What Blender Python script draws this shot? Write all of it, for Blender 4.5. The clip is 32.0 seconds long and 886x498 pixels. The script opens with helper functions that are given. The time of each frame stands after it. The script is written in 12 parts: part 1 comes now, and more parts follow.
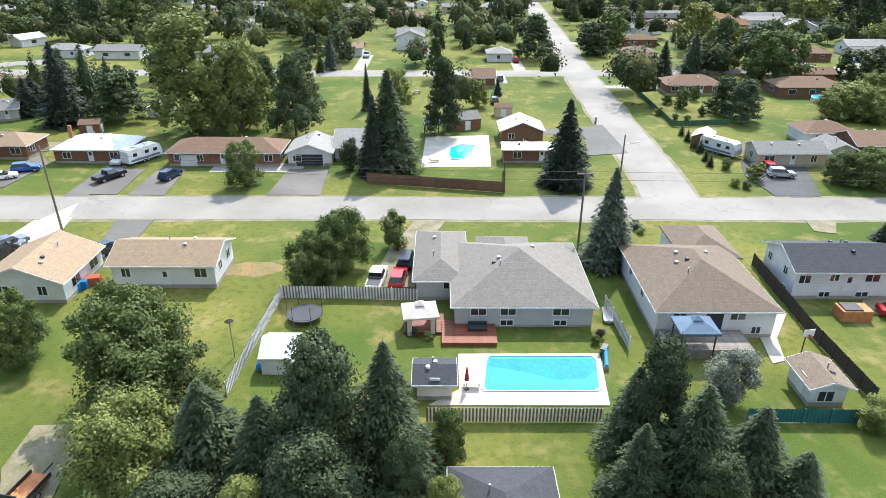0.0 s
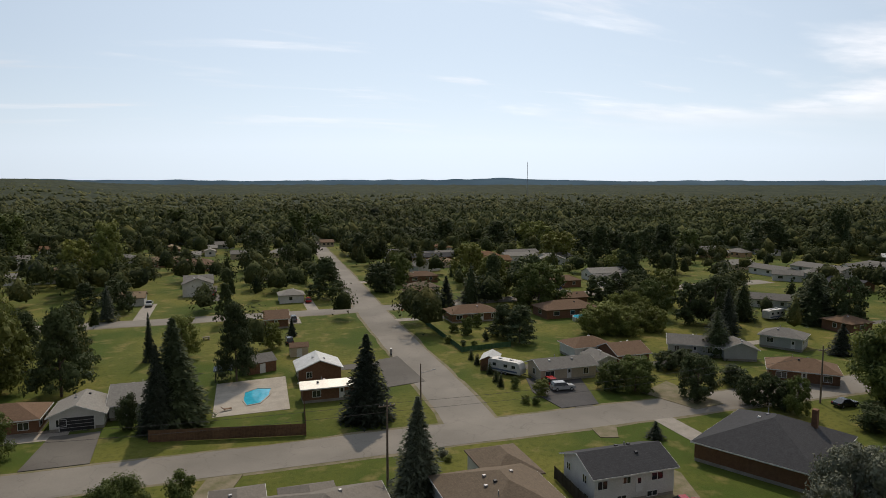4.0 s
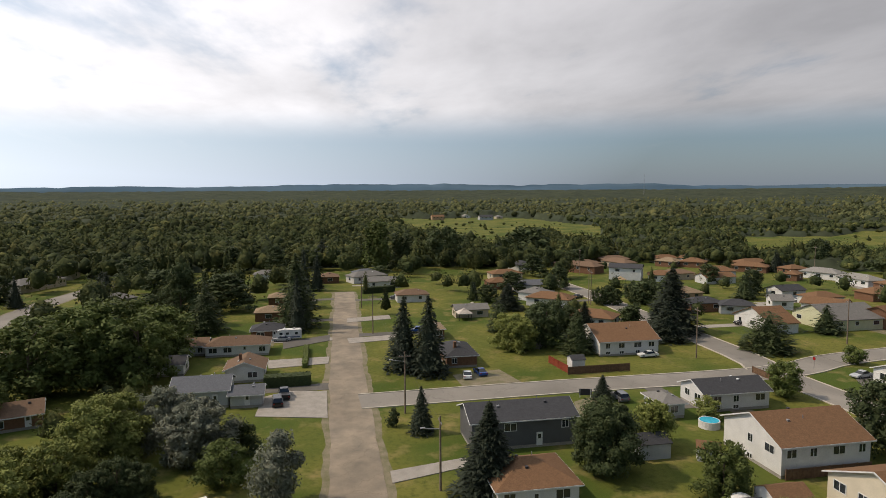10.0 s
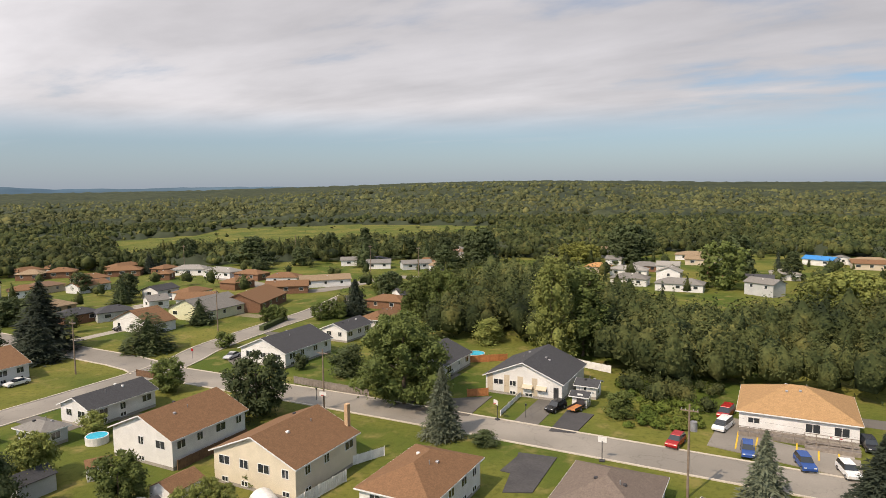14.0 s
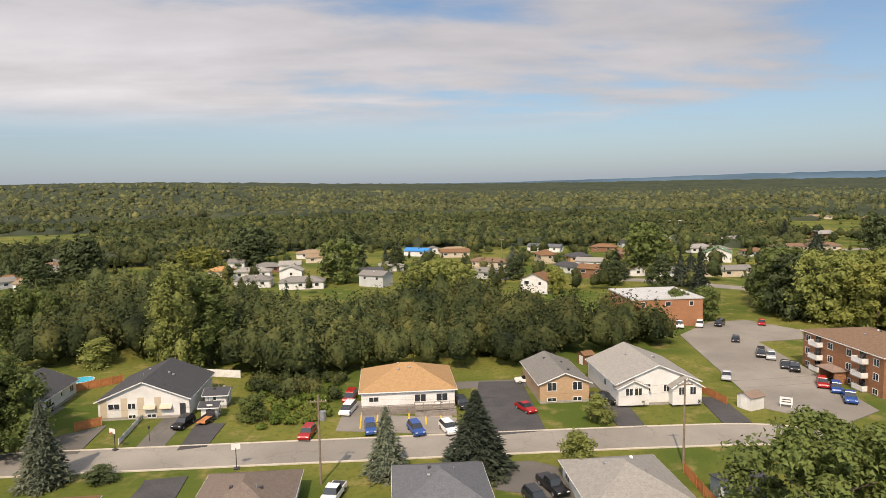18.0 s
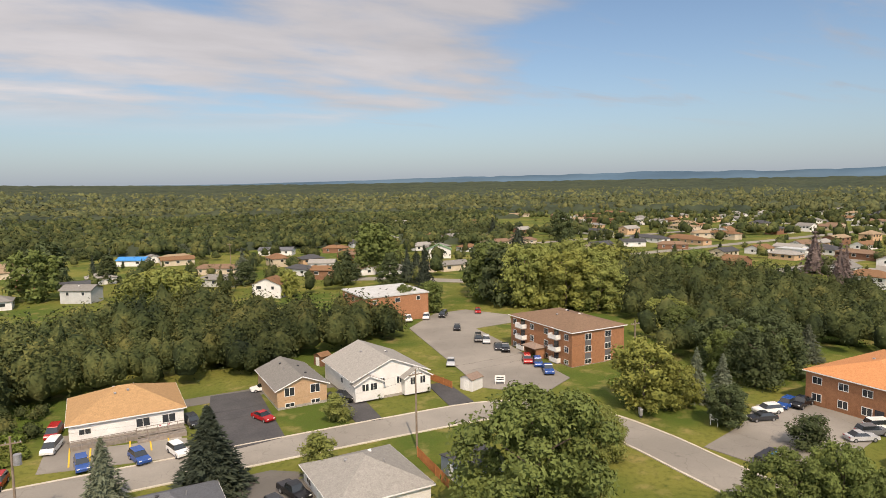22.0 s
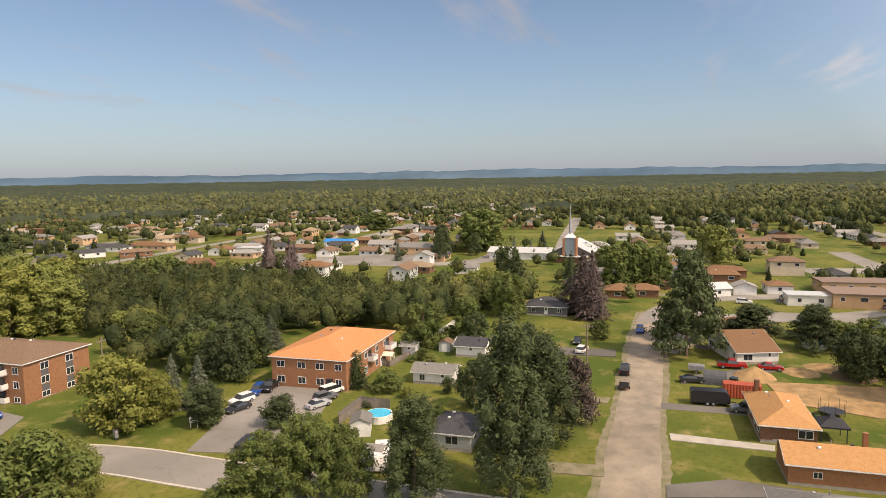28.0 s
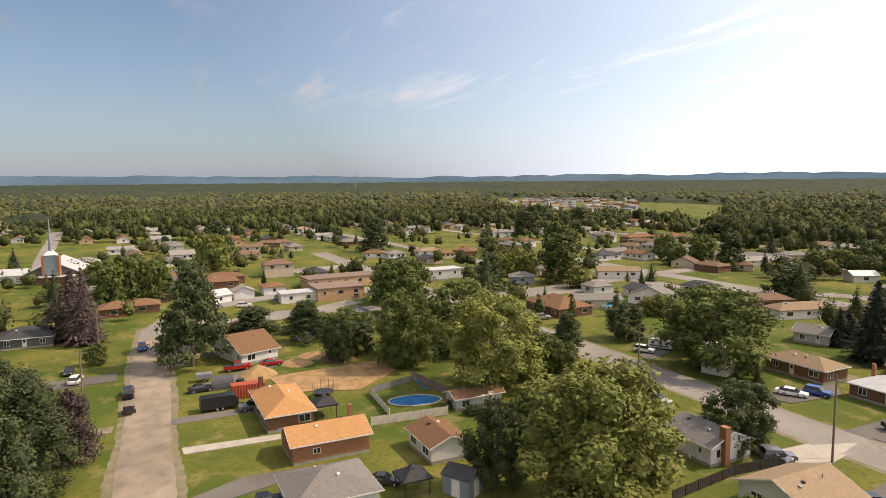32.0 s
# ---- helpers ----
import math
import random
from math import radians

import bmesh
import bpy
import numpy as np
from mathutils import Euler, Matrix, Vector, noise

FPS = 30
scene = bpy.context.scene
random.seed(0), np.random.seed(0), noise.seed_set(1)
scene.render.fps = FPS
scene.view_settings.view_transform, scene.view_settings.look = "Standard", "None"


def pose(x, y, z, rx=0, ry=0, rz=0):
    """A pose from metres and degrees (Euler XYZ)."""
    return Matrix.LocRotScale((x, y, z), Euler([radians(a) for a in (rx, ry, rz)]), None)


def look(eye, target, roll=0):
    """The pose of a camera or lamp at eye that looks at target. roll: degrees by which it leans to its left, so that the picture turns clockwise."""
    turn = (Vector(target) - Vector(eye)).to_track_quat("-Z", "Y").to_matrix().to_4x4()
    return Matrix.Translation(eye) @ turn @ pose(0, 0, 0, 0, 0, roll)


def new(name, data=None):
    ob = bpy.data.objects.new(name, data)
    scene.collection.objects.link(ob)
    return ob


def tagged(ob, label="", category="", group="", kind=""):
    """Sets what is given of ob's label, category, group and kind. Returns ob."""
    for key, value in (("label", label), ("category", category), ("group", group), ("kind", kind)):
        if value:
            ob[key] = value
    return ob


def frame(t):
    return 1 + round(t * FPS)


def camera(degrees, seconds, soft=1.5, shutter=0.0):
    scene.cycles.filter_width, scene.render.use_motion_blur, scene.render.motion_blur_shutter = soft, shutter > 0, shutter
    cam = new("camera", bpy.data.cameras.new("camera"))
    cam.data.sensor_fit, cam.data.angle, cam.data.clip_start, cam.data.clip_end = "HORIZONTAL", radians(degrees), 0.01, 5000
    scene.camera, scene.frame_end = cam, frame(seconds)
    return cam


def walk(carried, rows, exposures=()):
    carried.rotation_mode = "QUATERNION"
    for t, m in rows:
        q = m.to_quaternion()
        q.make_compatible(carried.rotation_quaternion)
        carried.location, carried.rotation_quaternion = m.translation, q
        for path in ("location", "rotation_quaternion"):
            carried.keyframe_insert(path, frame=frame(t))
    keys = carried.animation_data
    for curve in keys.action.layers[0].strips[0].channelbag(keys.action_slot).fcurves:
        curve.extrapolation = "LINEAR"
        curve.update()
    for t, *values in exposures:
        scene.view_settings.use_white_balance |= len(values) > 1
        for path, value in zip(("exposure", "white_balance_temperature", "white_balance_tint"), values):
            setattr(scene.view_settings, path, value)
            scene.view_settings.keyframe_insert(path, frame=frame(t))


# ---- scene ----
cam = camera(68.43, 32.0, soft=0.5)
PATH = [
    (0, pose(0, 0, 39, 63.79, -0.11, -0.01)),
    (0.5, pose(0, 0, 39, 68.77, -0.08, -0.04)),
    (1, pose(0, 0, 39, 73.75, -0.06, -0.08)),
    (1.5, pose(0, 0, 39, 78.82, -0.02, -0.11)),
    (2, pose(0, 0, 39, 83.54, 0.06, -0.15)),
    (2.5, pose(0, 0, 39, 84.46, 0.06, -1.62)),
    (4.5, pose(0, 0, 39, 84.36, -0.01, -24.80)),
    (5, pose(0, 0, 39, 84.46, 0.04, -31.07)),
    (5.5, pose(0, 0, 39, 84.57, 0.04, -37.57)),
    (6, pose(0, 0, 39, 84.66, 0.03, -44.24)),
    (6.5, pose(0, 0, 39, 84.71, 0.04, -51.03)),
    (7, pose(0, 0, 39, 84.72, 0.03, -58.01)),
    (7.5, pose(0, 0, 39, 84.77, 0.02, -65.10)),
    (8, pose(0, 0, 39, 84.81, 0.00, -72.25)),
    (8.5, pose(0, 0, 39, 84.86, 0.07, -79.38)),
    (9, pose(0, 0, 39, 84.87, 0.20, -86.59)),
    (9.5, pose(0, 0, 39, 84.83, 0.25, -93.78)),
    (10, pose(0, 0, 39, 84.82, 0.25, -100.92)),
    (10.5, pose(0, 0, 39, 84.86, 0.32, -107.97)),
    (11, pose(0, 0, 39, 84.84, 0.40, -114.98)),
    (11.5, pose(0, 0, 39, 84.83, 0.43, -121.77)),
    (12, pose(0, 0, 39, 84.81, 0.46, -128.39)),
    (12.5, pose(0, 0, 39, 84.78, 0.57, -134.83)),
    (13, pose(0, 0, 39, 84.69, 0.61, -141.02)),
    (13.5, pose(0, 0, 39, 84.63, 0.66, -146.95)),
    (14, pose(0, 0, 39, 84.64, 0.75, -152.61)),
    (14.5, pose(0, 0, 39, 84.59, 0.82, -157.84)),
    (15, pose(0, 0, 39, 84.55, 0.85, -162.74)),
    (15.5, pose(0, 0, 39, 84.52, 0.88, -167.34)),
    (17.5, pose(0, 0, 39, 84.35, 0.92, -181.98)),
    (18, pose(0, 0, 39, 84.31, 0.96, -185.11)),
    (18.5, pose(0, 0, 39, 84.28, 0.96, -188.19)),
    (19, pose(0, 0, 39, 84.28, 0.93, -191.19)),
    (19.5, pose(0, 0, 39, 84.29, 0.92, -194.08)),
    (20, pose(0, 0, 39, 84.25, 0.95, -196.94)),
    (20.5, pose(0, 0, 39, 84.18, 0.94, -199.65)),
    (21, pose(0, 0, 39, 84.17, 0.95, -202.52)),
    (21.5, pose(0, 0, 39, 84.13, 0.89, -205.45)),
    (22, pose(0, 0, 39, 84.13, 0.88, -208.45)),
    (22.5, pose(0, 0, 39, 84.13, 0.85, -211.43)),
    (23, pose(0, 0, 39, 84.10, 0.80, -214.45)),
    (23.5, pose(0, 0, 39, 84.08, 0.85, -217.71)),
    (24, pose(0, 0, 39, 84.10, 0.88, -221.02)),
    (24.5, pose(0, 0, 39, 84.06, 0.86, -224.52)),
    (25, pose(0, 0, 39, 84.08, 0.85, -228.18)),
    (25.5, pose(0, 0, 39, 84.02, 0.89, -231.97)),
    (27.5, pose(0, 0, 39, 83.80, 0.92, -248.68)),
    (28, pose(0, 0, 39, 83.80, 0.95, -253.36)),
    (28.5, pose(0, 0, 39, 83.86, 0.89, -258.10)),
    (29, pose(0, 0, 39, 83.86, 0.84, -263.16)),
    (29.5, pose(0, 0, 39, 83.88, 0.86, -268.29)),
    (30, pose(0, 0, 39, 83.89, 0.73, -273.39)),
    (30.5, pose(0, 0, 39, 83.96, 0.61, -278.65)),
    (31, pose(0, 0, 39, 83.99, 0.44, -284.12)),
    (31.5, pose(0, 0, 39, 84.02, 0.47, -289.80)),
    (32, pose(0, 0, 39, 84.10, 0.46, -295.62)),
]
walk(cam, PATH, [(0, 0.98, 5380, 11), (1, 0.80, 5200, 12), (2, 0.25, 5750, 12), (2.5, -0.1, 5900, 12), (4.5, -1.12, 6400, 14), (7, -1.12, 6450, 14), (9, -0.82, 6450, 15), (11, -0.45, 6550, 16), (13, -0.1, 6600, 17), (16, 0.05, 6700, 18), (23, 0.12, 6800, 19), (25, 0.09, 6950, 20), (28, 0.14, 7050, 21), (32, 0.10, 7000, 21)])
CLOUD, HAZE = (9.4, 24.0), (6.0, 27.0)
SKY_STRENGTH, SUN_STRENGTH = 0.077, 5.0

# world, sun ---------------------------------------------------------------
SUN_AZ, SUN_EL = 17.0, 48.0          # degrees right of +y, above the horizon
world = bpy.data.worlds.new("sky")
scene.world = world
world.use_nodes = True
wn, wl = world.node_tree.nodes, world.node_tree.links
wn.clear()


def wnode(kind, **props):
    n = wn.new(kind)
    for k, v in props.items():
        n.inputs[k].default_value = v
    return n


sky = wn.new("ShaderNodeTexSky")
sky.sky_type, sky.sun_disc = "NISHITA", False
sky.sun_elevation, sky.sun_rotation = radians(SUN_EL), radians(SUN_AZ)
sky.air_density, sky.dust_density, sky.ozone_density = 1.0, 0.4, 1.0
# streaky high cloud, laid out on a flat layer overhead
tc = wn.new("ShaderNodeTexCoord")
sep = wn.new("ShaderNodeSeparateXYZ")
wl.new(tc.outputs["Generated"], sep.inputs[0])


def wmath(op, a, b=None, c=None):
    n = wn.new("ShaderNodeMath")
    n.operation = op
    for i, v in enumerate((a, b, c)):
        if v is None:
            continue
        if isinstance(v, (int, float)):
            n.inputs[i].default_value = v
        else:
            wl.new(v, n.inputs[i])
    return n.outputs[0]


zz = wmath("ADD", wmath("MAXIMUM", sep.outputs[2], 0.0), 0.10)
cmb = wn.new("ShaderNodeCombineXYZ")
wl.new(wmath("DIVIDE", sep.outputs[0], zz), cmb.inputs[0])
wl.new(wmath("DIVIDE", sep.outputs[1], zz), cmb.inputs[1])
mapn = wn.new("ShaderNodeMapping")
mapn.inputs["Rotation"].default_value = (0, 0, radians(24))
mapn.inputs["Scale"].default_value = (0.40, 0.70, 1)
mapn.inputs["Location"].default_value = (2.1, 0.6, 0)
wl.new(cmb.outputs[0], mapn.inputs[0])
n1 = wnode("ShaderNodeTexNoise", Scale=0.60, Detail=9.0, Roughness=0.52, Distortion=0.1)
n2 = wnode("ShaderNodeTexNoise", Scale=2.2, Detail=8.0, Roughness=0.56, Distortion=0.15)
n3 = wnode("ShaderNodeTexNoise", Scale=1.1, Detail=8.0, Roughness=0.58, Distortion=0.3)
for nn in (n1, n2):
    wl.new(mapn.outputs[0], nn.inputs["Vector"])
# thin long wisps
mapw = wn.new("ShaderNodeMapping")
mapw.inputs["Rotation"].default_value = (0, 0, radians(-32))
mapw.inputs["Scale"].default_value = (0.55, 1.9, 1)
mapw.inputs["Location"].default_value = (0.4, 3.3, 0)
wl.new(cmb.outputs[0], mapw.inputs[0])
wl.new(mapw.outputs[0], n3.inputs["Vector"])


def wstep(value, lo, hi, top):
    m = wn.new("ShaderNodeMapRange")
    m.interpolation_type = "SMOOTHSTEP"
    m.inputs["From Min"].default_value, m.inputs["From Max"].default_value, m.inputs["To Max"].default_value = lo, hi, top
    wl.new(value, m.inputs["Value"])
    return m.outputs[0]


# the bank of cloud lies towards +x and -y
bank = wmath("ADD", wmath("MULTIPLY", sep.outputs[0], 0.20), wmath("MULTIPLY", sep.outputs[1], -0.12))
cl = wmath("ADD", wmath("ADD", n1.outputs[0], wmath("MULTIPLY", n2.outputs[0], 0.30)), bank)
thick = wmath("MULTIPLY", wstep(cl, 0.66, 0.79, 0.90), wstep(sep.outputs[2], 0.066, 0.125, 1.0))
thin = wmath("MULTIPLY", wstep(n3.outputs[0], 0.53, 0.72, 0.55), wstep(sep.outputs[2], 0.05, 0.12, 1.0))
cov = wmath("MAXIMUM", thick, thin)
# haze and cloud are brighter towards the sun
sunv = (math.sin(radians(SUN_AZ)) * math.cos(radians(SUN_EL)), math.cos(radians(SUN_AZ)) * math.cos(radians(SUN_EL)), math.sin(radians(SUN_EL)))
dt = wmath("ADD", wmath("ADD", wmath("MULTIPLY", sep.outputs[0], sunv[0]), wmath("MULTIPLY", sep.outputs[1], sunv[1])), wmath("MULTIPLY", sep.outputs[2], sunv[2]))


def tinted(value, colour):
    v = wn.new("ShaderNodeVectorMath")
    v.operation = "SCALE"
    v.inputs[0].default_value = colour
    wl.new(value, v.inputs[3])
    return v.outputs[0]


def wmix(fac, a, b):
    x = wn.new("ShaderNodeMix")
    x.data_type = "RGBA"
    wl.new(fac, x.inputs[0])
    wl.new(a, x.inputs[6])
    wl.new(b, x.inputs[7])
    return x.outputs[2]


glare = wmath("MAXIMUM", wmath("MULTIPLY_ADD", wmath("MULTIPLY_ADD", sep.outputs[0], 0.06, dt), HAZE[1], HAZE[0]), 4.8)
haze = wmix(wstep(dt, -0.1, 0.6, 1.0), tinted(glare, (0.80, 0.97, 1.17)), tinted(glare, (0.89, 1.0, 1.07)))
deep = wmath("MULTIPLY_ADD", wmath("MAXIMUM", sep.outputs[2], 0.0), -0.4, 1.0)
body = wmath("MULTIPLY", wmath("MULTIPLY_ADD", n2.outputs[0], 0.75, 0.64), deep)
cloud = tinted(wmath("MULTIPLY", wmath("MULTIPLY_ADD", sep.outputs[0], 2.6, wmath("MAXIMUM", wmath("MULTIPLY_ADD", dt, CLOUD[1], CLOUD[0]), 8.0)), body), (1.0, 1.0, 0.985))
near = wmath("MINIMUM", wmath("ADD", wmath("MULTIPLY_ADD", wmath("POWER", 2.718, wmath("MULTIPLY", wmath("MAXIMUM", sep.outputs[2], 0.0), -9.0)), 0.85, 0.06), wmath("MULTIPLY", wmath("MAXIMUM", dt, 0.0), 0.55)), 0.95)
clear = wn.new("ShaderNodeVectorMath")
clear.operation = "MULTIPLY"
wl.new(sky.outputs[0], clear.inputs[0])
wl.new(tinted(deep, (1.20, 1.46, 1.56)), clear.inputs[1])
base = wmix(near, clear.outputs[0], haze)
full = wmix(cov, base, cloud)
bg = wn.new("ShaderNodeBackground")
bg.inputs["Strength"].default_value = SKY_STRENGTH
wl.new(full, bg.inputs[0])
wout = wn.new("ShaderNodeOutputWorld")
wl.new(bg.outputs[0], wout.inputs[0])

sun_lamp = bpy.data.lights.new("sun", "SUN")
sun_lamp.energy, sun_lamp.angle, sun_lamp.color = SUN_STRENGTH, radians(0.55), (1.0, 0.845, 0.63)
sun = new("sun", sun_lamp)
sd = Vector((math.sin(radians(SUN_AZ)) * math.cos(radians(SUN_EL)), math.cos(radians(SUN_AZ)) * math.cos(radians(SUN_EL)), math.sin(radians(SUN_EL))))
sun.matrix_world = look(sd * 300, (0, 0, 0))

# materials ----------------------------------------------------------------
MATS = {}


def mat(name, c1, c2=None, scale=3.0, fine=25.0, rough=0.85, bump=0.15, metal=0.0, rand=0.0, rows=0.0, sheer=0.0, patch=0.5, objspace=True, spec=0.3, grain=0.2):
    """Two-scale mottled surface: broad patches of c1 and c2, fine grain, relief; rows: height of courses or boards in metres."""
    if name in MATS:
        return MATS[name]
    c2 = c2 or tuple(v * 0.8 for v in c1)
    m = bpy.data.materials.new(name)
    m.use_nodes = True
    nt = m.node_tree
    bs = nt.nodes["Principled BSDF"]
    bs.inputs["Roughness"].default_value = rough
    bs.inputs["Metallic"].default_value = metal
    bs.inputs["Specular IOR Level"].default_value = spec
    t = nt.nodes.new("ShaderNodeTexCoord")
    vec = t.outputs["Object"]
    if not objspace:
        g = nt.nodes.new("ShaderNodeNewGeometry")
        vec = g.outputs["Position"]
    a = nt.nodes.new("ShaderNodeTexNoise")
    a.inputs["Scale"].default_value, a.inputs["Detail"].default_value = scale, 4
    b = nt.nodes.new("ShaderNodeTexNoise")
    b.inputs["Scale"].default_value, b.inputs["Detail"].default_value = fine, 3
    nt.links.new(vec, a.inputs["Vector"])
    nt.links.new(vec, b.inputs["Vector"])
    r = nt.nodes.new("ShaderNodeMapRange")
    r.inputs["From Min"].default_value, r.inputs["From Max"].default_value = 0.5 - 0.5 * patch * 0.6, 0.5 + 0.5 * patch * 0.6
    nt.links.new(a.outputs[0], r.inputs["Value"])
    x = nt.nodes.new("ShaderNodeMix")
    x.data_type = "RGBA"
    x.inputs[6].default_value, x.inputs[7].default_value = (*c1, 1), (*c2, 1)
    nt.links.new(r.outputs[0], x.inputs[0])
    h = nt.nodes.new("ShaderNodeHueSaturation")
    v = nt.nodes.new("ShaderNodeMapRange")
    v.inputs["From Min"].default_value, v.inputs["From Max"].default_value = 0.25, 0.75
    v.inputs["To Min"].default_value, v.inputs["To Max"].default_value = 1 - grain, 1 + grain
    nt.links.new(b.outputs[0], v.inputs["Value"])
    val = v.outputs[0]
    if rand:
        oi = nt.nodes.new("ShaderNodeObjectInfo")
        q = nt.nodes.new("ShaderNodeMapRange")
        q.inputs["To Min"].default_value, q.inputs["To Max"].default_value = 1 - rand, 1 + rand
        nt.links.new(oi.outputs["Random"], q.inputs["Value"])
        mm = nt.nodes.new("ShaderNodeMath")
        mm.operation = "MULTIPLY"
        nt.links.new(val, mm.inputs[0])
        nt.links.new(q.outputs[0], mm.inputs[1])
        val = mm.outputs[0]
    nt.links.new(val, h.inputs["Value"])
    nt.links.new(x.outputs[2], h.inputs["Color"])
    nt.links.new(h.outputs[0], bs.inputs["Base Color"])
    hgt = b.outputs[0]
    if rows:
        w = nt.nodes.new("ShaderNodeTexWave")
        w.wave_type, w.bands_direction, w.wave_profile = "BANDS", "Z", "SAW"
        w.inputs["Scale"].default_value = 0.314 / rows
        w.inputs["Distortion"].default_value = 0.0
        nt.links.new(vec, w.inputs["Vector"])
        ad = nt.nodes.new("ShaderNodeMath")
        ad.operation = "MULTIPLY_ADD"
        ad.inputs[1].default_value = 0.5
        nt.links.new(b.outputs[0], ad.inputs[0])
        nt.links.new(w.outputs["Fac"], ad.inputs[2])
        hgt = ad.outputs[0]
    if bump:
        bp = nt.nodes.new("ShaderNodeBump")
        bp.inputs["Strength"].default_value, bp.inputs["Distance"].default_value = bump, 0.05
        nt.links.new(hgt, bp.inputs["Height"])
        nt.links.new(bp.outputs[0], bs.inputs["Normal"])
    if sheer:
        tr = nt.nodes.new("ShaderNodeBsdfTranslucent")
        nt.links.new(h.outputs[0], tr.inputs[0])
        ms = nt.nodes.new("ShaderNodeMixShader")
        ms.inputs[0].default_value = sheer
        nt.links.new(bs.outputs[0], ms.inputs[1])
        nt.links.new(tr.outputs[0], ms.inputs[2])
        nt.links.new(ms.outputs[0], nt.nodes["Material Output"].inputs[0])
    MATS[name] = m
    return m


def siding(name, c):
    return mat(name, c, tuple(v * 0.88 for v in c), 0.5, 18, 0.6, 0.35, rows=0.2, rand=0.04)


def bricks(name, c1, c2):
    return mat(name, c1, c2, 2.2, 9, 0.9, 0.4, rows=0.075, rand=0.06, patch=0.9)


def shingles(name, c):
    return mat(name, tuple(v * 1.12 for v in c), tuple(v * 0.82 for v in c), 1.6, 5.5, 0.95, 0.5, rows=0.14, rand=0.08, patch=1.2, spec=0.15)


WALLS = dict(
    white=siding("white_siding", (0.62, 0.61, 0.585)), cream=siding("cream_siding", (0.62, 0.55, 0.42)),
    greysiding=siding("grey_siding", (0.42, 0.43, 0.42)), darksiding=siding("dark_siding", (0.10, 0.10, 0.105)),
    tan=siding("tan_siding", (0.46, 0.39, 0.29)), yellow=siding("pale_yellow_siding", (0.56, 0.55, 0.36)),
    slatewall=siding("slate_siding", (0.20, 0.24, 0.27)),
    brick=bricks("brown_brick", (0.205, 0.11, 0.062), (0.14, 0.07, 0.042)),
    redbrick=bricks("red_brick", (0.335, 0.165, 0.082), (0.25, 0.115, 0.06)),
    tanbrick=bricks("tan_brick", (0.48, 0.33, 0.20), (0.40, 0.26, 0.15)))
ROOFS = dict(
    greyroof=shingles("grey_shingle", (0.165, 0.158, 0.145)), brownshingle=shingles("brown_grey_shingle", (0.19, 0.14, 0.11)),
    charcoal=shingles("charcoal_shingle", (0.055, 0.056, 0.06)), slate=shingles("slate_shingle", (0.11, 0.115, 0.125)),
    tan=shingles("tan_shingle", (0.235, 0.175, 0.112)), warmgrey=shingles("warm_grey_shingle", (0.165, 0.15, 0.13)), taupe=shingles("taupe_shingle", (0.150, 0.118, 0.086)), apricot=shingles("apricot_shingle", (0.33, 0.205, 0.10)), brown=shingles("brown_shingle", (0.158, 0.104, 0.069)),
    rust=shingles("red_brown_shingle", (0.166, 0.094, 0.051)), orange=shingles("orange_shingle", (0.42, 0.19, 0.08)),
    orangetan=shingles("orange_tan_shingle", (0.35, 0.19, 0.08)), lightgrey=shingles("light_grey_shingle", (0.235, 0.225, 0.205)),
    green=shingles("green_shingle", (0.12, 0.20, 0.11)), duo=shingles("brown_grey_duo_shingle", (0.15, 0.12, 0.10)),
    metal=mat("light_metal_roof", (0.52, 0.52, 0.50), (0.44, 0.44, 0.42), 0.6, 6, 0.45, 0.25, metal=0.25, rows=0.25),
    blue=mat("blue_metal_roof", (0.03, 0.19, 0.46), (0.025, 0.16, 0.4), 0.6, 6, 0.5, 0.2, rows=0.25))
LOOK = dict(white="white siding", cream="cream siding", greysiding="grey siding", darksiding="dark grey siding", tan="tan siding", yellow="pale yellow siding",
            slatewall="blue-grey siding", brick="brown brick", redbrick="red brick", tanbrick="tan brick")
ROOFLOOK = dict(greyroof="grey shingle", brownshingle="brown-grey shingle", charcoal="charcoal shingle", slate="slate-grey shingle", tan="tan shingle", warmgrey="warm grey shingle", taupe="taupe shingle", brown="brown shingle",
                rust="red-brown shingle", orange="orange shingle", orangetan="orange-tan shingle", lightgrey="light grey shingle", green="green shingle",
                duo="brown and grey shingle", metal="pale metal", apricot="apricot shingle", blue="bright blue metal")
TRIM = mat("white_trim", (0.66, 0.66, 0.64), None, 1, 20, 0.5, 0.05)
GLASS = mat("window_glass", (0.02, 0.025, 0.03), (0.03, 0.035, 0.04), 0.4, 2, 0.08, 0.0, spec=0.8)
CONCRETE = mat("concrete", (0.30, 0.275, 0.24), (0.24, 0.22, 0.19), 0.6, 9, 0.9, 0.2, objspace=False)
PALECON = mat("pale_concrete", (0.36, 0.328, 0.275), (0.29, 0.265, 0.225), 0.5, 9, 0.9, 0.15, objspace=False)


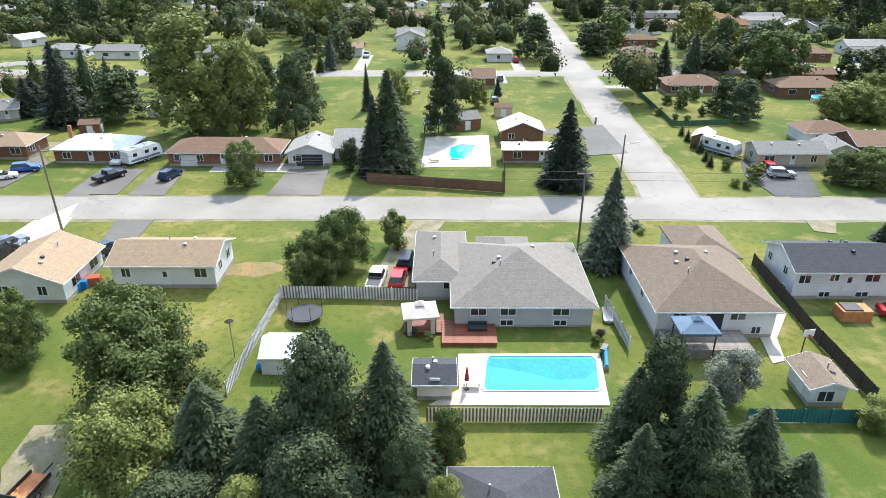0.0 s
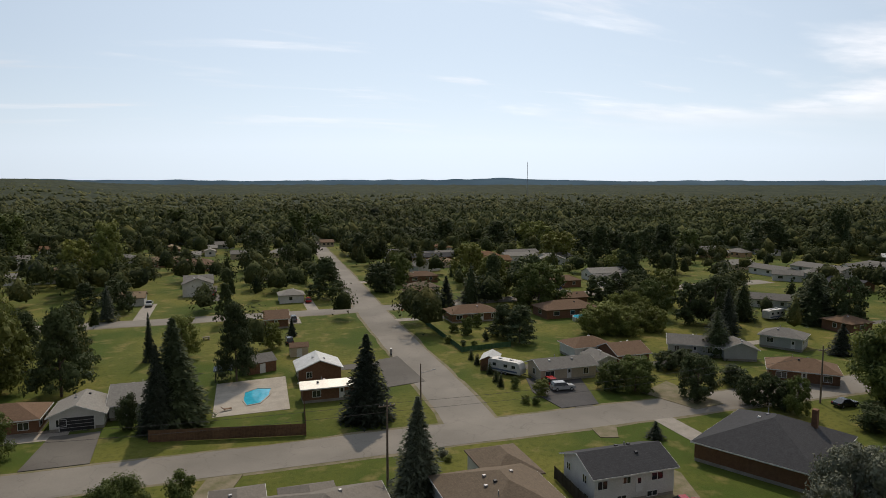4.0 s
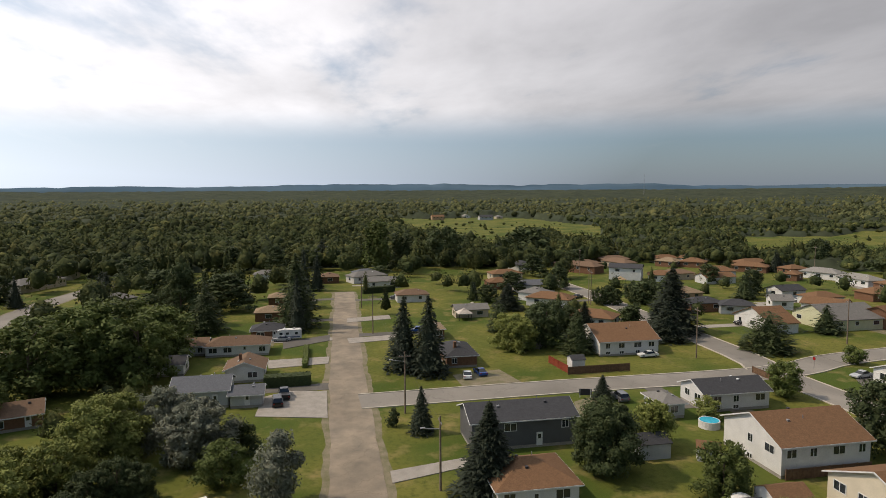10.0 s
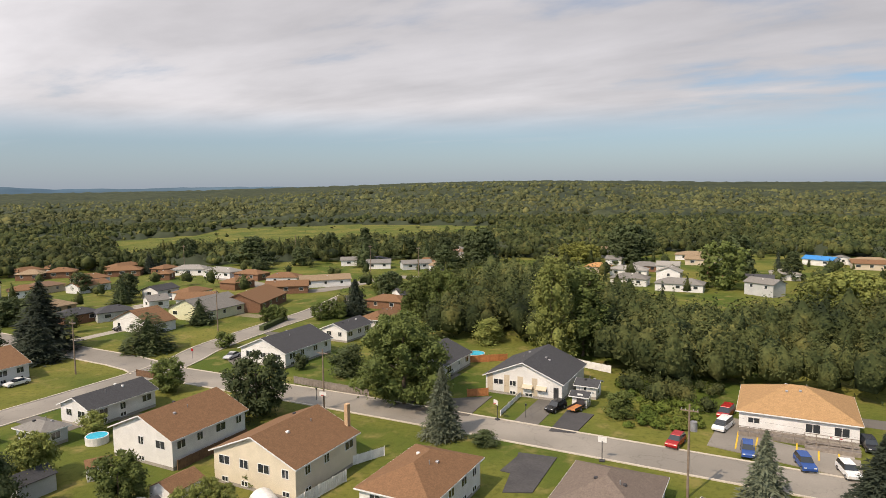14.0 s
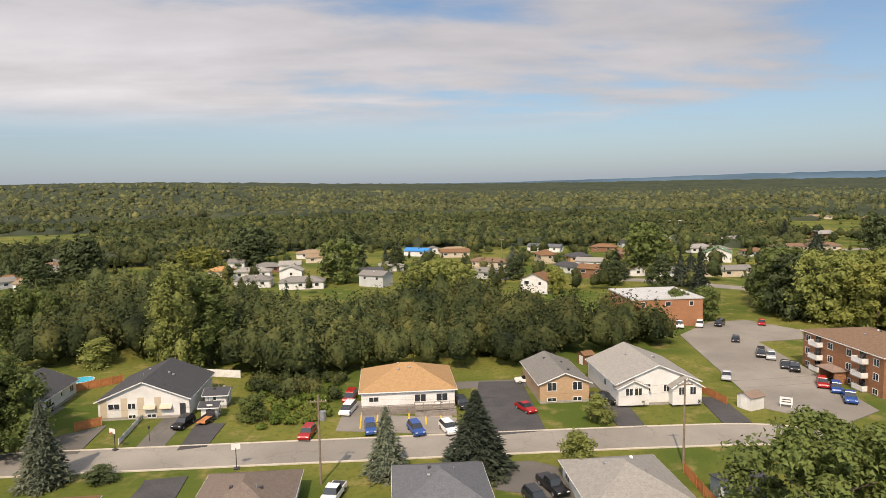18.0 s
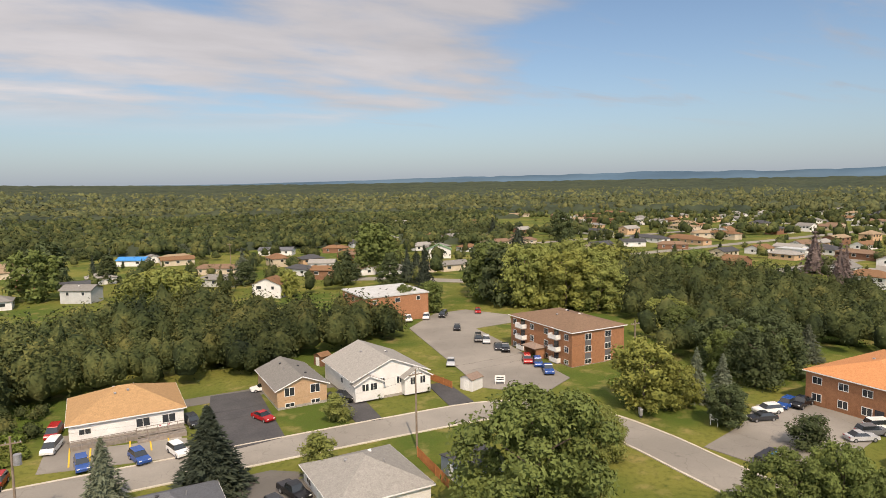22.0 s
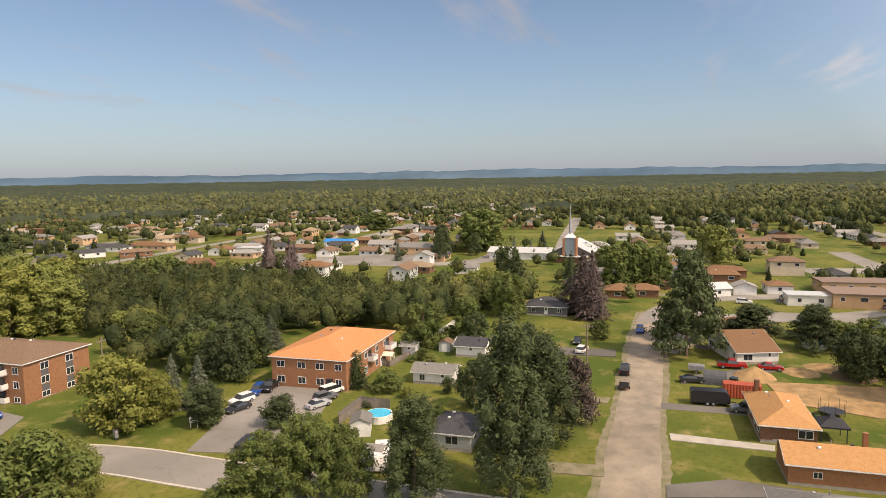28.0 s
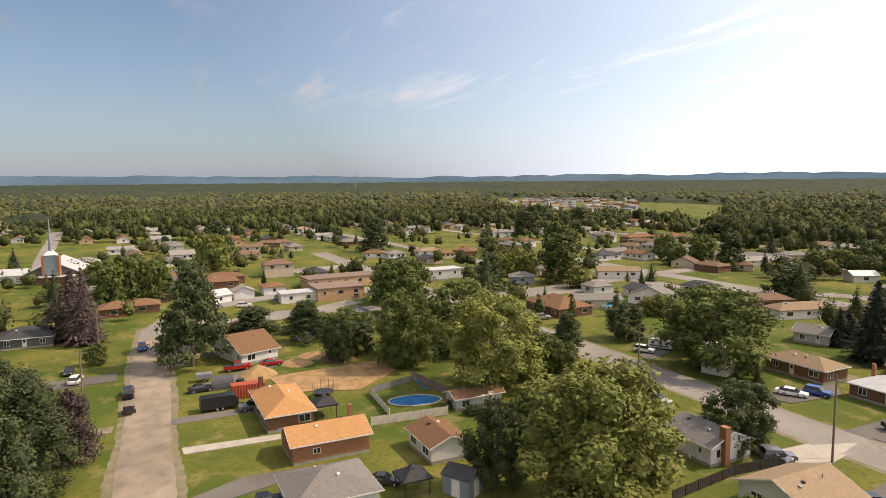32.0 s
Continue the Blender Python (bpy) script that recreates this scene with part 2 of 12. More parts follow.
def paved(name, c1, c2, crack=0.55, scale=0.1):
    """Old asphalt: broad bleached and dusty areas, fine stone grain, crack lines where it is worn."""
    m = mat(name, c1, c2, scale, 5.0, 0.93, 0.06, objspace=False, patch=0.9, grain=0.07)
    nt = m.node_tree
    g = nt.nodes.new("ShaderNodeNewGeometry")
    vo = nt.nodes.new("ShaderNodeTexVoronoi")
    vo.feature = "DISTANCE_TO_EDGE"
    vo.inputs["Scale"].default_value = 0.16
    wob = nt.nodes.new("ShaderNodeTexNoise")
    wob.inputs["Scale"].default_value, wob.inputs["Detail"].default_value = 0.5, 4
    nt.links.new(g.outputs["Position"], wob.inputs["Vector"])
    av = nt.nodes.new("ShaderNodeVectorMath")
    av.operation = "MULTIPLY_ADD"
    av.inputs[1].default_value = (3.5, 3.5, 0)
    nt.links.new(wob.outputs["Color"], av.inputs[0])
    nt.links.new(g.outputs["Position"], av.inputs[2])
    nt.links.new(av.outputs[0], vo.inputs["Vector"])
    ln = nt.nodes.new("ShaderNodeMapRange")
    ln.inputs["From Min"].default_value, ln.inputs["From Max"].default_value = 0.003, 0.012
    ln.inputs["To Min"].default_value, ln.inputs["To Max"].default_value = crack, 1.0
    nt.links.new(vo.outputs["Distance"], ln.inputs["Value"])
    wear = nt.nodes.new("ShaderNodeTexNoise")
    wear.inputs["Scale"].default_value, wear.inputs["Detail"].default_value = 0.055, 6
    nt.links.new(g.outputs["Position"], wear.inputs["Vector"])
    wr = nt.nodes.new("ShaderNodeMapRange")
    wr.inputs["From Min"].default_value, wr.inputs["From Max"].default_value = 0.42, 0.62
    wr.inputs["To Min"].default_value, wr.inputs["To Max"].default_value = 0.86, 1.1
    nt.links.new(wear.outputs[0], wr.inputs["Value"])
    mm = nt.nodes.new("ShaderNodeMath")
    mm.operation = "MULTIPLY"
    nt.links.new(ln.outputs[0], mm.inputs[0])
    nt.links.new(wr.outputs[0], mm.inputs[1])
    bs = nt.nodes["Principled BSDF"]
    src = bs.inputs["Base Color"].links[0].from_socket
    h = nt.nodes.new("ShaderNodeHueSaturation")
    nt.links.new(src, h.inputs["Color"])
    nt.links.new(mm.outputs[0], h.inputs["Value"])
    nt.links.new(h.outputs[0], bs.inputs["Base Color"])
    return m


LOT = paved("bleached_asphalt", (0.215, 0.197, 0.170), (0.170, 0.156, 0.135), 0.85, 0.16)
ASPHALT = paved("worn_asphalt", (0.130, 0.120, 0.106), (0.095, 0.088, 0.078), 0.85, 0.16)
ROADMAT = paved("road_surface", (0.235, 0.216, 0.187), (0.182, 0.168, 0.145), 0.82)
DUSTY = paved("dusty_road", (0.30, 0.245, 0.178), (0.150, 0.130, 0.102), 0.85, 0.30)
BLACKTOP = mat("fresh_blacktop", (0.045, 0.044, 0.046), (0.06, 0.058, 0.058), 0.3, 4, 0.85, 0.2, objspace=False)
GRAVEL = mat("gravel_verge", (0.195, 0.165, 0.112), (0.125, 0.118, 0.058), 0.5, 6, 0.95, 0.4, objspace=False)
SAND = mat("dug_sand", (0.32, 0.205, 0.095), (0.20, 0.13, 0.06), 0.5, 5, 0.95, 0.5, objspace=False)
KERB = mat("kerb_concrete", (0.45, 0.41, 0.34), (0.38, 0.34, 0.28), 0.7, 8, 0.9, 0.2, objspace=False)
WOODF = mat("fence_wood", (0.17, 0.10, 0.055), (0.11, 0.065, 0.04), 2.0, 20, 0.85, 0.3, rand=0.15)
CEDAR = mat("cedar_wood", (0.40, 0.17, 0.06), (0.30, 0.12, 0.045), 2.0, 20, 0.8, 0.3, rand=0.12)
GREYWOOD = mat("weathered_wood", (0.22, 0.19, 0.16), (0.15, 0.13, 0.11), 2.0, 20, 0.9, 0.3, rand=0.12)
POLEWOOD = mat("pole_wood", (0.20, 0.155, 0.115), (0.13, 0.10, 0.075), 1.0, 12, 0.9, 0.3)
VINYL = mat("white_vinyl", (0.64, 0.63, 0.60), None, 1, 20, 0.5, 0.05, rand=0.05)
DARKMETAL = mat("dark_metal", (0.035, 0.035, 0.04), None, 2, 20, 0.5, 0.1)
GREYMETAL = mat("grey_metal", (0.35, 0.35, 0.36), None, 2, 20, 0.45, 0.1, metal=0.6)
RUBBER = mat("tyre_rubber", (0.02, 0.02, 0.02), None, 3, 30, 0.9, 0.1)
CARGLASS = mat("car_glass", (0.015, 0.018, 0.02), None, 0.5, 2, 0.06, 0.0, spec=0.8)
LAMPRED = mat("tail_lamp", (0.30, 0.01, 0.01), None, 3, 10, 0.3, 0.0)
LAMPWHITE = mat("head_lamp", (0.6, 0.6, 0.58), None, 3, 10, 0.2, 0.0)
BARK = mat("bark", (0.13, 0.10, 0.075), (0.08, 0.06, 0.045), 3, 18, 0.95, 0.5)
YELLOW = mat("yellow_line", (0.62, 0.40, 0.03), None, 2, 14, 0.8, 0.1, objspace=False)

# helpers ------------------------------------------------------------------


def mesh_of(name, verts, faces, mats=(), index=None, smooth=False):
    me = bpy.data.meshes.new(name)
    me.from_pydata([tuple(v) for v in verts], [], faces)
    for m in mats:
        me.materials.append(m)
    if index is not None:
        me.polygons.foreach_set("material_index", index)
    if smooth:
        me.polygons.foreach_set("use_smooth", [True] * len(me.polygons))
    me.update()
    return me


def part(name, me, material=None, parent=None, label="", m=None):
    """Links a mesh (or bmesh) as one object under its thing."""
    if isinstance(me, bmesh.types.BMesh):
        d = bpy.data.meshes.new(name)
        me.to_mesh(d)
        me.free()
        me = d
    if material is not None and not me.materials:
        me.materials.append(material)
    ob = new(name, me)
    if parent is not None:
        ob.parent = parent
    if m is not None:
        ob.matrix_basis = m
    if label:
        ob["label"] = label
    return ob


def root(name, x, y, rot=0.0, z=0.0, label="", category="", group="", kind=""):
    ob = new(name)
    ob.matrix_basis = pose(x, y, z, 0, 0, rot)
    return tagged(ob, label, category, group, kind)


def box_vf(x0, x1, y0, y1, z0, z1):
    v = [(x0, y0, z0), (x1, y0, z0), (x1, y1, z0), (x0, y1, z0), (x0, y0, z1), (x1, y0, z1), (x1, y1, z1), (x0, y1, z1)]
    f = [(3, 2, 1, 0), (4, 5, 6, 7), (0, 1, 5, 4), (1, 2, 6, 5), (2, 3, 7, 6), (3, 0, 4, 7)]
    return v, f


def join(pieces):
    """pieces: (verts, faces) pairs; one vert and face list."""
    V, F = [], []
    for v, f in pieces:
        o = len(V)
        V += list(v)
        F += [tuple(i + o for i in q) for q in f]
    return V, F


BOXES = {}


def box_mesh(name, sx, sy, sz, material, bevel=0.0):
    """A box standing on its base, shared between alike pieces."""
    key = (round(sx, 2), round(sy, 2), round(sz, 2), material.name, bevel)
    if key not in BOXES:
        b = bevel
        if b:
            bm = bmesh.new()
            v, f = box_vf(-sx / 2, sx / 2, -sy / 2, sy / 2, 0, sz)
            vs = [bm.verts.new(p) for p in v]
            for q in f:
                bm.faces.new([vs[i] for i in q])
            bmesh.ops.bevel(bm, geom=bm.edges[:], offset=b, segments=1, affect="EDGES")
            me = bpy.data.meshes.new(name)
            bm.to_mesh(me)
            bm.free()
            me.materials.append(material)
        else:
            me = mesh_of(name, *box_vf(-sx / 2, sx / 2, -sy / 2, sy / 2, 0, sz), mats=(material,))
        BOXES[key] = me
    return BOXES[key]


CYLS = {}


def cyl_vf(r0, r1, z0, z1, n=10, cx=0.0, cy=0.0):
    V = [(cx + r0 * math.cos(2 * math.pi * i / n), cy + r0 * math.sin(2 * math.pi * i / n), z0) for i in range(n)]
    V += [(cx + r1 * math.cos(2 * math.pi * i / n), cy + r1 * math.sin(2 * math.pi * i / n), z1) for i in range(n)]
    F = [(i, (i + 1) % n, n + (i + 1) % n, n + i) for i in range(n)] + [tuple(range(n - 1, -1, -1)), tuple(range(n, 2 * n))]
    return V, F


def cyl_mesh(name, r0, r1, h, material, n=10):
    key = (round(r0, 3), round(r1, 3), round(h, 2), material.name, n)
    if key not in CYLS:
        CYLS[key] = mesh_of(name, *cyl_vf(r0, r1, 0, h, n), mats=(material,))
    return CYLS[key]
# ground -------------------------------------------------------------------


def grass_material():
    m = bpy.data.materials.new("lawn_and_meadow")
    m.use_nodes = True
    nt = m.node_tree
    bs = nt.nodes["Principled BSDF"]
    bs.inputs["Roughness"].default_value, bs.inputs["Specular IOR Level"].default_value = 0.95, 0.1
    g = nt.nodes.new("ShaderNodeNewGeometry")

    def noise(scale, detail):
        n = nt.nodes.new("ShaderNodeTexNoise")
        n.inputs["Scale"].default_value, n.inputs["Detail"].default_value = scale, detail
        nt.links.new(g.outputs["Position"], n.inputs["Vector"])
        return n

    def mixc(fac, a, b, lo, hi):
        r = nt.nodes.new("ShaderNodeMapRange")
        r.inputs["From Min"].default_value, r.inputs["From Max"].default_value = lo, hi
        nt.links.new(fac, r.inputs["Value"])
        x = nt.nodes.new("ShaderNodeMix")
        x.data_type = "RGBA"
        nt.links.new(r.outputs[0], x.inputs[0])
        for i, c in ((6, a), (7, b)):
            if isinstance(c, tuple):
                x.inputs[i].default_value = (*c, 1)
            else:
                nt.links.new(c, x.inputs[i])
        return x.outputs[2]

    c = mixc(noise(0.04, 3).outputs[0], (0.054, 0.082, 0.013), (0.132, 0.130, 0.028), 0.40, 0.62)
    c = mixc(noise(0.21, 7).outputs[0], c, (0.230, 0.178, 0.072), 0.54, 0.78)
    c = mixc(noise(1.1, 8).outputs[0], c, (0.056, 0.070, 0.014), 0.48, 0.80)
    c = mixc(noise(5.5, 5).outputs[0], c, (0.140, 0.140, 0.038), 0.54, 0.95)
    nt.links.new(c, bs.inputs["Base Color"])
    b = nt.nodes.new("ShaderNodeBump")
    b.inputs["Strength"].default_value, b.inputs["Distance"].default_value = 0.6, 0.12
    nt.links.new(noise(6, 4).outputs[0], b.inputs["Height"])
    nt.links.new(b.outputs[0], bs.inputs["Normal"])
    return m


GRASS = grass_material()


def ground_sheet():
    """One disc that reaches past the hills, finer near the middle."""
    V, F = [(0, 0, 0)], []
    n = 96
    radii = [30, 70, 120, 200, 320, 500, 800, 1300, 2200, 3500, 4900]
    for r in radii:
        V += [(r * math.cos(2 * math.pi * i / n), r * math.sin(2 * math.pi * i / n), 0) for i in range(n)]
    F += [(0, 1 + i, 1 + (i + 1) % n) for i in range(n)]
    for k in range(len(radii) - 1):
        a, b = 1 + k * n, 1 + (k + 1) * n
        F += [(a + i, b + i, b + (i + 1) % n, a + (i + 1) % n) for i in range(n)]
    ob = part("ground", mesh_of("ground", V, F, (GRASS,)))
    tagged(ob, "mown summer lawns with dry yellow patches", "ground", kind="structure")


ground_sheet()


def smooth_line(pts, step=4.0):
    """A rounded line through the points."""
    P = [Vector((*p, 0)) for p in pts]
    out = []
    for i in range(len(P) - 1):
        p0, p1, p2, p3 = P[max(i - 1, 0)], P[i], P[i + 1], P[min(i + 2, len(P) - 1)]
        n = max(1, int((p2 - p1).length / step))
        for k in range(n):
            t = k / n
            out.append(0.5 * (2 * p1 + (p2 - p0) * t + (2 * p0 - 5 * p1 + 4 * p2 - p3) * t * t + (3 * p1 - p0 - 3 * p2 + p3) * t ** 3))
    return out + [P[-1]]


LIFT = [0.0]


def strip(name, pts, width, material, z, label="", category="", kind="structure", thick=0.0, ragged=0.0, parent=None, step=4.0, shift=0.0):
    L = smooth_line(pts, step)
    V, F = [], []
    for i, p in enumerate(L):
        d = (L[min(i + 1, len(L) - 1)] - L[max(i - 1, 0)]).normalized()
        s = Vector((-d.y, d.x, 0))
        a = width / 2 + ragged * (noise.noise((p.x * 0.09, p.y * 0.09, 1.7)) + 0.5 * noise.noise((p.x * 0.5, p.y * 0.5, 3.7)))
        b = width / 2 + ragged * (noise.noise((p.x * 0.09, p.y * 0.09, 9.1)) + 0.5 * noise.noise((p.x * 0.5, p.y * 0.5, 5.7)))
        q = p + s * shift
        V += [(*(q + s * a).xy, z), (*(q - s * b).xy, z)]
        if thick:
            V += [(*(q + s * a).xy, z - thick), (*(q - s * b).xy, z - thick)]
    k = 4 if thick else 2
    for i in range(len(L) - 1):
        o, n = i * k, (i + 1) * k
        F.append((o + 1, n + 1, n, o))
        if thick:
            F += [(o, n, n + 2, o + 2), (o + 1, o + 3, n + 3, n + 1)]
    ob = part(name, mesh_of(name, V, F, (material,)), parent=parent)
    if parent is None:
        tagged(ob, label, category, kind=kind)
    return ob


ROADS = []


def road(pts, width, label="sun-bleached grey asphalt street with worn edges", kerb=False, gravel=True, dusty=False):
    ROADS.append((pts, width))
    LIFT[0] += 0.004
    if gravel and not kerb:
        strip("verge", pts, width + (2.2 if dusty else 1.4), GRAVEL, 0.012 + LIFT[0] * 0.2, "dusty gravel verge along the street", "verge", ragged=0.9 if dusty else 0.7, step=1.5 if dusty else 4.0)
    ob = strip("road", pts, width, DUSTY if dusty else ROADMAT, 0.04 + LIFT[0], label, "road", ragged=0.45 if dusty else 0.25, step=1.5 if dusty else 4.0)
    if kerb:
        for s in (-1, 1):
            strip("kerb", pts, 0.35, KERB, 0.16, "pale concrete kerb", "kerb", thick=0.16, shift=s * (width / 2 + 0.15))


def patch(name, pts, material, label, category="driveway", z=None, kind="structure", kerbed=False):
    """A flat paved or planted area with a cut outline."""
    LIFT[0] += 0.001
    zz = (0.03 if z is None else z) + (LIFT[0] if z is None else 0)
    n = len(pts)
    c = (sum(p[0] for p in pts) / n, sum(p[1] for p in pts) / n)
    area = sum(pts[i][0] * pts[(i + 1) % n][1] - pts[(i + 1) % n][0] * pts[i][1] for i in range(n))
    if area < 0:
        pts = pts[::-1]
    V = [(*p, zz) for p in pts] + [(*p, -0.05) for p in pts]
    F = [tuple(range(n))] + [(i, n + i, n + (i + 1) % n, (i + 1) % n) for i in range(n)]
    return tagged(part(name, mesh_of(name, V, F, (material,))), label, category, kind=kind)
# houses -------------------------------------------------------------------
WIN = {}


def window_meshes(w, h):
    key = (round(w, 1), round(h, 1))
    if key not in WIN:
        w, h = key
        t = 0.09
        fr = join([box_vf(-w / 2 - t, w / 2 + t, -0.06, 0.02, -t, 0), box_vf(-w / 2 - t, w / 2 + t, -0.06, 0.02, h, h + t),
                   box_vf(-w / 2 - t, -w / 2, -0.06, 0.02, 0, h), box_vf(w / 2, w / 2 + t, -0.06, 0.02, 0, h),
                   box_vf(-0.04, 0.04, -0.05, 0.02, 0, h)])
        pane = join([box_vf(-w / 2, -0.04, -0.03, 0.0, 0, h), box_vf(0.04, w / 2, -0.03, 0.0, 0, h)])
        WIN[key] = mesh_of("window", *fr, mats=(TRIM,)), mesh_of("pane", *pane, mats=(GLASS,))
    return WIN[key]


def put_window(parent, side, u, z, w, h, W, D, panes=True):
    """On a wall of a W x D house; u runs along the wall seen from outside."""
    m = wall_pose(side, u, z, W, D)
    if not panes:
        key = (round(w, 1), round(h, 1), "far")
        if key not in WIN:
            a = box_vf(-w / 2 - 0.1, w / 2 + 0.1, -0.04, 0.02, -0.1, h + 0.1)
            b = box_vf(-w / 2, w / 2, -0.07, -0.03, 0, h)
            WIN[key] = mesh_of("window", *join((a, b)), mats=(TRIM, GLASS), index=[0] * 6 + [1] * 6)
        part("window", WIN[key], parent=parent, m=m)
        return
    fr, pn = window_meshes(w, h)
    f = part("window", fr, parent=parent, m=m)
    part("pane", pn, parent=f)


def wall_pose(side, u, z, W, D, out=0.0):
    # outward side of the piece is its local -y
    if side == "f":
        return pose(u, -D / 2 - out, z)
    if side == "b":
        return pose(-u, D / 2 + out, z, 0, 0, 180)
    if side == "r":
        return pose(W / 2 + out, u, z, 0, 0, 90)
    return pose(-W / 2 - out, -u, z, 0, 0, -90)


DOORS = {}


def put_door(parent, side, u, z, W, D, colour=None, w=0.95, h=2.05):
    key = (w, h, colour)
    mt = colour or TRIM
    k = (w, h, mt.name)
    if k not in DOORS:
        v, f = join([box_vf(-w / 2, w / 2, -0.05, 0.02, 0, h)])
        DOORS[k] = mesh_of("door", v, f, mats=(mt,))
    d = part("door", DOORS[k], parent=parent, m=wall_pose(side, u, z, W, D))
    if w < 1.5:
        part("door_window", box_mesh("door_window", w * 0.5, 0.02, 0.7, GLASS), parent=d, m=pose(0, -0.06, h * 0.52))
    return d


def garage_door(parent, side, u, W, D, w=2.6, h=2.1, colour=None, z=0.0):
    """Four stacked panels in a frame."""
    d = part("garage_door", box_mesh("garage_door", w + 0.2, 0.05, h + 0.1, TRIM), parent=parent, m=wall_pose(side, u, z, W, D, 0.005))
    for i in range(4):
        part("panel", box_mesh("panel", w - 0.1, 0.03, h / 4 - 0.06, colour or VINYL), parent=d, m=pose(0, -0.035, i * h / 4 + 0.03))


def roof_vf(W, D, ze, rise, kind, ov=0.45, t=0.16):
    """Roof shell with thickness: ridge along x."""
    a, b = W / 2 + ov, D / 2 + ov
    drop = rise * ov / (D / 2)
    z0 = ze - drop * 0.5
    if kind == "flat":
        return box_vf(-a + 0.2, a - 0.2, -b + 0.2, b - 0.2, ze, ze + 0.35)
    k = a if kind == "gable" else max(a - b, 0.15)
    zr = z0 + rise + drop * 0.5
    top = [(-a, -b, z0), (a, -b, z0), (a, b, z0), (-a, b, z0), (-k, 0, zr), (k, 0, zr)]
    V = top + [(x, y, z - t) for x, y, z in top]
    F = [(0, 1, 5, 4), (2, 3, 4, 5)]
    if kind == "hip":
        F += [(1, 2, 5), (3, 0, 4)]
        F += [(i + 6, 6 + j, j, i)[::-1] for i, j in ((0, 1), (1, 2), (2, 3), (3, 0))]
        F.append((9, 8, 7, 6))
    else:
        F += [(6, 7, 1, 0)[::1], (8, 9, 3, 2)]
        F += [(7, 11, 5, 1)[::1], (11, 8, 2, 5), (9, 10, 4, 3), (10, 6, 0, 4)]
        F += [(6, 10, 11, 7), (8, 11, 10, 9)]
    return V, F


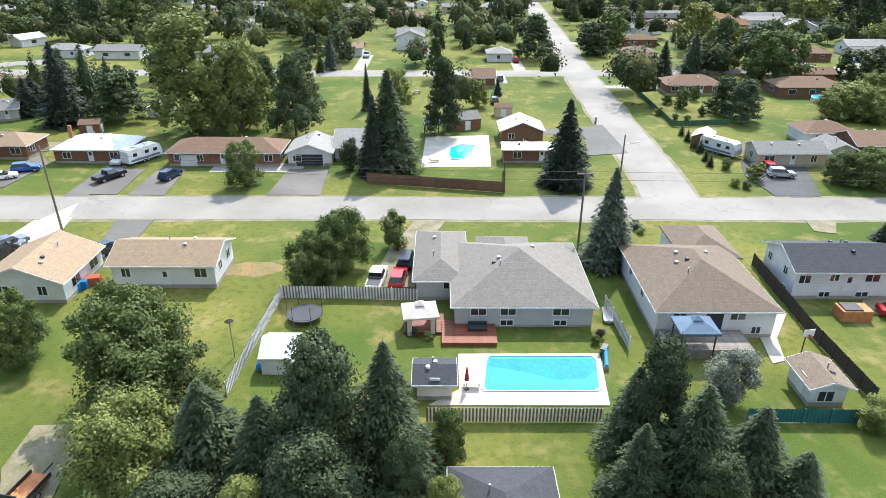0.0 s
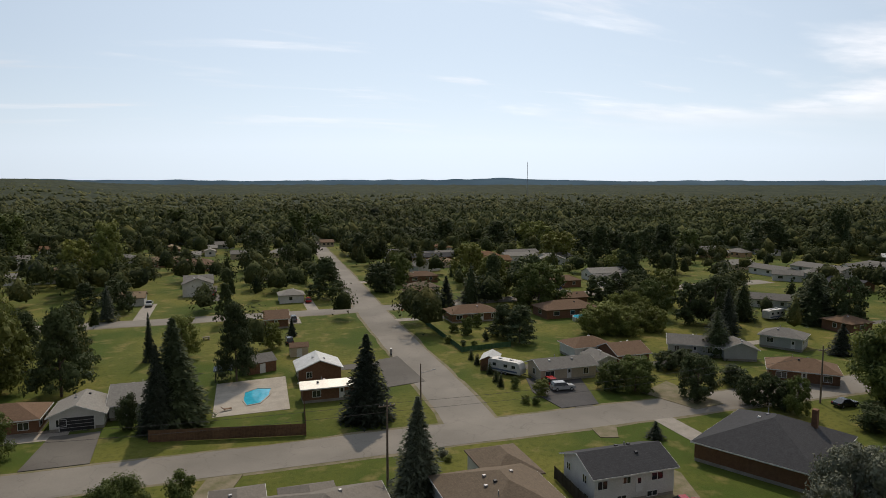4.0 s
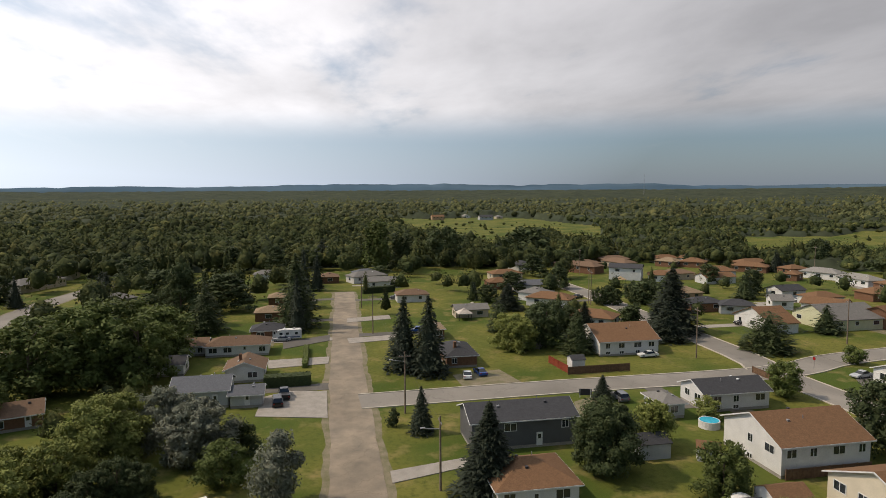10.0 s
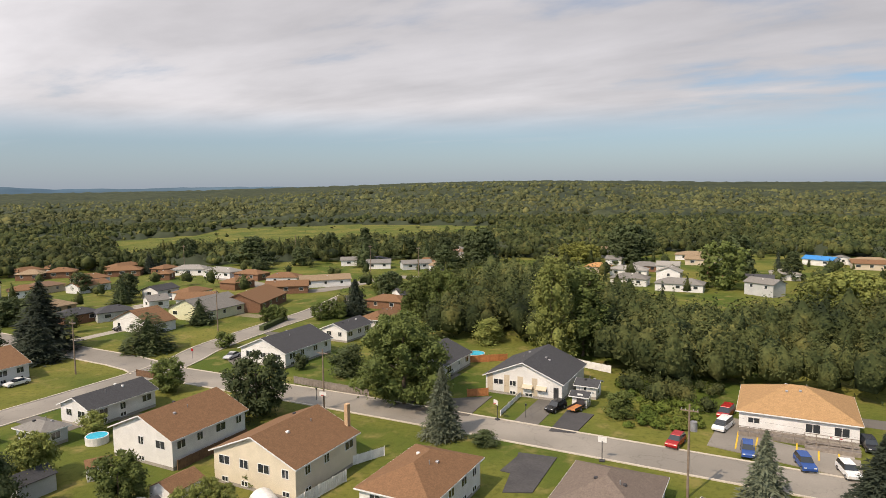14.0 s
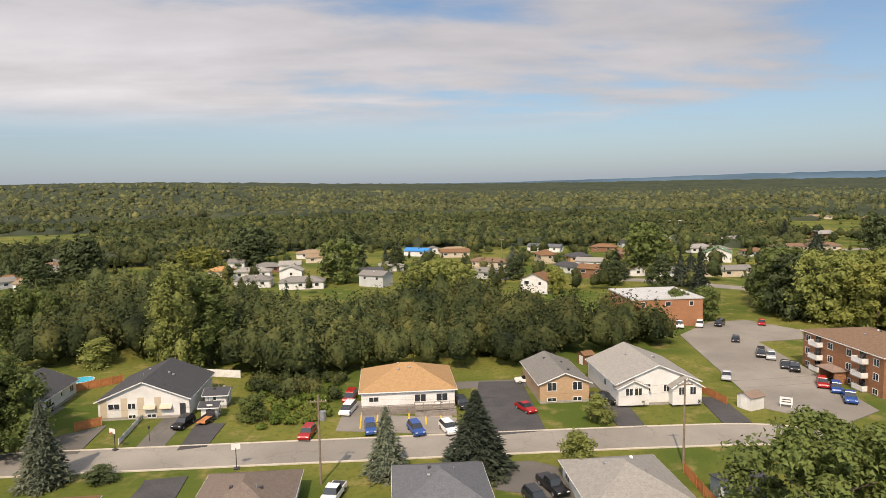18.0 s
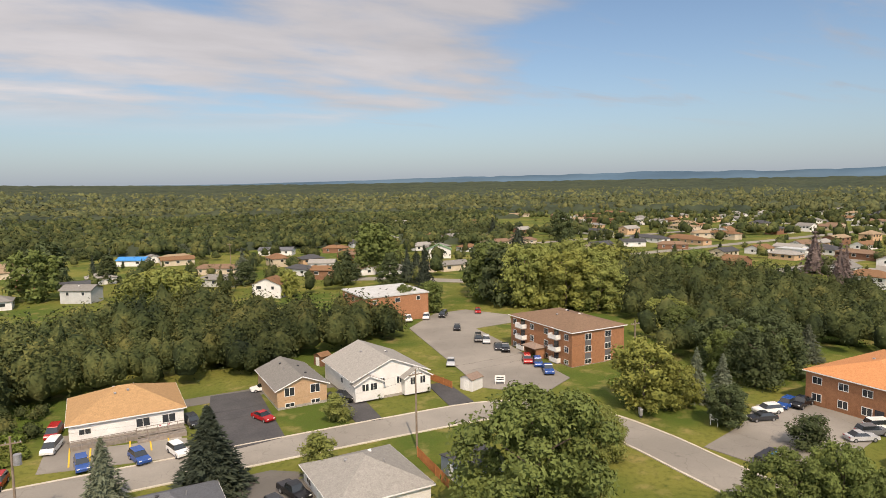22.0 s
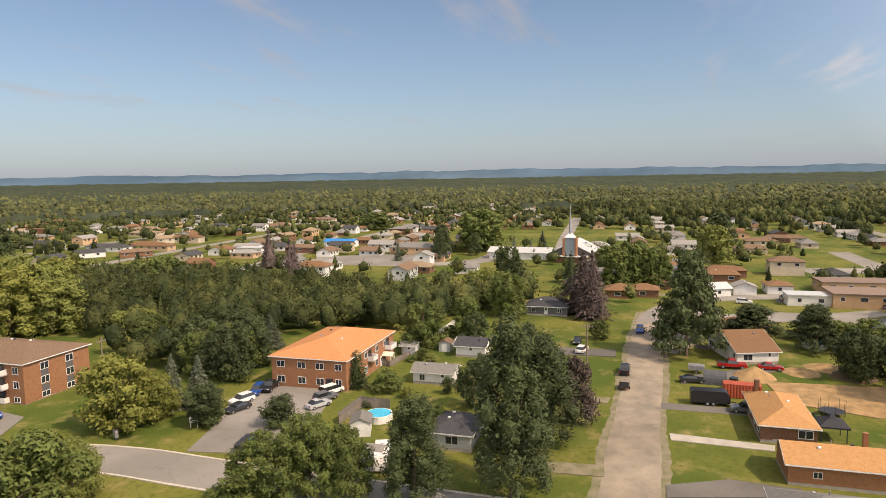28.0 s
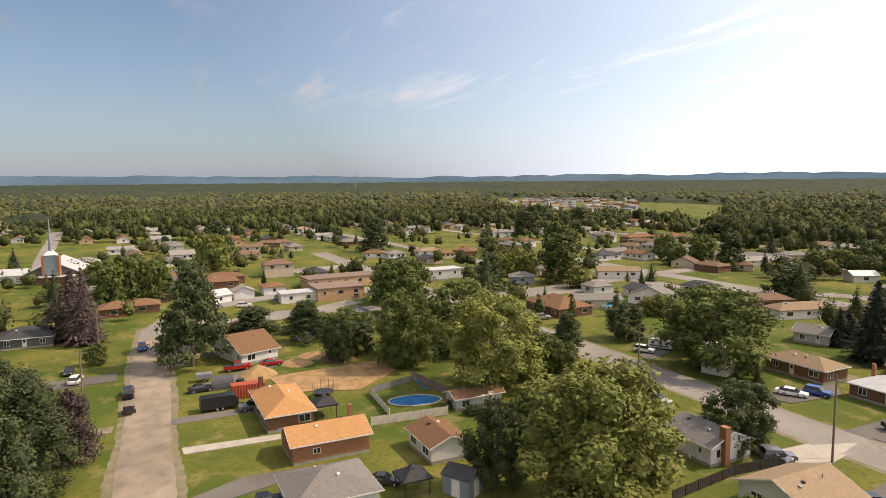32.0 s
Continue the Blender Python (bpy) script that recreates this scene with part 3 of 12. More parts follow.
def house(x, y, rot, W, D, ze, kind, rise, wall, roof, windows="auto", name="house", found=0.5, vents=2, chimney=None, far=False, extra="", door="f", group=""):
    lab = f"{LOOK[wall]} house with a {ROOFLOOK[roof]} {'flat' if kind == 'flat' else kind} roof" + (f" {extra}" if extra else "")
    r = root(name, x, y, rot, 0, lab, "house", group)
    rng = random.Random(int(x * 7 + y * 13))
    wm = WALLS[wall]
    w2, d2 = W / 2, D / 2
    zt = ze - 0.02
    found = -0.05 if far else found
    V = [(-w2, -d2, found), (w2, -d2, found), (w2, d2, found), (-w2, d2, found), (-w2, -d2, zt), (w2, -d2, zt), (w2, d2, zt), (-w2, d2, zt)]
    F = [(0, 1, 5, 4), (2, 3, 7, 6)]
    if kind == "gable":
        V += [(-w2, 0, zt + rise - 0.1), (w2, 0, zt + rise - 0.1)]
        F += [(1, 2, 6, 9, 5), (3, 0, 4, 8, 7)]
    else:
        F += [(1, 2, 6, 5), (3, 0, 4, 7)]
    part("wall", mesh_of("wall", V, F, (wm,)), parent=r)
    if not far:
        part("foundation", mesh_of("foundation", *box_vf(-w2 + 0.03, w2 - 0.03, -d2 + 0.03, d2 - 0.03, -0.1, found + 0.02), mats=(CONCRETE,)), parent=r)
    rm = part("roof", mesh_of("roof", *roof_vf(W, D, ze, rise, kind), mats=(ROOFS[roof],)), parent=r)
    if kind != "flat":
        # white eaves boards
        ov = 0.45
        drop = rise * ov / d2
        z0 = ze - drop * 0.5 - 0.2
        for s in (() if far else (-1, 1)):
            part("fascia", box_mesh("fascia", W + 2 * ov + 0.04, 0.05, 0.17, TRIM), parent=r, m=pose(0, s * (d2 + ov + 0.02), z0))
            if kind == "hip":
                part("fascia", box_mesh("fascia", 0.05, D + 2 * ov, 0.17, TRIM), parent=r, m=pose(s * (w2 + ov + 0.02), 0, z0))
            elif not far:
                for q in (-1, 1):
                    ln = math.hypot(d2 + ov, rise + drop * 0.5)
                    an = math.degrees(math.atan2(rise + drop * 0.5, d2 + ov))
                    part("barge_board", box_mesh("barge_board", 0.05, ln, 0.17, TRIM), parent=r,
                         m=pose(s * (w2 + ov + 0.02), q * (d2 + ov) / 2, z0 + (rise + drop * 0.5) / 2, -q * an, 0, 0))
        for i in range(vents):
            u, v = rng.uniform(-W * 0.32, W * 0.32), rng.choice((-1, 1)) * D * rng.uniform(0.1, 0.2)
            zz = ze + rise * (1 - abs(v) / d2) - 0.05
            if kind == "hip" and abs(u) > w2 - d2 * 0.8:
                u *= 0.4
            part("roof_vent", box_mesh("roof_vent", 0.4, 0.4, 0.3, (DARKMETAL, GREYMETAL, TRIM)[rng.randrange(3)], 0.04), parent=r, m=pose(u, v, zz))
        if not far:
            part("vent_pipe", cyl_mesh("vent_pipe", 0.07, 0.07, 0.7, GREYMETAL, 8), parent=r, m=pose(rng.uniform(-0.25, 0.25) * W, D * 0.15, ze + rise * 0.62))
    if chimney:
        u, v, cw, cm = chimney
        part("chimney", box_mesh("chimney", cw, cw * 0.8, ze + rise + 0.9, cm), parent=r, m=pose(u, v, 0))
    if windows == "auto":
        z1 = ze - 1.75
        h = 1.05 if ze < 4.4 else 1.15
        for side, ln in (("f", W), ("b", W), ("r", D), ("l", D)):
            out = Matrix.Rotation(radians(rot), 2) @ Vector({"f": (0, -1), "b": (0, 1), "r": (1, 0), "l": (-1, 0)}[side])
            if out.x * x + out.y * y > 0.25 * math.hypot(x, y):
                continue
            n = max(1, int(ln / (5.0 if far else 3.4)))
            for i in range(n):
                u = (i + 0.5) / n * ln - ln / 2 + rng.uniform(-0.4, 0.4)
                if side == door and i == n // 2 and not far:
                    put_door(r, side, u, found if ze < 4.4 else 0.3, W, D)
                    continue
                if side in "rl" and rng.random() < 0.3:
                    continue
                put_window(r, side, u, z1, rng.choice((1.0, 1.4, 1.8)), h, W, D, not far)
                if ze > 3.3 and not far and rng.random() < 0.6:
                    put_window(r, side, u, 0.45 if ze < 5 else 1.0, 1.0, 0.6 if ze < 5 else 1.1, W, D, not far)
    elif windows:
        for side, u, z, w, h in windows:
            put_window(r, side, u, z, w, h, W, D)
    return r
# trees --------------------------------------------------------------------


def leafmat(name, c1, c2, rand=0.18):
    return mat(name, c1, c2, 0.9, 4.0, 0.75, 0.0, rand=rand, sheer=0.16, patch=0.9, spec=0.2)


LEAF = dict(
    maple=leafmat("maple_leaves", (0.066, 0.089, 0.023), (0.110, 0.134, 0.034)),
    light=leafmat("light_leaves", (0.123, 0.151, 0.037), (0.198, 0.207, 0.053)),
    yellow=leafmat("yellow_green_leaves", (0.123, 0.137, 0.030), (0.179, 0.181, 0.040)),
    silver=leafmat("silver_leaves", (0.136, 0.148, 0.102), (0.215, 0.225, 0.166)),
    dark=leafmat("dark_leaves", (0.041, 0.058, 0.023), (0.070, 0.087, 0.032)),
    spruce=leafmat("spruce_needles", (0.026, 0.036, 0.025), (0.045, 0.055, 0.032)),
    blue=leafmat("blue_spruce_needles", (0.079, 0.096, 0.060), (0.131, 0.144, 0.094)),
    pine=leafmat("pine_needles", (0.046, 0.065, 0.030), (0.079, 0.098, 0.041)),
    brown=leafmat("dry_needles", (0.091, 0.071, 0.062), (0.129, 0.094, 0.086)),
    plum=leafmat("plum_leaves", (0.053, 0.041, 0.035), (0.081, 0.061, 0.049)))


def quads(centres, normals, size, rng, aspect=0.8):
    """Leaf sprays: one small blade each."""
    n = len(centres)
    up = rng.normal(size=(n, 3))
    a = np.cross(normals, up)
    a /= np.linalg.norm(a, axis=1)[:, None] + 1e-9
    b = np.cross(normals, a)
    s = size if np.ndim(size) else np.full(n, size)
    a, b = a * s[:, None], b * (s * aspect)[:, None]
    V = np.stack((centres - a, centres - b * 1.1 - normals * s[:, None] * 0.25, centres + a + b * 0.5), 1).reshape(-1, 3)
    F = np.arange(n * 3).reshape(n, 3)
    return V, F


def lobes_mesh(name, kind, seed, leaves, material, nl=16, leaf=0.040, flat=1.0, low=0.10, spread=0.31, core=True, shape="round", squash=1.0):
    """A crown one metre high and wide: leaf sprays over uneven lobes round dark inner masses."""
    rng = np.random.default_rng(seed)
    C, R = [], []
    for i in range(nl):
        z = low + (1 - low) * (0.09 + 0.81 * (i + rng.uniform(0, 1)) / nl)
        q = (z - low) / (1 - low)
        if shape == "round":
            rad = spread * math.sqrt(max(0.05, 1 - (2 * q - 0.85) ** 2 * 0.85))
        elif shape == "tall":
            rad = spread * (0.95 - 0.55 * q)
        else:
            rad = spread * (1.05 - 0.9 * q)
        an = i * 2.4 + rng.uniform(-0.5, 0.5)
        d = rad * rng.uniform(0.0, 1.0) ** 0.42 * rng.uniform(0.9, 1.12)
        C.append((d * math.cos(an), d * math.sin(an), z))
        R.append(rng.uniform(0.09, 0.20) * (1.1 - 0.35 * q) * (26 / nl) ** 0.36)
    C, R = np.array(C), np.array(R)
    Vs, Fs, off = [], [], 0
    if core:
        ico_v, ico_f = ICO
        for c, r in zip(C, R):
            v = ico_v * (r * 0.60) * np.array((1, 1, 0.85 * flat)) * rng.uniform(0.8, 1.2, size=(len(ico_v), 1)) + c
            Vs.append(v)
            Fs += [tuple(int(i) + off for i in f) for f in ico_f]
            off += len(v)
    k = rng.integers(0, nl, leaves)
    d = rng.normal(size=(leaves, 3))
    d /= np.linalg.norm(d, axis=1)[:, None]
    d[:, 2] = np.where((d[:, 2] < -0.1) & (rng.random(leaves) < 0.25), -d[:, 2], d[:, 2])
    rr = R[k] * np.where(rng.random(leaves) < 0.15, rng.uniform(1.15, 1.5, leaves), rng.uniform(0.70, 1.18, leaves))
    pos = C[k] + d * rr[:, None] * np.array((1, 1, 0.85 * flat))
    nrm = d + rng.normal(size=(leaves, 3)) * 0.55 + np.array((0, 0, 0.35))
    nrm /= np.linalg.norm(nrm, axis=1)[:, None]
    V, F = quads(pos, nrm, leaf * rng.uniform(0.6, 1.25, leaves), rng)
    pz = np.repeat(pos[:, 2], 3)
    V[:, 2] = pz + (V[:, 2] - pz) * squash
    Vs.append(V)
    Fs += [tuple(int(i) + off for i in f) for f in F]
    return mesh_of(name, np.concatenate(Vs), Fs, (material,))


def ico():
    bm = bmesh.new()
    bmesh.ops.create_icosphere(bm, subdivisions=1, radius=1)
    v = np.array([p.co[:] for p in bm.verts])
    f = [[q.index for q in p.verts] for p in bm.faces]
    bm.free()
    return v, f


ICO = ico()


def conifer_mesh(name, seed, material, levels=20, per=9, droop=0.35, power=0.9, ragged=0.25, base=0.06, twigs=8, size=0.10):
    """One metre high, one metre wide: whorls of drooping boughs, each set with small needled twigs."""
    rng = np.random.default_rng(seed)
    n = 11
    V = [(0.30 * math.cos(i * 2 * math.pi / n), 0.30 * math.sin(i * 2 * math.pi / n), base + 0.03) for i in range(n)] + [(0, 0, 0.92)]
    F = [(i, (i + 1) % n, n) for i in range(n)]
    q, an, rl = [], [], []
    for L in range(levels):
        t = L / (levels - 1)
        m = max(4, int(per * (1 - 0.5 * t)))
        for j in range(m):
            q.append(t + rng.uniform(-0.5, 0.5) / levels)
            an.append(j * 2 * math.pi / m + L * 1.3 + rng.uniform(-0.3, 0.3))
            rl.append((0.5 * max(0.0, 1 - t) ** power + 0.018) * (1 + rng.uniform(-ragged, ragged)))
    q, an, rl = (np.repeat(np.array(a), twigs) for a in (q, an, rl))
    k = len(q)
    f = np.clip(0.30 + 0.72 * rng.random(k) ** 0.8, 0, 1.02)
    z = base + (0.97 - base) * np.clip(q, 0, 1) - rl * droop * f ** 1.4 + rng.normal(size=k) * 0.006
    side = rng.uniform(-1, 1, k) * rl * 0.30 * np.sin(np.clip(f, 0.1, 1) * 2.6) + rng.normal(size=k) * 0.006
    ca, sa = np.cos(an), np.sin(an)
    c = np.stack((f * rl * ca - side * sa, f * rl * sa + side * ca, z), 1)
    th = an + np.sign(side) * rng.uniform(0.1, 0.9, k)
    ln = size * rng.uniform(0.6, 1.2, k) * (0.45 + 0.55 * (1 - q))
    d = np.stack((np.cos(th), np.sin(th), -0.25 * droop + rng.normal(size=k) * 0.18), 1)
    w = np.stack((-np.sin(th), np.cos(th), rng.normal(size=k) * 0.25), 1) * (ln * 0.38)[:, None]
    tri = np.stack((c - d * (ln * 0.4)[:, None] - w, c - d * (ln * 0.4)[:, None] + w, c + d * ln[:, None]), 1).reshape(-1, 3)
    o = len(V)
    F += [(o + 3 * i, o + 3 * i + 1, o + 3 * i + 2) for i in range(k)]
    V = np.concatenate((np.array(V), tri, np.array(((0.012, 0, 0.92), (-0.012, 0.01, 0.92), (0, 0, 1.0)))))
    F.append((len(V) - 3, len(V) - 2, len(V) - 1))
    return mesh_of(name, V, F, (material,))


def trunk_mesh(name, seed, top=0.75, r=0.022, limbs=6, limb_len=0.28, z0=0.2):
    rng = random.Random(seed)
    pieces = [cyl_vf(r, r * 0.35, 0, top, 8)]
    for i in range(limbs):
        z = z0 + (top - z0) * (i + 0.5) / limbs
        an = i * 2.4 + rng.uniform(-0.4, 0.4)
        ln = limb_len * (1.1 - 0.5 * i / max(limbs, 1))
        v, f = cyl_vf(r * 0.45, r * 0.12, 0, ln, 5)
        M = pose(0, 0, z, 0, 50, math.degrees(an))
        v = [tuple((M.to_3x3() @ Vector(p)) + M.translation) for p in v]
        pieces.append((v, f))
    return mesh_of(name, *join(pieces), mats=(BARK,))


TRUNK = trunk_mesh("trunk", 3)
TRUNKC = trunk_mesh("trunk", 5, top=0.9, r=0.016, limbs=0)
CROWNS = {}


def crowns(key):
    if key in CROWNS:
        return CROWNS[key]
    kind, leafkey, fine = key
    n = {3: 20000, 2: 13500, 1: 6000, 0: 2000}[fine]
    lf = {3: 0.0160, 2: 0.0180, 1: 0.0255, 0: 0.042}[fine]
    out = []
    for s in range({3: 2, 2: 2}.get(fine, 3)):
        sd = hash_of(kind) + s * 17
        if kind == "round":
            out.append(lobes_mesh("crown", kind, sd, n, LEAF[leafkey], 64 if fine > 1 else 44, lf, low=0.0, spread=0.40))
        elif kind == "tall":
            out.append(lobes_mesh("crown", kind, sd, n, LEAF[leafkey], 64 if fine > 1 else 44, lf, low=0.0, spread=0.42, shape="tall", squash=0.5))
        elif kind == "bush":
            out.append(lobes_mesh("crown", kind, sd, n // 2, LEAF[leafkey], 12, lf * 1.3, low=0.0, spread=0.30))
        elif kind == "pine":
            out.append(lobes_mesh("crown", kind, sd, n, LEAF[leafkey], 60, lf * 0.9, flat=0.55, low=0.02, spread=0.42, shape="cone"))
        else:
            lv, pr, tw, sz = {3: (40, 16, 20, 0.062), 2: (37, 15, 16, 0.070), 1: (30, 12, 11, 0.088), 0: (20, 9, 6, 0.13)}[fine]
            dr, pw, rg, lo = {"spruce": (0.35, 0.9, 0.25, 0.05), "fir": (0.5, 0.72, 0.42, 0.06), "cedar": (0.1, 0.42, 0.15, 0.0)}[kind]
            out.append(conifer_mesh("crown", sd, LEAF[leafkey], lv, pr, dr, pw, rg, lo, tw, sz))
    CROWNS[key] = out
    return out


def hash_of(s):
    return sum(ord(c) * (i + 3) for i, c in enumerate(s))


TREELAB = dict(round="leafy {} tree with a rounded crown", tall="tall {} tree with an upright crown", bush="dense {} shrub", pine="bushy {} pine",
               spruce="pointed {} spruce", fir="ragged {} fir", cedar="columnar {} cedar")
LEAFLAB = dict(maple="mid-green", light="light green", yellow="yellow-green", silver="silvery", dark="dark green", spruce="dark green", blue="blue-grey", pine="green", brown="browned",
               plum="purple-leaved")
TREES = []


def tree(x, y, h, w, kind="round", leafkey="maple", fine=1):
    rng = random.Random(int(x * 31 + y * 17))
    TREES.append((x, y, w / 2))
    dist = math.hypot(x, y)
    fine = 3 if fine and dist < 74 else min(fine, 1) if dist > 135 else fine
    nm = {"bush": "shrub", "pine": "pine_tree", "spruce": "spruce_tree", "fir": "fir_tree", "cedar": "cedar_tree"}.get(kind, "tree")
    lab, cat = TREELAB[kind].format(LEAFLAB[leafkey]) + " on grass", "shrub" if kind == "bush" else "tree"
    turn = rng.uniform(0, 360)
    sx = Matrix.Diagonal((w * rng.uniform(0.92, 1.08), w * rng.uniform(0.92, 1.08), h, 1))
    if kind in ("round", "bush", "pine", "tall"):
        sx = Matrix.Diagonal((w * 1.05, w * rng.uniform(0.95, 1.1), h, 1))
    if dist > 215:
        return tagged(part(nm, rng.choice(crowns((kind, leafkey, 0))), m=pose(x, y, -0.03 * h, 0, 0, turn) @ sx), lab, cat)
    r = root(nm, x, y, turn, 0, lab, cat)
    if kind in ("spruce", "fir", "cedar"):
        part("trunk", TRUNKC, parent=r, m=Matrix.Diagonal((h * 0.8, h * 0.8, h, 1)))
    elif kind != "bush":
        part("trunk", TRUNK, parent=r, m=Matrix.Diagonal((w, w, h, 1)))
    part("crown", rng.choice(crowns((kind, leafkey, fine))), parent=r, m=sx)
    return r


def hedge(x0, y0, x1, y1, h, w, leafkey="dark", fine=1):
    """A clipped row of shrub."""
    ln = math.hypot(x1 - x0, y1 - y0)
    rng = np.random.default_rng(int(abs(x0 * 3 + y0)))
    n = int(ln * (h + w) * (26 if fine else 10))
    side = rng.integers(0, 3, n)
    u, v, q = rng.uniform(-ln / 2, ln / 2, n), rng.uniform(-1, 1, n) * w / 2, rng.uniform(0, 1, n) * h
    pos = np.stack((u, np.where(side == 0, v, np.where(side == 1, w / 2, -w / 2)), np.where(side == 0, h, q)), 1) + rng.normal(size=(n, 3)) * 0.06
    nr = np.stack((rng.normal(size=n) * 0.4, np.where(side == 0, 0, np.where(side == 1, 1.0, -1.0)) + rng.normal(size=n) * 0.4, np.where(side == 0, 1, 0.4)), 1)
    nr /= np.linalg.norm(nr, axis=1)[:, None]
    V, F = quads(pos, nr, 0.16, rng)
    bv, bf = box_vf(-ln / 2, ln / 2, -w / 2 + 0.08, w / 2 - 0.08, 0, h - 0.08)
    me = mesh_of("hedge", np.concatenate((np.array(bv), V)), list(bf) + [tuple(int(i) + 8 for i in f) for f in F], (LEAF[leafkey],))
    ob = part("hedge", me, m=pose((x0 + x1) / 2, (y0 + y1) / 2, 0, 0, 0, math.degrees(math.atan2(y1 - y0, x1 - x0))))
    return tagged(ob, "clipped dark green hedge beside the lawn", "hedge")
# woods --------------------------------------------------------------------


def wood_material(name, cols):
    """Leaf colour per crown."""
    m = bpy.data.materials.new(name)
    m.use_nodes = True
    nt = m.node_tree
    bs = nt.nodes["Principled BSDF"]
    bs.inputs["Roughness"].default_value, bs.inputs["Specular IOR Level"].default_value = 0.9, 0.1
    g = nt.nodes.new("ShaderNodeNewGeometry")
    r = nt.nodes.new("ShaderNodeValToRGB")
    r.color_ramp.interpolation = "LINEAR"
    e = r.color_ramp.elements
    while len(e) < len(cols):
        e.new(0.5)
    for i, c in enumerate(cols):
        e[i].position, e[i].color = i / (len(cols) - 1), (*c, 1)
    nc = nt.nodes.new("ShaderNodeTexNoise")
    nc.inputs["Scale"].default_value, nc.inputs["Detail"].default_value = 0.13, 2
    nt.links.new(g.outputs["Position"], nc.inputs["Vector"])
    spread = nt.nodes.new("ShaderNodeMapRange")
    spread.inputs["From Min"].default_value, spread.inputs["From Max"].default_value = 0.27, 0.70
    nt.links.new(nc.outputs[0], spread.inputs["Value"])
    own = nt.nodes.new("ShaderNodeMath")
    own.operation = "MULTIPLY_ADD"
    own.inputs[1].default_value, own.inputs[2].default_value = 0.32, -0.16
    nt.links.new(g.outputs["Random Per Island"], own.inputs[0])
    both = nt.nodes.new("ShaderNodeMath")
    nt.links.new(spread.outputs[0], both.inputs[0])
    nt.links.new(own.outputs[0], both.inputs[1])
    nt.links.new(both.outputs[0], r.inputs[0])
    n = nt.nodes.new("ShaderNodeTexNoise")
    n.inputs["Scale"].default_value, n.inputs["Detail"].default_value = 0.012, 4
    nt.links.new(g.outputs["Position"], n.inputs["Vector"])
    n2 = nt.nodes.new("ShaderNodeTexNoise")
    n2.inputs["Scale"].default_value, n2.inputs["Detail"].default_value = 0.9, 4
    nt.links.new(g.outputs["Position"], n2.inputs["Vector"])
    h = nt.nodes.new("ShaderNodeHueSaturation")
    mr = nt.nodes.new("ShaderNodeMapRange")
    mr.inputs["From Min"].default_value, mr.inputs["From Max"].default_value = 0.3, 0.7
    mr.inputs["To Min"].default_value, mr.inputs["To Max"].default_value = 0.65, 1.4
    nt.links.new(n.outputs[0], mr.inputs["Value"])
    mm = nt.nodes.new("ShaderNodeMath")
    mm.operation = "MULTIPLY"
    m2 = nt.nodes.new("ShaderNodeMapRange")
    m2.inputs["To Min"].default_value, m2.inputs["To Max"].default_value = 0.45, 1.55
    nt.links.new(n2.outputs[0], m2.inputs["Value"])
    nt.links.new(mr.outputs[0], mm.inputs[0])
    nt.links.new(m2.outputs[0], mm.inputs[1])
    nt.links.new(mm.outputs[0], h.inputs["Value"])
    nt.links.new(r.outputs[0], h.inputs["Color"])
    nt.links.new(h.outputs[0], bs.inputs["Base Color"])
    b = nt.nodes.new("ShaderNodeBump")
    b.inputs["Strength"].default_value, b.inputs["Distance"].default_value = 1.0, 0.5
    nt.links.new(n2.outputs[0], b.inputs["Height"])
    nt.links.new(b.outputs[0], bs.inputs["Normal"])
    tr = nt.nodes.new("ShaderNodeBsdfTranslucent")
    nt.links.new(h.outputs[0], tr.inputs[0])
    ms = nt.nodes.new("ShaderNodeMixShader")
    ms.inputs[0].default_value = 0.12
    nt.links.new(bs.outputs[0], ms.inputs[1])
    nt.links.new(tr.outputs[0], ms.inputs[2])
    nt.links.new(ms.outputs[0], nt.nodes["Material Output"].inputs[0])
    return m


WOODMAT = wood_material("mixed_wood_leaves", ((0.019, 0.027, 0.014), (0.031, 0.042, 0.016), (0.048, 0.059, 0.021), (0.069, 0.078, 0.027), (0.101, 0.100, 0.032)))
# Paler than the nearer wood leaves: distance haze is put into the palette.
FARMAT = wood_material("hazed_far_leaves", ((0.042, 0.053, 0.027), (0.060, 0.070, 0.031), (0.087, 0.093, 0.038), (0.123, 0.118, 0.045)))
WEEDMAT = wood_material("weeds", ((0.055, 0.085, 0.018), (0.080, 0.115, 0.022), (0.110, 0.140, 0.028), (0.140, 0.150, 0.036)))
HOUSES = []
FIELDS = []


def inside(poly, x, y):
    """Which of the points lie in the outline."""
    c = np.zeros(np.shape(x), bool)
    j = len(poly) - 1
    for i in range(len(poly)):
        (xi, yi), (xj, yj) = poly[i], poly[j]
        if yi != yj:
            c ^= ((yi > y) != (yj > y)) & (x < (xj - xi) * (y - yi) / (yj - yi) + xi)
        j = i
    return c


ROADSAMPLES = []


def free(x, y, r, trees=0.0):
    """Clear of houses, roads, open ground and single trees."""
    ok = np.ones(len(x), bool)
    for group, pad in ((HOUSES, r), (ROADSAMPLES, r), (TREES if trees else (), r * trees)):
        for hx, hy, hr in group:
            ok &= (x - hx) ** 2 + (y - hy) ** 2 > (hr + pad) ** 2
    for p in FIELDS:
        ok &= ~inside(p, x, y)
    return ok


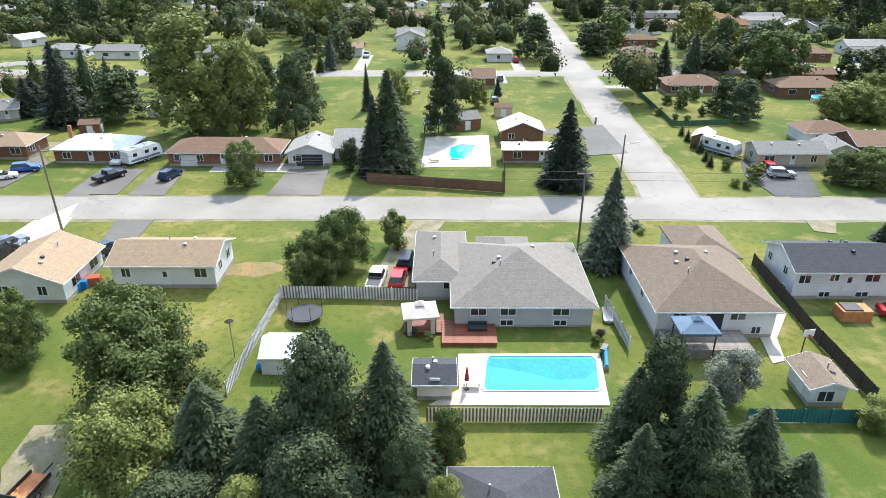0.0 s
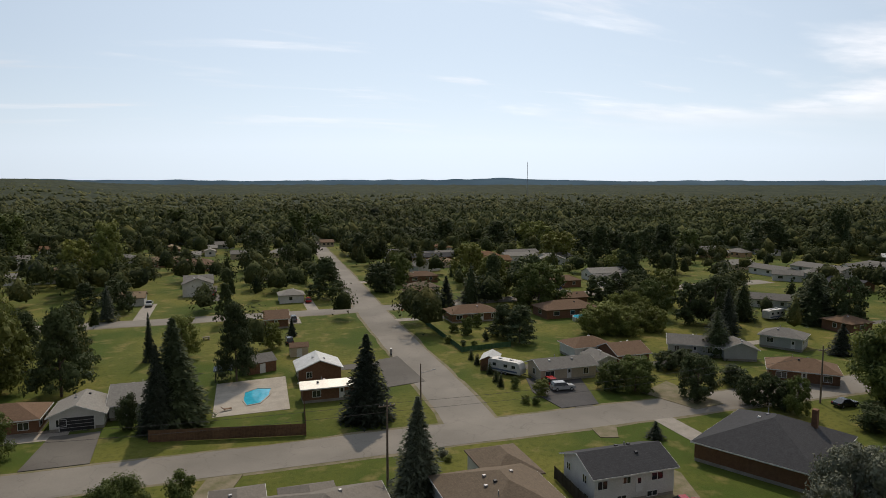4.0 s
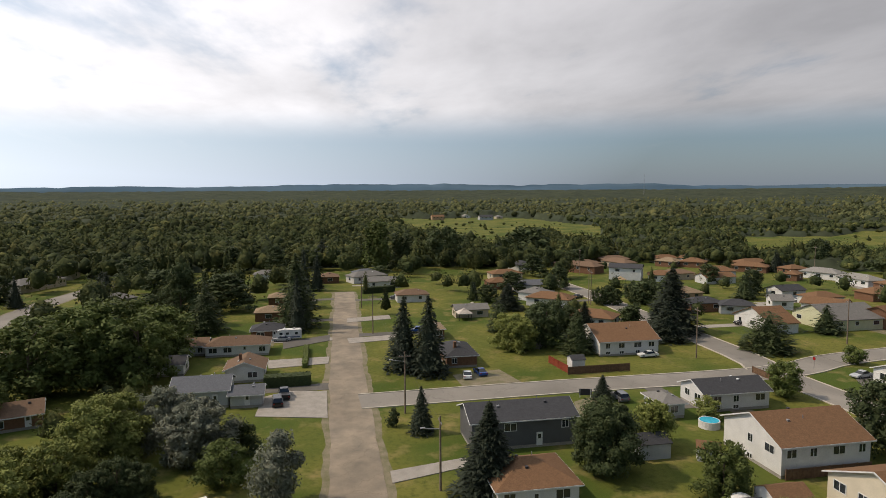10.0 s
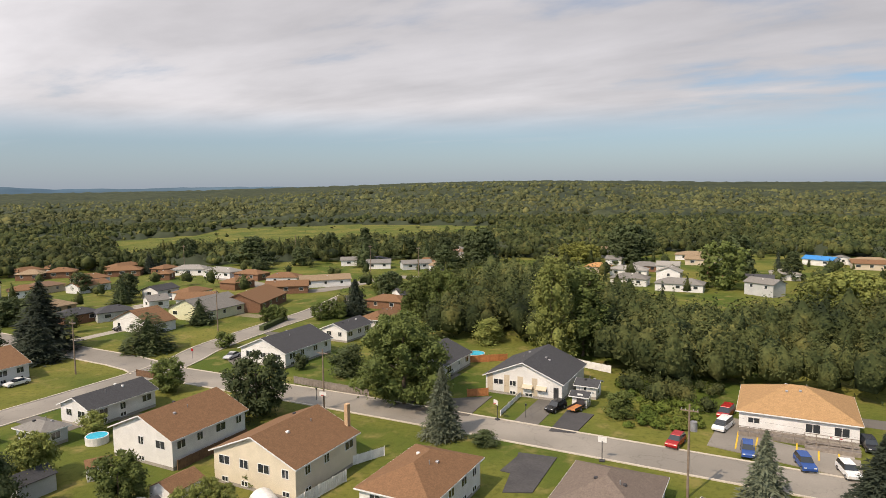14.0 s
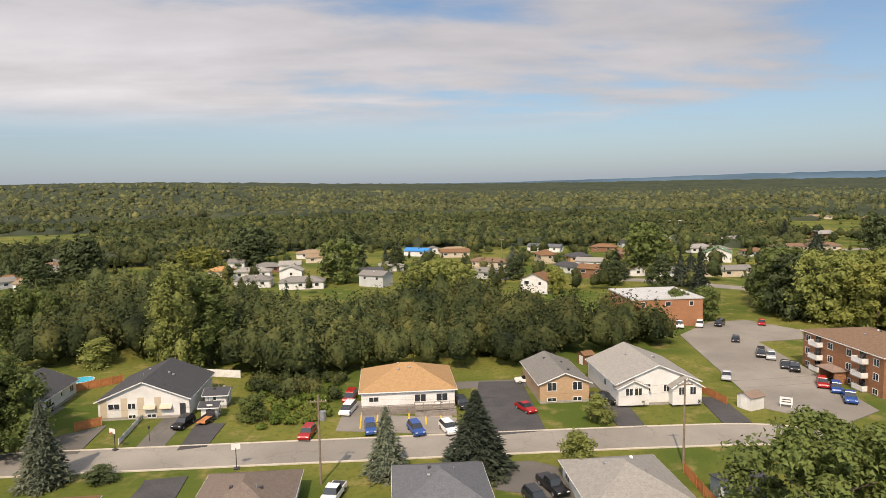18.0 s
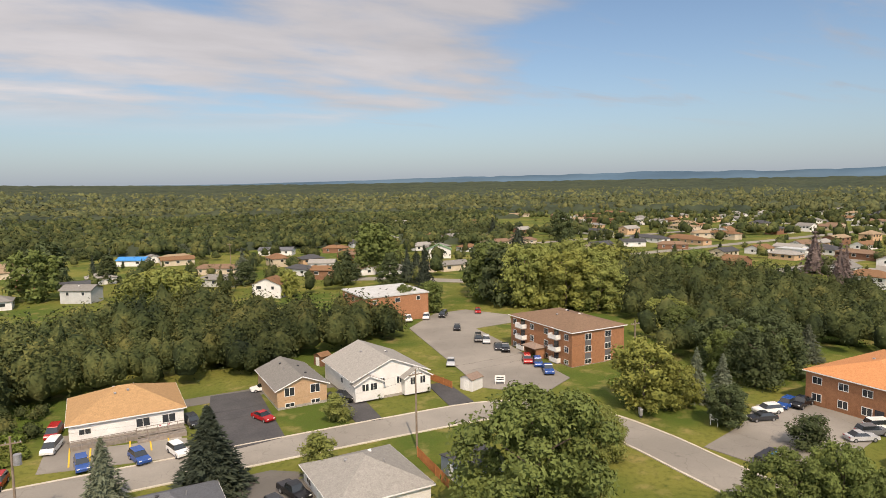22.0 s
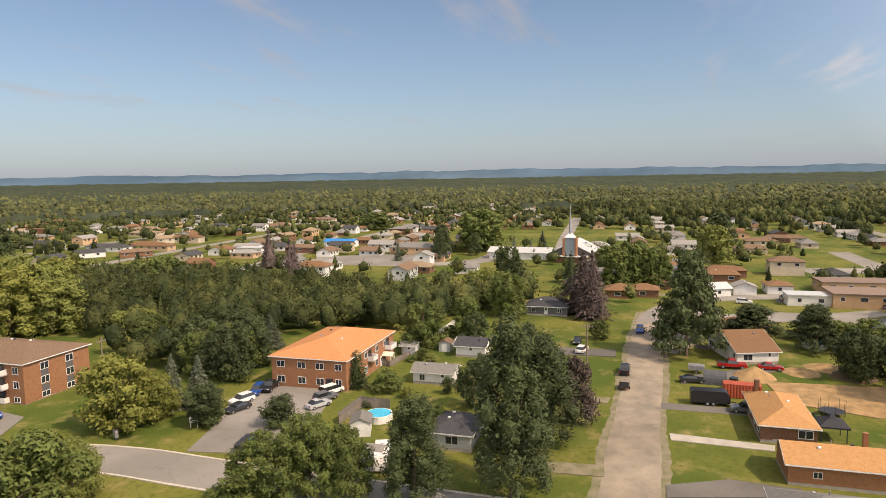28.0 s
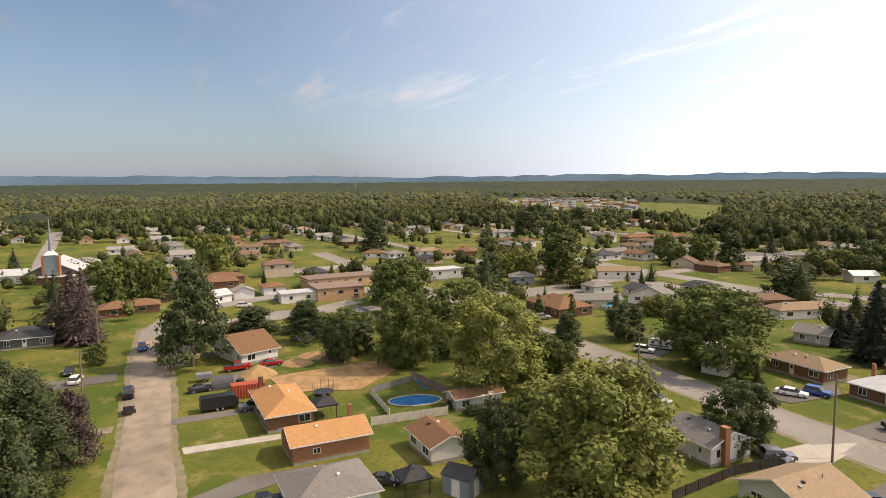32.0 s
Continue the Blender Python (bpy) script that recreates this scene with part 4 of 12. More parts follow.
def rise_of(x, y):
    """Height of the wooded land: flat, with one long low ridge."""
    r, az = np.hypot(x, y), np.degrees(np.arctan2(x, y)) % 360
    ridge = np.exp(-((az - 158) / 19.0) ** 2) * np.clip((r - 700) / 900, 0, 1) ** 1.3 * 40
    knoll = np.exp(-((az - 345.0) / 5.5) ** 2) * np.clip((r - 1300) / 700, 0, 1) * 30
    return ridge + knoll


def tri_mesh(name, V, F, material):
    me = bpy.data.meshes.new(name)
    me.vertices.add(len(V))
    me.vertices.foreach_set("co", V.astype(np.float32).ravel())
    me.loops.add(len(F) * 3)
    me.loops.foreach_set("vertex_index", F.astype(np.int32).ravel())
    me.polygons.add(len(F))
    me.polygons.foreach_set("loop_start", np.arange(0, len(F) * 3, 3, dtype=np.int32))
    me.update(calc_edges=True)
    me.materials.append(material)
    return me


OCTA = (np.array(((1, 0, 0), (-1, 0, 0), (0, 1, 0), (0, -1, 0), (0, 0, 1), (0, 0, -1)), float), np.array(((0, 2, 4), (2, 1, 4), (1, 3, 4), (3, 0, 4), (2, 0, 5), (1, 2, 5), (3, 1, 5), (0, 3, 5))))


def crown_block(name, x, y, h, w, cone, label, fine=0, seed=1, material=None, leaf=0.115, foot=0.14):
    """Many trees as one mass: leaf sprays over uneven domed or pointed cores."""
    rng = np.random.default_rng(seed)
    iv, jf = (ICO[0], np.array(ICO[1])) if fine >= 0 else OCTA
    n = len(x)
    z0 = h * foot
    base = rise_of(x, y)
    zz = (iv[:, 2] + 1) / 2
    taper = np.where(cone[:, None], 1.25 - 1.15 * zz[None], 1.0)
    lump = rng.uniform(0.60, 1.2, (n, len(iv)))
    V = np.stack((iv[None, :, 0] * 0.5 * lump * taper * w[:, None] + x[:, None], iv[None, :, 1] * 0.5 * lump * taper * w[:, None] + y[:, None],
                  np.maximum(iv[None, :, 2], -0.62) * 0.5 * lump * (h - z0)[:, None] + (base + z0 + (h - z0) / 2)[:, None]), 2).reshape(-1, 3)
    F = (jf[None] + (np.arange(n) * len(iv))[:, None, None]).reshape(-1, 3)
    if fine > 0:
        k = n * fine
        t = np.repeat(np.arange(n), fine)
        d = rng.normal(size=(k, 3))
        d[:, 2] = np.abs(d[:, 2]) * 0.95 - 0.3
        d /= np.linalg.norm(d, axis=1)[:, None]
        tp = np.where(cone[t], 1.25 - 1.15 * (d[:, 2] + 1) / 2, 1.0)
        q = 0.5 * np.where(rng.random(k) < 0.22, rng.uniform(1.15, 1.55, k), rng.uniform(0.80, 1.2, k))
        pos = np.stack((d[:, 0] * q * tp * w[t] + x[t], d[:, 1] * q * tp * w[t] + y[t], d[:, 2] * q * (h - z0)[t] + (base + z0 + (h - z0) / 2)[t]), 1)
        nr = d + rng.normal(size=(k, 3)) * 0.5 + np.array((0, 0, 0.3))
        nr /= np.linalg.norm(nr, axis=1)[:, None]
        s = (rng.uniform(0.5, 1.25, k) * (w[t] * leaf))[:, None]
        a = np.cross(nr, rng.normal(size=(k, 3)))
        a /= np.linalg.norm(a, axis=1)[:, None]
        b = np.cross(nr, a)
        V2 = np.stack((pos - a * s, pos + b * s * 1.1, pos + a * s), 1).reshape(-1, 3)
        F = np.concatenate((F, np.arange(k * 3).reshape(k, 3) + len(V)))
        V = np.concatenate((V, V2))
    return tagged(part(name, tri_mesh(name, V, F, material or WOODMAT)), label, "woods", kind="stuff")


def fill(x, y, spacing, hmin, hmax, seed, label, fine, conifers, clear, material=None, leaf=0.115, wide=1.0, trees=0.0, foot=0.02):
    rng = np.random.default_rng(seed)
    ok = free(x, y, clear, trees)
    x, y = x[ok], y[ok]
    big = 0.5 + 0.28 * (np.sin(x * 0.021 + seed) * np.cos(y * 0.027 + x * 0.006) + np.sin(x * 0.073 + y * 0.05 + seed * 2) * 0.8)
    h = hmin + (hmax - hmin) * np.clip(0.30 * rng.random(len(x)) + 0.45 * rng.random(len(x)) ** 3 + 0.5 * big, 0, 1.25)
    cone = rng.random(len(x)) < conifers
    w = (np.where(cone, 0.32, 0.50) * h * wide + 1.0) * rng.uniform(0.8, 1.25, len(x))
    if len(x):
        crown_block("woods", x, y, h * np.where(cone, 1.1, 1), w, cone, label, fine, seed, material, leaf, foot)
    return len(x)


def scatter(x0, x1, y0, y1, spacing, seed):
    """Uneven places, about one to each square of that spacing."""
    rng = np.random.default_rng(seed + 100)
    n = int((x1 - x0) * (y1 - y0) / spacing ** 2)
    a, b = rng.uniform(x0, x1, n), rng.uniform(y0, y1, n)
    return a, b


def wood(poly, spacing, hmin, hmax, seed, label, fine=60, conifers=0.2, clear=3.0, leaf=0.07, material=None):
    """Fills a stretch of the plan with trees."""
    xs, ys = [p[0] for p in poly], [p[1] for p in poly]
    gx, gy = scatter(min(xs), max(xs), min(ys), max(ys), spacing, seed)
    k = inside(poly, gx, gy)
    return fill(gx[k], gy[k], spacing, hmin, hmax, seed, label, fine, conifers, clear, material, leaf, trees=0.5, foot=-0.02)


def sector(az0, az1, r0, r1, spacing, hmin, hmax, seed, label, fine=10, conifers=0.25, clear=2.5, thin=1.0, material=None, leaf=0.14, wide=1.0):
    """Trees over a wedge of the land; thin: the share of places that are taken."""
    gx, gy = scatter(-r1, r1, -r1, r1, spacing, seed)
    r, az = np.hypot(gx, gy), np.degrees(np.arctan2(gx, gy)) % 360
    k = (r > r0) & (r < r1) & (((az - az0) % 360) < (az1 - az0))
    if thin < 1:
        k &= np.random.default_rng(seed).random(len(gx)) < thin
    return fill(gx[k], gy[k], spacing, hmin, hmax, seed, label, fine, conifers, clear, material, leaf, wide, trees=1.0 if r0 < 300 else 0.0)


def wood_edge(az):
    """How far off the unbroken woods begin in each direction."""
    return np.interp(az, (0, 20, 24, 58, 62, 110, 114, 166, 170, 212, 216, 262, 268, 316, 320, 360), (440, 440, 420, 420, 320, 320, 355, 355, 400, 400, 770, 770, 570, 570, 440, 440))


def canopy(r0, r1, z, label):
    """Unbroken treetops out to the hills, self-shadow put into their colour; under the nearer woods a dark sheet added
    for shade.
    """
    rng = np.random.default_rng(4)
    na, radii = 1000, [r0]
    while radii[-1] < r1:
        radii.append(radii[-1] * 1.02 + 1.0)
    R = np.array(radii)
    A = np.linspace(0, 2 * np.pi, na, endpoint=False)
    rr, aa = np.meshgrid(R, A, indexing="ij")
    x, y = rr * np.sin(aa), rr * np.cos(aa)
    zz = z + 29 * (np.clip(rr - 1150, 0, None) / (r1 - 1150)) ** 1.5 + rise_of(x, y) + rng.uniform(-1, 1, x.shape) * np.clip(2.0 + rr * 0.0006, 0, 4)
    # Nearer in, the sheet runs low and its dark colour paints the shaded gaps.
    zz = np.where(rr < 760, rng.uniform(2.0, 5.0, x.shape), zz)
    zz[rr < wood_edge(np.degrees(aa) % 360) + 12] = -1
    for p in FIELDS:
        zz[inside(p, x, y)] = -0.5
    for hx, hy in FARSPOTS:
        if hx * hx + hy * hy > 250 ** 2:
            zz[(x - hx) ** 2 + (y - hy) ** 2 < 16 ** 2] = -0.5
    V = np.stack((x, y, zz), 2).reshape(-1, 3)
    i, j = np.meshgrid(np.arange(len(R) - 1), np.arange(na), indexing="ij")
    a, b, c, d = i * na + j, i * na + (j + 1) % na, (i + 1) * na + (j + 1) % na, (i + 1) * na + j
    a, b, c, d = a.ravel(), b.ravel(), c.ravel(), d.ravel()
    F = np.concatenate((np.stack((a, b, c), 1), np.stack((a, c, d), 1)))
    return tagged(part("woods", tri_mesh("woods", V, F, CANOPY_SHADE_MAT)), label, "woods", kind="stuff")


def canopy_material():
    # Dark base colour stands for the shadow between crowns that the sheet lacks.
    m = mat("shade_dark_treetops", (0.026, 0.036, 0.025), (0.054, 0.062, 0.034), 0.007, 0.06, 0.95, 0.0, objspace=False, patch=0.8, spec=0.05, grain=0.35)
    return m


CANOPY_SHADE_MAT = canopy_material()
# Hill green shifted to blue: aerial haze painted into the base colour.
HAZED_HILLMAT = mat("hazed_hills", (0.060, 0.100, 0.140), (0.075, 0.115, 0.150), 0.0012, 0.002, 1.0, 0.0, objspace=False, spec=0.0)


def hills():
    """The ring of low hills on the skyline; distance haze is put into their colour."""
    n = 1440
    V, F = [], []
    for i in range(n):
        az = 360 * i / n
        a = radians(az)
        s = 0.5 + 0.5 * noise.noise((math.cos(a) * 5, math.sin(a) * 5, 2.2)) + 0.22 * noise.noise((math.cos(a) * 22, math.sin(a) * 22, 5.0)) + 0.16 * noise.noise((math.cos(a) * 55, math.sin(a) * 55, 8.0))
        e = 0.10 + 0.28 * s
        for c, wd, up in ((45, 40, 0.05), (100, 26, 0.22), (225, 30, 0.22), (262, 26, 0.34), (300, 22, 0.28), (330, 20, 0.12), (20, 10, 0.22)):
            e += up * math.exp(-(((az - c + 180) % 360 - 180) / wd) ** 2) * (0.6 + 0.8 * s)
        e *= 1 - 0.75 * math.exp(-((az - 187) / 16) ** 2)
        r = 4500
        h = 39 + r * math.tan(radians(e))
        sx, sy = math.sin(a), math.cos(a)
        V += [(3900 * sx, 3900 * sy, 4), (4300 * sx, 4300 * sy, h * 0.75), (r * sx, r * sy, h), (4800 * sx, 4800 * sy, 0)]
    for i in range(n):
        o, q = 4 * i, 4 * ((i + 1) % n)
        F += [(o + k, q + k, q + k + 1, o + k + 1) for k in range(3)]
    tagged(part("backdrop", mesh_of("backdrop", V, F, (HAZED_HILLMAT,))), "low wooded hills on the skyline, coloured blue-green for haze", "hills", kind="structure")

# streets ------------------------------------------------------------------
road([(-357.5, 93.6), (-130.0, 93.6), (0.0, 93.6), (117.0, 93.6), (140.0, 94.6), (166.7, 92.6), (221.5, 94.1), (255.8, 92.4), (290.0, 85.0)], 8.9)
road([(36.8, 97.5), (37.9, 119.2), (40.3, 186.3), (46.6, 303.3), (52.0, 423.6), (56.3, 563.3)], 9.0)
road([(-281.7, 198.2), (-30.3, 198.2), (40.1, 199.3), (124.6, 204.8), (205.8, 208.0)], 8.6)
road([(-190.7, 4.9), (-162.5, 2.7), (-117.0, 0.8), (-80.2, -0.5), (0.0, -2.7), (83.4, -4.4), (157.1, -6.2), (251.3, -9.8)], 7.3, dusty=True)
road([(-178.0, 3.0), (-200.0, 9.0), (-216.0, 22.0), (-228.0, 50.0)], 7)
road([(118.5, -7.0), (119.5, -45.0), (120.0, -94.0), (126.0, -115.0), (129.5, -140.0), (132.0, -165.0), (140.0, -194.0)], 8.0, kerb=True)
road([(121.0, -94.0), (134.0, -97.0), (185.0, -98.0), (224.0, -99.0), (267.0, -97.0)], 8.0, kerb=True)
road([(121.0, -94.5), (65.0, -95.0), (0.0, -94.0), (-42.0, -93.0), (-60.0, -91.0), (-69.0, -83.0), (-71.5, -70.0), (-71.0, -52.0), (-70.0, -2.0)], 8.0, kerb=True)
road([(126.5, -239.2), (148.8, -244.7), (155.1, -219.3), (160.8, -196.6), (189.7, -201.5), (222.6, -213.2)], 8)
road([(-85.4, -252.0), (-102.8, -245.0), (-118.9, -229.0), (-128.4, -220.2), (-138.6, -214.1)], 8)
road([(-282.9, -155.5), (-278.4, -106.7), (-296.5, -71.0), (-351.4, -68.1)], 12)
road([(-199.8, 10.0), (-188.3, 29.6), (-203.6, 65.7)], 7)
road([(-286.0, 62.7), (-291.4, 93.2)], 14)
road([(-228.7, 75.8), (-190.8, 86.2), (-192.5, 117.3), (-198.8, 159.1), (-206.6, 210.7), (-208.2, 246.8)], 8)
road([(-222.9, 181.3), (-180.4, 178.6), (-157.1, 195.2), (-134.6, 213.2), (-122.8, 213.8)], 8)
road([(-148.9, 5.1), (-193.1, 30.8), (-188.0, 72.6), (-188.0, 107.5), (-186.0, 144.8)], 7)
# far side streets
lift_kept = LIFT[0]
for yy in (-330, -250, -170, -35, 155, 240, 330):
    road([(-245 if abs(yy) > 100 else -300, yy), (-420, yy - 9), (-620, yy - 20)], 8.0, gravel=False)
LIFT[0] = lift_kept

# houses, street by street -------------------------------------------------
n1main_house = house(8.8, 67.5, 90.0, 15.1, 14.9, 2.9, 'hip', 3.13, 'greysiding', 'warmgrey', windows=[('l', -4.9, 1.6, 1.6, 0.95), ('l', -1.7, 1.6, 1.6, 0.95), ('l', 4.0, 1.6, 1.7, 0.95), ('l', -1.8, 0.3, 1.3, 0.55), ('l', 4.0, 0.3, 1.3, 0.55), ('f', -3, 1.5, 1.2, 1.0)], found=0.3, vents=3)
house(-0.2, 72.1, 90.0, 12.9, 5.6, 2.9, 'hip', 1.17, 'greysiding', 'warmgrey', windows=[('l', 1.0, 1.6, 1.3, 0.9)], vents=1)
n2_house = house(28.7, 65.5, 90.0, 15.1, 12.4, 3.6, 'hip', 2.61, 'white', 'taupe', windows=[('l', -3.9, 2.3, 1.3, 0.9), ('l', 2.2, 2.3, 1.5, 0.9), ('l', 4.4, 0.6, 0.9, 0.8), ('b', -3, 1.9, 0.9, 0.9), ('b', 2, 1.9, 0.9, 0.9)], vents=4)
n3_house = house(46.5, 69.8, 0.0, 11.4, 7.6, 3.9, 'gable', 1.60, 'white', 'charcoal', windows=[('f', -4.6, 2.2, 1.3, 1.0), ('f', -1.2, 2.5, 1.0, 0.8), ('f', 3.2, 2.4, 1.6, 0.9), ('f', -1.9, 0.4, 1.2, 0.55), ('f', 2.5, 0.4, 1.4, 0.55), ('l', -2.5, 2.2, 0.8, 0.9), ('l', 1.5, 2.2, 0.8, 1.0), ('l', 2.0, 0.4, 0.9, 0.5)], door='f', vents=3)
house(-48.1, 69.4, -90.0, 9.2, 9.6, 2.9, 'gable', 2.02, 'white', 'tan')
house(-33.3, 72.0, 0.0, 12.3, 7.1, 3.3, 'gable', 1.49, 'white', 'tan')
house(-0.7, 49.3, 0.0, 3.2, 3.3, 2.2, 'gable', 0.69, 'white', 'charcoal')
house(34.8, 48.8, -90.0, 3.9, 3.3, 2.4, 'gable', 0.70, 'white', 'taupe')
house(4.4, 31.4, 90.0, 10.1, 7.1, 2.6, 'hip', 1.49, 'greysiding', 'charcoal')
house(-64.6, 118.7, 0.0, 13.0, 8.1, 2.8, 'hip', 1.70, 'brick', 'metal', chimney=(-6.0, 2.0, 0.6, WALLS['redbrick']))
f3_house = house(-39.6, 117.0, 0.0, 20.1, 7.6, 2.8, 'hip', 1.60, 'brick', 'brown')
f4g_house = house(-24.2, 117.6, 90.0, 8.1, 7.8, 2.6, 'gable', 1.63, 'white', 'lightgrey')
house(-16.2, 121.4, 0.0, 7.6, 10.1, 2.7, 'gable', 2.12, 'white', 'lightgrey')
house(15.9, 117.0, 0.0, 9.2, 3.6, 2.8, 'gable', 0.76, 'brick', 'metal')
house(16.0, 130.9, 90.0, 7.1, 8.3, 2.8, 'gable', 1.75, 'brick', 'metal')
house(63.5, 116.3, 0.0, 12.3, 6.1, 2.8, 'gable', 1.28, 'tan', 'greyroof')
house(74.1, 119.2, 90.0, 6.1, 4.7, 2.6, 'gable', 0.99, 'greysiding', 'greyroof')
house(77.0, 129.6, 0.0, 9.8, 7.1, 2.9, 'hip', 1.49, 'white', 'brown')
house(65.6, 174.8, 0.0, 14.1, 8.1, 2.8, 'hip', 1.70, 'brick', 'brown')
house(94.9, 172.2, 0.0, 17.0, 9.1, 2.8, 'hip', 1.91, 'brick', 'brown', far=True, vents=1)
house(81.8, 122.0, 0.0, 7.8, 8.1, 2.8, 'gable', 1.70, 'brick', 'brown')
house(105.2, 187.6, 0.0, 9.0, 6.1, 2.8, 'gable', 1.28, 'brick', 'brown', far=True, vents=1)
house(-83.7, 120.3, 0.0, 12.7, 7.1, 2.9, 'hip', 1.49, 'brick', 'tan')
house(11.1, 183.3, 0.0, 6.2, 8.1, 2.8, 'gable', 1.70, 'brick', 'brown')
house(18.5, 220.8, 0.0, 7.9, 7.1, 2.8, 'hip', 1.49, 'white', 'lightgrey', far=True, vents=1)
house(-30.8, 230.3, 0.0, 7.2, 7.1, 2.8, 'gable', 1.49, 'white', 'tan', far=True, vents=1)
house(-11.6, 243.4, 90.0, 7.1, 9.8, 4.5, 'gable', 2.05, 'white', 'greyroof', far=True, vents=1)
house(-16.4, 312.9, 22.6, 15.7, 8.1, 2.8, 'hip', 1.70, 'brick', 'brown', far=True, vents=1)
house(-21.6, 360.8, 0.0, 12.6, 7.1, 2.8, 'gable', 1.49, 'white', 'lightgrey', far=True, vents=1)
house(-125.8, 225.8, 0.0, 12.9, 7.1, 2.8, 'hip', 1.49, 'white', 'lightgrey', far=True, vents=1)
house(-107.1, 224.0, 0.0, 14.6, 7.1, 2.8, 'gable', 1.49, 'white', 'greyroof', far=True, vents=1)
house(-91.8, 339.1, 0.0, 11.3, 7.1, 2.8, 'hip', 1.49, 'white', 'greyroof', far=True, vents=1)
house(61.0, 213.7, 0.0, 9.8, 7.1, 2.8, 'hip', 1.49, 'white', 'brown', far=True, vents=1)
house(72.1, 250.7, 0.0, 12.6, 7.1, 2.8, 'hip', 1.49, 'brick', 'brown', far=True, vents=1)
house(83.1, 281.5, 112.6, 7.1, 12.9, 2.8, 'gable', 2.70, 'white', 'greyroof', far=True, vents=1)
house(96.6, 315.0, 0.0, 25.1, 8.1, 2.8, 'gable', 1.70, 'brick', 'charcoal', far=True, vents=1)
house(141.4, 307.0, 0.0, 17.5, 7.1, 2.8, 'gable', 1.49, 'white', 'lightgrey', far=True, vents=1)
house(150.9, 288.0, 68.7, 7.1, 11.4, 2.8, 'gable', 2.40, 'white', 'lightgrey', far=True, vents=1)
house(121.2, 222.0, 0.0, 11.4, 7.1, 2.8, 'hip', 1.49, 'brick', 'brown', far=True, vents=1)
house(147.2, 234.4, 0.0, 17.1, 8.1, 3.2, 'gable', 1.70, 'white', 'lightgrey', far=True, vents=1)
house(17.6, 299.3, 0.0, 9.4, 7.1, 2.8, 'hip', 1.49, 'brick', 'brown', far=True, vents=1)
house(60.1, 473.0, 0.0, 10.1, 7.1, 2.8, 'gable', 1.49, 'white', 'greyroof', far=True, vents=1)
house(-141.8, 354.9, 0.0, 9.7, 7.1, 2.8, 'hip', 1.49, 'brick', 'brown', far=True, vents=1)
house(-184.2, 329.7, 0.0, 8.9, 7.1, 2.8, 'gable', 1.49, 'white', 'lightgrey', far=True, vents=1)
house(-111.6, 323.8, 32.5, 7.7, 7.1, 2.8, 'gable', 1.49, 'tan', 'tan', far=True, vents=1)
house(-225.5, 391.2, 35.7, 10.5, 9.1, 3, 'flat', 0.30, 'white', 'metal', far=True, vents=1)
house(-259.1, 484.0, 0.0, 15.6, 8.1, 3, 'gable', 1.70, 'tan', 'brown', far=True, vents=1)
house(73.0, 70.8, 27.8, 17.6, 15.7, 3, 'hip', 3.29, 'brick', 'charcoal', chimney=(4.0, -4.0, 0.9, WALLS['brick']))
house(108.3, 99.2, -42.2, 12.3, 8.1, 2.8, 'hip', 1.70, 'brick', 'brown')
house(101.6, 123.4, -35.7, 11.0, 7.1, 2.8, 'gable', 1.49, 'greysiding', 'greyroof')
house(108.0, 116.7, 63.4, 6.1, 7.0, 2.8, 'gable', 1.47, 'greysiding', 'greyroof')
house(126.4, 121.5, -56.9, 9.2, 7.1, 3.2, 'hip', 1.49, 'greysiding', 'greyroof')
house(164.5, 163.9, -44.4, 11.7, 7.1, 2.8, 'gable', 1.49, 'white', 'greyroof', far=True, vents=1)
house(216.1, 207.7, -44.5, 10.7, 7.1, 2.8, 'gable', 1.49, 'white', 'greyroof', far=True, vents=1)
house(233.5, 207.1, -18.2, 14.6, 7.1, 2.8, 'hip', 1.49, 'greysiding', 'greyroof', far=True, vents=1)
house(265.8, 215.9, -20.6, 12.6, 7.1, 2.8, 'gable', 1.49, 'white', 'greyroof', far=True, vents=1)
house(238.3, 174.3, 45.5, 7.1, 11.6, 2.8, 'gable', 2.44, 'white', 'brown', far=True, vents=1)
house(175.6, 123.0, -57.2, 13.4, 7.1, 2.8, 'gable', 1.49, 'tan', 'greyroof', far=True, vents=1)
house(186.4, 114.9, 73.7, 7.1, 15.0, 2.8, 'gable', 3.15, 'tan', 'brown', far=True, vents=1)
house(224.4, 122.5, -19.6, 15.9, 7.1, 2.8, 'hip', 1.49, 'brick', 'brown', far=True, vents=1)
house(333.2, 169.2, -32.9, 14.8, 8.1, 5.2, 'gable', 1.70, 'white', 'greyroof', far=True, vents=1)
house(331.1, 148.3, -44.5, 13.0, 7.1, 2.8, 'hip', 1.49, 'white', 'brown', far=True, vents=1)
house(285.7, 112.1, -21.7, 23.2, 9.1, 3.2, 'hip', 1.91, 'tan', 'greyroof', far=True, vents=1)
house(354.4, 126.3, -25.4, 15.8, 7.1, 3, 'gable', 1.49, 'white', 'lightgrey', far=True, vents=1)
house(341.5, 107.5, 67.4, 8.1, 11.8, 3, 'gable', 2.47, 'greysiding', 'greyroof', far=True, vents=1)
house(237.6, 113.9, -27.6, 14.1, 7.1, 2.8, 'hip', 1.49, 'brick', 'brown', far=True, vents=1)
house(164.6, 70.7, -18.6, 7.1, 6.5, 2.8, 'hip', 1.36, 'brick', 'tan')
house(118.0, 50.4, -71.6, 7.8, 7.1, 2.6, 'gable', 1.49, 'brick', 'brown')
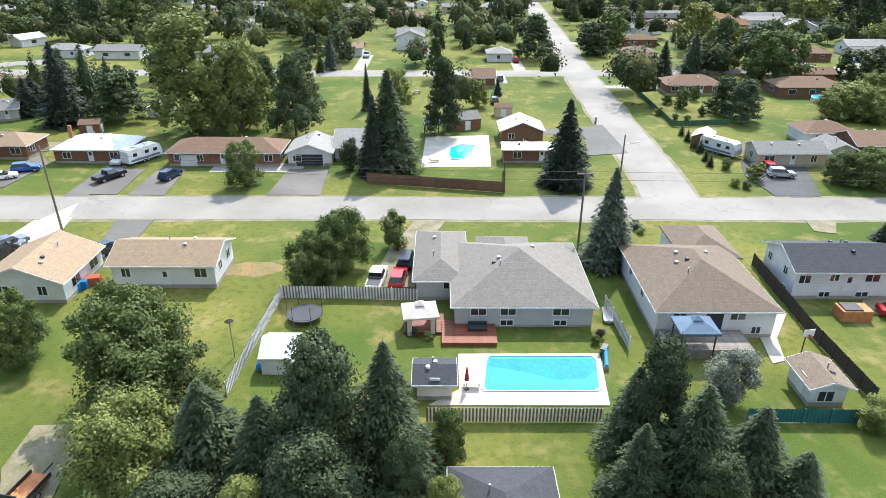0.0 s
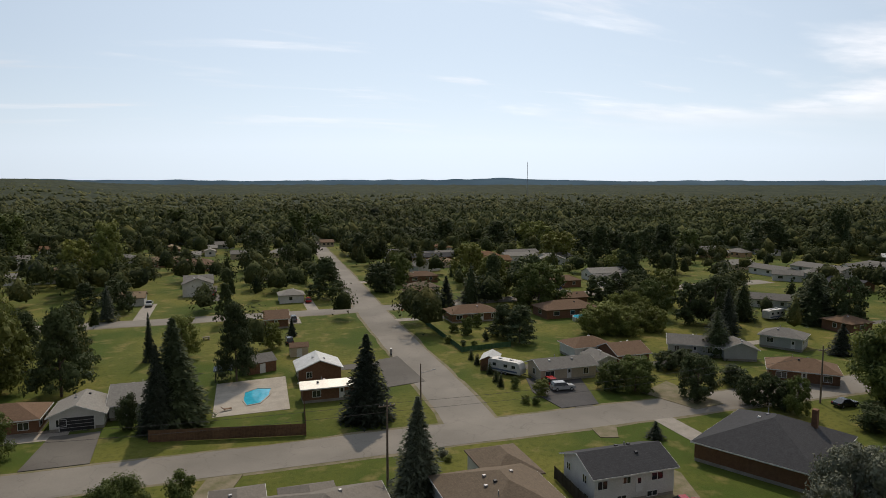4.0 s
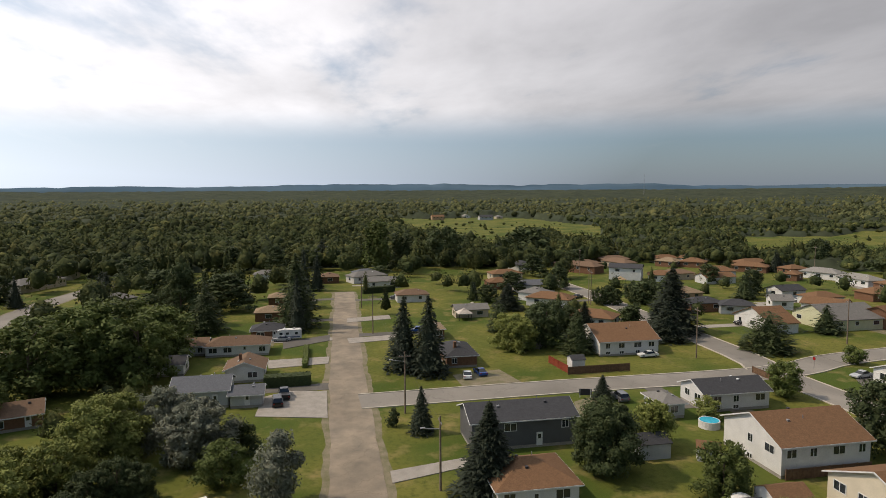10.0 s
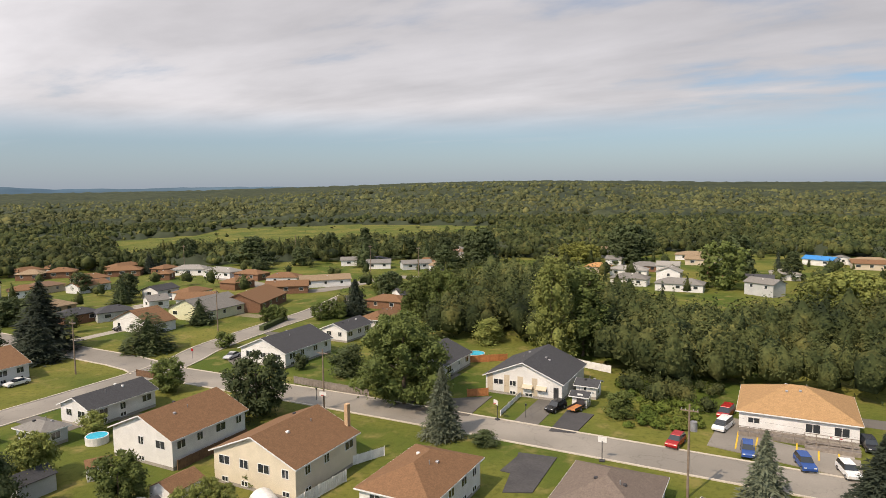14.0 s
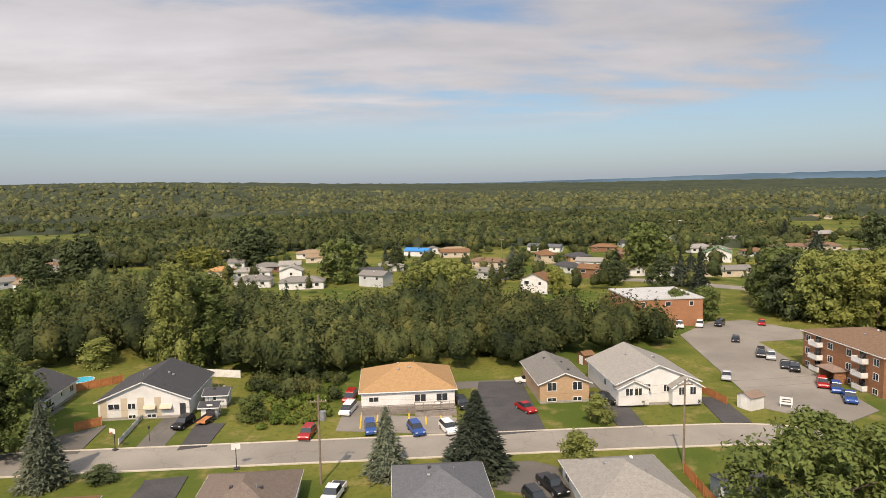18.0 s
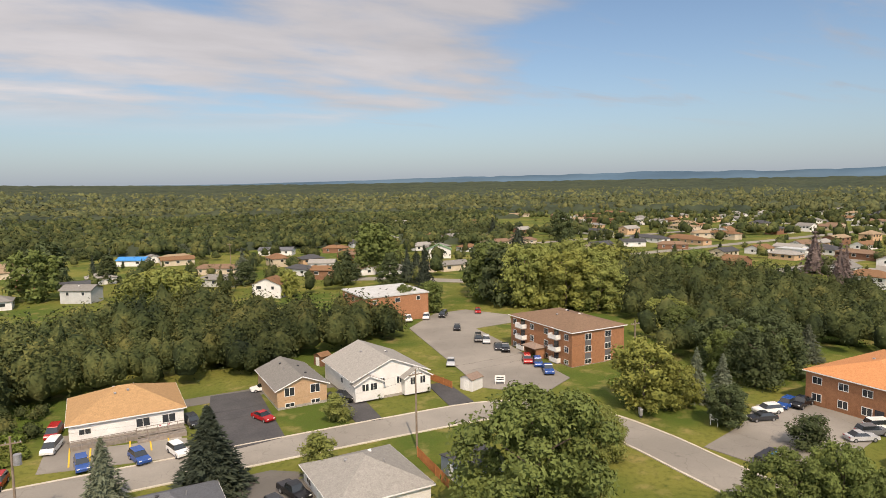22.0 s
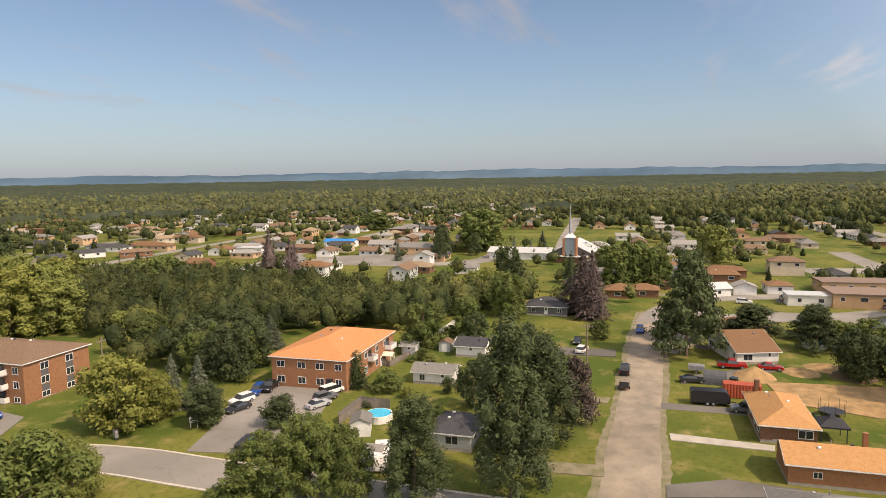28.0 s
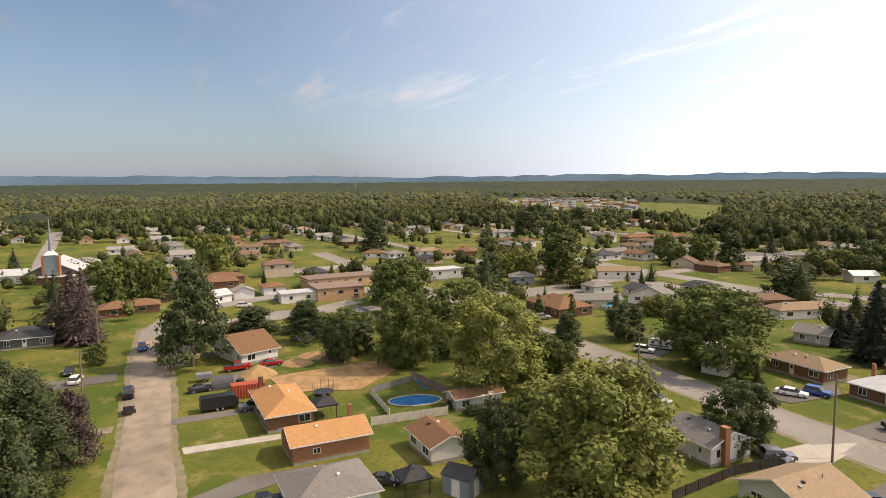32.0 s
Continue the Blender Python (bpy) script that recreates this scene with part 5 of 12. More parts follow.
house(146.0, 32.9, -90.0, 8.8, 6.1, 2.6, 'gable', 1.28, 'white', 'charcoal')
house(234.8, 69.3, -44.4, 14.7, 8.1, 3, 'hip', 1.70, 'greysiding', 'greyroof', far=True, vents=1)
house(318.6, 240.2, -44.6, 11.0, 7.1, 2.8, 'gable', 1.49, 'white', 'metal', far=True, vents=1)
house(258.2, 304.4, -15.0, 14.3, 7.1, 2.8, 'gable', 1.49, 'white', 'greyroof', far=True, vents=1)
house(139.9, 221.1, 0.0, 12.1, 7.1, 2.8, 'gable', 1.49, 'white', 'greyroof', far=True, vents=1)
house(124.1, 21.4, -90.0, 9.8, 8.1, 3.4, 'gable', 1.70, 'greysiding', 'slate')
e1g_house = house(121.6, 13.3, -90.0, 5.6, 5.1, 2.6, 'gable', 1.07, 'greysiding', 'slate')
house(139.3, 15.3, 0.0, 8.1, 7.6, 2.8, 'gable', 1.59, 'white', 'brown', chimney=(-1.0, 1.0, 0.7, WALLS['brick']))
house(161.2, 19.3, -90.0, 14.4, 7.1, 2.8, 'hip', 1.49, 'white', 'brown')
house(176.6, 13.6, -90.0, 7.9, 7.1, 2.8, 'hip', 1.49, 'brick', 'charcoal')
house(202.5, 14.6, -90.0, 8.6, 7.1, 2.8, 'hip', 1.49, 'brick', 'tan', far=True, vents=1)
house(230.1, 14.2, 0.0, 7.1, 5.5, 2.8, 'hip', 1.16, 'brick', 'tan', far=True, vents=1)
house(162.9, 31.6, -90.0, 10.3, 6.1, 2.6, 'gable', 1.28, 'white', 'brown')
house(295.1, 22.7, -90.0, 10.1, 7.1, 2.8, 'hip', 1.49, 'white', 'greyroof', far=True, vents=1)
house(278.6, -20.1, -68.5, 15.4, 8.1, 3, 'hip', 1.70, 'white', 'greyroof', far=True, vents=1)
house(262.0, -25.0, -90.0, 14.4, 7.1, 2.8, 'gable', 1.49, 'white', 'greyroof', far=True, vents=1)
house(143.4, -30.6, 0.0, 12.1, 6.8, 2.8, 'hip', 1.42, 'brick', 'charcoal', chimney=(-3.0, 1.0, 0.8, WALLS['brick']))
house(226.3, -32.2, -90.0, 11.0, 7.1, 2.8, 'hip', 1.49, 'white', 'brown', far=True, vents=1)
house(194.9, -46.0, -90.0, 10.2, 6.1, 2.6, 'gable', 1.28, 'tan', 'greyroof', far=True, vents=1)
house(169.3, -30.6, 0.0, 8.1, 3.0, 2.8, 'hip', 0.62, 'brick', 'tan')
house(95.6, -30.1, -90.0, 16.4, 8.1, 4.6, 'gable', 1.70, 'darksiding', 'charcoal')
house(77.0, -25.7, -90.0, 10.3, 9.1, 3.2, 'hip', 1.91, 'white', 'rust')
house(146.8, -71.6, 90.0, 14.8, 13.9, 3.6, 'gable', 2.92, 'white', 'rust')
house(104.0, -72.0, 90.0, 12.7, 7.7, 3.4, 'gable', 1.62, 'white', 'charcoal')
house(101.8, -58.8, -180.0, 6.3, 4.2, 2.8, 'hip', 0.88, 'greysiding', 'greyroof')
house(80.7, -67.4, 90.0, 13.9, 12.6, 4.6, 'gable', 2.65, 'white', 'rust')
house(59.7, -67.3, 90.0, 13.1, 14.0, 4.6, 'gable', 2.93, 'cream', 'rust', chimney=(-6.75, 5.4, 0.7, WALLS['tanbrick']))
house(38.4, -67.6, 90.0, 13.8, 9.4, 4.2, 'hip', 1.97, 'white', 'rust')
house(101.7, -115.9, 90.0, 16.2, 13.0, 3.6, 'gable', 2.72, 'white', 'charcoal')
house(101.1, -138.9, 90.0, 11.2, 7.8, 3.2, 'gable', 1.63, 'white', 'charcoal')
house(100.7, -155.5, 90.0, 12.9, 7.7, 3, 'hip', 1.62, 'white', 'rust')
house(159.3, -145.4, 90.0, 16.8, 15.2, 3.2, 'gable', 3.19, 'yellow', 'greyroof', far=True, vents=1)
house(156.9, -163.1, 109.4, 21.9, 14.3, 3.2, 'gable', 3.01, 'brick', 'rust', far=True, vents=1)
house(159.9, -122.8, 90.0, 8.4, 15.6, 3, 'gable', 3.27, 'white', 'rust', far=True, vents=1)
house(261.1, -131.3, 55.6, 13.5, 7.1, 5.4, 'gable', 1.49, 'white', 'charcoal', far=True, vents=1)
house(188.3, -121.0, 90.0, 11.6, 7.1, 3, 'hip', 1.49, 'brick', 'charcoal', far=True, vents=1)
house(181.9, -129.0, 65.0, 10.0, 7.1, 3, 'hip', 1.49, 'greysiding', 'charcoal', far=True, vents=1)
house(186.7, -148.4, 67.3, 6.3, 7.1, 3, 'gable', 1.49, 'white', 'greyroof', far=True, vents=1)
house(176.9, -157.3, 35.1, 12.3, 8.1, 3, 'gable', 1.70, 'white', 'rust', far=True, vents=1)
house(166.8, -191.6, 34.7, 15.6, 8.1, 3, 'gable', 1.70, 'brick', 'rust', far=True, vents=1)
house(193.0, -191.9, 90.0, 10.8, 8.1, 3, 'hip', 1.70, 'brick', 'rust', far=True, vents=1)
house(224.4, -214.8, 0.0, 16.4, 8.1, 3, 'hip', 1.70, 'white', 'lightgrey', far=True, vents=1)
house(245.4, -215.5, 25.2, 15.5, 8.1, 3, 'hip', 1.70, 'white', 'lightgrey', far=True, vents=1)
house(185.0, -210.5, 26.6, 12.8, 8.1, 3, 'hip', 1.70, 'white', 'rust', far=True, vents=1)
house(164.0, -210.9, 43.8, 19.9, 8.1, 3, 'gable', 1.70, 'white', 'tan', far=True, vents=1)
house(243.3, -199.0, 123.9, 8.1, 5.9, 3, 'hip', 1.23, 'brick', 'rust', far=True, vents=1)
house(272.9, -200.1, 42.1, 15.8, 8.1, 3, 'hip', 1.70, 'brick', 'rust', far=True, vents=1)
house(251.2, -168.8, 70.3, 12.7, 8.1, 4.4, 'hip', 1.70, 'white', 'rust', far=True, vents=1)
house(295.6, -185.0, 45.2, 11.5, 8.1, 3, 'hip', 1.70, 'brick', 'rust', far=True, vents=1)
house(300.7, -174.3, 33.7, 10.7, 8.1, 3, 'hip', 1.70, 'brick', 'tan', far=True, vents=1)
house(302.9, -148.2, 19.4, 15.9, 8.1, 3, 'hip', 1.70, 'tan', 'brown', far=True, vents=1)
house(287.9, -122.6, 34.5, 17.8, 8.1, 3.6, 'hip', 1.70, 'brick', 'brown', far=True, vents=1)
house(253.8, -143.5, 62.3, 10.0, 8.1, 3, 'hip', 1.70, 'white', 'rust', far=True, vents=1)
house(218.6, -75.7, 35.8, 9.6, 8.1, 3, 'hip', 1.70, 'white', 'greyroof', far=True, vents=1)
house(207.2, -77.0, 51.3, 14.7, 8.1, 3, 'hip', 1.70, 'white', 'rust', far=True, vents=1)
house(174.4, -77.9, 50.5, 12.6, 8.1, 3, 'hip', 1.70, 'white', 'rust', far=True, vents=1)
house(196.5, -273.2, 33.3, 7.8, 7.1, 3, 'gable', 1.49, 'white', 'greyroof', far=True, vents=1)
house(175.5, -268.7, 33.6, 11.4, 7.1, 3, 'gable', 1.49, 'white', 'greyroof', far=True, vents=1)
house(157.2, -273.7, 42.7, 14.1, 7.1, 3, 'gable', 1.49, 'greysiding', 'greyroof', far=True, vents=1)
house(162.0, -330.2, 32.8, 6.1, 7.1, 3, 'gable', 1.49, 'white', 'brown', far=True, vents=1)
house(115.4, -192.9, 54.3, 6.3, 8.1, 3, 'gable', 1.70, 'white', 'charcoal', far=True, vents=1)
house(302.9, -97.1, 34.7, 10.0, 8.1, 3, 'hip', 1.70, 'white', 'charcoal', far=True, vents=1)
g1_house = house(41.7, -119.2, -90.0, 14.9, 15.0, 3.5, 'gable', 3.15, 'white', 'charcoal', windows=[('l', -4.9, 1.9, 1.8, 0.9), ('l', -2.0, 1.9, 1.2, 0.9), ('l', 1.0, 1.5, 1.5, 1.0), ('l', 3.7, 1.5, 1.9, 1.0), ('l', -2.0, 0.3, 1.1, 0.45), ('l', 1.2, 0.3, 1.4, 0.45)], vents=3)
house(30.8, -117.4, -180.0, 3.7, 3.6, 2.6, 'gable', 0.76, 'white', 'charcoal')
g1b_house = house(30.6, -111.6, -180.0, 2.7, 2.5, 2.2, 'gable', 0.53, 'white', 'charcoal')
house(65.8, -121.4, -90.0, 12.2, 11.9, 3, 'gable', 2.49, 'white', 'charcoal')
house(52.2, -260.5, -180.0, 13.9, 8.1, 3, 'hip', 1.70, 'white', 'greyroof', far=True, vents=1)
house(32.5, -253.1, -180.0, 16.7, 8.1, 3, 'hip', 1.70, 'white', 'greyroof', far=True, vents=1)
house(38.8, -270.0, -90.0, 7.1, 9.0, 5, 'gable', 1.89, 'white', 'lightgrey', far=True, vents=1)
house(34.0, -338.3, -180.0, 13.9, 7.1, 3, 'gable', 1.49, 'tan', 'tan', far=True, vents=1)
house(4.3, -253.1, 147.7, 10.9, 7.1, 4.6, 'gable', 1.49, 'greysiding', 'greyroof', far=True, vents=1)
house(24.3, -298.9, -180.0, 7.4, 7.1, 3, 'hip', 1.49, 'brick', 'rust', far=True, vents=1)
house(153.2, -315.8, -180.0, 7.1, 7.1, 3, 'hip', 1.49, 'white', 'greyroof', far=True, vents=1)
house(142.7, -269.6, 144.3, 5.8, 7.1, 3, 'gable', 1.49, 'white', 'tan', far=True, vents=1)
house(72.6, -324.9, -180.0, 7.7, 7.1, 3, 'gable', 1.49, 'white', 'greyroof', far=True, vents=1)
o1_house = house(-3.2, -118.0, -180.0, 16.3, 14.3, 3.4, 'hip', 3.00, 'white', 'apricot', windows=[('f', -6.0, 1.5, 1.6, 0.8), ('f', 2.1, 1.2, 1.9, 1.3), ('f', 5.9, 1.2, 1.9, 1.3)], vents=4)
house(-30.9, -117.5, -90.0, 14.7, 8.9, 3.7, 'gable', 1.87, 'tanbrick', 'greyroof', windows=[('l', -2.3, 2.3, 1.6, 1.4), ('l', 2.3, 2.3, 1.6, 1.4), ('l', -2.3, 0.35, 1.5, 0.6), ('l', 2.3, 0.35, 1.5, 0.6), ('r', -2.3, 2.3, 1.6, 1.4), ('r', 2.3, 2.3, 1.6, 1.4)], vents=3)
o3_house = house(-46.5, -114.8, 90.0, 16.0, 14.7, 4.2, 'gable', 3.09, 'white', 'lightgrey', windows=[('r', -5.2, 2.4, 1.8, 1.2), ('r', -1.8, 2.6, 0.9, 1.2), ('r', 1.6, 2.4, 1.0, 1.2), ('r', 5.4, 2.3, 1.9, 1.3), ('r', -4.5, 0.4, 1.6, 0.5), ('r', 5.2, 0.4, 1.6, 0.5), ('f', 2.0, 2.2, 1.0, 1.0), ('b', 2.0, 2.2, 1.0, 1.0)], vents=3)
apt1_house = house(-93.6, -115.3, 90.0, 22.2, 14.5, 7.6, 'hip', 1.80, 'redbrick', 'brown', windows=[('f', -9.5, 0.35, 1.3, 0.9), ('f', -2.8, 0.35, 1.3, 0.9), ('f', 2.4, 0.35, 1.3, 0.9), ('f', 9.3, 0.35, 1.2, 0.9), ('r', -2.9, 0.35, 1.6, 0.9), ('r', 2.6, 0.35, 1.6, 0.9), ('f', -9.5, 2.9, 1.3, 1.2), ('f', -2.8, 2.9, 1.3, 1.2), ('f', 2.4, 2.9, 1.3, 1.2), ('f', 9.3, 2.9, 1.2, 1.2), ('r', -2.9, 2.9, 1.6, 1.2), ('r', 2.6, 2.9, 1.6, 1.2), ('f', -9.5, 5.5, 1.3, 1.2), ('f', -2.8, 5.5, 1.3, 1.2), ('f', 2.4, 5.5, 1.3, 1.2), ('f', 9.3, 5.5, 1.2, 1.2), ('r', -2.9, 5.5, 1.6, 1.2), ('r', 2.6, 5.5, 1.6, 1.2)], found=0.1, vents=4)
apt2_house = house(-119.0, -59.0, -180.0, 24.2, 15.6, 6, 'hip', 2.20, 'redbrick', 'orange', windows=[('l', -5.8, 0.9, 1.5, 1.2), ('l', -1.4, 0.9, 1.5, 1.2), ('l', 2.4, 0.9, 1.5, 1.2), ('l', 6.2, 0.9, 1.2, 1.2), ('f', -7.5, 0.9, 1.2, 1.2), ('f', -3.0, 0.9, 1.2, 1.2), ('f', 2.5, 0.9, 1.2, 1.2), ('f', 7.0, 0.9, 1.2, 1.2), ('l', -5.8, 3.9, 1.5, 1.1), ('l', -1.4, 3.9, 1.5, 1.1), ('l', 2.4, 3.9, 1.5, 1.1), ('l', 6.2, 3.9, 1.2, 1.1), ('f', -7.5, 3.9, 1.2, 1.1), ('f', -3.0, 3.9, 1.2, 1.1), ('f', 2.5, 3.9, 1.2, 1.1), ('f', 7.0, 3.9, 1.2, 1.1)], found=0.1, vents=3)
house(-74.5, -174.5, 0.0, 19.5, 18.0, 7.4, 'flat', 0.30, 'redbrick', 'metal', found=0.1, far=True, vents=1)
house(-17.5, -356.5, 149.3, 13.9, 7.1, 3, 'gable', 1.49, 'white', 'blue', far=True, vents=1)
house(-36.5, -346.1, -180.0, 15.2, 7.1, 3, 'gable', 1.49, 'tan', 'rust', far=True, vents=1)
house(-47.9, -299.8, 150.1, 19.0, 7.1, 3, 'hip', 1.49, 'tan', 'brown', far=True, vents=1)
house(-42.8, -264.1, 140.1, 15.6, 7.1, 3, 'hip', 1.49, 'greysiding', 'greyroof', far=True, vents=1)
house(-90.1, -361.7, 148.2, 18.9, 7.1, 3, 'gable', 1.49, 'white', 'slate', far=True, vents=1)
house(-54.2, -227.7, -131.7, 7.1, 10.7, 4.8, 'gable', 2.25, 'white', 'rust', far=True, vents=1)
house(-84.2, -258.3, 141.7, 10.8, 7.1, 4, 'gable', 1.49, 'brick', 'rust', far=True, vents=1)
house(-79.4, -275.3, 113.0, 14.8, 7.1, 3, 'hip', 1.49, 'white', 'charcoal', far=True, vents=1)
house(-93.2, -290.3, 149.7, 11.7, 7.1, 3, 'gable', 1.49, 'white', 'lightgrey', far=True, vents=1)
house(-112.8, -254.8, 113.2, 15.5, 7.1, 3, 'hip', 1.49, 'white', 'greyroof', far=True, vents=1)
house(-128.0, -253.3, 161.4, 8.6, 7.1, 3, 'hip', 1.49, 'tan', 'tan', far=True, vents=1)
house(-140.0, -251.0, -180.0, 12.6, 7.1, 3, 'gable', 1.49, 'tan', 'greyroof', far=True, vents=1)
house(-157.7, -296.8, -120.5, 7.1, 12.5, 4.5, 'gable', 2.61, 'white', 'green', far=True, vents=1)
house(-121.6, -353.3, 148.0, 13.9, 7.1, 3, 'hip', 1.49, 'brick', 'rust', far=True, vents=1)
house(-119.4, -326.3, 148.6, 11.3, 7.1, 3, 'hip', 1.49, 'brick', 'rust', far=True, vents=1)
house(-178.1, -233.6, -120.3, 7.1, 8.2, 4, 'gable', 1.71, 'white', 'slate', far=True, vents=1)
house(-234.7, -331.0, 146.9, 17.4, 7.1, 3, 'hip', 1.49, 'tan', 'brown', far=True, vents=1)
house(-284.0, -256.9, 137.4, 15.9, 7.1, 3, 'hip', 1.49, 'brick', 'brown', far=True, vents=1)
house(-352.9, -293.1, 145.7, 15.2, 8.1, 3.6, 'hip', 1.70, 'tan', 'tan', far=True, vents=1)
house(-377.5, -295.7, -180.0, 8.1, 12.7, 3.6, 'gable', 2.67, 'white', 'rust', far=True, vents=1)
house(-278.0, -281.6, 147.3, 14.1, 7.1, 3, 'gable', 1.49, 'white', 'charcoal', far=True, vents=1)
house(-134.1, -48.3, 90.0, 3.2, 3.1, 2.4, 'gable', 0.65, 'white', 'lightgrey')
house(-117.2, -37.0, 90.0, 7.8, 5.1, 2.5, 'gable', 1.07, 'white', 'greyroof')
house(-90.4, -25.4, -180.0, 8.1, 6.1, 2.8, 'hip', 1.29, 'greysiding', 'charcoal')
house(-137.7, -34.7, 90.0, 6.5, 6.1, 2.6, 'gable', 1.28, 'white', 'charcoal')
house(-185.5, -24.4, 90.0, 11.6, 9.1, 2.8, 'hip', 1.91, 'darksiding', 'charcoal')
house(-216.0, -5.6, 90.0, 8.5, 8.1, 2.7, 'hip', 1.70, 'brick', 'rust', far=True, vents=1)
house(-218.6, 2.0, 90.0, 9.1, 7.1, 2.6, 'hip', 1.49, 'brick', 'rust', far=True, vents=1)
house(-234.9, 5.9, 90.0, 10.1, 7.1, 2.7, 'hip', 1.49, 'brick', 'rust', far=True, vents=1)
house(-256.1, 28.9, 90.0, 12.7, 8.1, 2.8, 'hip', 1.70, 'brick', 'rust', far=True, vents=1)
house(-224.5, 23.9, 115.7, 7.5, 7.1, 2.7, 'gable', 1.49, 'white', 'metal', far=True, vents=1)
house(-228.5, 33.2, -180.0, 6.1, 6.8, 2.8, 'gable', 1.42, 'white', 'lightgrey', far=True, vents=1)
house(-275.4, 54.4, 90.0, 12.0, 8.1, 5.6, 'hip', 1.70, 'tan', 'brown', far=True, vents=1)
house(-213.6, 48.3, 90.0, 11.6, 7.1, 3, 'flat', 0.30, 'white', 'metal', far=True, vents=1)
house(-214.8, 62.0, 90.0, 16.1, 13.1, 4, 'flat', 0.30, 'tanbrick', 'brownshingle', far=True, vents=1)
house(-170.6, 24.2, 105.4, 10.8, 7.1, 2.7, 'hip', 1.49, 'brick', 'rust')
k15_house = house(-149.9, 21.7, 108.4, 8.6, 14.2, 2.7, 'gable', 2.98, 'white', 'rust')
house(-107.8, 21.2, -180.0, 14.6, 7.4, 2.9, 'hip', 1.56, 'brick', 'orangetan', chimney=(6.2, 2.2, 0.9, WALLS['brick']))
k17_house = house(-90.6, 24.0, 90.0, 11.1, 7.1, 3, 'gable', 1.49, 'redbrick', 'orangetan', windows=[('b', -2.2, 1.3, 0.9, 0.7), ('b', 2.6, 1.5, 0.7, 0.5), ('b', 4.4, 1.4, 1.3, 0.7), ('f', -2.2, 1.3, 0.9, 0.7)], chimney=(4.6, 2.6, 0.6, WALLS['redbrick']))
house(-82.8, 38.6, -180.0, 8.1, 5.9, 2.7, 'gable', 1.23, 'white', 'rust')
house(-98.3, 52.8, 90.0, 9.0, 4.1, 2.3, 'gable', 0.86, 'greysiding', 'rust')
house(-213.2, 16.7, -180.0, 7.1, 6.0, 2.8, 'hip', 1.25, 'white', 'brown', far=True, vents=1)
house(-171.8, 55.3, 161.6, 8.1, 6.5, 2.8, 'gable', 1.37, 'cream', 'slate')
house(-285.6, 18.6, 90.0, 8.8, 7.1, 2.8, 'gable', 1.49, 'white', 'greyroof', far=True, vents=1)
house(-404.8, 75.0, 70.4, 14.8, 7.1, 2.8, 'hip', 1.49, 'brick', 'brown', far=True, vents=1)
house(-261.1, 19.0, 90.0, 7.9, 7.1, 2.8, 'gable', 1.49, 'white', 'lightgrey', far=True, vents=1)
house(-346.7, 52.6, 90.0, 14.4, 8.1, 2.8, 'hip', 1.70, 'tan', 'brown', far=True, vents=1)
house(-348.9, -167.5, 90.0, 18.9, 7.1, 3.2, 'gable', 1.49, 'white', 'blue', far=True, vents=1)
house(-319.8, -111.6, 90.0, 24.0, 11.1, 4, 'hip', 2.33, 'tanbrick', 'greyroof', far=True, vents=1)
house(-280.8, -93.7, -180.0, 7.1, 7.8, 4.6, 'gable', 1.64, 'white', 'lightgrey', far=True, vents=1)
house(-316.7, -175.0, 90.0, 18.1, 7.1, 3.2, 'hip', 1.49, 'brick', 'brown', far=True, vents=1)
house(-305.9, -199.4, 90.0, 15.0, 7.1, 3.4, 'flat', 0.30, 'white', 'metal', far=True, vents=1)
house(-317.0, -358.7, 90.0, 31.7, 7.1, 3, 'hip', 1.49, 'white', 'charcoal', far=True, vents=1)
house(-305.5, -294.9, 90.0, 26.5, 7.1, 3, 'hip', 1.49, 'white', 'charcoal', far=True, vents=1)
house(-314.8, -271.9, 90.0, 25.7, 7.1, 3, 'hip', 1.49, 'tanbrick', 'rust', far=True, vents=1)
house(-356.9, -280.3, 90.0, 19.8, 7.1, 4, 'hip', 1.49, 'tan', 'rust', far=True, vents=1)
house(-460.2, -225.4, 90.0, 26.9, 7.1, 3, 'hip', 1.49, 'tan', 'tan', far=True, vents=1)
house(-510.8, -544.0, 90.0, 26.0, 7.1, 3, 'gable', 1.49, 'brick', 'rust', far=True, vents=1)
house(-440.8, -498.7, 90.0, 25.2, 7.1, 3, 'gable', 1.49, 'brick', 'rust', far=True, vents=1)
house(-431.7, -377.1, 90.0, 24.6, 7.1, 3, 'hip', 1.49, 'tan', 'tan', far=True, vents=1)
house(-65.2, 73.0, 0.0, 8.4, 7.7, 3, 'gable', 1.62, 'white', 'greyroof', chimney=(4.4, -1.5, 1.1, WALLS['redbrick']))
house(-158.6, 114.1, 0.0, 16.9, 11.8, 2.8, 'hip', 2.47, 'brick', 'rust', far=True, vents=1)
house(-159.8, 128.9, 69.0, 14.4, 7.1, 2.8, 'gable', 1.49, 'tan', 'greyroof', far=True, vents=1)
house(-155.4, 148.1, 118.1, 7.1, 13.7, 3, 'gable', 2.87, 'white', 'greyroof', far=True, vents=1)
house(-162.0, 175.6, 16.9, 11.1, 7.1, 3, 'hip', 1.49, 'white', 'charcoal', far=True, vents=1)
house(-204.2, 175.3, 61.0, 16.3, 7.1, 3.2, 'gable', 1.49, 'white', 'tan', far=True, vents=1)
house(-254.3, 211.0, 90.0, 13.4, 7.1, 2.8, 'hip', 1.49, 'white', 'charcoal', far=True, vents=1)
house(-214.9, 223.2, 117.0, 7.1, 10.2, 2.8, 'gable', 2.14, 'tan', 'brown', far=True, vents=1)
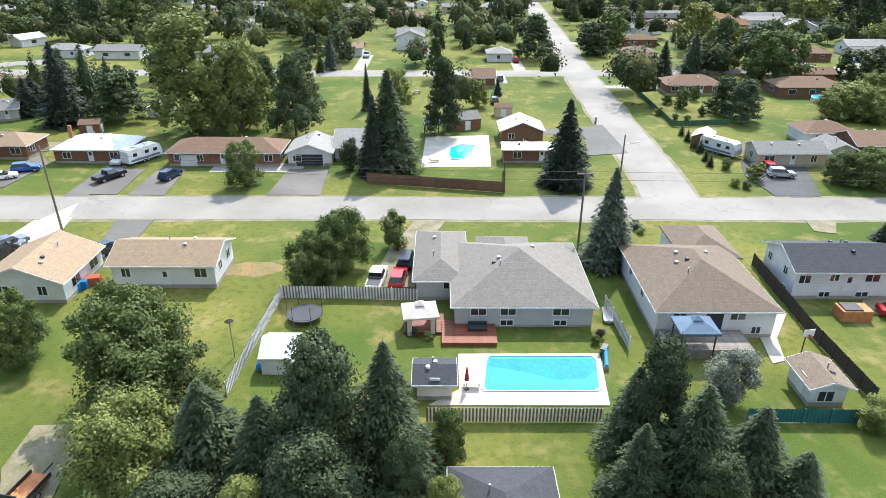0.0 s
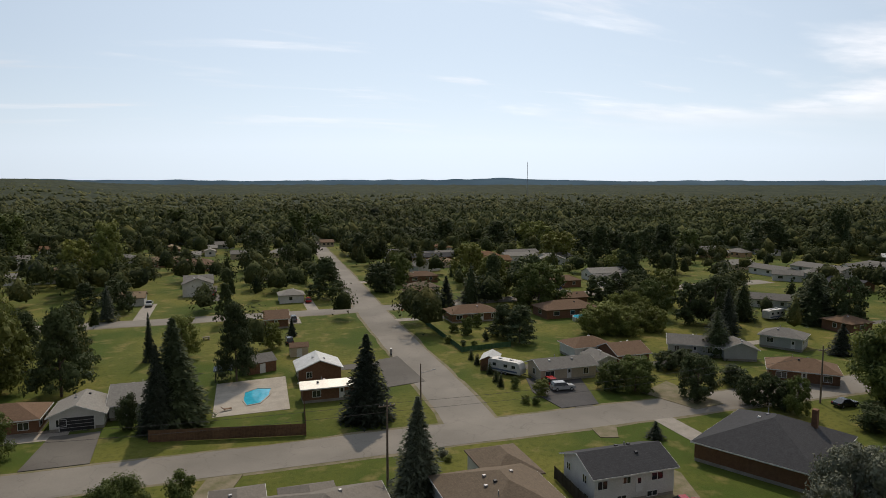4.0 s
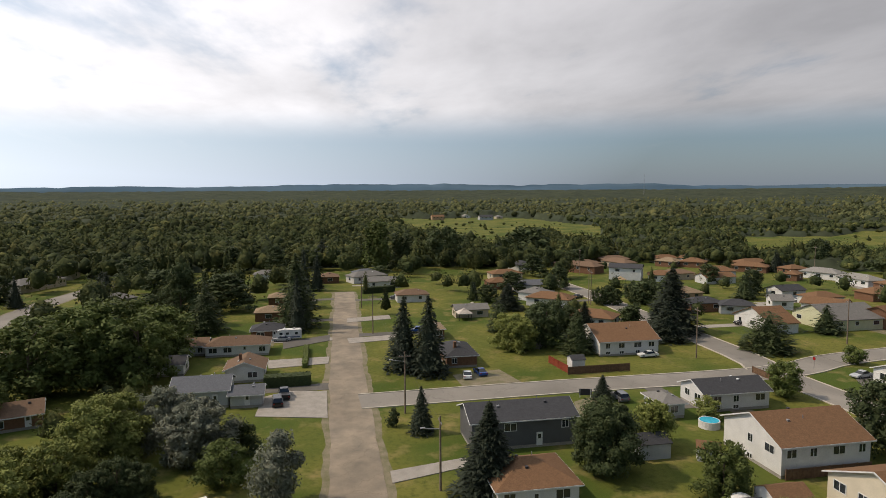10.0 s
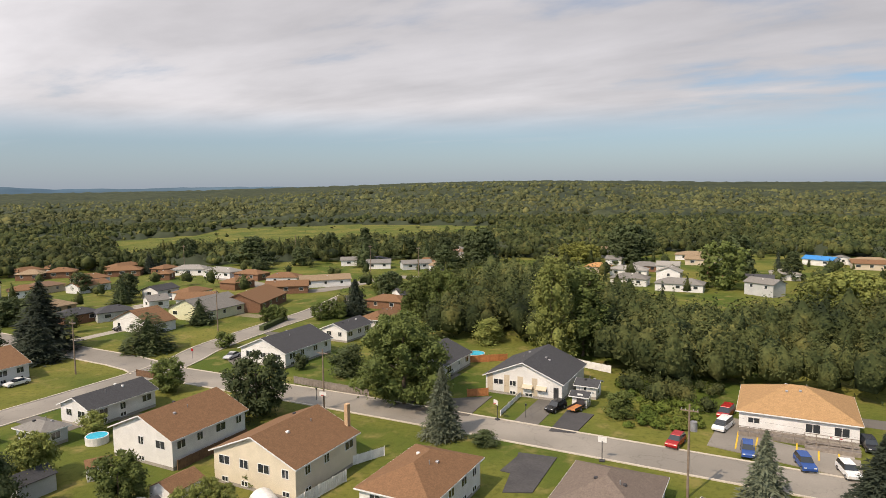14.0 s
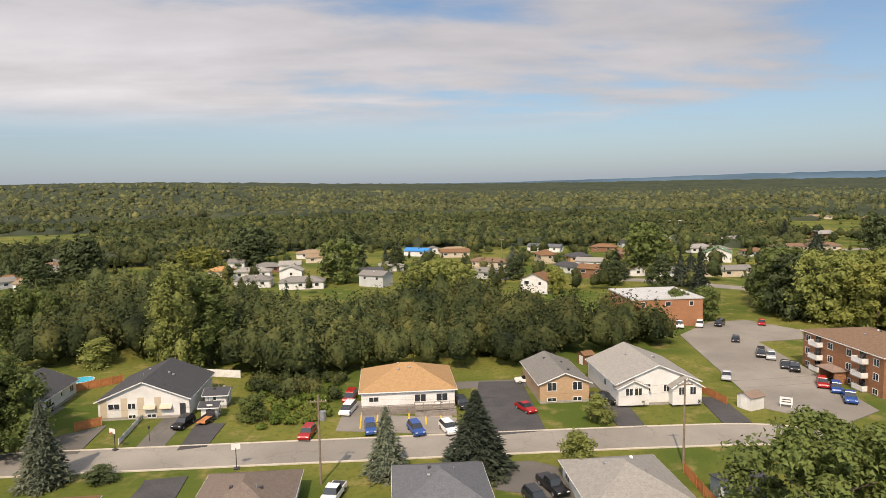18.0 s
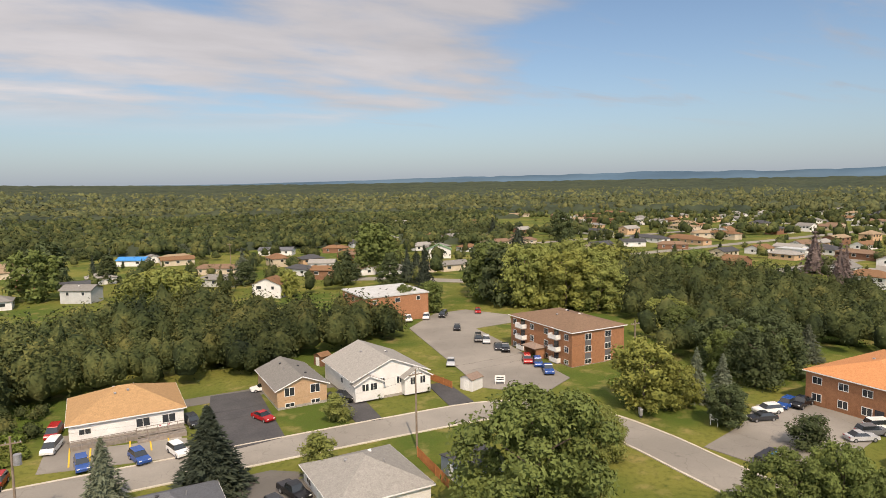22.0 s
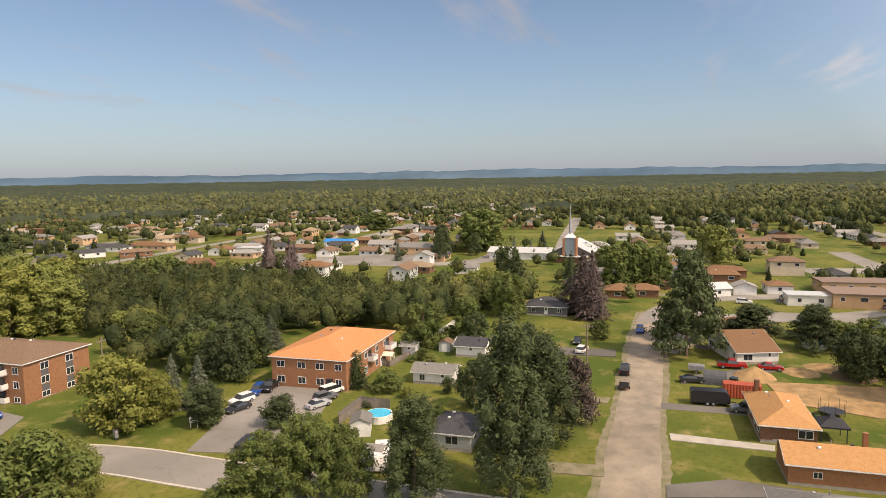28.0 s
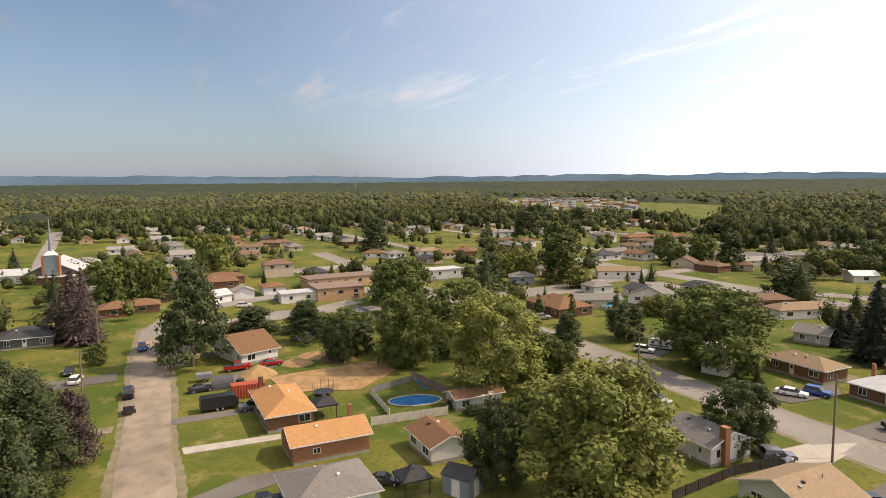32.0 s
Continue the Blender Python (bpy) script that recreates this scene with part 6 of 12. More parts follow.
house(-203.1, 256.0, 74.0, 17.3, 7.1, 2.8, 'gable', 1.49, 'white', 'lightgrey', far=True, vents=1)
house(-136.0, 173.4, 68.0, 16.7, 7.1, 2.8, 'hip', 1.49, 'brick', 'brown', far=True, vents=1)
house(-121.0, 170.8, 74.1, 18.5, 7.1, 2.8, 'hip', 1.49, 'white', 'tan', far=True, vents=1)
house(-195.2, 236.9, 35.3, 7.9, 7.1, 2.8, 'hip', 1.49, 'tan', 'brown', far=True, vents=1)
house(-210.8, 134.2, 61.2, 9.3, 7.1, 3, 'hip', 1.49, 'slatewall', 'greyroof', far=True, vents=1)
house(-101.1, 114.3, 144.7, 6.1, 6.0, 2.6, 'gable', 1.26, 'white', 'metal')
house(-99.9, 146.7, 19.4, 7.5, 7.1, 2.8, 'gable', 1.49, 'greysiding', 'greyroof')
house(-319.8, 290.8, 90.0, 21.4, 8.1, 3.5, 'hip', 1.70, 'brick', 'rust', far=True, vents=1)
house(-309.5, 307.9, 90.0, 20.0, 8.1, 3.5, 'hip', 1.70, 'tan', 'rust', far=True, vents=1)
house(-208.8, 286.9, 60.3, 14.7, 7.1, 2.8, 'hip', 1.49, 'tan', 'greyroof', far=True, vents=1)
house(-308.4, 160.6, 60.0, 12.6, 7.1, 2.8, 'hip', 1.49, 'brick', 'rust', far=True, vents=1)
house(-168.3, 253.1, 61.0, 10.0, 7.1, 2.8, 'hip', 1.49, 'tan', 'greyroof', far=True, vents=1)
house(-352.6, 261.2, 58.9, 15.6, 7.1, 2.8, 'hip', 1.49, 'tan', 'brown', far=True, vents=1)
house(-319.7, 113.3, 60.2, 10.9, 7.1, 2.8, 'hip', 1.49, 'white', 'rust', far=True, vents=1)
house(-315.3, 141.9, 90.0, 13.1, 7.1, 2.8, 'hip', 1.49, 'white', 'tan', far=True, vents=1)
house(-302.1, 160.2, 150.1, 7.1, 5.6, 2.8, 'hip', 1.17, 'brick', 'rust', far=True, vents=1)
house(-180.2, 145.9, 90.0, 8.2, 7.1, 2.8, 'hip', 1.49, 'white', 'greyroof', far=True, vents=1)
house(-406.0, 83.2, 90.0, 13.0, 7.1, 2.8, 'hip', 1.49, 'tan', 'brown', far=True, vents=1)
house(-261.5, 270.8, 59.8, 13.9, 7.1, 2.8, 'gable', 1.49, 'white', 'greyroof', far=True, vents=1)
house(-152.6, 249.1, 61.2, 9.3, 7.1, 2.8, 'gable', 1.49, 'white', 'metal', far=True, vents=1)
house(17.3, -75.6, 90.0, 13.0, 11.0, 2.69, 'hip', 2.31, 'white', 'duo')
house(-5.9, -75.7, 90.0, 12.0, 11.0, 2.69, 'hip', 2.31, 'white', 'slate')
house(-28.4, -74.3, 90.0, 13.0, 12.0, 2.68, 'hip', 2.52, 'white', 'lightgrey')
house(-74.3, 19.8, 90.0, 10.0, 9.0, 3.11, 'hip', 1.89, 'white', 'greyroof')

house(156.6, 130.1, -87, 8.5, 8.0, 2.9, 'hip', 1.5, 'brick', 'brown', far=True, vents=1)
house(254.9, 137.2, -87, 12.7, 8.0, 2.9, 'hip', 1.5, 'tan', 'taupe', far=True, vents=1)
house(202.9, 134.4, -87, 17.8, 8.0, 2.9, 'hip', 1.5, 'tan', 'brown', far=True, vents=1)
house(271.1, 132.0, -87, 18.2, 8.0, 2.9, 'hip', 1.5, 'brick', 'charcoal', far=True, vents=1)
house(279.7, -4.2, -87, 8.0, 8.0, 2.9, 'hip', 1.5, 'brick', 'brown', far=True, vents=1)
house(289.0, -20.6, -87, 11.6, 8.0, 2.9, 'hip', 1.5, 'white', 'slate', far=True, vents=1)
house(273.9, -80.3, -87, 13.5, 8.0, 2.9, 'hip', 1.5, 'tan', 'rust', far=True, vents=1)
house(248.8, -72.0, -87, 12.6, 8.0, 2.9, 'hip', 1.5, 'brick', 'rust', far=True, vents=1)
house(239.0, -81.3, -87, 15.1, 8.0, 2.9, 'hip', 1.5, 'white', 'slate', far=True, vents=1)
house(243.4, -162.5, -87, 13.6, 8.0, 2.9, 'gable', 1.5, 'white', 'rust', far=True, vents=1)
house(257.4, -152.7, -87, 13.7, 8.0, 2.9, 'hip', 1.5, 'tan', 'brown', far=True, vents=1)
house(206.6, -214.3, -177, 13.3, 8.0, 2.9, 'hip', 1.5, 'brick', 'rust', far=True, vents=1)
house(190.2, -166.9, -87, 11.4, 8.0, 2.9, 'hip', 1.5, 'white', 'rust', far=True, vents=1)
house(206.0, -166.0, -87, 9.9, 8.0, 2.9, 'gable', 1.5, 'white', 'charcoal', far=True, vents=1)
house(113.8, -180.2, -177, 12.7, 8.0, 2.9, 'hip', 1.5, 'brick', 'rust', far=True, vents=1)
house(58.1, -288.2, -177, 15.4, 8.0, 2.9, 'hip', 1.5, 'white', 'lightgrey', far=True, vents=1)
house(42.6, -293.2, -177, 9.1, 8.0, 4.8, 'gable', 1.5, 'white', 'lightgrey', far=True, vents=1)
house(73.1, -294.0, -177, 10.5, 8.0, 2.9, 'hip', 1.5, 'tan', 'orangetan', far=True, vents=1)
house(6.2, -261.4, -177, 8.7, 8.0, 4.8, 'gable', 1.5, 'slatewall', 'charcoal', far=True, vents=1)
house(-2.1, -297.8, 183, 10.9, 8.0, 2.9, 'hip', 1.5, 'white', 'lightgrey', far=True, vents=1)
house(-102.5, -261.3, 273, 8.0, 6.6, 2.9, 'gable', 1.1, 'white', 'brown', far=True, vents=1)
house(-154.5, -253.4, 183, 7.6, 8.0, 2.9, 'gable', 1.1, 'white', 'taupe', far=True, vents=1)
house(-278.1, 12.6, 93, 8.0, 8.0, 2.9, 'gable', 1.1, 'white', 'rust', far=True, vents=1)
house(-266.4, 31.5, 93, 14.8, 8.0, 2.9, 'hip', 1.5, 'brick', 'rust', far=True, vents=1)
house(-233.4, 44.0, 93, 7.6, 8.0, 2.9, 'hip', 1.1, 'white', 'rust', far=True, vents=1)
house(-238.9, 70.8, 93, 28.1, 11.0, 3.6, 'flat', 0.3, 'tanbrick', 'brownshingle', far=True, vents=1)
house(-265.6, 11.5, 93, 7.5, 8.0, 2.9, 'gable', 1.1, 'white', 'slate', far=True, vents=1)
house(-238.6, 114.0, 93, 14.8, 8.0, 3.6, 'flat', 0.3, 'greysiding', 'metal', far=True, vents=1)
house(-162.9, 154.0, 3, 16.3, 8.0, 2.9, 'gable', 1.5, 'white', 'charcoal', far=True, vents=1)
house(-200.1, 223.6, 3, 12.5, 8.0, 2.9, 'hip', 1.5, 'brick', 'brown', far=True, vents=1)
house(-75.2, 221.6, 3, 19.6, 8.0, 2.9, 'gable', 1.5, 'greysiding', 'greyroof', far=True, vents=1)
house(-12.4, 265.2, 3, 10.1, 8.0, 2.9, 'gable', 1.5, 'slatewall', 'greyroof', far=True, vents=1)
house(-109.5, 180.8, 3, 9.7, 8.0, 2.9, 'hip', 1.5, 'brick', 'taupe', far=True, vents=1)
house(15.0, 276.2, 3, 10.1, 8.0, 2.9, 'hip', 1.5, 'tan', 'brown', far=True, vents=1)
house(64.4, 222.6, 3, 10.7, 8.0, 2.9, 'hip', 1.5, 'white', 'taupe', far=True, vents=1)

# paving -------------------------------------------------------------------
patch("pool_deck", [(1.6, 54.9), (16.1, 55.0), (15.3, 46.9), (-1.3, 46.9), (1.6, 49.2)], PALECON, "pale concrete deck round the swimming pool", "deck")
patch("driveway", [(-57.5, 99.0), (-58.8, 111.5), (-53.4, 111.5), (-52.9, 99.0)], ASPHALT, "grey asphalt driveway beside the house")
patch("driveway", [(-51.2, 98.8), (-50.9, 111.5), (-46.1, 111.5), (-45.1, 98.8)], ASPHALT, "grey asphalt driveway beside the house")
patch("driveway", [(-28.6, 98.9), (-27.6, 111.6), (-20.5, 111.7), (-19.8, 98.9)], ASPHALT, "dark asphalt driveway before a garage")
patch("driveway", [(-48.4, 88.5), (-42.8, 88.6), (-42.7, 81.0), (-44.2, 75.9), (-46.5, 77.5)], ASPHALT, "cracked grey asphalt driveway")
patch("driveway", [(-60.5, 88.5), (-55.4, 89.6), (-54.3, 83.7), (-57.1, 78.3), (-61.0, 81.0)], PALECON, "pale concrete driveway")
patch("driveway", [(-4.0, 88.7), (0.6, 88.7), (-3.2, 77.7), (-3.3, 68.6), (-9.1, 68.5), (-7.1, 79.4)], GRAVEL, "sandy gravel driveway beside the hip-roofed house")
patch("driveway", [(54.1, 89.0), (58.7, 89.0), (56.1, 84.2), (53.4, 85.1)], GRAVEL, "gravel driveway apron")
patch("driveway", [(30.2, 139.5), (35.3, 141.3), (35.9, 121.2), (27.8, 119.7)], ASPHALT, "asphalt parking pad at the corner house")
patch("driveway", [(53.2, 108.5), (55.8, 116.9), (59.3, 115.2), (66.3, 113.4), (61.5, 98.8), (54.1, 98.8)], BLACKTOP, "dark asphalt driveway with a silver car")
patch("walkway", [(36.0, 62.3), (38.9, 62.8), (35.5, 57.8), (34.5, 53.8), (33.0, 53.3), (33.7, 57.8)], PALECON, "pale paved path along the house", "path")
patch("pad", [(-35.5, 44.1), (-29.7, 44.5), (-29.5, 41.7), (-30.1, 39.2), (-29.6, 36.1), (-33.7, 36.2), (-35.3, 39.1)], GRAVEL, "sandy gravel pad with weeds and litter", "pad")
patch("driveway", [(72.5, 101.8), (81.5, 106.4), (82.7, 91.9), (76.2, 91.0)], GRAVEL, "gravel driveway")
patch("driveway", [(56.0, 74.6), (57.1, 70.8), (52.9, 58.8), (47.7, 63.8)], GRAVEL, "gravel driveway with a red car")
patch("driveway", [(124.7, 10.8), (127.5, 5.9), (126.0, -1.1), (110.7, -1.0), (113.9, 11.4)], CONCRETE, "concrete driveway with two black vehicles")
patch("driveway", [(152.1, 12.2), (152.7, -2.1), (146.5, -1.7), (144.9, 11.2)], CONCRETE, "concrete driveway")
patch("driveway", [(170.2, 9.4), (176.2, -2.7), (169.4, -2.4), (162.5, 9.0)], ASPHALT, "asphalt driveway with a white camper")
patch("driveway", [(131.8, -27.3), (133.9, -38.1), (124.3, -39.9), (123.0, -27.7)], GRAVEL, "pale gravel parking strip by the brick house")
patch("driveway", [(170.9, -7.1), (172.9, -22.2), (167.6, -22.3), (165.1, -7.3)], CONCRETE, "concrete driveway")
patch("driveway", [(197.9, -8.2), (201.1, -21.4), (194.9, -21.3), (191.8, -7.9)], CONCRETE, "concrete driveway")
patch("driveway", [(87.3, -9.2), (89.7, -20.4), (87.0, -21.3), (83.5, -9.1)], CONCRETE, "concrete driveway on a lawn")
patch("driveway", [(110.1, -45.6), (113.2, -51.6), (102.7, -48.7), (98.9, -42.8)], GRAVEL, "gravel driveway with a grey car")
patch("driveway", [(114.5, -109.1), (113.1, -119.7), (102.4, -115.3), (104.0, -102.6)], ASPHALT, "asphalt driveway at the corner")
patch("driveway", [(31.9, -97.1), (32.1, -108.0), (27.3, -107.7), (27.8, -98.0)], BLACKTOP, "black asphalt driveway with a dark car")
patch("driveway", [(30.6, -74.5), (33.2, -87.2), (27.6, -87.9), (27.1, -76.0)], BLACKTOP, "dark asphalt driveway")
patch("driveway", [(53.0, -105.2), (46.9, -109.4), (46.4, -97.8), (58.0, -96.5)], ASPHALT, "grey asphalt driveway")
patch("driveway", [(32.8, -87.1), (27.6, -87.1), (27.5, -79.9), (33.3, -80.3)], BLACKTOP, "dark asphalt driveway")
patch("parking_lot", [(8.8, -101.9), (7.6, -116.0), (2.5, -115.5), (-0.0, -107.6), (-11.0, -105.1), (-10.9, -97.7)], LOT, "asphalt parking strip with yellow bay lines", "parking lot")
patch("driveway", [(-17.5, -124.2), (-26.0, -123.3), (-24.4, -97.6), (-17.1, -96.7), (-13.2, -101.5)], BLACKTOP, "wide fresh black asphalt driveway")
patch("driveway", [(-36.9, -113.9), (-42.0, -114.9), (-40.5, -96.9), (-36.1, -97.4)], BLACKTOP, "black asphalt driveway with a parked car")
patch("driveway", [(-55.2, -109.7), (-59.1, -108.8), (-57.9, -96.7), (-53.1, -96.7)], BLACKTOP, "narrow black asphalt driveway")
patch("parking_lot", [(-73.3, -155.6), (-88.0, -169.2), (-99.1, -169.6), (-105.8, -156.0), (-100.8, -147.1), (-88.4, -146.1), (-85.5, -124.1), (-81.4, -98.8), (-71.0, -93.6), (-63.2, -102.9)], LOT, "worn asphalt parking lot between apartment buildings", "parking lot")
patch("driveway", [(-13.0, -79.0), (-16.0, -86.8), (-19.5, -86.8), (-24.9, -82.8), (-22.4, -74.7)], ASPHALT, "asphalt driveway between two houses")
patch("parking_lot", [(-98.5, -70.1), (-106.4, -68.0), (-107.6, -53.1), (-88.6, -49.4), (-78.5, -50.7), (-76.4, -62.5), (-88.3, -65.3)], LOT, "asphalt parking lot beside the orange-roofed apartments", "parking lot")
patch("driveway", [(-130.3, 8.4), (-137.9, 19.4), (-140.1, 28.5), (-131.2, 18.0), (-126.0, 8.1)], ASPHALT, "asphalt driveway with parked vehicles")
patch("driveway", [(-100.6, 5.0), (-99.5, 19.3), (-97.4, 18.9), (-98.0, 5.1)], PALECON, "narrow pale concrete driveway")
patch("driveway", [(-83.0, 3.9), (-86.6, 11.6), (-86.0, 19.9), (-83.4, 18.1), (-79.7, 3.8)], ASPHALT, "asphalt driveway beside the brick house")
patch("driveway", [(-147.3, -17.5), (-147.8, -4.4), (-142.1, -4.2), (-140.9, -17.4)], ASPHALT, "asphalt driveway with a white car")
patch("driveway", [(-85.9, -14.4), (-86.8, -3.9), (-83.4, -3.7), (-82.7, -13.1)], GRAVEL, "gravel driveway")
patch("driveway", [(-115.0, -16.2), (-114.8, -4.2), (-111.8, -4.6), (-112.6, -15.9)], GRAVEL, "gravel driveway")
patch("dug_ground", [(-130.8, 23.2), (-132.5, 47.8), (-123.6, 48.0), (-114.8, 37.2), (-119.4, 24.5)], SAND, "bare dug-over sandy ground", "soil")
patch("driveway", [(-58.5, 79.8), (-60.3, 87.0), (-57.3, 95.3), (-55.4, 87.3)], PALECON, "pale concrete driveway with a grey car")
patch("driveway", [(-109.5, 100.5), (-114.6, 110.3), (-108.9, 110.0), (-104.8, 99.5)], ASPHALT, "asphalt driveway")
patch("driveway", [(-79.0, 100.7), (-76.8, 119.7), (-72.1, 114.2), (-73.2, 102.0)], ASPHALT, "asphalt driveway with two cars")
patch("parking_lot", [(-298.7, -157.6), (-316.6, -121.2), (-308.1, -96.9), (-281.4, -88.6), (-268.5, -141.9)], LOT, "wide asphalt parking lot by the shops", "parking lot")

# cars ---------------------------------------------------------------------
PAINT = {}


def paint(name):
    cols = dict(white=(0.72, 0.72, 0.70), black=(0.012, 0.012, 0.014), silver=(0.42, 0.43, 0.44), grey=(0.13, 0.135, 0.145), red=(0.32, 0.012, 0.012), blue=(0.02, 0.07, 0.26), navy=(0.015, 0.03, 0.08),
                dark=(0.03, 0.032, 0.036), orange=(0.6, 0.13, 0.02))
    if name not in PAINT:
        PAINT[name] = mat("car_paint_" + name, cols[name], tuple(v * 0.92 for v in cols[name]), 0.8, 8, 0.22, 0.0, metal=0.15, spec=0.6)
    return PAINT[name]


CARS = {}


def prof(pts, y0, y1, inset=0.0):
    """Side outline (x, z) drawn out across the car, narrower towards the top by inset."""
    n = len(pts)
    zs = [p[1] for p in pts]
    lo, hi = min(zs), max(zs)
    V = []
    for s, y in ((-1, y0), (1, y1)):
        V += [(x, y - s * inset * (z - lo) / (hi - lo), z) for x, z in pts]
    F = [tuple(range(n))[::1], tuple(range(2 * n - 1, n - 1, -1))]
    F += [(i, n + i, n + (i + 1) % n, (i + 1) % n) for i in range(n)]
    return V, F


SHAPES = dict(
    sedan=(4.7, 1.8, ((-2.3, 0.35), (2.3, 0.35), (2.35, 0.62), (2.2, 0.78), (1.1, 0.92), (-1.5, 0.95), (-2.25, 0.92), (-2.35, 0.6)), ((0.95, 0.9), (0.25, 1.38), (-0.95, 1.42), (-1.75, 0.93)), 0.33),
    suv=(4.6, 1.85, ((-2.25, 0.4), (2.25, 0.4), (2.3, 0.75), (2.15, 0.95), (1.1, 1.05), (-2.2, 1.08), (-2.3, 0.7)), ((1.0, 1.03), (0.4, 1.62), (-1.9, 1.66), (-2.2, 1.05)), 0.36),
    pickup=(5.6, 1.95, ((-2.8, 0.5), (2.75, 0.5), (2.8, 0.85), (2.6, 1.08), (1.3, 1.15), (-2.78, 1.15), (-2.8, 0.7)), ((1.25, 1.12), (0.7, 1.78), (-0.75, 1.8), (-0.95, 1.13)), 0.4),
    van=(4.9, 1.9, ((-2.4, 0.35), (2.4, 0.35), (2.45, 0.7), (2.3, 0.92), (1.7, 1.02), (-2.4, 1.05), (-2.45, 0.7)), ((1.75, 1.0), (0.9, 1.68), (-2.15, 1.72), (-2.38, 1.03)), 0.34))


def car(x, y, rot, kind, colour):
    ln, wd, lower, upper, wr = SHAPES[kind]
    key = (kind, colour)
    if key not in CARS:
        h = wd / 2
        body = mesh_of("body", *prof(lower, -h, h, 0.05), mats=(paint(colour),))
        glass = mesh_of("cabin_glass", *prof(upper, -h + 0.06, h - 0.06, 0.2), mats=(CARGLASS,))
        u = upper
        zt = max(p[1] for p in u)
        roofp = [(u[1][0] - 0.08, zt - 0.03), (u[1][0] - 0.12, zt + 0.03), (u[2][0] + 0.12, zt + 0.04), (u[2][0] + 0.04, zt - 0.02)]
        cap = mesh_of("roof_panel", *prof(roofp, -h + 0.22, h - 0.22), mats=(paint(colour),))
        CARS[key] = body, glass, cap
    body, glass, cap = CARS[key]
    nm = {"suv": "suv", "pickup": "pickup_truck", "van": "van"}.get(kind, "car")
    lab = f"{'dark' if colour == 'dark' else colour} parked {dict(sedan='sedan', suv='sport utility car', pickup='pickup truck', van='passenger van')[kind]} on the pavement"
    r = root(nm, x, y, rot, 0.05, lab, "car")
    part("body", body, parent=r)
    part("cabin_glass", glass, parent=r)
    part("roof_panel", cap, parent=r)
    tyre = wheel_mesh(wr)
    for sx in (-0.31, 0.32):
        for sy in (-1, 1):
            part("wheel", tyre, parent=r, m=pose(sx * ln, sy * (wd / 2 - 0.1), wr, 90, 0, 0))
    for sy in (-1, 1):
        part("headlight", box_mesh("headlight", 0.08, 0.35, 0.14, LAMPWHITE), parent=r, m=pose(lower[2][0] - 0.05, sy * wd * 0.33, lower[2][1] - 0.02))
        part("tail_light", box_mesh("tail_light", 0.06, 0.3, 0.16, LAMPRED), parent=r, m=pose(-ln / 2 + 0.03 if kind != "pickup" else -2.78, sy * wd * 0.36, 0.72))
    if kind == "pickup":
        part("bed_liner", box_mesh("bed_liner", 1.7, wd - 0.35, 0.05, DARKMETAL), parent=r, m=pose(-1.85, 0, 1.13))
    return r


WHEELS = {}


def wheel_mesh(r):
    if r not in WHEELS:
        a, b = cyl_vf(r, r, -0.11, 0.11, 14), cyl_vf(r * 0.6, r * 0.6, -0.12, 0.12, 10)
        V, F = join((a, b))
        WHEELS[r] = mesh_of("wheel", V, F, (RUBBER, GREYMETAL), [0] * len(a[1]) + [1] * len(b[1]))
    return WHEELS[r]


car(-47.1, 106.8, 75, "suv", "navy")
car(-57.3, 106.2, 60, "pickup", "black")
car(-74.0, 110.2, 20, "suv", "blue")
car(-75.7, 106.1, 30, "sedan", "white")
car(-8.0, 69.7, 85, "pickup", "white")
car(-5.4, 69.9, 85, "suv", "red")
car(-4.7, 74.7, 85, "van", "black")
car(-58.6, 79.5, 60, "suv", "grey")
car(-44.5, 77.9, 60, "suv", "dark")
car(59.2, 107.9, -5, "suv", "silver")
car(12.9, 161.4, 90, "suv", "dark")
car(51.4, 62.4, -10, "sedan", "red")
car(102.3, 84.3, 0, "sedan", "black")
car(78.1, 82.5, 0, "sedan", "dark")
car(129.6, -30.0, -10, "sedan", "white")
car(131.3, -33.2, 5, "sedan", "blue")
car(137.3, -75.0, 90, "sedan", "white")
car(124.1, 6.9, 5, "pickup", "black")
car(119.9, 7.9, 5, "van", "black")
car(109.7, -54.5, 0, "suv", "grey")
car(218.6, -91.3, -60, "sedan", "dark")
car(112.9, -109.6, 100, "sedan", "silver")
car(33.9, -107.2, 75, "suv", "black")
car(13.0, -100.0, 80, "suv", "red")
car(7.2, -110.2, 75, "van", "white")
car(7.2, -116.8, 80, "van", "red")
car(3.2, -100.9, 95, "suv", "blue")
car(7.4, -78.9, 75, "pickup", "white")
car(-4.0, -99.5, 105, "suv", "blue")
car(-9.1, -99.2, 105, "suv", "white")
car(-23.2, -107.0, 110, "sedan", "red")
car(-12.6, -110.5, 100, "suv", "black")
car(-20.3, -77.9, 105, "pickup", "black")
car(-17.5, -74.9, 105, "suv", "dark")
car(-37.6, -109.3, 130, "pickup", "black")
car(-66.0, -119.5, 60, "sedan", "silver")
car(-81.9, -134.2, 60, "van", "black")
car(-82.7, -131.8, 60, "suv", "silver")
car(-81.8, -125.2, 60, "sedan", "dark")
car(-82.4, -123.1, 60, "pickup", "black")
car(-83.6, -147.7, 60, "sedan", "black")
car(-82.8, -164.2, 60, "suv", "white")
car(-88.4, -164.3, 50, "van", "black")
car(-99.9, -163.8, 60, "sedan", "red")
car(-77.2, -164.4, 70, "pickup", "white")
car(-80.9, -112.4, 60, "suv", "red")
car(-81.4, -109.3, 60, "suv", "blue")
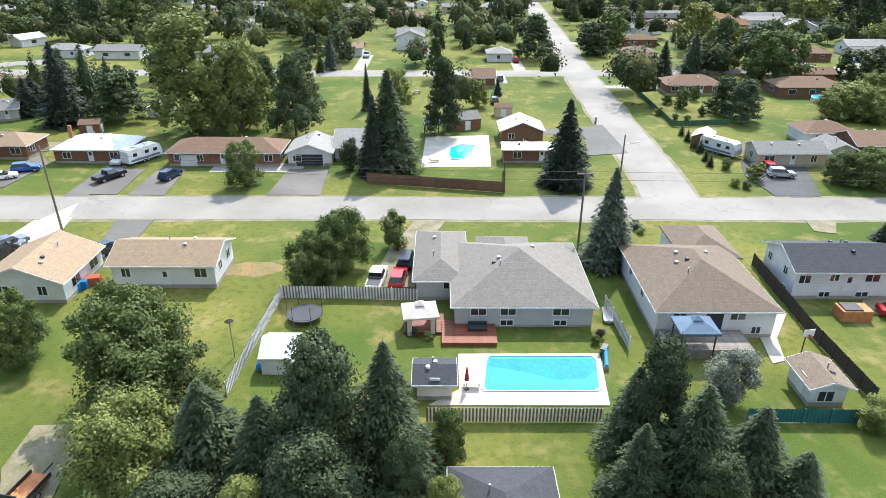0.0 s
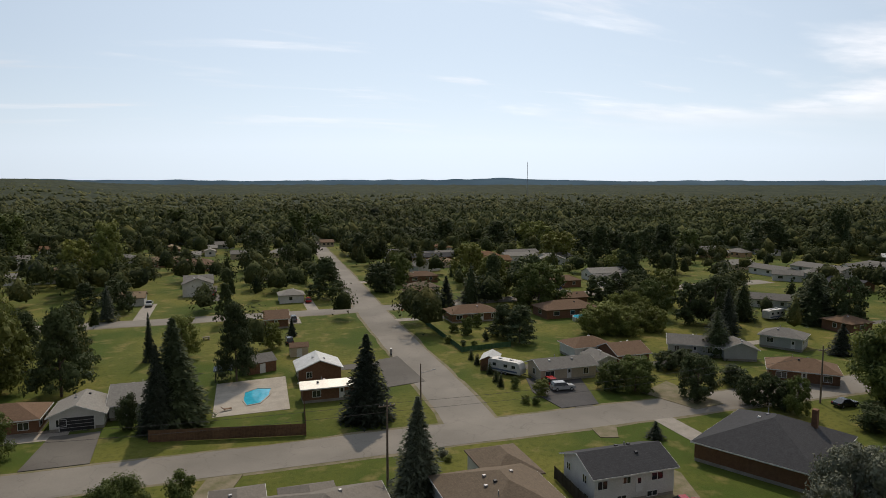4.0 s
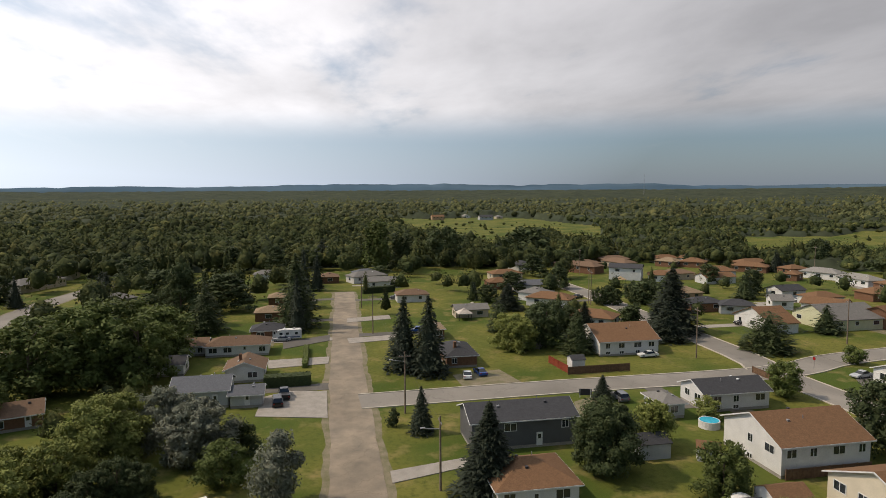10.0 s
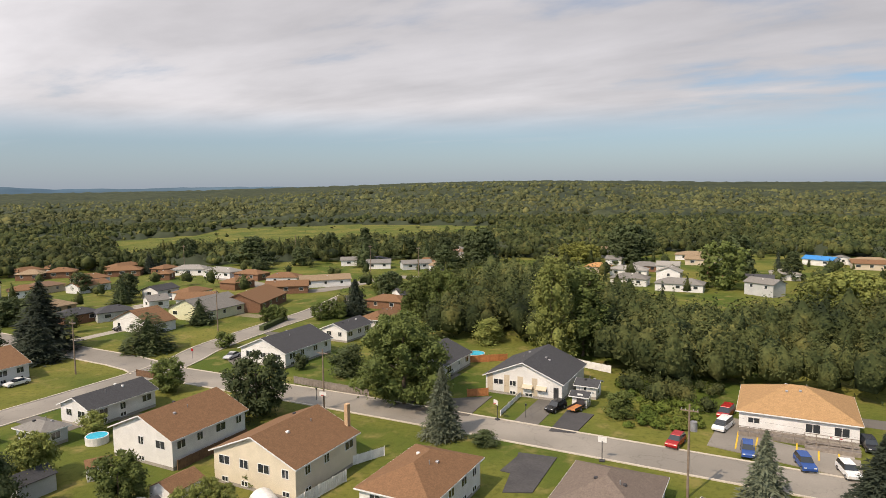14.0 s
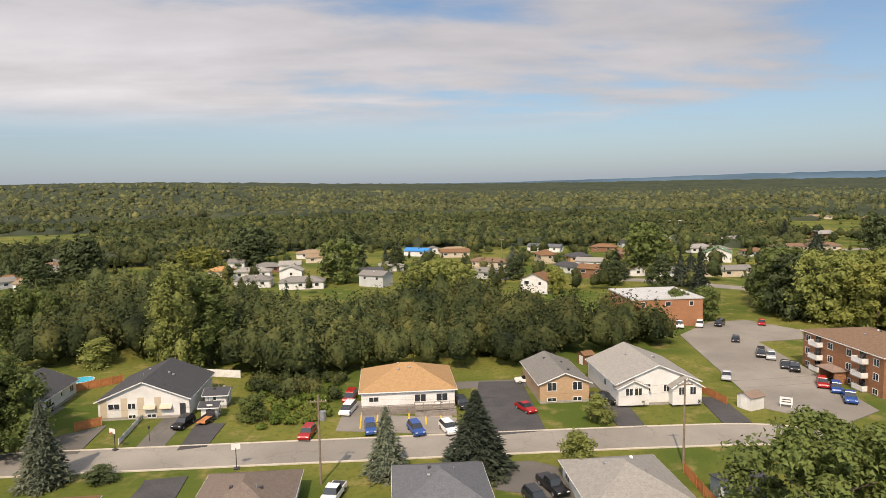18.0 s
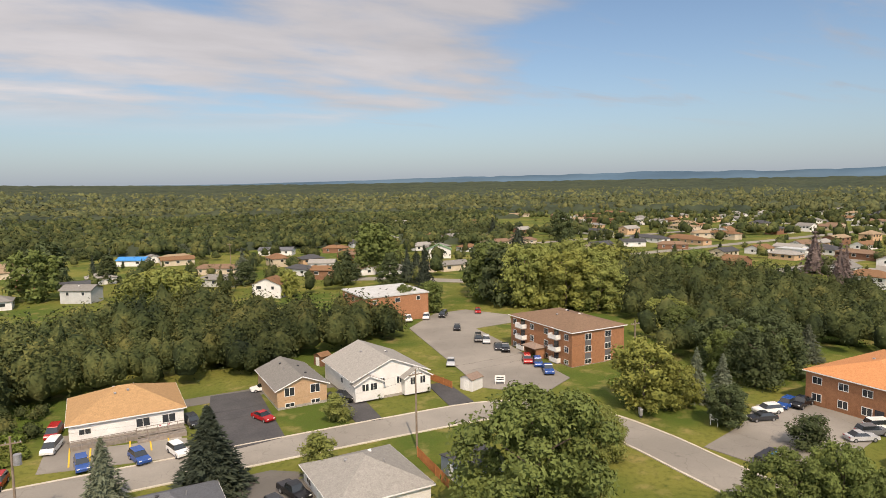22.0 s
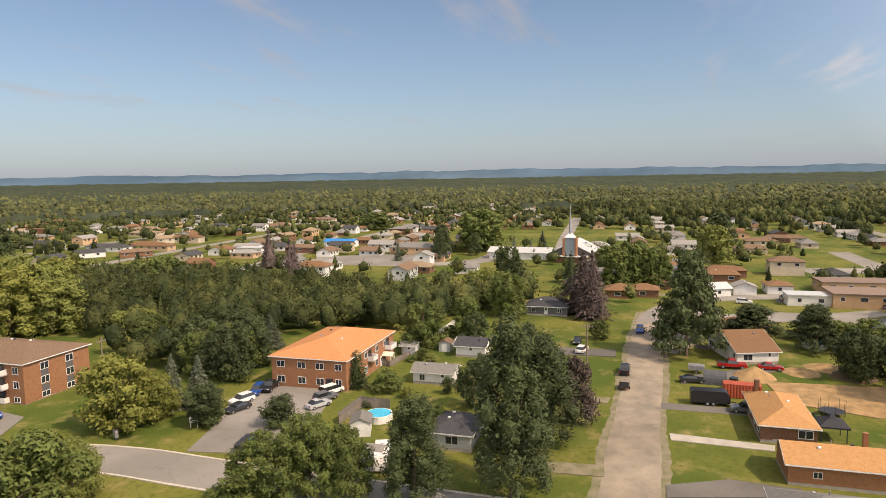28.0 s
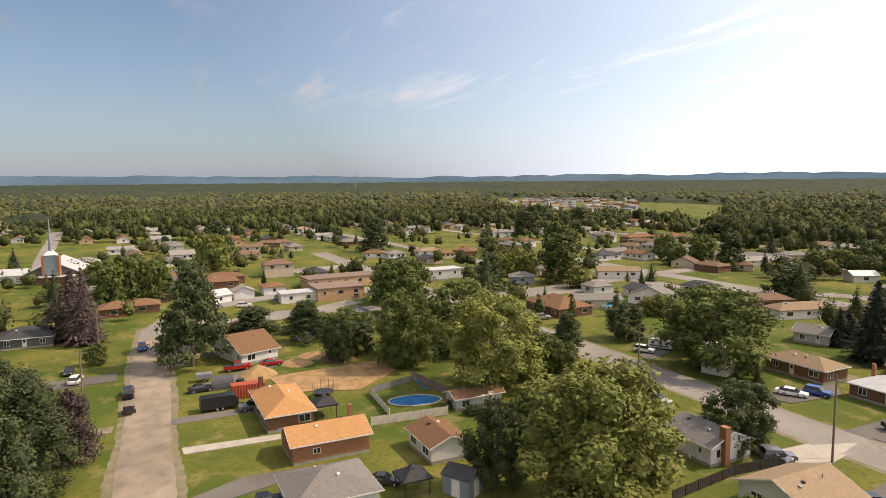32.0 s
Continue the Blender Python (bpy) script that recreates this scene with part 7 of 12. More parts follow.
car(-80.1, -104.1, 60, "pickup", "blue")
car(-101.9, -66.9, 10, "suv", "blue")
car(-104.5, -65.8, 10, "pickup", "black")
car(-96.6, -66.7, -20, "suv", "white")
car(-93.0, -65.1, -20, "sedan", "dark")
car(-105.2, -53.5, 155, "van", "white")
car(-101.6, -52.9, 155, "suv", "grey")
car(-98.1, -52.5, 155, "sedan", "silver")
car(-144.2, -11.5, 170, "suv", "white")
car(-152.0, -13.2, 0, "sedan", "dark")
car(-130.8, -2.1, 178, "pickup", "black")
car(-127.5, 10.2, 95, "sedan", "dark")
car(-138.9, 18.5, 90, "pickup", "red")
car(-139.4, 25.6, 90, "sedan", "red")
car(-210.3, 30.9, 80, "suv", "white")
car(-166.6, 0.8, 0, "pickup", "blue")
car(-111.1, 103.7, 30, "suv", "white")
car(-76.4, 105.8, 25, "sedan", "white")
car(-58.9, 79.1, 5, "suv", "grey")
car(-83.9, 81.8, 10, "suv", "silver")
car(-151.9, 103.8, 60, "suv", "silver")
car(-76.9, 12.6, 90, "pickup", "black")
car(-76.4, 27.8, 60, "sedan", "dark")


def trailer(x, y, rot, length, wide, high, label, stripe=None, name="travel_trailer", colour=None):
    """A rounded box van on two axles with a hitch."""
    r = root(name, x, y, rot, 0.05, label, "trailer")
    a, h = length / 2, high
    pts = ((-a, 0.5), (a, 0.5), (a + 0.05, h * 0.55), (a - 0.35, h * 0.92), (a - 0.8, h), (-a + 0.3, h), (-a, h * 0.9))
    part("body", mesh_of("body", *prof(pts, -wide / 2, wide / 2, 0.08), mats=(colour or VINYL,)), parent=r)
    if stripe:
        for s in (-1, 1):
            part("stripe", box_mesh("stripe", length * 0.85, 0.02, 0.35, stripe), parent=r, m=pose(-0.1, s * (wide / 2 + 0.0), 0.75))
        for i in (-0.3, 0.05, 0.3):
            for s in (-1, 1):
                part("window", box_mesh("window", 0.8, 0.03, 0.6, GLASS), parent=r, m=pose(i * length, s * (wide / 2 - 0.02), h * 0.55))
        for i in (-0.2, 0.15):
            part("roof_vent", box_mesh("roof_vent", 0.7, 0.6, 0.25, TRIM, 0.05), parent=r, m=pose(i * length, 0, h))
    for sx in (-0.45, 0.45):
        for sy in (-1, 1):
            part("wheel", wheel_mesh(0.34), parent=r, m=pose(sx, sy * (wide / 2 - 0.1), 0.34, 90, 0, 0))
    part("hitch", box_mesh("hitch", 1.2, 0.12, 0.12, DARKMETAL), parent=r, m=pose(a + 0.5, 0, 0.45))
    return r


STRIPE = mat("trailer_stripe", (0.10, 0.13, 0.2), None, 1, 8, 0.5, 0.0)
trailer(-55.8, 116.2, 60, 7.2, 2.4, 2.9, "white travel trailer with dark stripes on a driveway", STRIPE)
trailer(53.5, 121.3, -55, 7.6, 2.5, 2.9, "white travel trailer with a grey swoosh beside a hedge", STRIPE)
trailer(172.9, 8.0, 90, 6.5, 2.4, 2.8, "white camper with dark windows on a driveway", STRIPE)
trailer(75.7, 13.9, 20, 6.8, 2.5, 2.8, "white camper with a vented roof behind the trees", STRIPE)
trailer(149.7, 148.0, 10, 7.0, 2.5, 2.9, "white motorhome parked behind the trees", STRIPE)
trailer(-115.9, 12.1, 92, 6.2, 2.4, 2.5, "black-sided enclosed trailer with a white roof", None, "cargo_trailer", mat("black_trailer", (0.02, 0.02, 0.022), None, 1, 8, 0.35, 0.0))
trailer(-111.6, 109.2, 30, 5.2, 2.3, 2.4, "white boxy trailer on a driveway", STRIPE)


def utility_trailer(x, y, rot, label):
    r = root("utility_trailer", x, y, rot, 0.05, label, "trailer")
    part("bed", box_mesh("bed", 3.2, 1.7, 0.12, CEDAR), parent=r, m=pose(0, 0, 0.5))
    for s in (-1, 1):
        part("side_rail", box_mesh("side_rail", 3.2, 0.06, 0.35, DARKMETAL), parent=r, m=pose(0, s * 0.85, 0.6))
        part("wheel", wheel_mesh(0.3), parent=r, m=pose(-0.2, s * 0.95, 0.3, 90, 0, 0))
    part("ramp", box_mesh("ramp", 0.06, 1.6, 1.1, DARKMETAL), parent=r, m=pose(-1.62, 0, 0.6))
    part("hitch", box_mesh("hitch", 1.3, 0.1, 0.1, DARKMETAL), parent=r, m=pose(2.2, 0, 0.5))
    return r


utility_trailer(-120.8, -2.0, 178, "low wooden-decked utility trailer behind a pickup")
utility_trailer(30.7, -108.4, 75, "small loaded utility trailer on a driveway")
utility_trailer(-31.6, 36.4, 80, "low black metal utility trailer on the pad")

trailer(-79.5, -33.0, 20, 5.6, 2.3, 2.6, "small white travel trailer parked under trees", STRIPE)

# poles and wires ----------------------------------------------------------


def pole(x, y, h=10.5, arm=None, transformer=False, name="utility_pole", lamp=None):
    r = root(name, x, y, 0, 0, "weathered wooden utility pole" + (" with a grey transformer can" if transformer else " beside the street"), "pole")
    part("pole", cyl_mesh("pole", 0.17, 0.11, h, POLEWOOD, 9), parent=r)
    if arm is not None:
        part("crossarm", box_mesh("crossarm", 2.2, 0.12, 0.14, POLEWOOD), parent=r, m=pose(0, 0, h - 0.9, 0, 0, arm))
        for i in (-0.95, -0.45, 0.45, 0.95):
            part("insulator", cyl_mesh("insulator", 0.06, 0.04, 0.2, GREYMETAL, 6), parent=r, m=pose(i * math.cos(radians(arm)), i * math.sin(radians(arm)), h - 0.76))
    if transformer:
        part("transformer", cyl_mesh("transformer", 0.42, 0.42, 1.2, GREYMETAL, 12), parent=r, m=pose(-0.55, 0.1, h - 3.3))
    if lamp is not None:
        part("lamp_arm", box_mesh("lamp_arm", 2.4, 0.07, 0.07, GREYMETAL), parent=r, m=pose(1.1 * math.cos(radians(lamp)), 1.1 * math.sin(radians(lamp)), h - 1.6, 0, -8, lamp))
        part("lamp_head", box_mesh("lamp_head", 0.7, 0.25, 0.14, GREYMETAL, 0.04), parent=r, m=pose(2.4 * math.cos(radians(lamp)), 2.4 * math.sin(radians(lamp)), h - 1.35, 0, 0, lamp))
    return (x, y, h)


WIREMAT = mat("wire", (0.02, 0.02, 0.022), None, 2, 10, 0.6, 0.0)


def wires(*poles, drop=0.5, count=2):
    """Sagging lines from pole to pole, each strand by itself."""
    for k in range(count):
        V, F = [], []
        z = -drop - 1.1 * k
        n = 10
        for (x0, y0, h0), (x1, y1, h1) in zip(poles, poles[1:]):
            for i in range(n + 1):
                t = i / n
                s = 4 * t * (1 - t) * 0.9
                p = (x0 + (x1 - x0) * t, y0 + (y1 - y0) * t, h0 + (h1 - h0) * t + z - s)
                V += [(p[0] - 0.015, p[1] - 0.015, p[2]), (p[0] + 0.015, p[1] - 0.015, p[2]), (p[0], p[1] + 0.02, p[2] + 0.025)]
        for i in range(len(V) // 3 - 1):
            a, b = 3 * i, 3 * i + 3
            F += [(a, a + 1, b + 1, b), (a + 1, a + 2, b + 2, b + 1), (a + 2, a, b, b + 2)]
        tagged(part("overhead_wire", mesh_of("overhead_wire", V, F, (WIREMAT,))), "thin dark overhead wire strung between poles", "wire")


pa = pole(-54.7, 85.3, 12.5, 0)
pb = pole(18.4, 79.5, 11.5, 0)
pole(31.2, 108.3, 7.5, None, lamp=0)
pd = pole(110.5, -14.4, 11, 90, lamp=90)
pe = pole(80.3, -15.0, 10, 0, lamp=100)
pf = pole(175.3, -14.2, 11, 90)
pg = pole(215.5, -13.8, 11, 90)
ph = pole(134.0, -85.3, 12, 0)
pi_ = pole(207.2, -90.6, 12, 0)
pj = pole(71.2, -90.3, 11, 0)
pk = pole(138.7, -129.9, 11.5, 0)
pl = pole(9.3, -83.4, 12, 0, True)
pm = pole(-40.2, -83.5, 12, 0)
pn = pole(-91.1, -91.2, 12, 0)
po = pole(-121.1, -8.8, 12, 90)
pp = pole(-171.0, -8.5, 11, 90)
pole(-93.3, 85.8, 11, 0, lamp=60)
pr = pole(99.6, 87.0, 10.5, 0)
ps = pole(144.7, 89.4, 10.5, 0)
pole(279.4, -117.6, 12, 0)
pole(204.0, -90.0, 12, 0)
wires(pj, pl, pm, pn)
wires(ph, pj)
wires(pi_, ph, pk)
wires(pd, pf, pg)
wires(po, pp)
wires(pa, pb, pr, ps)
wires(pe, pd)
for q in ((257.9, -222.3), (250.6, -296.1), (170.3, -253.8), (140.4, -331.8), (104.8, -399.6), (-54.7, -304.8), (142.8, -250.9)):
    pole(*q, 13, 0)

# fences -------------------------------------------------------------------
TEAL = mat("teal_mesh", (0.03, 0.13, 0.12), (0.025, 0.10, 0.10), 1, 12, 0.8, 0.1)
GREYBOARD_AND_GAP = mat("grey_board_and_gap_shade", (0.20, 0.18, 0.16), (0.15, 0.135, 0.12), 1.5, 14, 0.7, 0.1, rand=0.1)
CREAMV = mat("cream_vinyl", (0.60, 0.55, 0.45), None, 1, 14, 0.6, 0.05, rand=0.04)
BLACKF = mat("dark_brown_fence", (0.04, 0.034, 0.028), (0.055, 0.045, 0.035), 1.5, 14, 0.8, 0.2, rand=0.1)
REDF = mat("red_painted_wood", (0.28, 0.06, 0.03), None, 1.5, 14, 0.7, 0.2, rand=0.1)


def fence(pts, h, material, label, panel=2.4, solid=True, gap=0.0, second=None):
    """Posts, and panels of upright boards between them."""
    x0, y0 = pts[0]
    r = root("fence", x0, y0, 0, 0, label, "fence")
    for (ax, ay), (bx, by) in zip(pts, pts[1:]):
        ln = math.hypot(bx - ax, by - ay)
        n = max(1, round(ln / panel))
        an = math.degrees(math.atan2(by - ay, bx - ax))
        step = ln / n
        key = ("fence", round(step, 1), h, material.name, second.name if second else "", gap)
        if key not in BOXES:
            nb = max(4, int(step / 0.17))
            bw = step / nb
            V, F, idx = [], [], []
            for i in range(nb):
                off = 0.035 if i % 2 else 0.0
                top = h + (0.03 if i % 2 else 0)
                o = len(V)
                V += [(i * bw + gap / 2, off, 0.06), ((i + 1) * bw - gap / 2, off, 0.06), ((i + 1) * bw - gap / 2, off, top), (i * bw + gap / 2, off, top)]
                F.append((o, o + 1, o + 2, o + 3))
                idx.append(1 if second and i % 2 else 0)
                if i:
                    F.append((o - 3, o, o + 3, o - 2))
                    idx.append(0)
            m0 = len(V)
            V += [(x_, y_ + 0.03, z_) for x_, y_, z_ in V]
            F += [tuple(q + m0 for q in reversed(f)) for f in F]
            idx += idx
            n0 = m0
            F.append((0, 3, n0 + 3, n0))
            idx.append(0)
            BOXES[key] = mesh_of("panel", V, F, mats=(material,) + ((second,) if second else ()), index=idx)
        for i in range(n):
            t = i / n
            px, py = ax + (bx - ax) * t - x0, ay + (by - ay) * t - y0
            part("panel", BOXES[key], parent=r, m=pose(px, py, 0, 0, 0, an))
            part("post", box_mesh("post", 0.11, 0.11, h + 0.12, material), parent=r, m=pose(px, py, 0))
    part("post", box_mesh("post", 0.11, 0.11, h + 0.12, material), parent=r, m=pose(pts[-1][0] - x0, pts[-1][1] - y0, 0))
    return r


# Grey stripes on these two fences paint the shade in shadowbox gaps.
fence([(-19.9, 48.2), (-18.8, 66.1), (-8.8, 65.9), (-2.9, 65.5)], 1.6, VINYL, "white board fence round the yard, gap shade painted as grey stripes", second=GREYBOARD_AND_GAP)
fence([(18.6, 64.0), (19.2, 55.7)], 1.6, VINYL, "white board fence beside the hip-roofed house", second=GREYBOARD_AND_GAP)
fence([(-12.8, 104.5), (10.2, 100.1), (11.2, 111.8)], 1.9, WOODF, "dark brown board fence along the street")
fence([(40.0, 74.6), (39.3, 58.9), (39.5, 47.3)], 1.7, BLACKF, "long dark board fence between two yards")
fence([(26.8, 44.7), (36.4, 44.6)], 1.5, TEAL, "teal mesh fence at the end of the yard", solid=True)
fence([(137.1, -50.6), (128.2, -51.6)], 1.7, REDF, "short red painted fence")
fence([(127.1, -51.2), (127.4, -65.4)], 1.7, WOODF, "brown board fence beside the white house")
fence([(51.6, -58.2), (50.6, -68.4)], 1.6, VINYL, "white vinyl fence between two houses")
fence([(53.3, -71.6), (50.5, -77.7)], 1.4, VINYL, "white vinyl fence by the driveway")
fence([(86.4, -100.2), (67.8, -99.4)], 1.5, GREYWOOD, "weathered board fence along the yard")
fence([(60.7, -129.1), (53.8, -134.2)], 1.6, CEDAR, "orange cedar fence behind the house")
fence([(51.0, -107.2), (47.8, -109.6)], 1.5, CEDAR, "orange cedar fence by the driveway")
fence([(38.1, -136.2), (30.5, -133.9)], 1.6, VINYL, "white panel fence round a back yard")
fence([(41.6, -100.6), (42.1, -111.5)], 0.9, VINYL, "low white board fence on a front lawn")
fence([(-38.9, -80.7), (-38.0, -69.8)], 1.5, CEDAR, "cedar board fence beside a shed")
fence([(-57.1, -113.4), (-58.2, -105.1)], 1.4, CEDAR, "cedar board fence beside the white house")
fence([(-47.3, -67.1), (-47.5, -62.1)], 1.3, CEDAR, "cedar fence near the street")
fence([(-91.6, -45.4), (-99.7, -45.1), (-100.8, -40.3)], 1.5, GREYWOOD, "pale weathered picket fence")
fence([(-143.5, -40.7), (-162.3, -41.3)], 1.5, VINYL, "white board fence behind a shed")
fence([(-96.4, 33.1), (-95.4, 46.3)], 1.5, CREAMV, "cream vinyl fence round the pool yard")
fence([(-111.5, 38.2), (-99.2, 37.3)], 1.3, VINYL, "white picket pool fence", gap=0.06)
fence([(-117.0, 48.8), (-99.1, 51.3)], 1.6, GREYWOOD, "grey board fence beside the pool")
fence([(-111.5, 38.2), (-115.0, 48.0)], 1.3, GREYMETAL, "chain link fence behind the pool", gap=0.12)
fence([(-56.4, 57.7), (-58.0, 70.3), (-57.3, 79.3)], 1.4, BLACKF, "dark picket fence beside the grey house", gap=0.05)
fence([(51.2, 176.2), (50.4, 140.1), (63.4, 141.5)], 1.3, mat("green_wire", (0.05, 0.11, 0.05), None, 1, 12, 0.8, 0.1), "green wire fence along the corner garden", gap=0.08)

fence([(-92.4, -45.9), (-100.5, -45.6), (-100.3, -40.3)], 1.7, GREYBOARD_AND_GAP, "weathered grey board fence round a small pool yard")
fence([(-150.7, -46.7), (-165.9, -46.3), (-167.0, -39.5)], 1.7, VINYL, "white board fence behind a back garden")
# the striped fence before the pool, board by board
fs = root("fence", -1.4, 44.7, 0, 0, "white and brown striped slat fence before the pool", "fence")
(fx0, fy0), (fx1, fy1) = (-1.4, 44.7), (14.1, 44.7)
fl = fx1 - fx0
nslat = int(fl / 0.155)
for i in range(nslat):
    me = box_mesh("slat", 0.13, 0.025, 1.55, VINYL) if i % 2 else box_mesh("slat", 0.135, 0.025, 1.5, WOODF)
    part("slat", me, parent=fs, m=pose((i + 0.5) * 0.155, (fy1 - fy0) * i / nslat + (0.0 if i % 2 else 0.04), 0.05))
for z in (0.35, 1.2):
    part("rail", box_mesh("rail", fl, 0.05, 0.09, WOODF), parent=fs, m=pose(fl / 2, 0.09, z))

# swimming pools -----------------------------------------------------------


def water_material(name, c):
    m = mat(name, c, tuple(v * 0.85 for v in c), 0.4, 2.5, 0.06, 0.08, spec=0.5)
    return m


WATER = water_material("pool_water", (0.045, 0.40, 0.56))
DEEP = water_material("deep_pool_water", (0.012, 0.20, 0.46))
BLUEW = water_material("blue_pool_water", (0.03, 0.15, 0.34))


def pool(name, pts, label, water, coping=0.35, z=0.16, deep=None):
    """Raised coping ring with a water sheet inside."""
    n = len(pts)
    cx, cy = sum(p[0] for p in pts) / n, sum(p[1] for p in pts) / n
    r = root(name, cx, cy, 0, 0, label, "pool")
    L = [Vector((p[0] - cx, p[1] - cy)) for p in pts]
    area = sum(L[i].x * L[(i + 1) % n].y - L[(i + 1) % n].x * L[i].y for i in range(n))
    if area < 0:
        L = L[::-1]
    outer = [v * (1 + coping / v.length) for v in L]
    V = [(*v, z) for v in L] + [(*v, z) for v in outer] + [(*v, 0.02) for v in outer] + [(*v, 0.02) for v in L]
    F = []
    for i in range(n):
        j = (i + 1) % n
        F += [(i, n + i, n + j, j), (n + i, 2 * n + i, 2 * n + j, n + j), (3 * n + i, i, j, 3 * n + j)]
    part("coping", mesh_of("coping", V, F, (PALECON,)), parent=r)
    part("water", mesh_of("water", [(*v, z - 0.06) for v in L], [tuple(range(n))], (water,)), parent=r)
    if deep:
        part("deep_end", mesh_of("deep_end", [(p[0] - cx, p[1] - cy, z - 0.055) for p in deep], [tuple(range(len(deep)))], (DEEP,)), parent=r)
    return r


pool("swimming_pool", [(4.9, 54.4), (15.1, 54.4), (15.4, 53.7), (14.8, 49.4), (14.3, 49.0), (4.2, 49.0), (4.0, 49.4), (4.5, 53.7)], "rectangular swimming pool with bright turquoise water", WATER,
     deep=[(4.8, 54.0), (15.0, 54.0), (15.3, 53.3), (15.2, 52.3), (13.8, 50.8), (11.0, 50.6), (8.2, 51.8), (4.5, 52.8)])
patch("pool_deck", [(-3.5, 132.0), (9.7, 133.3), (8.9, 113.1), (-3.9, 112.7)], PALECON, "pale concrete deck round a small pool", "deck", z=0.06)
pool("swimming_pool", [(1.6, 124.6), (4.0, 126.5), (6.4, 125.7), (5.7, 121.7), (4.1, 117.9), (1.8, 117.2), (1.3, 119.9)], "small kidney-shaped swimming pool", WATER)


def oval(x, y, a, b, rot, n=20):
    c, s = math.cos(radians(rot)), math.sin(radians(rot))
    return [(x + a * math.cos(t) * c - b * math.sin(t) * s, y + a * math.cos(t) * s + b * math.sin(t) * c) for t in (2 * math.pi * i / n for i in range(n))]


pool("swimming_pool", oval(-104.5, 44.2, 4.6, 2.7, 75), "oval swimming pool with deep blue water", BLUEW)


def round_pool(x, y, rad, label, h=1.2):
    r = root("above_ground_pool", x, y, 0, 0, label, "pool")
    part("wall", mesh_of("wall", *cyl_vf(rad, rad, 0, h, 20), mats=(VINYL,)), parent=r)
    part("water", mesh_of("water", *cyl_vf(rad - 0.15, rad - 0.15, h, h + 0.01, 20), mats=(WATER,)), parent=r)
    part("rim", mesh_of("rim", *join([box_vf(rad - 0.1, rad + 0.12, -0.4, 0.4, h - 0.02, h + 0.05)]), mats=(TRIM,)), parent=r)
    return r


round_pool(-155.0, 131.4, 3.4, "round above-ground pool with turquoise water")
round_pool(-160.2, 38.3, 2.6, "small round pool beside a fence")
round_pool(61.3, -133.4, 2.2, "small round backyard pool")
round_pool(93.9, -62.5, 1.7, "round backyard pool under a blue cover")
round_pool(95.7, 163.2, 3.0, "round above-ground pool beside a cedar deck")
round_pool(-95.2, -40.0, 2.2, "blue covered round pool behind a fence")

# garden things round the pool yard ------------------------------------------


def gazebo(x, y, rot, w, d, h, canvas, label, dark=False, tiers=1):
    r = root("gazebo", x, y, rot, 0, label, "gazebo")
    for sx in (-1, 1):
        for sy in (-1, 1):
            part("post", box_mesh("post", 0.12, 0.12, h, DARKMETAL), parent=r, m=pose(sx * (w / 2 - 0.15), sy * (d / 2 - 0.15), 0))
            if not dark:
                part("curtain", box_mesh("curtain", 0.5, 0.06, h * 0.85, canvas), parent=r, m=pose(sx * (w / 2 - 0.45), sy * (d / 2 - 0.12), 0.15))
    a, b = w / 2 + 0.2, d / 2 + 0.2
    V = [(-a, -b, h), (a, -b, h), (a, b, h), (-a, b, h), (0, 0, h + min(w, d) * 0.32)] + [(-a, -b, h - 0.25), (a, -b, h - 0.25), (a, b, h - 0.25), (-a, b, h - 0.25)]
    F = [(0, 1, 4), (1, 2, 4), (2, 3, 4), (3, 0, 4)] + [(5 + i, 5 + (i + 1) % 4, (i + 1) % 4, i) for i in range(4)]
    part("canopy", mesh_of("canopy", V, F, (canvas,)), parent=r)
    z = h + min(w, d) * 0.27
    part("vent_cap", mesh_of("vent_cap", [(-0.5, -0.5, z), (0.5, -0.5, z), (0.5, 0.5, z), (-0.5, 0.5, z), (0, 0, z + 0.4)], [(0, 1, 4), (1, 2, 4), (2, 3, 4), (3, 0, 4)], (canvas,)), parent=r)
    return r


CANVAS = mat("pale_canvas", (0.46, 0.41, 0.35), None, 1, 9, 0.8, 0.1)
DARKCANVAS = mat("dark_canvas", (0.025, 0.027, 0.03), None, 1, 9, 0.7, 0.1)
BLUEMETAL = mat("blue_grey_metal", (0.10, 0.14, 0.19), (0.085, 0.12, 0.165), 1, 9, 0.45, 0.2, metal=0.3, rows=0.25)


def deck(pts, h, material, label):
    """Boards on a low frame."""
    xs, ys = [p[0] for p in pts], [p[1] for p in pts]
    x0, x1, y0, y1 = min(xs), max(xs), min(ys), max(ys)
    r = root("wooden_deck", (x0 + x1) / 2, (y0 + y1) / 2, 0, 0, label, "deck")
    part("frame", mesh_of("frame", *box_vf(-(x1 - x0) / 2, (x1 - x0) / 2, -(y1 - y0) / 2, (y1 - y0) / 2, 0, h - 0.05), mats=(material,)), parent=r)
    n = max(3, int((y1 - y0) / 0.3))
    for i in range(n):
        part("plank", box_mesh("plank", x1 - x0 + 0.1, (y1 - y0) / n - 0.02, 0.05, material), parent=r, m=pose(0, -(y1 - y0) / 2 + (i + 0.5) * (y1 - y0) / n, h - 0.04))
    return r


REDWOOD = mat("red_stained_deck", (0.17, 0.055, 0.025), (0.12, 0.04, 0.02), 1.5, 14, 0.6, 0.2, rand=0.12)
deck([(-0.0, 60.7), (5.7, 60.7), (5.4, 56.4), (-0.0, 56.3)], 0.45, REDWOOD, "red-stained wooden deck behind the house")
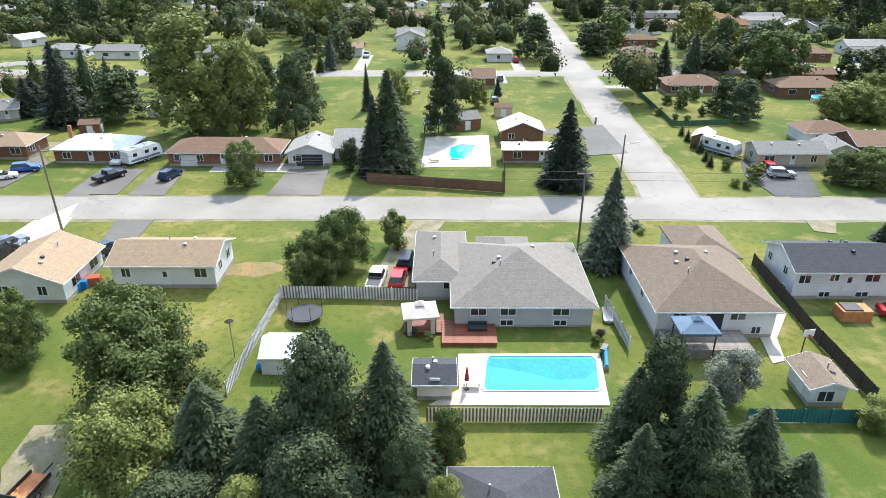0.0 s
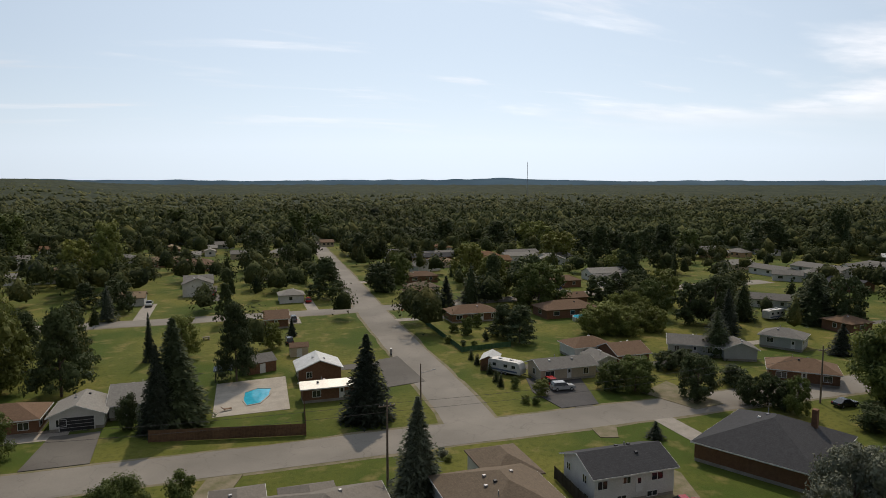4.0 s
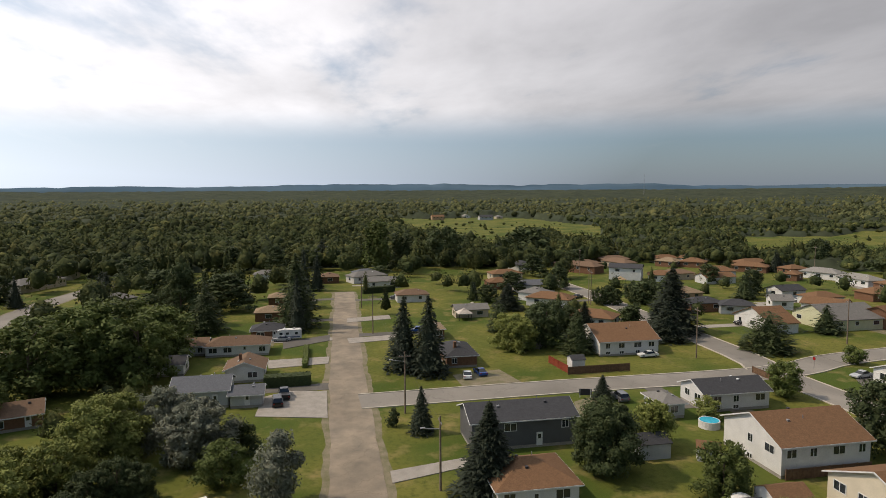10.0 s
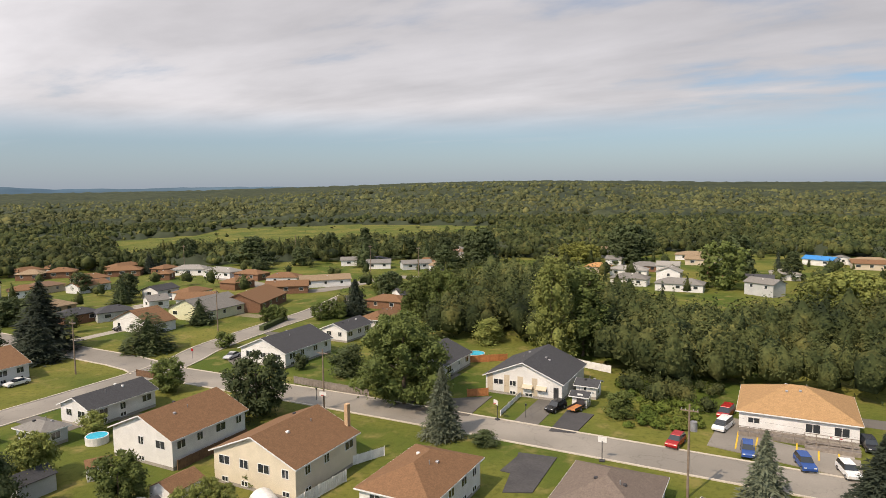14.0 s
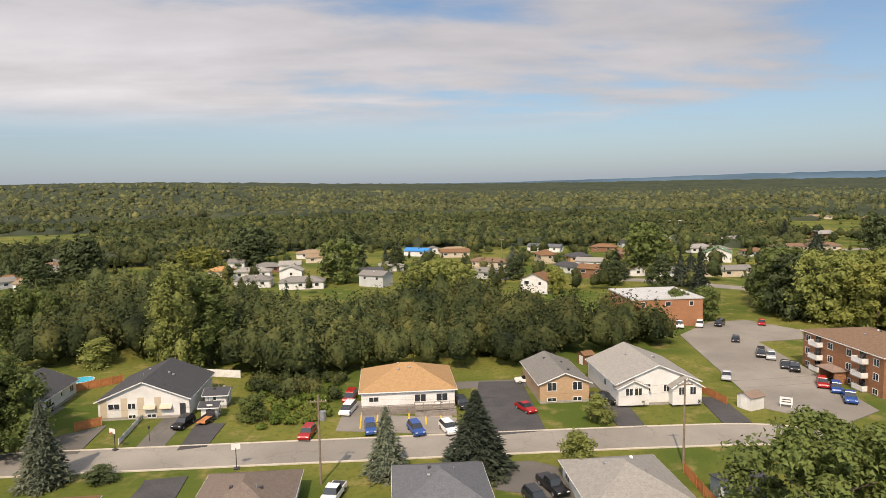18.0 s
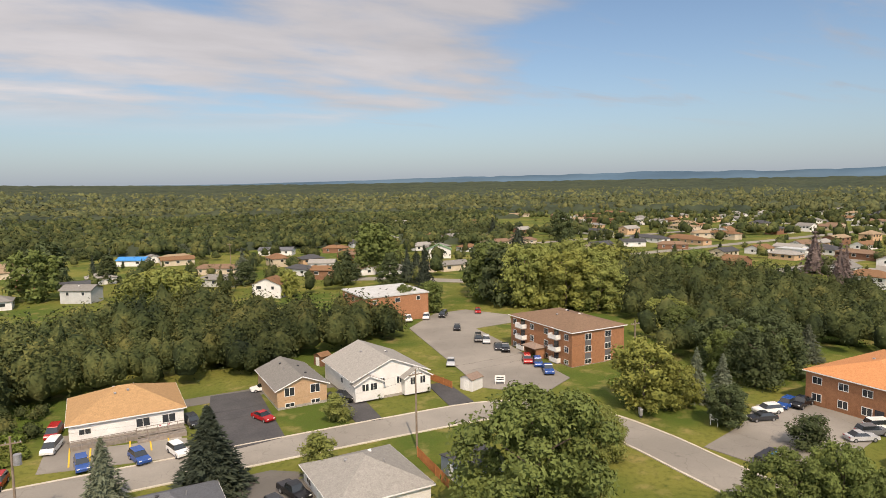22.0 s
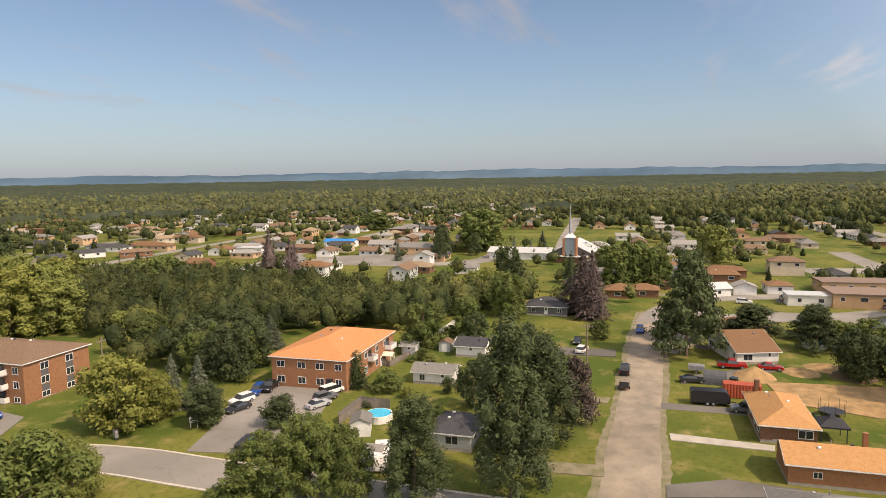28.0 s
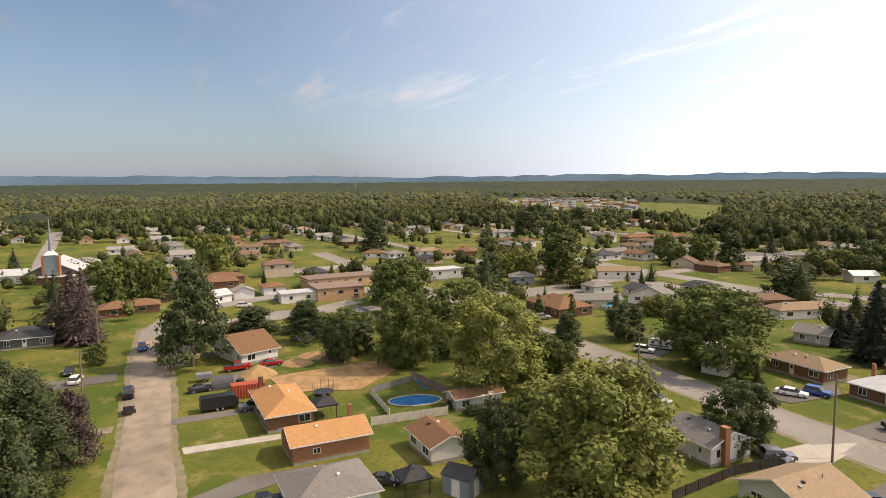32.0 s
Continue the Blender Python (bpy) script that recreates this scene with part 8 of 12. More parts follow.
deck([(-4.1, 62.2), (0.1, 62.2), (0.1, 58.5), (-3.9, 58.5)], 0.3, REDWOOD, "red-stained deck under the gazebo")
gazebo(-2.4, 59.6, 8, 3.4, 3.0, 2.4, CANVAS, "pale canvas gazebo with curtains on a wooden deck")
deck([(23.8, 57.8), (31.3, 57.8), (29.8, 54.1), (22.7, 54.1)], 1.1, GREYWOOD, "raised grey deck behind the brown-roofed house")
gazebo(25.4, 55.2, 0, 3.6, 3.0, 3.4, BLUEMETAL, "blue-grey metal-roofed gazebo on a raised deck", True)
gazebo(-104.5, 27.6, 0, 3.6, 3.6, 2.4, DARKCANVAS, "dark canvas gazebo behind the brick house", True)
gazebo(-73.0, 30.4, 0, 3.6, 3.6, 2.3, DARKCANVAS, "dark canvas gazebo on a driveway", True)
gazebo(-2.3, 134.9, 0, 3.2, 3.2, 2.4, BLUEMETAL, "grey gazebo beside a pool", True)
gazebo(189.2, -42.8, 0, 4, 4, 2.2, CANVAS, "pale blue party tent on the lawn", True)
gazebo(200.4, -48.0, 0, 3, 3, 2.2, CANVAS, "white party tent on the lawn", True)
gazebo(247.2, -122.0, 0, 3, 3, 2.2, mat("tan_canvas", (0.5, 0.36, 0.2), None, 1, 9, 0.8, 0.1), "tan canopy beside a white house", True)

# trampoline
tr = root("trampoline", -15.2, 61.5, 0, 0, "round black trampoline with a safety net", "trampoline")
part("mat", mesh_of("mat", *cyl_vf(1.7, 1.7, 0.82, 0.85, 24), mats=(DARKMETAL,)), parent=tr)
part("rim_pad", mesh_of("rim_pad", *cyl_vf(1.95, 1.95, 0.76, 0.82, 24), mats=(DARKMETAL,)), parent=tr)
for i in range(6):
    a = i * math.pi / 3
    part("leg", cyl_mesh("leg", 0.03, 0.03, 0.8, GREYMETAL, 6), parent=tr, m=pose(1.85 * math.cos(a), 1.85 * math.sin(a), 0))
    part("net_pole", cyl_mesh("net_pole", 0.03, 0.03, 1.7, DARKMETAL, 6), parent=tr, m=pose(1.95 * math.cos(a), 1.95 * math.sin(a), 0.8))
tr2 = root("trampoline", -114.8, 30.3, 0, 0, "black trampoline with a tall safety net", "trampoline")
part("mat", mesh_of("mat", *cyl_vf(1.9, 1.9, 0.82, 0.85, 24), mats=(DARKMETAL,)), parent=tr2)
for i in range(8):
    a = i * math.pi / 4
    part("net_pole", cyl_mesh("net_pole", 0.03, 0.03, 2.5, DARKMETAL, 6), parent=tr2, m=pose(1.95 * math.cos(a), 1.95 * math.sin(a), 0))

# parasol, table, loungers
um = root("parasol", 2.3, 49.2, 0, 0, "closed red parasol beside the pool", "parasol")
part("pole", cyl_mesh("pole", 0.03, 0.03, 2.6, GREYMETAL, 6), parent=um)
part("canopy", cyl_mesh("canopy", 0.24, 0.04, 1.5, mat("red_cloth", (0.30, 0.02, 0.015), None, 2, 12, 0.85, 0.2), 8), parent=um, m=pose(0, 0, 1.15))
part("base", cyl_mesh("base", 0.3, 0.25, 0.12, DARKMETAL, 10), parent=um)


def lounger(x, y, rot, material, label):
    r = root("sun_lounger", x, y, rot, 0, label, "lounger")
    part("seat", box_mesh("seat", 1.3, 0.6, 0.08, material, 0.02), parent=r, m=pose(0.2, 0, 0.35))
    part("backrest", box_mesh("backrest", 0.75, 0.6, 0.08, material, 0.02), parent=r, m=pose(-0.7, 0, 0.55, 0, 40, 0))
    for sx in (-0.35, 0.75):
        for sy in (-0.25, 0.25):
            part("leg", box_mesh("leg", 0.05, 0.05, 0.36, GREYMETAL), parent=r, m=pose(sx, sy, 0))
    return r


BLUEPLASTIC = mat("blue_plastic", (0.02, 0.16, 0.42), None, 1, 9, 0.45, 0.05)
lounger(16.6, 55.5, 60, DARKMETAL, "dark folding lounger beside the pool")
lounger(-1.6, 115.6, 10, WOODF, "brown lounger on a pale deck")
tb = root("patio_table", 2.8, 49.6, 0, 0, "white patio table beside the pool", "table")
part("tabletop", box_mesh("tabletop", 1.6, 0.9, 0.05, TRIM, 0.02), parent=tb, m=pose(0, 0, 0.72))
for sx in (-0.7, 0.7):
    for sy in (-0.35, 0.35):
        part("leg", box_mesh("leg", 0.05, 0.05, 0.72, TRIM), parent=tb, m=pose(sx, sy, 0))
# pool ladder, solar cover roller
rl = root("cover_roller", 16.4, 53.7, 80, 0, "blue pool cover on a roller", "pool cover")
part("roll", cyl_mesh("roll", 0.22, 0.22, 3.0, BLUEPLASTIC, 10), parent=rl, m=pose(-1.5, 0, 0.45, 0, 90, 0))
for s in (-1.5, 1.5):
    part("stand", box_mesh("stand", 0.06, 0.5, 0.5, GREYMETAL), parent=rl, m=pose(s, 0, 0))
bt = root("rowing_boat", 18.5, 62.2, 80, 0, "small white boat leaning by the fence", "boat")
part("hull", mesh_of("hull", [(-1.6, -0.5, 0.4), (1.2, -0.55, 0.4), (1.9, 0, 0.45), (1.2, 0.55, 0.4), (-1.6, 0.5, 0.4), (-1.5, -0.3, 0.02), (1.1, -0.3, 0.02), (1.1, 0.3, 0.02), (-1.5, 0.3, 0.02)],
     [(0, 5, 6, 1), (1, 6, 2), (2, 6, 7), (2, 7, 3), (3, 7, 8, 4), (4, 8, 5, 0), (5, 8, 7, 6)], (VINYL,)), parent=bt)
bq = root("barbecue", 2.4, 64.0, 0, 0.45, "black covered barbecue on the deck", "barbecue")
part("cover", box_mesh("cover", 1.4, 0.6, 1.0, DARKCANVAS, 0.12), parent=bq)
bq2 = root("patio_sofa", 3.8, 58.8, 0, 0.45, "dark patio sofa on the deck", "sofa")
part("seat", box_mesh("seat", 2.0, 0.8, 0.42, DARKCANVAS, 0.06), parent=bq2)
part("backrest", box_mesh("backrest", 2.0, 0.2, 0.8, DARKCANVAS, 0.06), parent=bq2, m=pose(0, 0.4, 0))

# small sheds --------------------------------------------------------------


def shed(x, y, rot, w, d, h, wall, roof, label, rise=None):
    r = root("garden_shed", x, y, rot, 0, label, "shed")
    rise = rise or d * 0.25
    w2, d2 = w / 2, d / 2
    V = [(-w2, -d2, 0), (w2, -d2, 0), (w2, d2, 0), (-w2, d2, 0), (-w2, -d2, h), (w2, -d2, h), (w2, d2, h), (-w2, d2, h), (-w2, 0, h + rise), (w2, 0, h + rise)]
    part("wall", mesh_of("wall", V, [(0, 1, 5, 4), (2, 3, 7, 6), (1, 2, 6, 9, 5), (3, 0, 4, 8, 7)], (wall,)), parent=r)
    part("roof", mesh_of("roof", *roof_vf(w, d, h, rise, "gable", 0.2, 0.08), mats=(roof,)), parent=r)
    part("door", box_mesh("door", 0.06, min(1.2, d * 0.5), h * 0.85, TRIM), parent=r, m=pose(w2, 0, 0))
    part("door", box_mesh("door", min(1.2, w * 0.5), 0.06, h * 0.85, TRIM), parent=r, m=pose(0, -d2, 0))
    return r


W_, G_ = WALLS["white"], WALLS["greysiding"]
shed(-10.5, 134.0, 0, 2.8, 2.6, 2.3, W_, ROOFS["slate"], "small white garden shed with a grey roof")
shed(-16.0, 53.6, 0, 3.0, 4.2, 2.0, W_, ROOFS["metal"], "white metal garden shed against the fence")
shed(14.0, 149.4, 0, 4.0, 3.0, 2.3, WALLS["tan"], ROOFS["brown"], "grey-tan garden shed beside the lawn")
shed(52.0, 126.4, 60, 5.5, 3.6, 2.4, WALLS["brick"], ROOFS["metal"], "barn-roofed brown shed with a pale metal roof")
shed(-74.1, 134.9, 10, 4, 3, 2.2, WALLS["brick"], ROOFS["brown"], "brown wooden garden shed")
shed(-64.5, 148.9, 0, 5, 4, 2.4, W_, ROOFS["metal"], "white garden shed behind the trees")
shed(4.6, 139.7, 20, 6, 5, 2.3, WALLS["brick"], ROOFS["greyroof"], "dark pool house with a grey roof")
shed(132.2, -55.1, 90, 3, 3, 2.2, W_, ROOFS["charcoal"], "small white shed with a dark roof")
shed(85.7, -47.2, 90, 5, 4, 2.4, G_, ROOFS["charcoal"], "grey garage with a charcoal roof")
shed(82.4, -54.8, 60, 3, 2.6, 2.1, W_, ROOFS["rust"], "small shed with a brown roof")
shed(66.9, -54.8, 90, 5, 4, 2.4, W_, ROOFS["rust"], "white shed with a red-brown roof")
shed(65.0, -48.2, 90, 4, 3.4, 2.2, W_, ROOFS["charcoal"], "white barn shed with a dark roof")
shed(-61.5, -103.4, 20, 3.2, 2.8, 2.3, W_, ROOFS["brownshingle"], "white garbage shed with a brown roof beside the lot")
shed(-42.3, -134.2, 20, 2.6, 2.6, 2.2, WALLS["brick"], ROOFS["rust"], "small shed between two houses")
shed(-89.7, -40.7, 20, 4, 3, 2.2, W_, ROOFS["greyroof"], "grey-roofed shed behind the picket fence")
shed(-78.9, -34.3, 90, 3.6, 3, 2.5, W_, ROOFS["lightgrey"], "white garden shed behind bare branches")
shed(-139.2, -41.5, 0, 3, 2.6, 2.1, G_, ROOFS["brown"], "small grey garden shed with a brown roof")
shed(-70.1, 36.1, 30, 4, 3.5, 2.6, WALLS["slatewall"], ROOFS["charcoal"], "blue-grey shed under the trees")
shed(-92.3, 105.7, 20, 5, 4, 2.5, W_, ROOFS["metal"], "white carport with a metal roof")

# the church ----------------------------------------------------------------
ch = root("church", -299.2, -29.2, 86, 0, "brick church with a white folded roof and a tall spire", "church")
part("wall", mesh_of("wall", *box_vf(-11, 11, 0, 26, 0, 3.6), mats=(WALLS["brick"],)), parent=ch)
part("roof", mesh_of("roof", *roof_vf(26, 22, 3.4, 5.5, "gable", 0.8, 0.3), mats=(ROOFS["metal"],)), parent=ch, m=pose(0, 13, 0, 0, 0, 90))
part("gable_wall", mesh_of("gable_wall", [(-11, -0.1, 3.4), (11, -0.1, 3.4), (0, -0.1, 8.6), (-11, 0.3, 3.4), (11, 0.3, 3.4), (0, 0.3, 8.6)], [(0, 1, 2), (5, 4, 3)], (WALLS["darksiding"],)), parent=ch)
part("porch", mesh_of("porch", *box_vf(-7, 7, -4, 0, 0, 2.8), mats=(WALLS["brick"],)), parent=ch)
part("porch_roof", mesh_of("porch_roof", *box_vf(-8, 8, -4.6, 0, 2.8, 3.2), mats=(TRIM,)), parent=ch)
part("side_wing", mesh_of("side_wing", *box_vf(-40, -11, 4, 16, 0, 3.4), mats=(WALLS["white"],)), parent=ch)
part("wing_roof", mesh_of("wing_roof", *roof_vf(30, 12, 3.4, 2.0, "gable", 0.5, 0.2), mats=(ROOFS["metal"],)), parent=ch, m=pose(-25.5, 10, 0))
part("tower", mesh_of("tower", *box_vf(-2.2, 2.2, -3.4, 0, 0, 11.5), mats=(WALLS["slatewall"],)), parent=ch)
part("tower_cap", mesh_of("tower_cap", [(-2.4, -3.6, 11.5), (2.4, -3.6, 11.5), (2.4, 0.2, 11.5), (-2.4, 0.2, 11.5), (0, -1.7, 14)], [(0, 1, 4), (1, 2, 4), (2, 3, 4), (3, 0, 4), (3, 2, 1, 0)], (TRIM,)), parent=ch)
for u_ in (-2.7, 2.7):
    part("pilaster", box_mesh("pilaster", 0.9, 3.8, 11.2, WALLS["redbrick"]), parent=ch, m=pose(u_, -1.8, 0))
part("spire", cyl_mesh("spire", 0.8, 0.05, 13, GREYMETAL, 8), parent=ch, m=pose(0, -1.7, 13))

# house fittings -------------------------------------------------------------


def balcony(parent, side, u, z, W, D, w=2.8, d=1.3):
    b = part("balcony", box_mesh("balcony", w, d, 0.16, CONCRETE), parent=parent, m=wall_pose(side, u, z, W, D) @ pose(0, -d / 2, 0))
    part("balustrade", box_mesh("balustrade", w, 0.05, 0.95, VINYL), parent=b, m=pose(0, -d / 2 + 0.03, 0.16))
    for s in (-1, 1):
        part("side_rail", box_mesh("side_rail", 0.05, d, 0.95, VINYL), parent=b, m=pose(s * (w / 2 - 0.03), 0, 0.16))
    part("balcony_door", box_mesh("balcony_door", 1.5, 0.06, 1.95, GLASS), parent=b, m=pose(0, d / 2 - 0.02, 0.16))


for u_ in (-6.3, 6.0):
    for z_ in (2.6, 5.2):
        balcony(apt1_house, "f", u_, z_, 22.2, 14.5)
    balcony(apt1_house, "f", u_, 0.1, 22.2, 14.5, 2.8, 1.0)
part("entrance_canopy", mesh_of("entrance_canopy", *roof_vf(4.5, 3.0, 2.6, 0.7, "hip", 0.3, 0.12), mats=(ROOFS["brownshingle"],)), parent=apt1_house, m=wall_pose("f", 0, 0, 22.2, 14.5) @ pose(0, -1.5, 0))
for s_ in (-1, 1):
    part("canopy_wall", box_mesh("canopy_wall", 0.3, 2.6, 2.6, WALLS["redbrick"]), parent=apt1_house, m=wall_pose("f", s_ * 2.1, 0, 22.2, 14.5) @ pose(0, -1.3, 0))
# dark brick bands between the stacked windows
for u_ in (-2.9, 2.6):
    for z_ in (1.35, 4.2):
        part("panel", box_mesh("panel", 1.6, 0.05, 1.25, WALLS["darksiding"]), parent=apt1_house, m=wall_pose("r", u_, z_, 22.2, 14.5, 0.0))
put_door(apt2_house, "l", 4.3, 0.1, 24.2, 15.6, DARKMETAL, 1.4, 2.1)
balcony(apt2_house, "f", 8.6, 2.9, 24.2, 15.6, 3.2, 1.5)
balcony(apt2_house, "f", -1.0, 2.9, 24.2, 15.6, 2.4, 1.3)
put_door(apt2_house, "f", 4.8, 0.1, 24.2, 15.6)
part("porch", mesh_of("porch", *roof_vf(2.2, 2.0, 2.2, 0.6, "gable", 0.15, 0.1), mats=(WALLS["cream"],)), parent=apt2_house, m=wall_pose("f", 6.4, 0, 24.2, 15.6) @ pose(0, -1.1, 0, 0, 0, 90))
for s_ in (-1, 1):
    part("porch_post", box_mesh("porch_post", 0.2, 0.2, 2.2, TRIM), parent=apt2_house, m=wall_pose("f", 6.4 + s_, 0, 24.2, 15.6) @ pose(0, -1.9, 0))


def front_gable(parent, m, w, d, h, rise, wall, roof):
    """A gabled bay standing out from a wall; its gable faces local -y."""
    w2 = w / 2
    V = [(-w2, -d, 0.4), (w2, -d, 0.4), (w2, -d, h), (0, -d, h + rise), (-w2, -d, h), (-w2, 0, 0.4), (-w2, 0, h), (w2, 0, 0.4), (w2, 0, h)]
    part("bay_wall", mesh_of("bay_wall", V, [(0, 1, 2, 3, 4), (5, 0, 4, 6), (1, 7, 8, 2)], (wall,)), parent=parent, m=m)
    o, t = 0.4, 0.14
    back = 3.5
    zl = h - rise * o / w2
    U = [(-w2 - o, -d - o, zl), (0, -d - o, h + rise + 0.05), (w2 + o, -d - o, zl), (-w2 - o, back * 0.3, zl), (0, back, h + rise + 0.05), (w2 + o, back * 0.3, zl)]
    U += [(x, y, z - t) for x, y, z in U]
    F = [(0, 1, 4, 3)[::-1], (1, 2, 5, 4)[::-1], (6, 7, 10, 9), (7, 8, 11, 10), (0, 6, 7, 1), (1, 7, 8, 2), (0, 3, 9, 6), (2, 8, 11, 5)]
    part("bay_roof", mesh_of("bay_roof", U, F, (roof,)), parent=parent, m=m)
    an = math.degrees(math.atan2(rise, w2))
    for s in (-1, 1):
        ln = math.hypot(w2 + o, rise)
        part("barge_board", box_mesh("barge_board", ln, 0.05, 0.2, TRIM), parent=parent, m=m @ pose(s * (w2 + o) / 2, -d - o - 0.03, (zl + h + rise) / 2 - 0.16, 0, s * an, 0))


front_gable(o3_house, wall_pose("r", 4.6, 0, 16.0, 14.7), 5.2, 1.6, 3.7, 1.5, WALLS["white"], ROOFS["lightgrey"])
front_gable(o3_house, wall_pose("r", -4.6, 0, 16.0, 14.7), 5.4, 0.8, 3.6, 1.3, WALLS["white"], ROOFS["lightgrey"])
for u_ in (3.6, 5.6):
    put_window(o3_house, "r", u_, 2.2, 1.0, 1.3, 16.0 + 3.2, 14.7)
for u_ in (-5.4, -3.8):
    put_window(o3_house, "r", u_, 2.2, 1.2, 1.2, 16.0 + 1.6, 14.7)
# the tan boarded front of the cream house, with striped awnings
for u_ in (-6.6, -3.2, -0.5, 2.3):
    part("tan_panel", box_mesh("tan_panel", 1.1, 0.05, 3.3, WALLS["tan"]), parent=g1_house, m=wall_pose("l", u_, 0.5, 14.9, 15.0, 0.0))
for u_ in (1.0, 3.7):
    aw = mesh_of("awning", [(-1.0, -0.05, 0.9), (1.0, -0.05, 0.9), (1.0, -0.8, 0.3), (-1.0, -0.8, 0.3), (-1.0, -0.05, 0.8), (1.0, -0.05, 0.8), (1.0, -0.75, 0.2), (-1.0, -0.75, 0.2)],
                 [(0, 3, 2, 1), (4, 5, 6, 7), (0, 4, 7, 3), (1, 2, 6, 5), (2, 3, 7, 6)], (WALLS["tan"],))
    part("awning", aw, parent=g1_house, m=wall_pose("l", u_, 1.6, 14.9, 15.0))
put_door(g1_house, "l", 6.4, 0.5, 14.9, 15.0, DARKMETAL)
garage_door(g1b_house, "b", 0.0, 2.7, 2.5, 2.0, 1.7)
garage_door(f4g_house, "l", 0.0, 8.1, 7.8, 5.0, 2.2, DARKMETAL)
garage_door(k15_house, "l", 0.0, 8.6, 14.2, 6.0, 2.1)
garage_door(f3_house, "f", -6.5, 20.1, 7.6, 2.8, 2.1)
garage_door(e1g_house, "r", 0.0, 5.6, 5.1, 2.6, 2.0)
put_door(k17_house, "b", 0.6, 0.4, 11.1, 7.1, TRIM, 1.3, 2.0)
put_door(n3_house, "f", 0.6, 1.2, 11.4, 7.6, TRIM)
put_door(n2_house, "l", -0.2, 1.1, 15.1, 12.4, DARKMETAL, 1.8, 2.05)

# timber ramp before the orange-roofed house
rp = root("wheelchair_ramp", o1_house.location.x, o1_house.location.y + 7.15 + 1.5, 180, 0, "weathered timber deck and wheelchair ramp before a white house", "ramp")
part("deck", box_mesh("deck", 9.0, 2.4, 0.7, GREYWOOD), parent=rp, m=pose(-3.5, 0, 0))
part("ramp", mesh_of("ramp", [(1, -1.6, 0.7), (1, -0.3, 0.7), (8, -0.3, 0.75), (8, -1.6, 0.75), (1, -3.0, 0.4), (8, -3.0, 0.7), (1, -1.7, 0.4), (8, -1.7, 0.7), (1, -3.0, 0), (8, -3.0, 0), (1, -0.3, 0), (8, -0.3, 0)],
                  [(0, 3, 2, 1), (4, 5, 7, 6), (8, 9, 5, 4), (1, 2, 11, 10)], (GREYWOOD,)), parent=rp)
for y_, x0_, x1_, z_ in ((-1.2, -8.0, 1.0, 0.7), (-1.65, 1.0, 8.0, 0.6), (-3.0, 1.0, 8.0, 0.55), (-0.3, 1.0, 8.0, 0.7)):
    for zz_ in (0.45, 0.9):
        part("rail", box_mesh("rail", x1_ - x0_, 0.06, 0.09, GREYWOOD), parent=rp, m=pose((x0_ + x1_) / 2, y_, z_ + zz_))
    for k_ in range(int((x1_ - x0_) / 1.5) + 1):
        part("baluster", box_mesh("baluster", 0.09, 0.09, 1.0 + z_, GREYWOOD), parent=rp, m=pose(x0_ + k_ * 1.5, y_, 0))
# yellow bay lines
for k_, (a_, b_) in enumerate((((4.9, -109.9), (4.9, -102.0)), ((2.1, -109.9), (2.3, -102.2)), ((-3.2, -108.7), (-3.0, -102.5)), ((-6.0, -108.2), (-5.8, -102.5)), ((-8.4, -108.5), (-8.5, -102.4)))):
    strip("parking_line", [a_, b_], 0.22, YELLOW, 0.16, "worn yellow parking line", "marking")

# works yard by the brick houses ---------------------------------------------
REDSTEEL = mat("red_steel", (0.36, 0.075, 0.035), (0.30, 0.06, 0.03), 1.0, 9, 0.6, 0.1, rand=0.05)
ct = root("shipping_container", -120.9, 17.8, 88, 0, "red corrugated steel container between two houses", "container")
V_, F_ = [], []
for k_ in range(25):
    x_ = -3.0 + k_ * 0.25
    y_ = 1.2 if k_ % 2 else 1.12
    V_ += [(x_, -y_, 0.1), (x_, -y_, 2.5), (x_, y_, 2.5), (x_, y_, 0.1)]
for k_ in range(24):
    a_ = 4 * k_
    F_ += [(a_, a_ + 4, a_ + 5, a_ + 1), (a_ + 1, a_ + 5, a_ + 6, a_ + 2), (a_ + 2, a_ + 6, a_ + 7, a_ + 3)]
F_ += [(0, 1, 2, 3), (96, 99, 98, 97)]
part("shell", mesh_of("shell", V_, F_, (REDSTEEL,)), parent=ct)
part("door", box_mesh("door", 0.08, 2.2, 2.3, REDSTEEL), parent=ct, m=pose(3.05, 0, 0.12))


def mound(x, y, rad, h, seed, label, material):
    """A tipped heap with a lumpy outline."""
    rng = random.Random(seed)
    n, rings = 22, 6
    V, F = [(0, 0, h)], []
    for k in range(1, rings + 1):
        for i in range(n):
            a = 2 * math.pi * i / n
            r = rad * k / rings * (1 + 0.25 * noise.noise((math.cos(a) * 1.5 + seed, math.sin(a) * 1.5, k * 0.3)))
            z = h * (1 - k / rings) ** 1.1 + 0.18 * h * noise.noise((r * math.cos(a), r * math.sin(a), seed)) * (k < rings)
            V.append((r * math.cos(a), r * math.sin(a), max(z, -0.05) if k < rings else -0.05))
    F += [(0, 1 + i, 1 + (i + 1) % n) for i in range(n)]
    for k in range(rings - 1):
        a, b = 1 + k * n, 1 + (k + 1) * n
        F += [(a + i, b + i, b + (i + 1) % n, a + (i + 1) % n) for i in range(n)]
    ob = part("soil_heap", mesh_of("soil_heap", V, F, (material,), smooth=True), m=pose(x, y, 0))
    return tagged(ob, label, "soil heap")


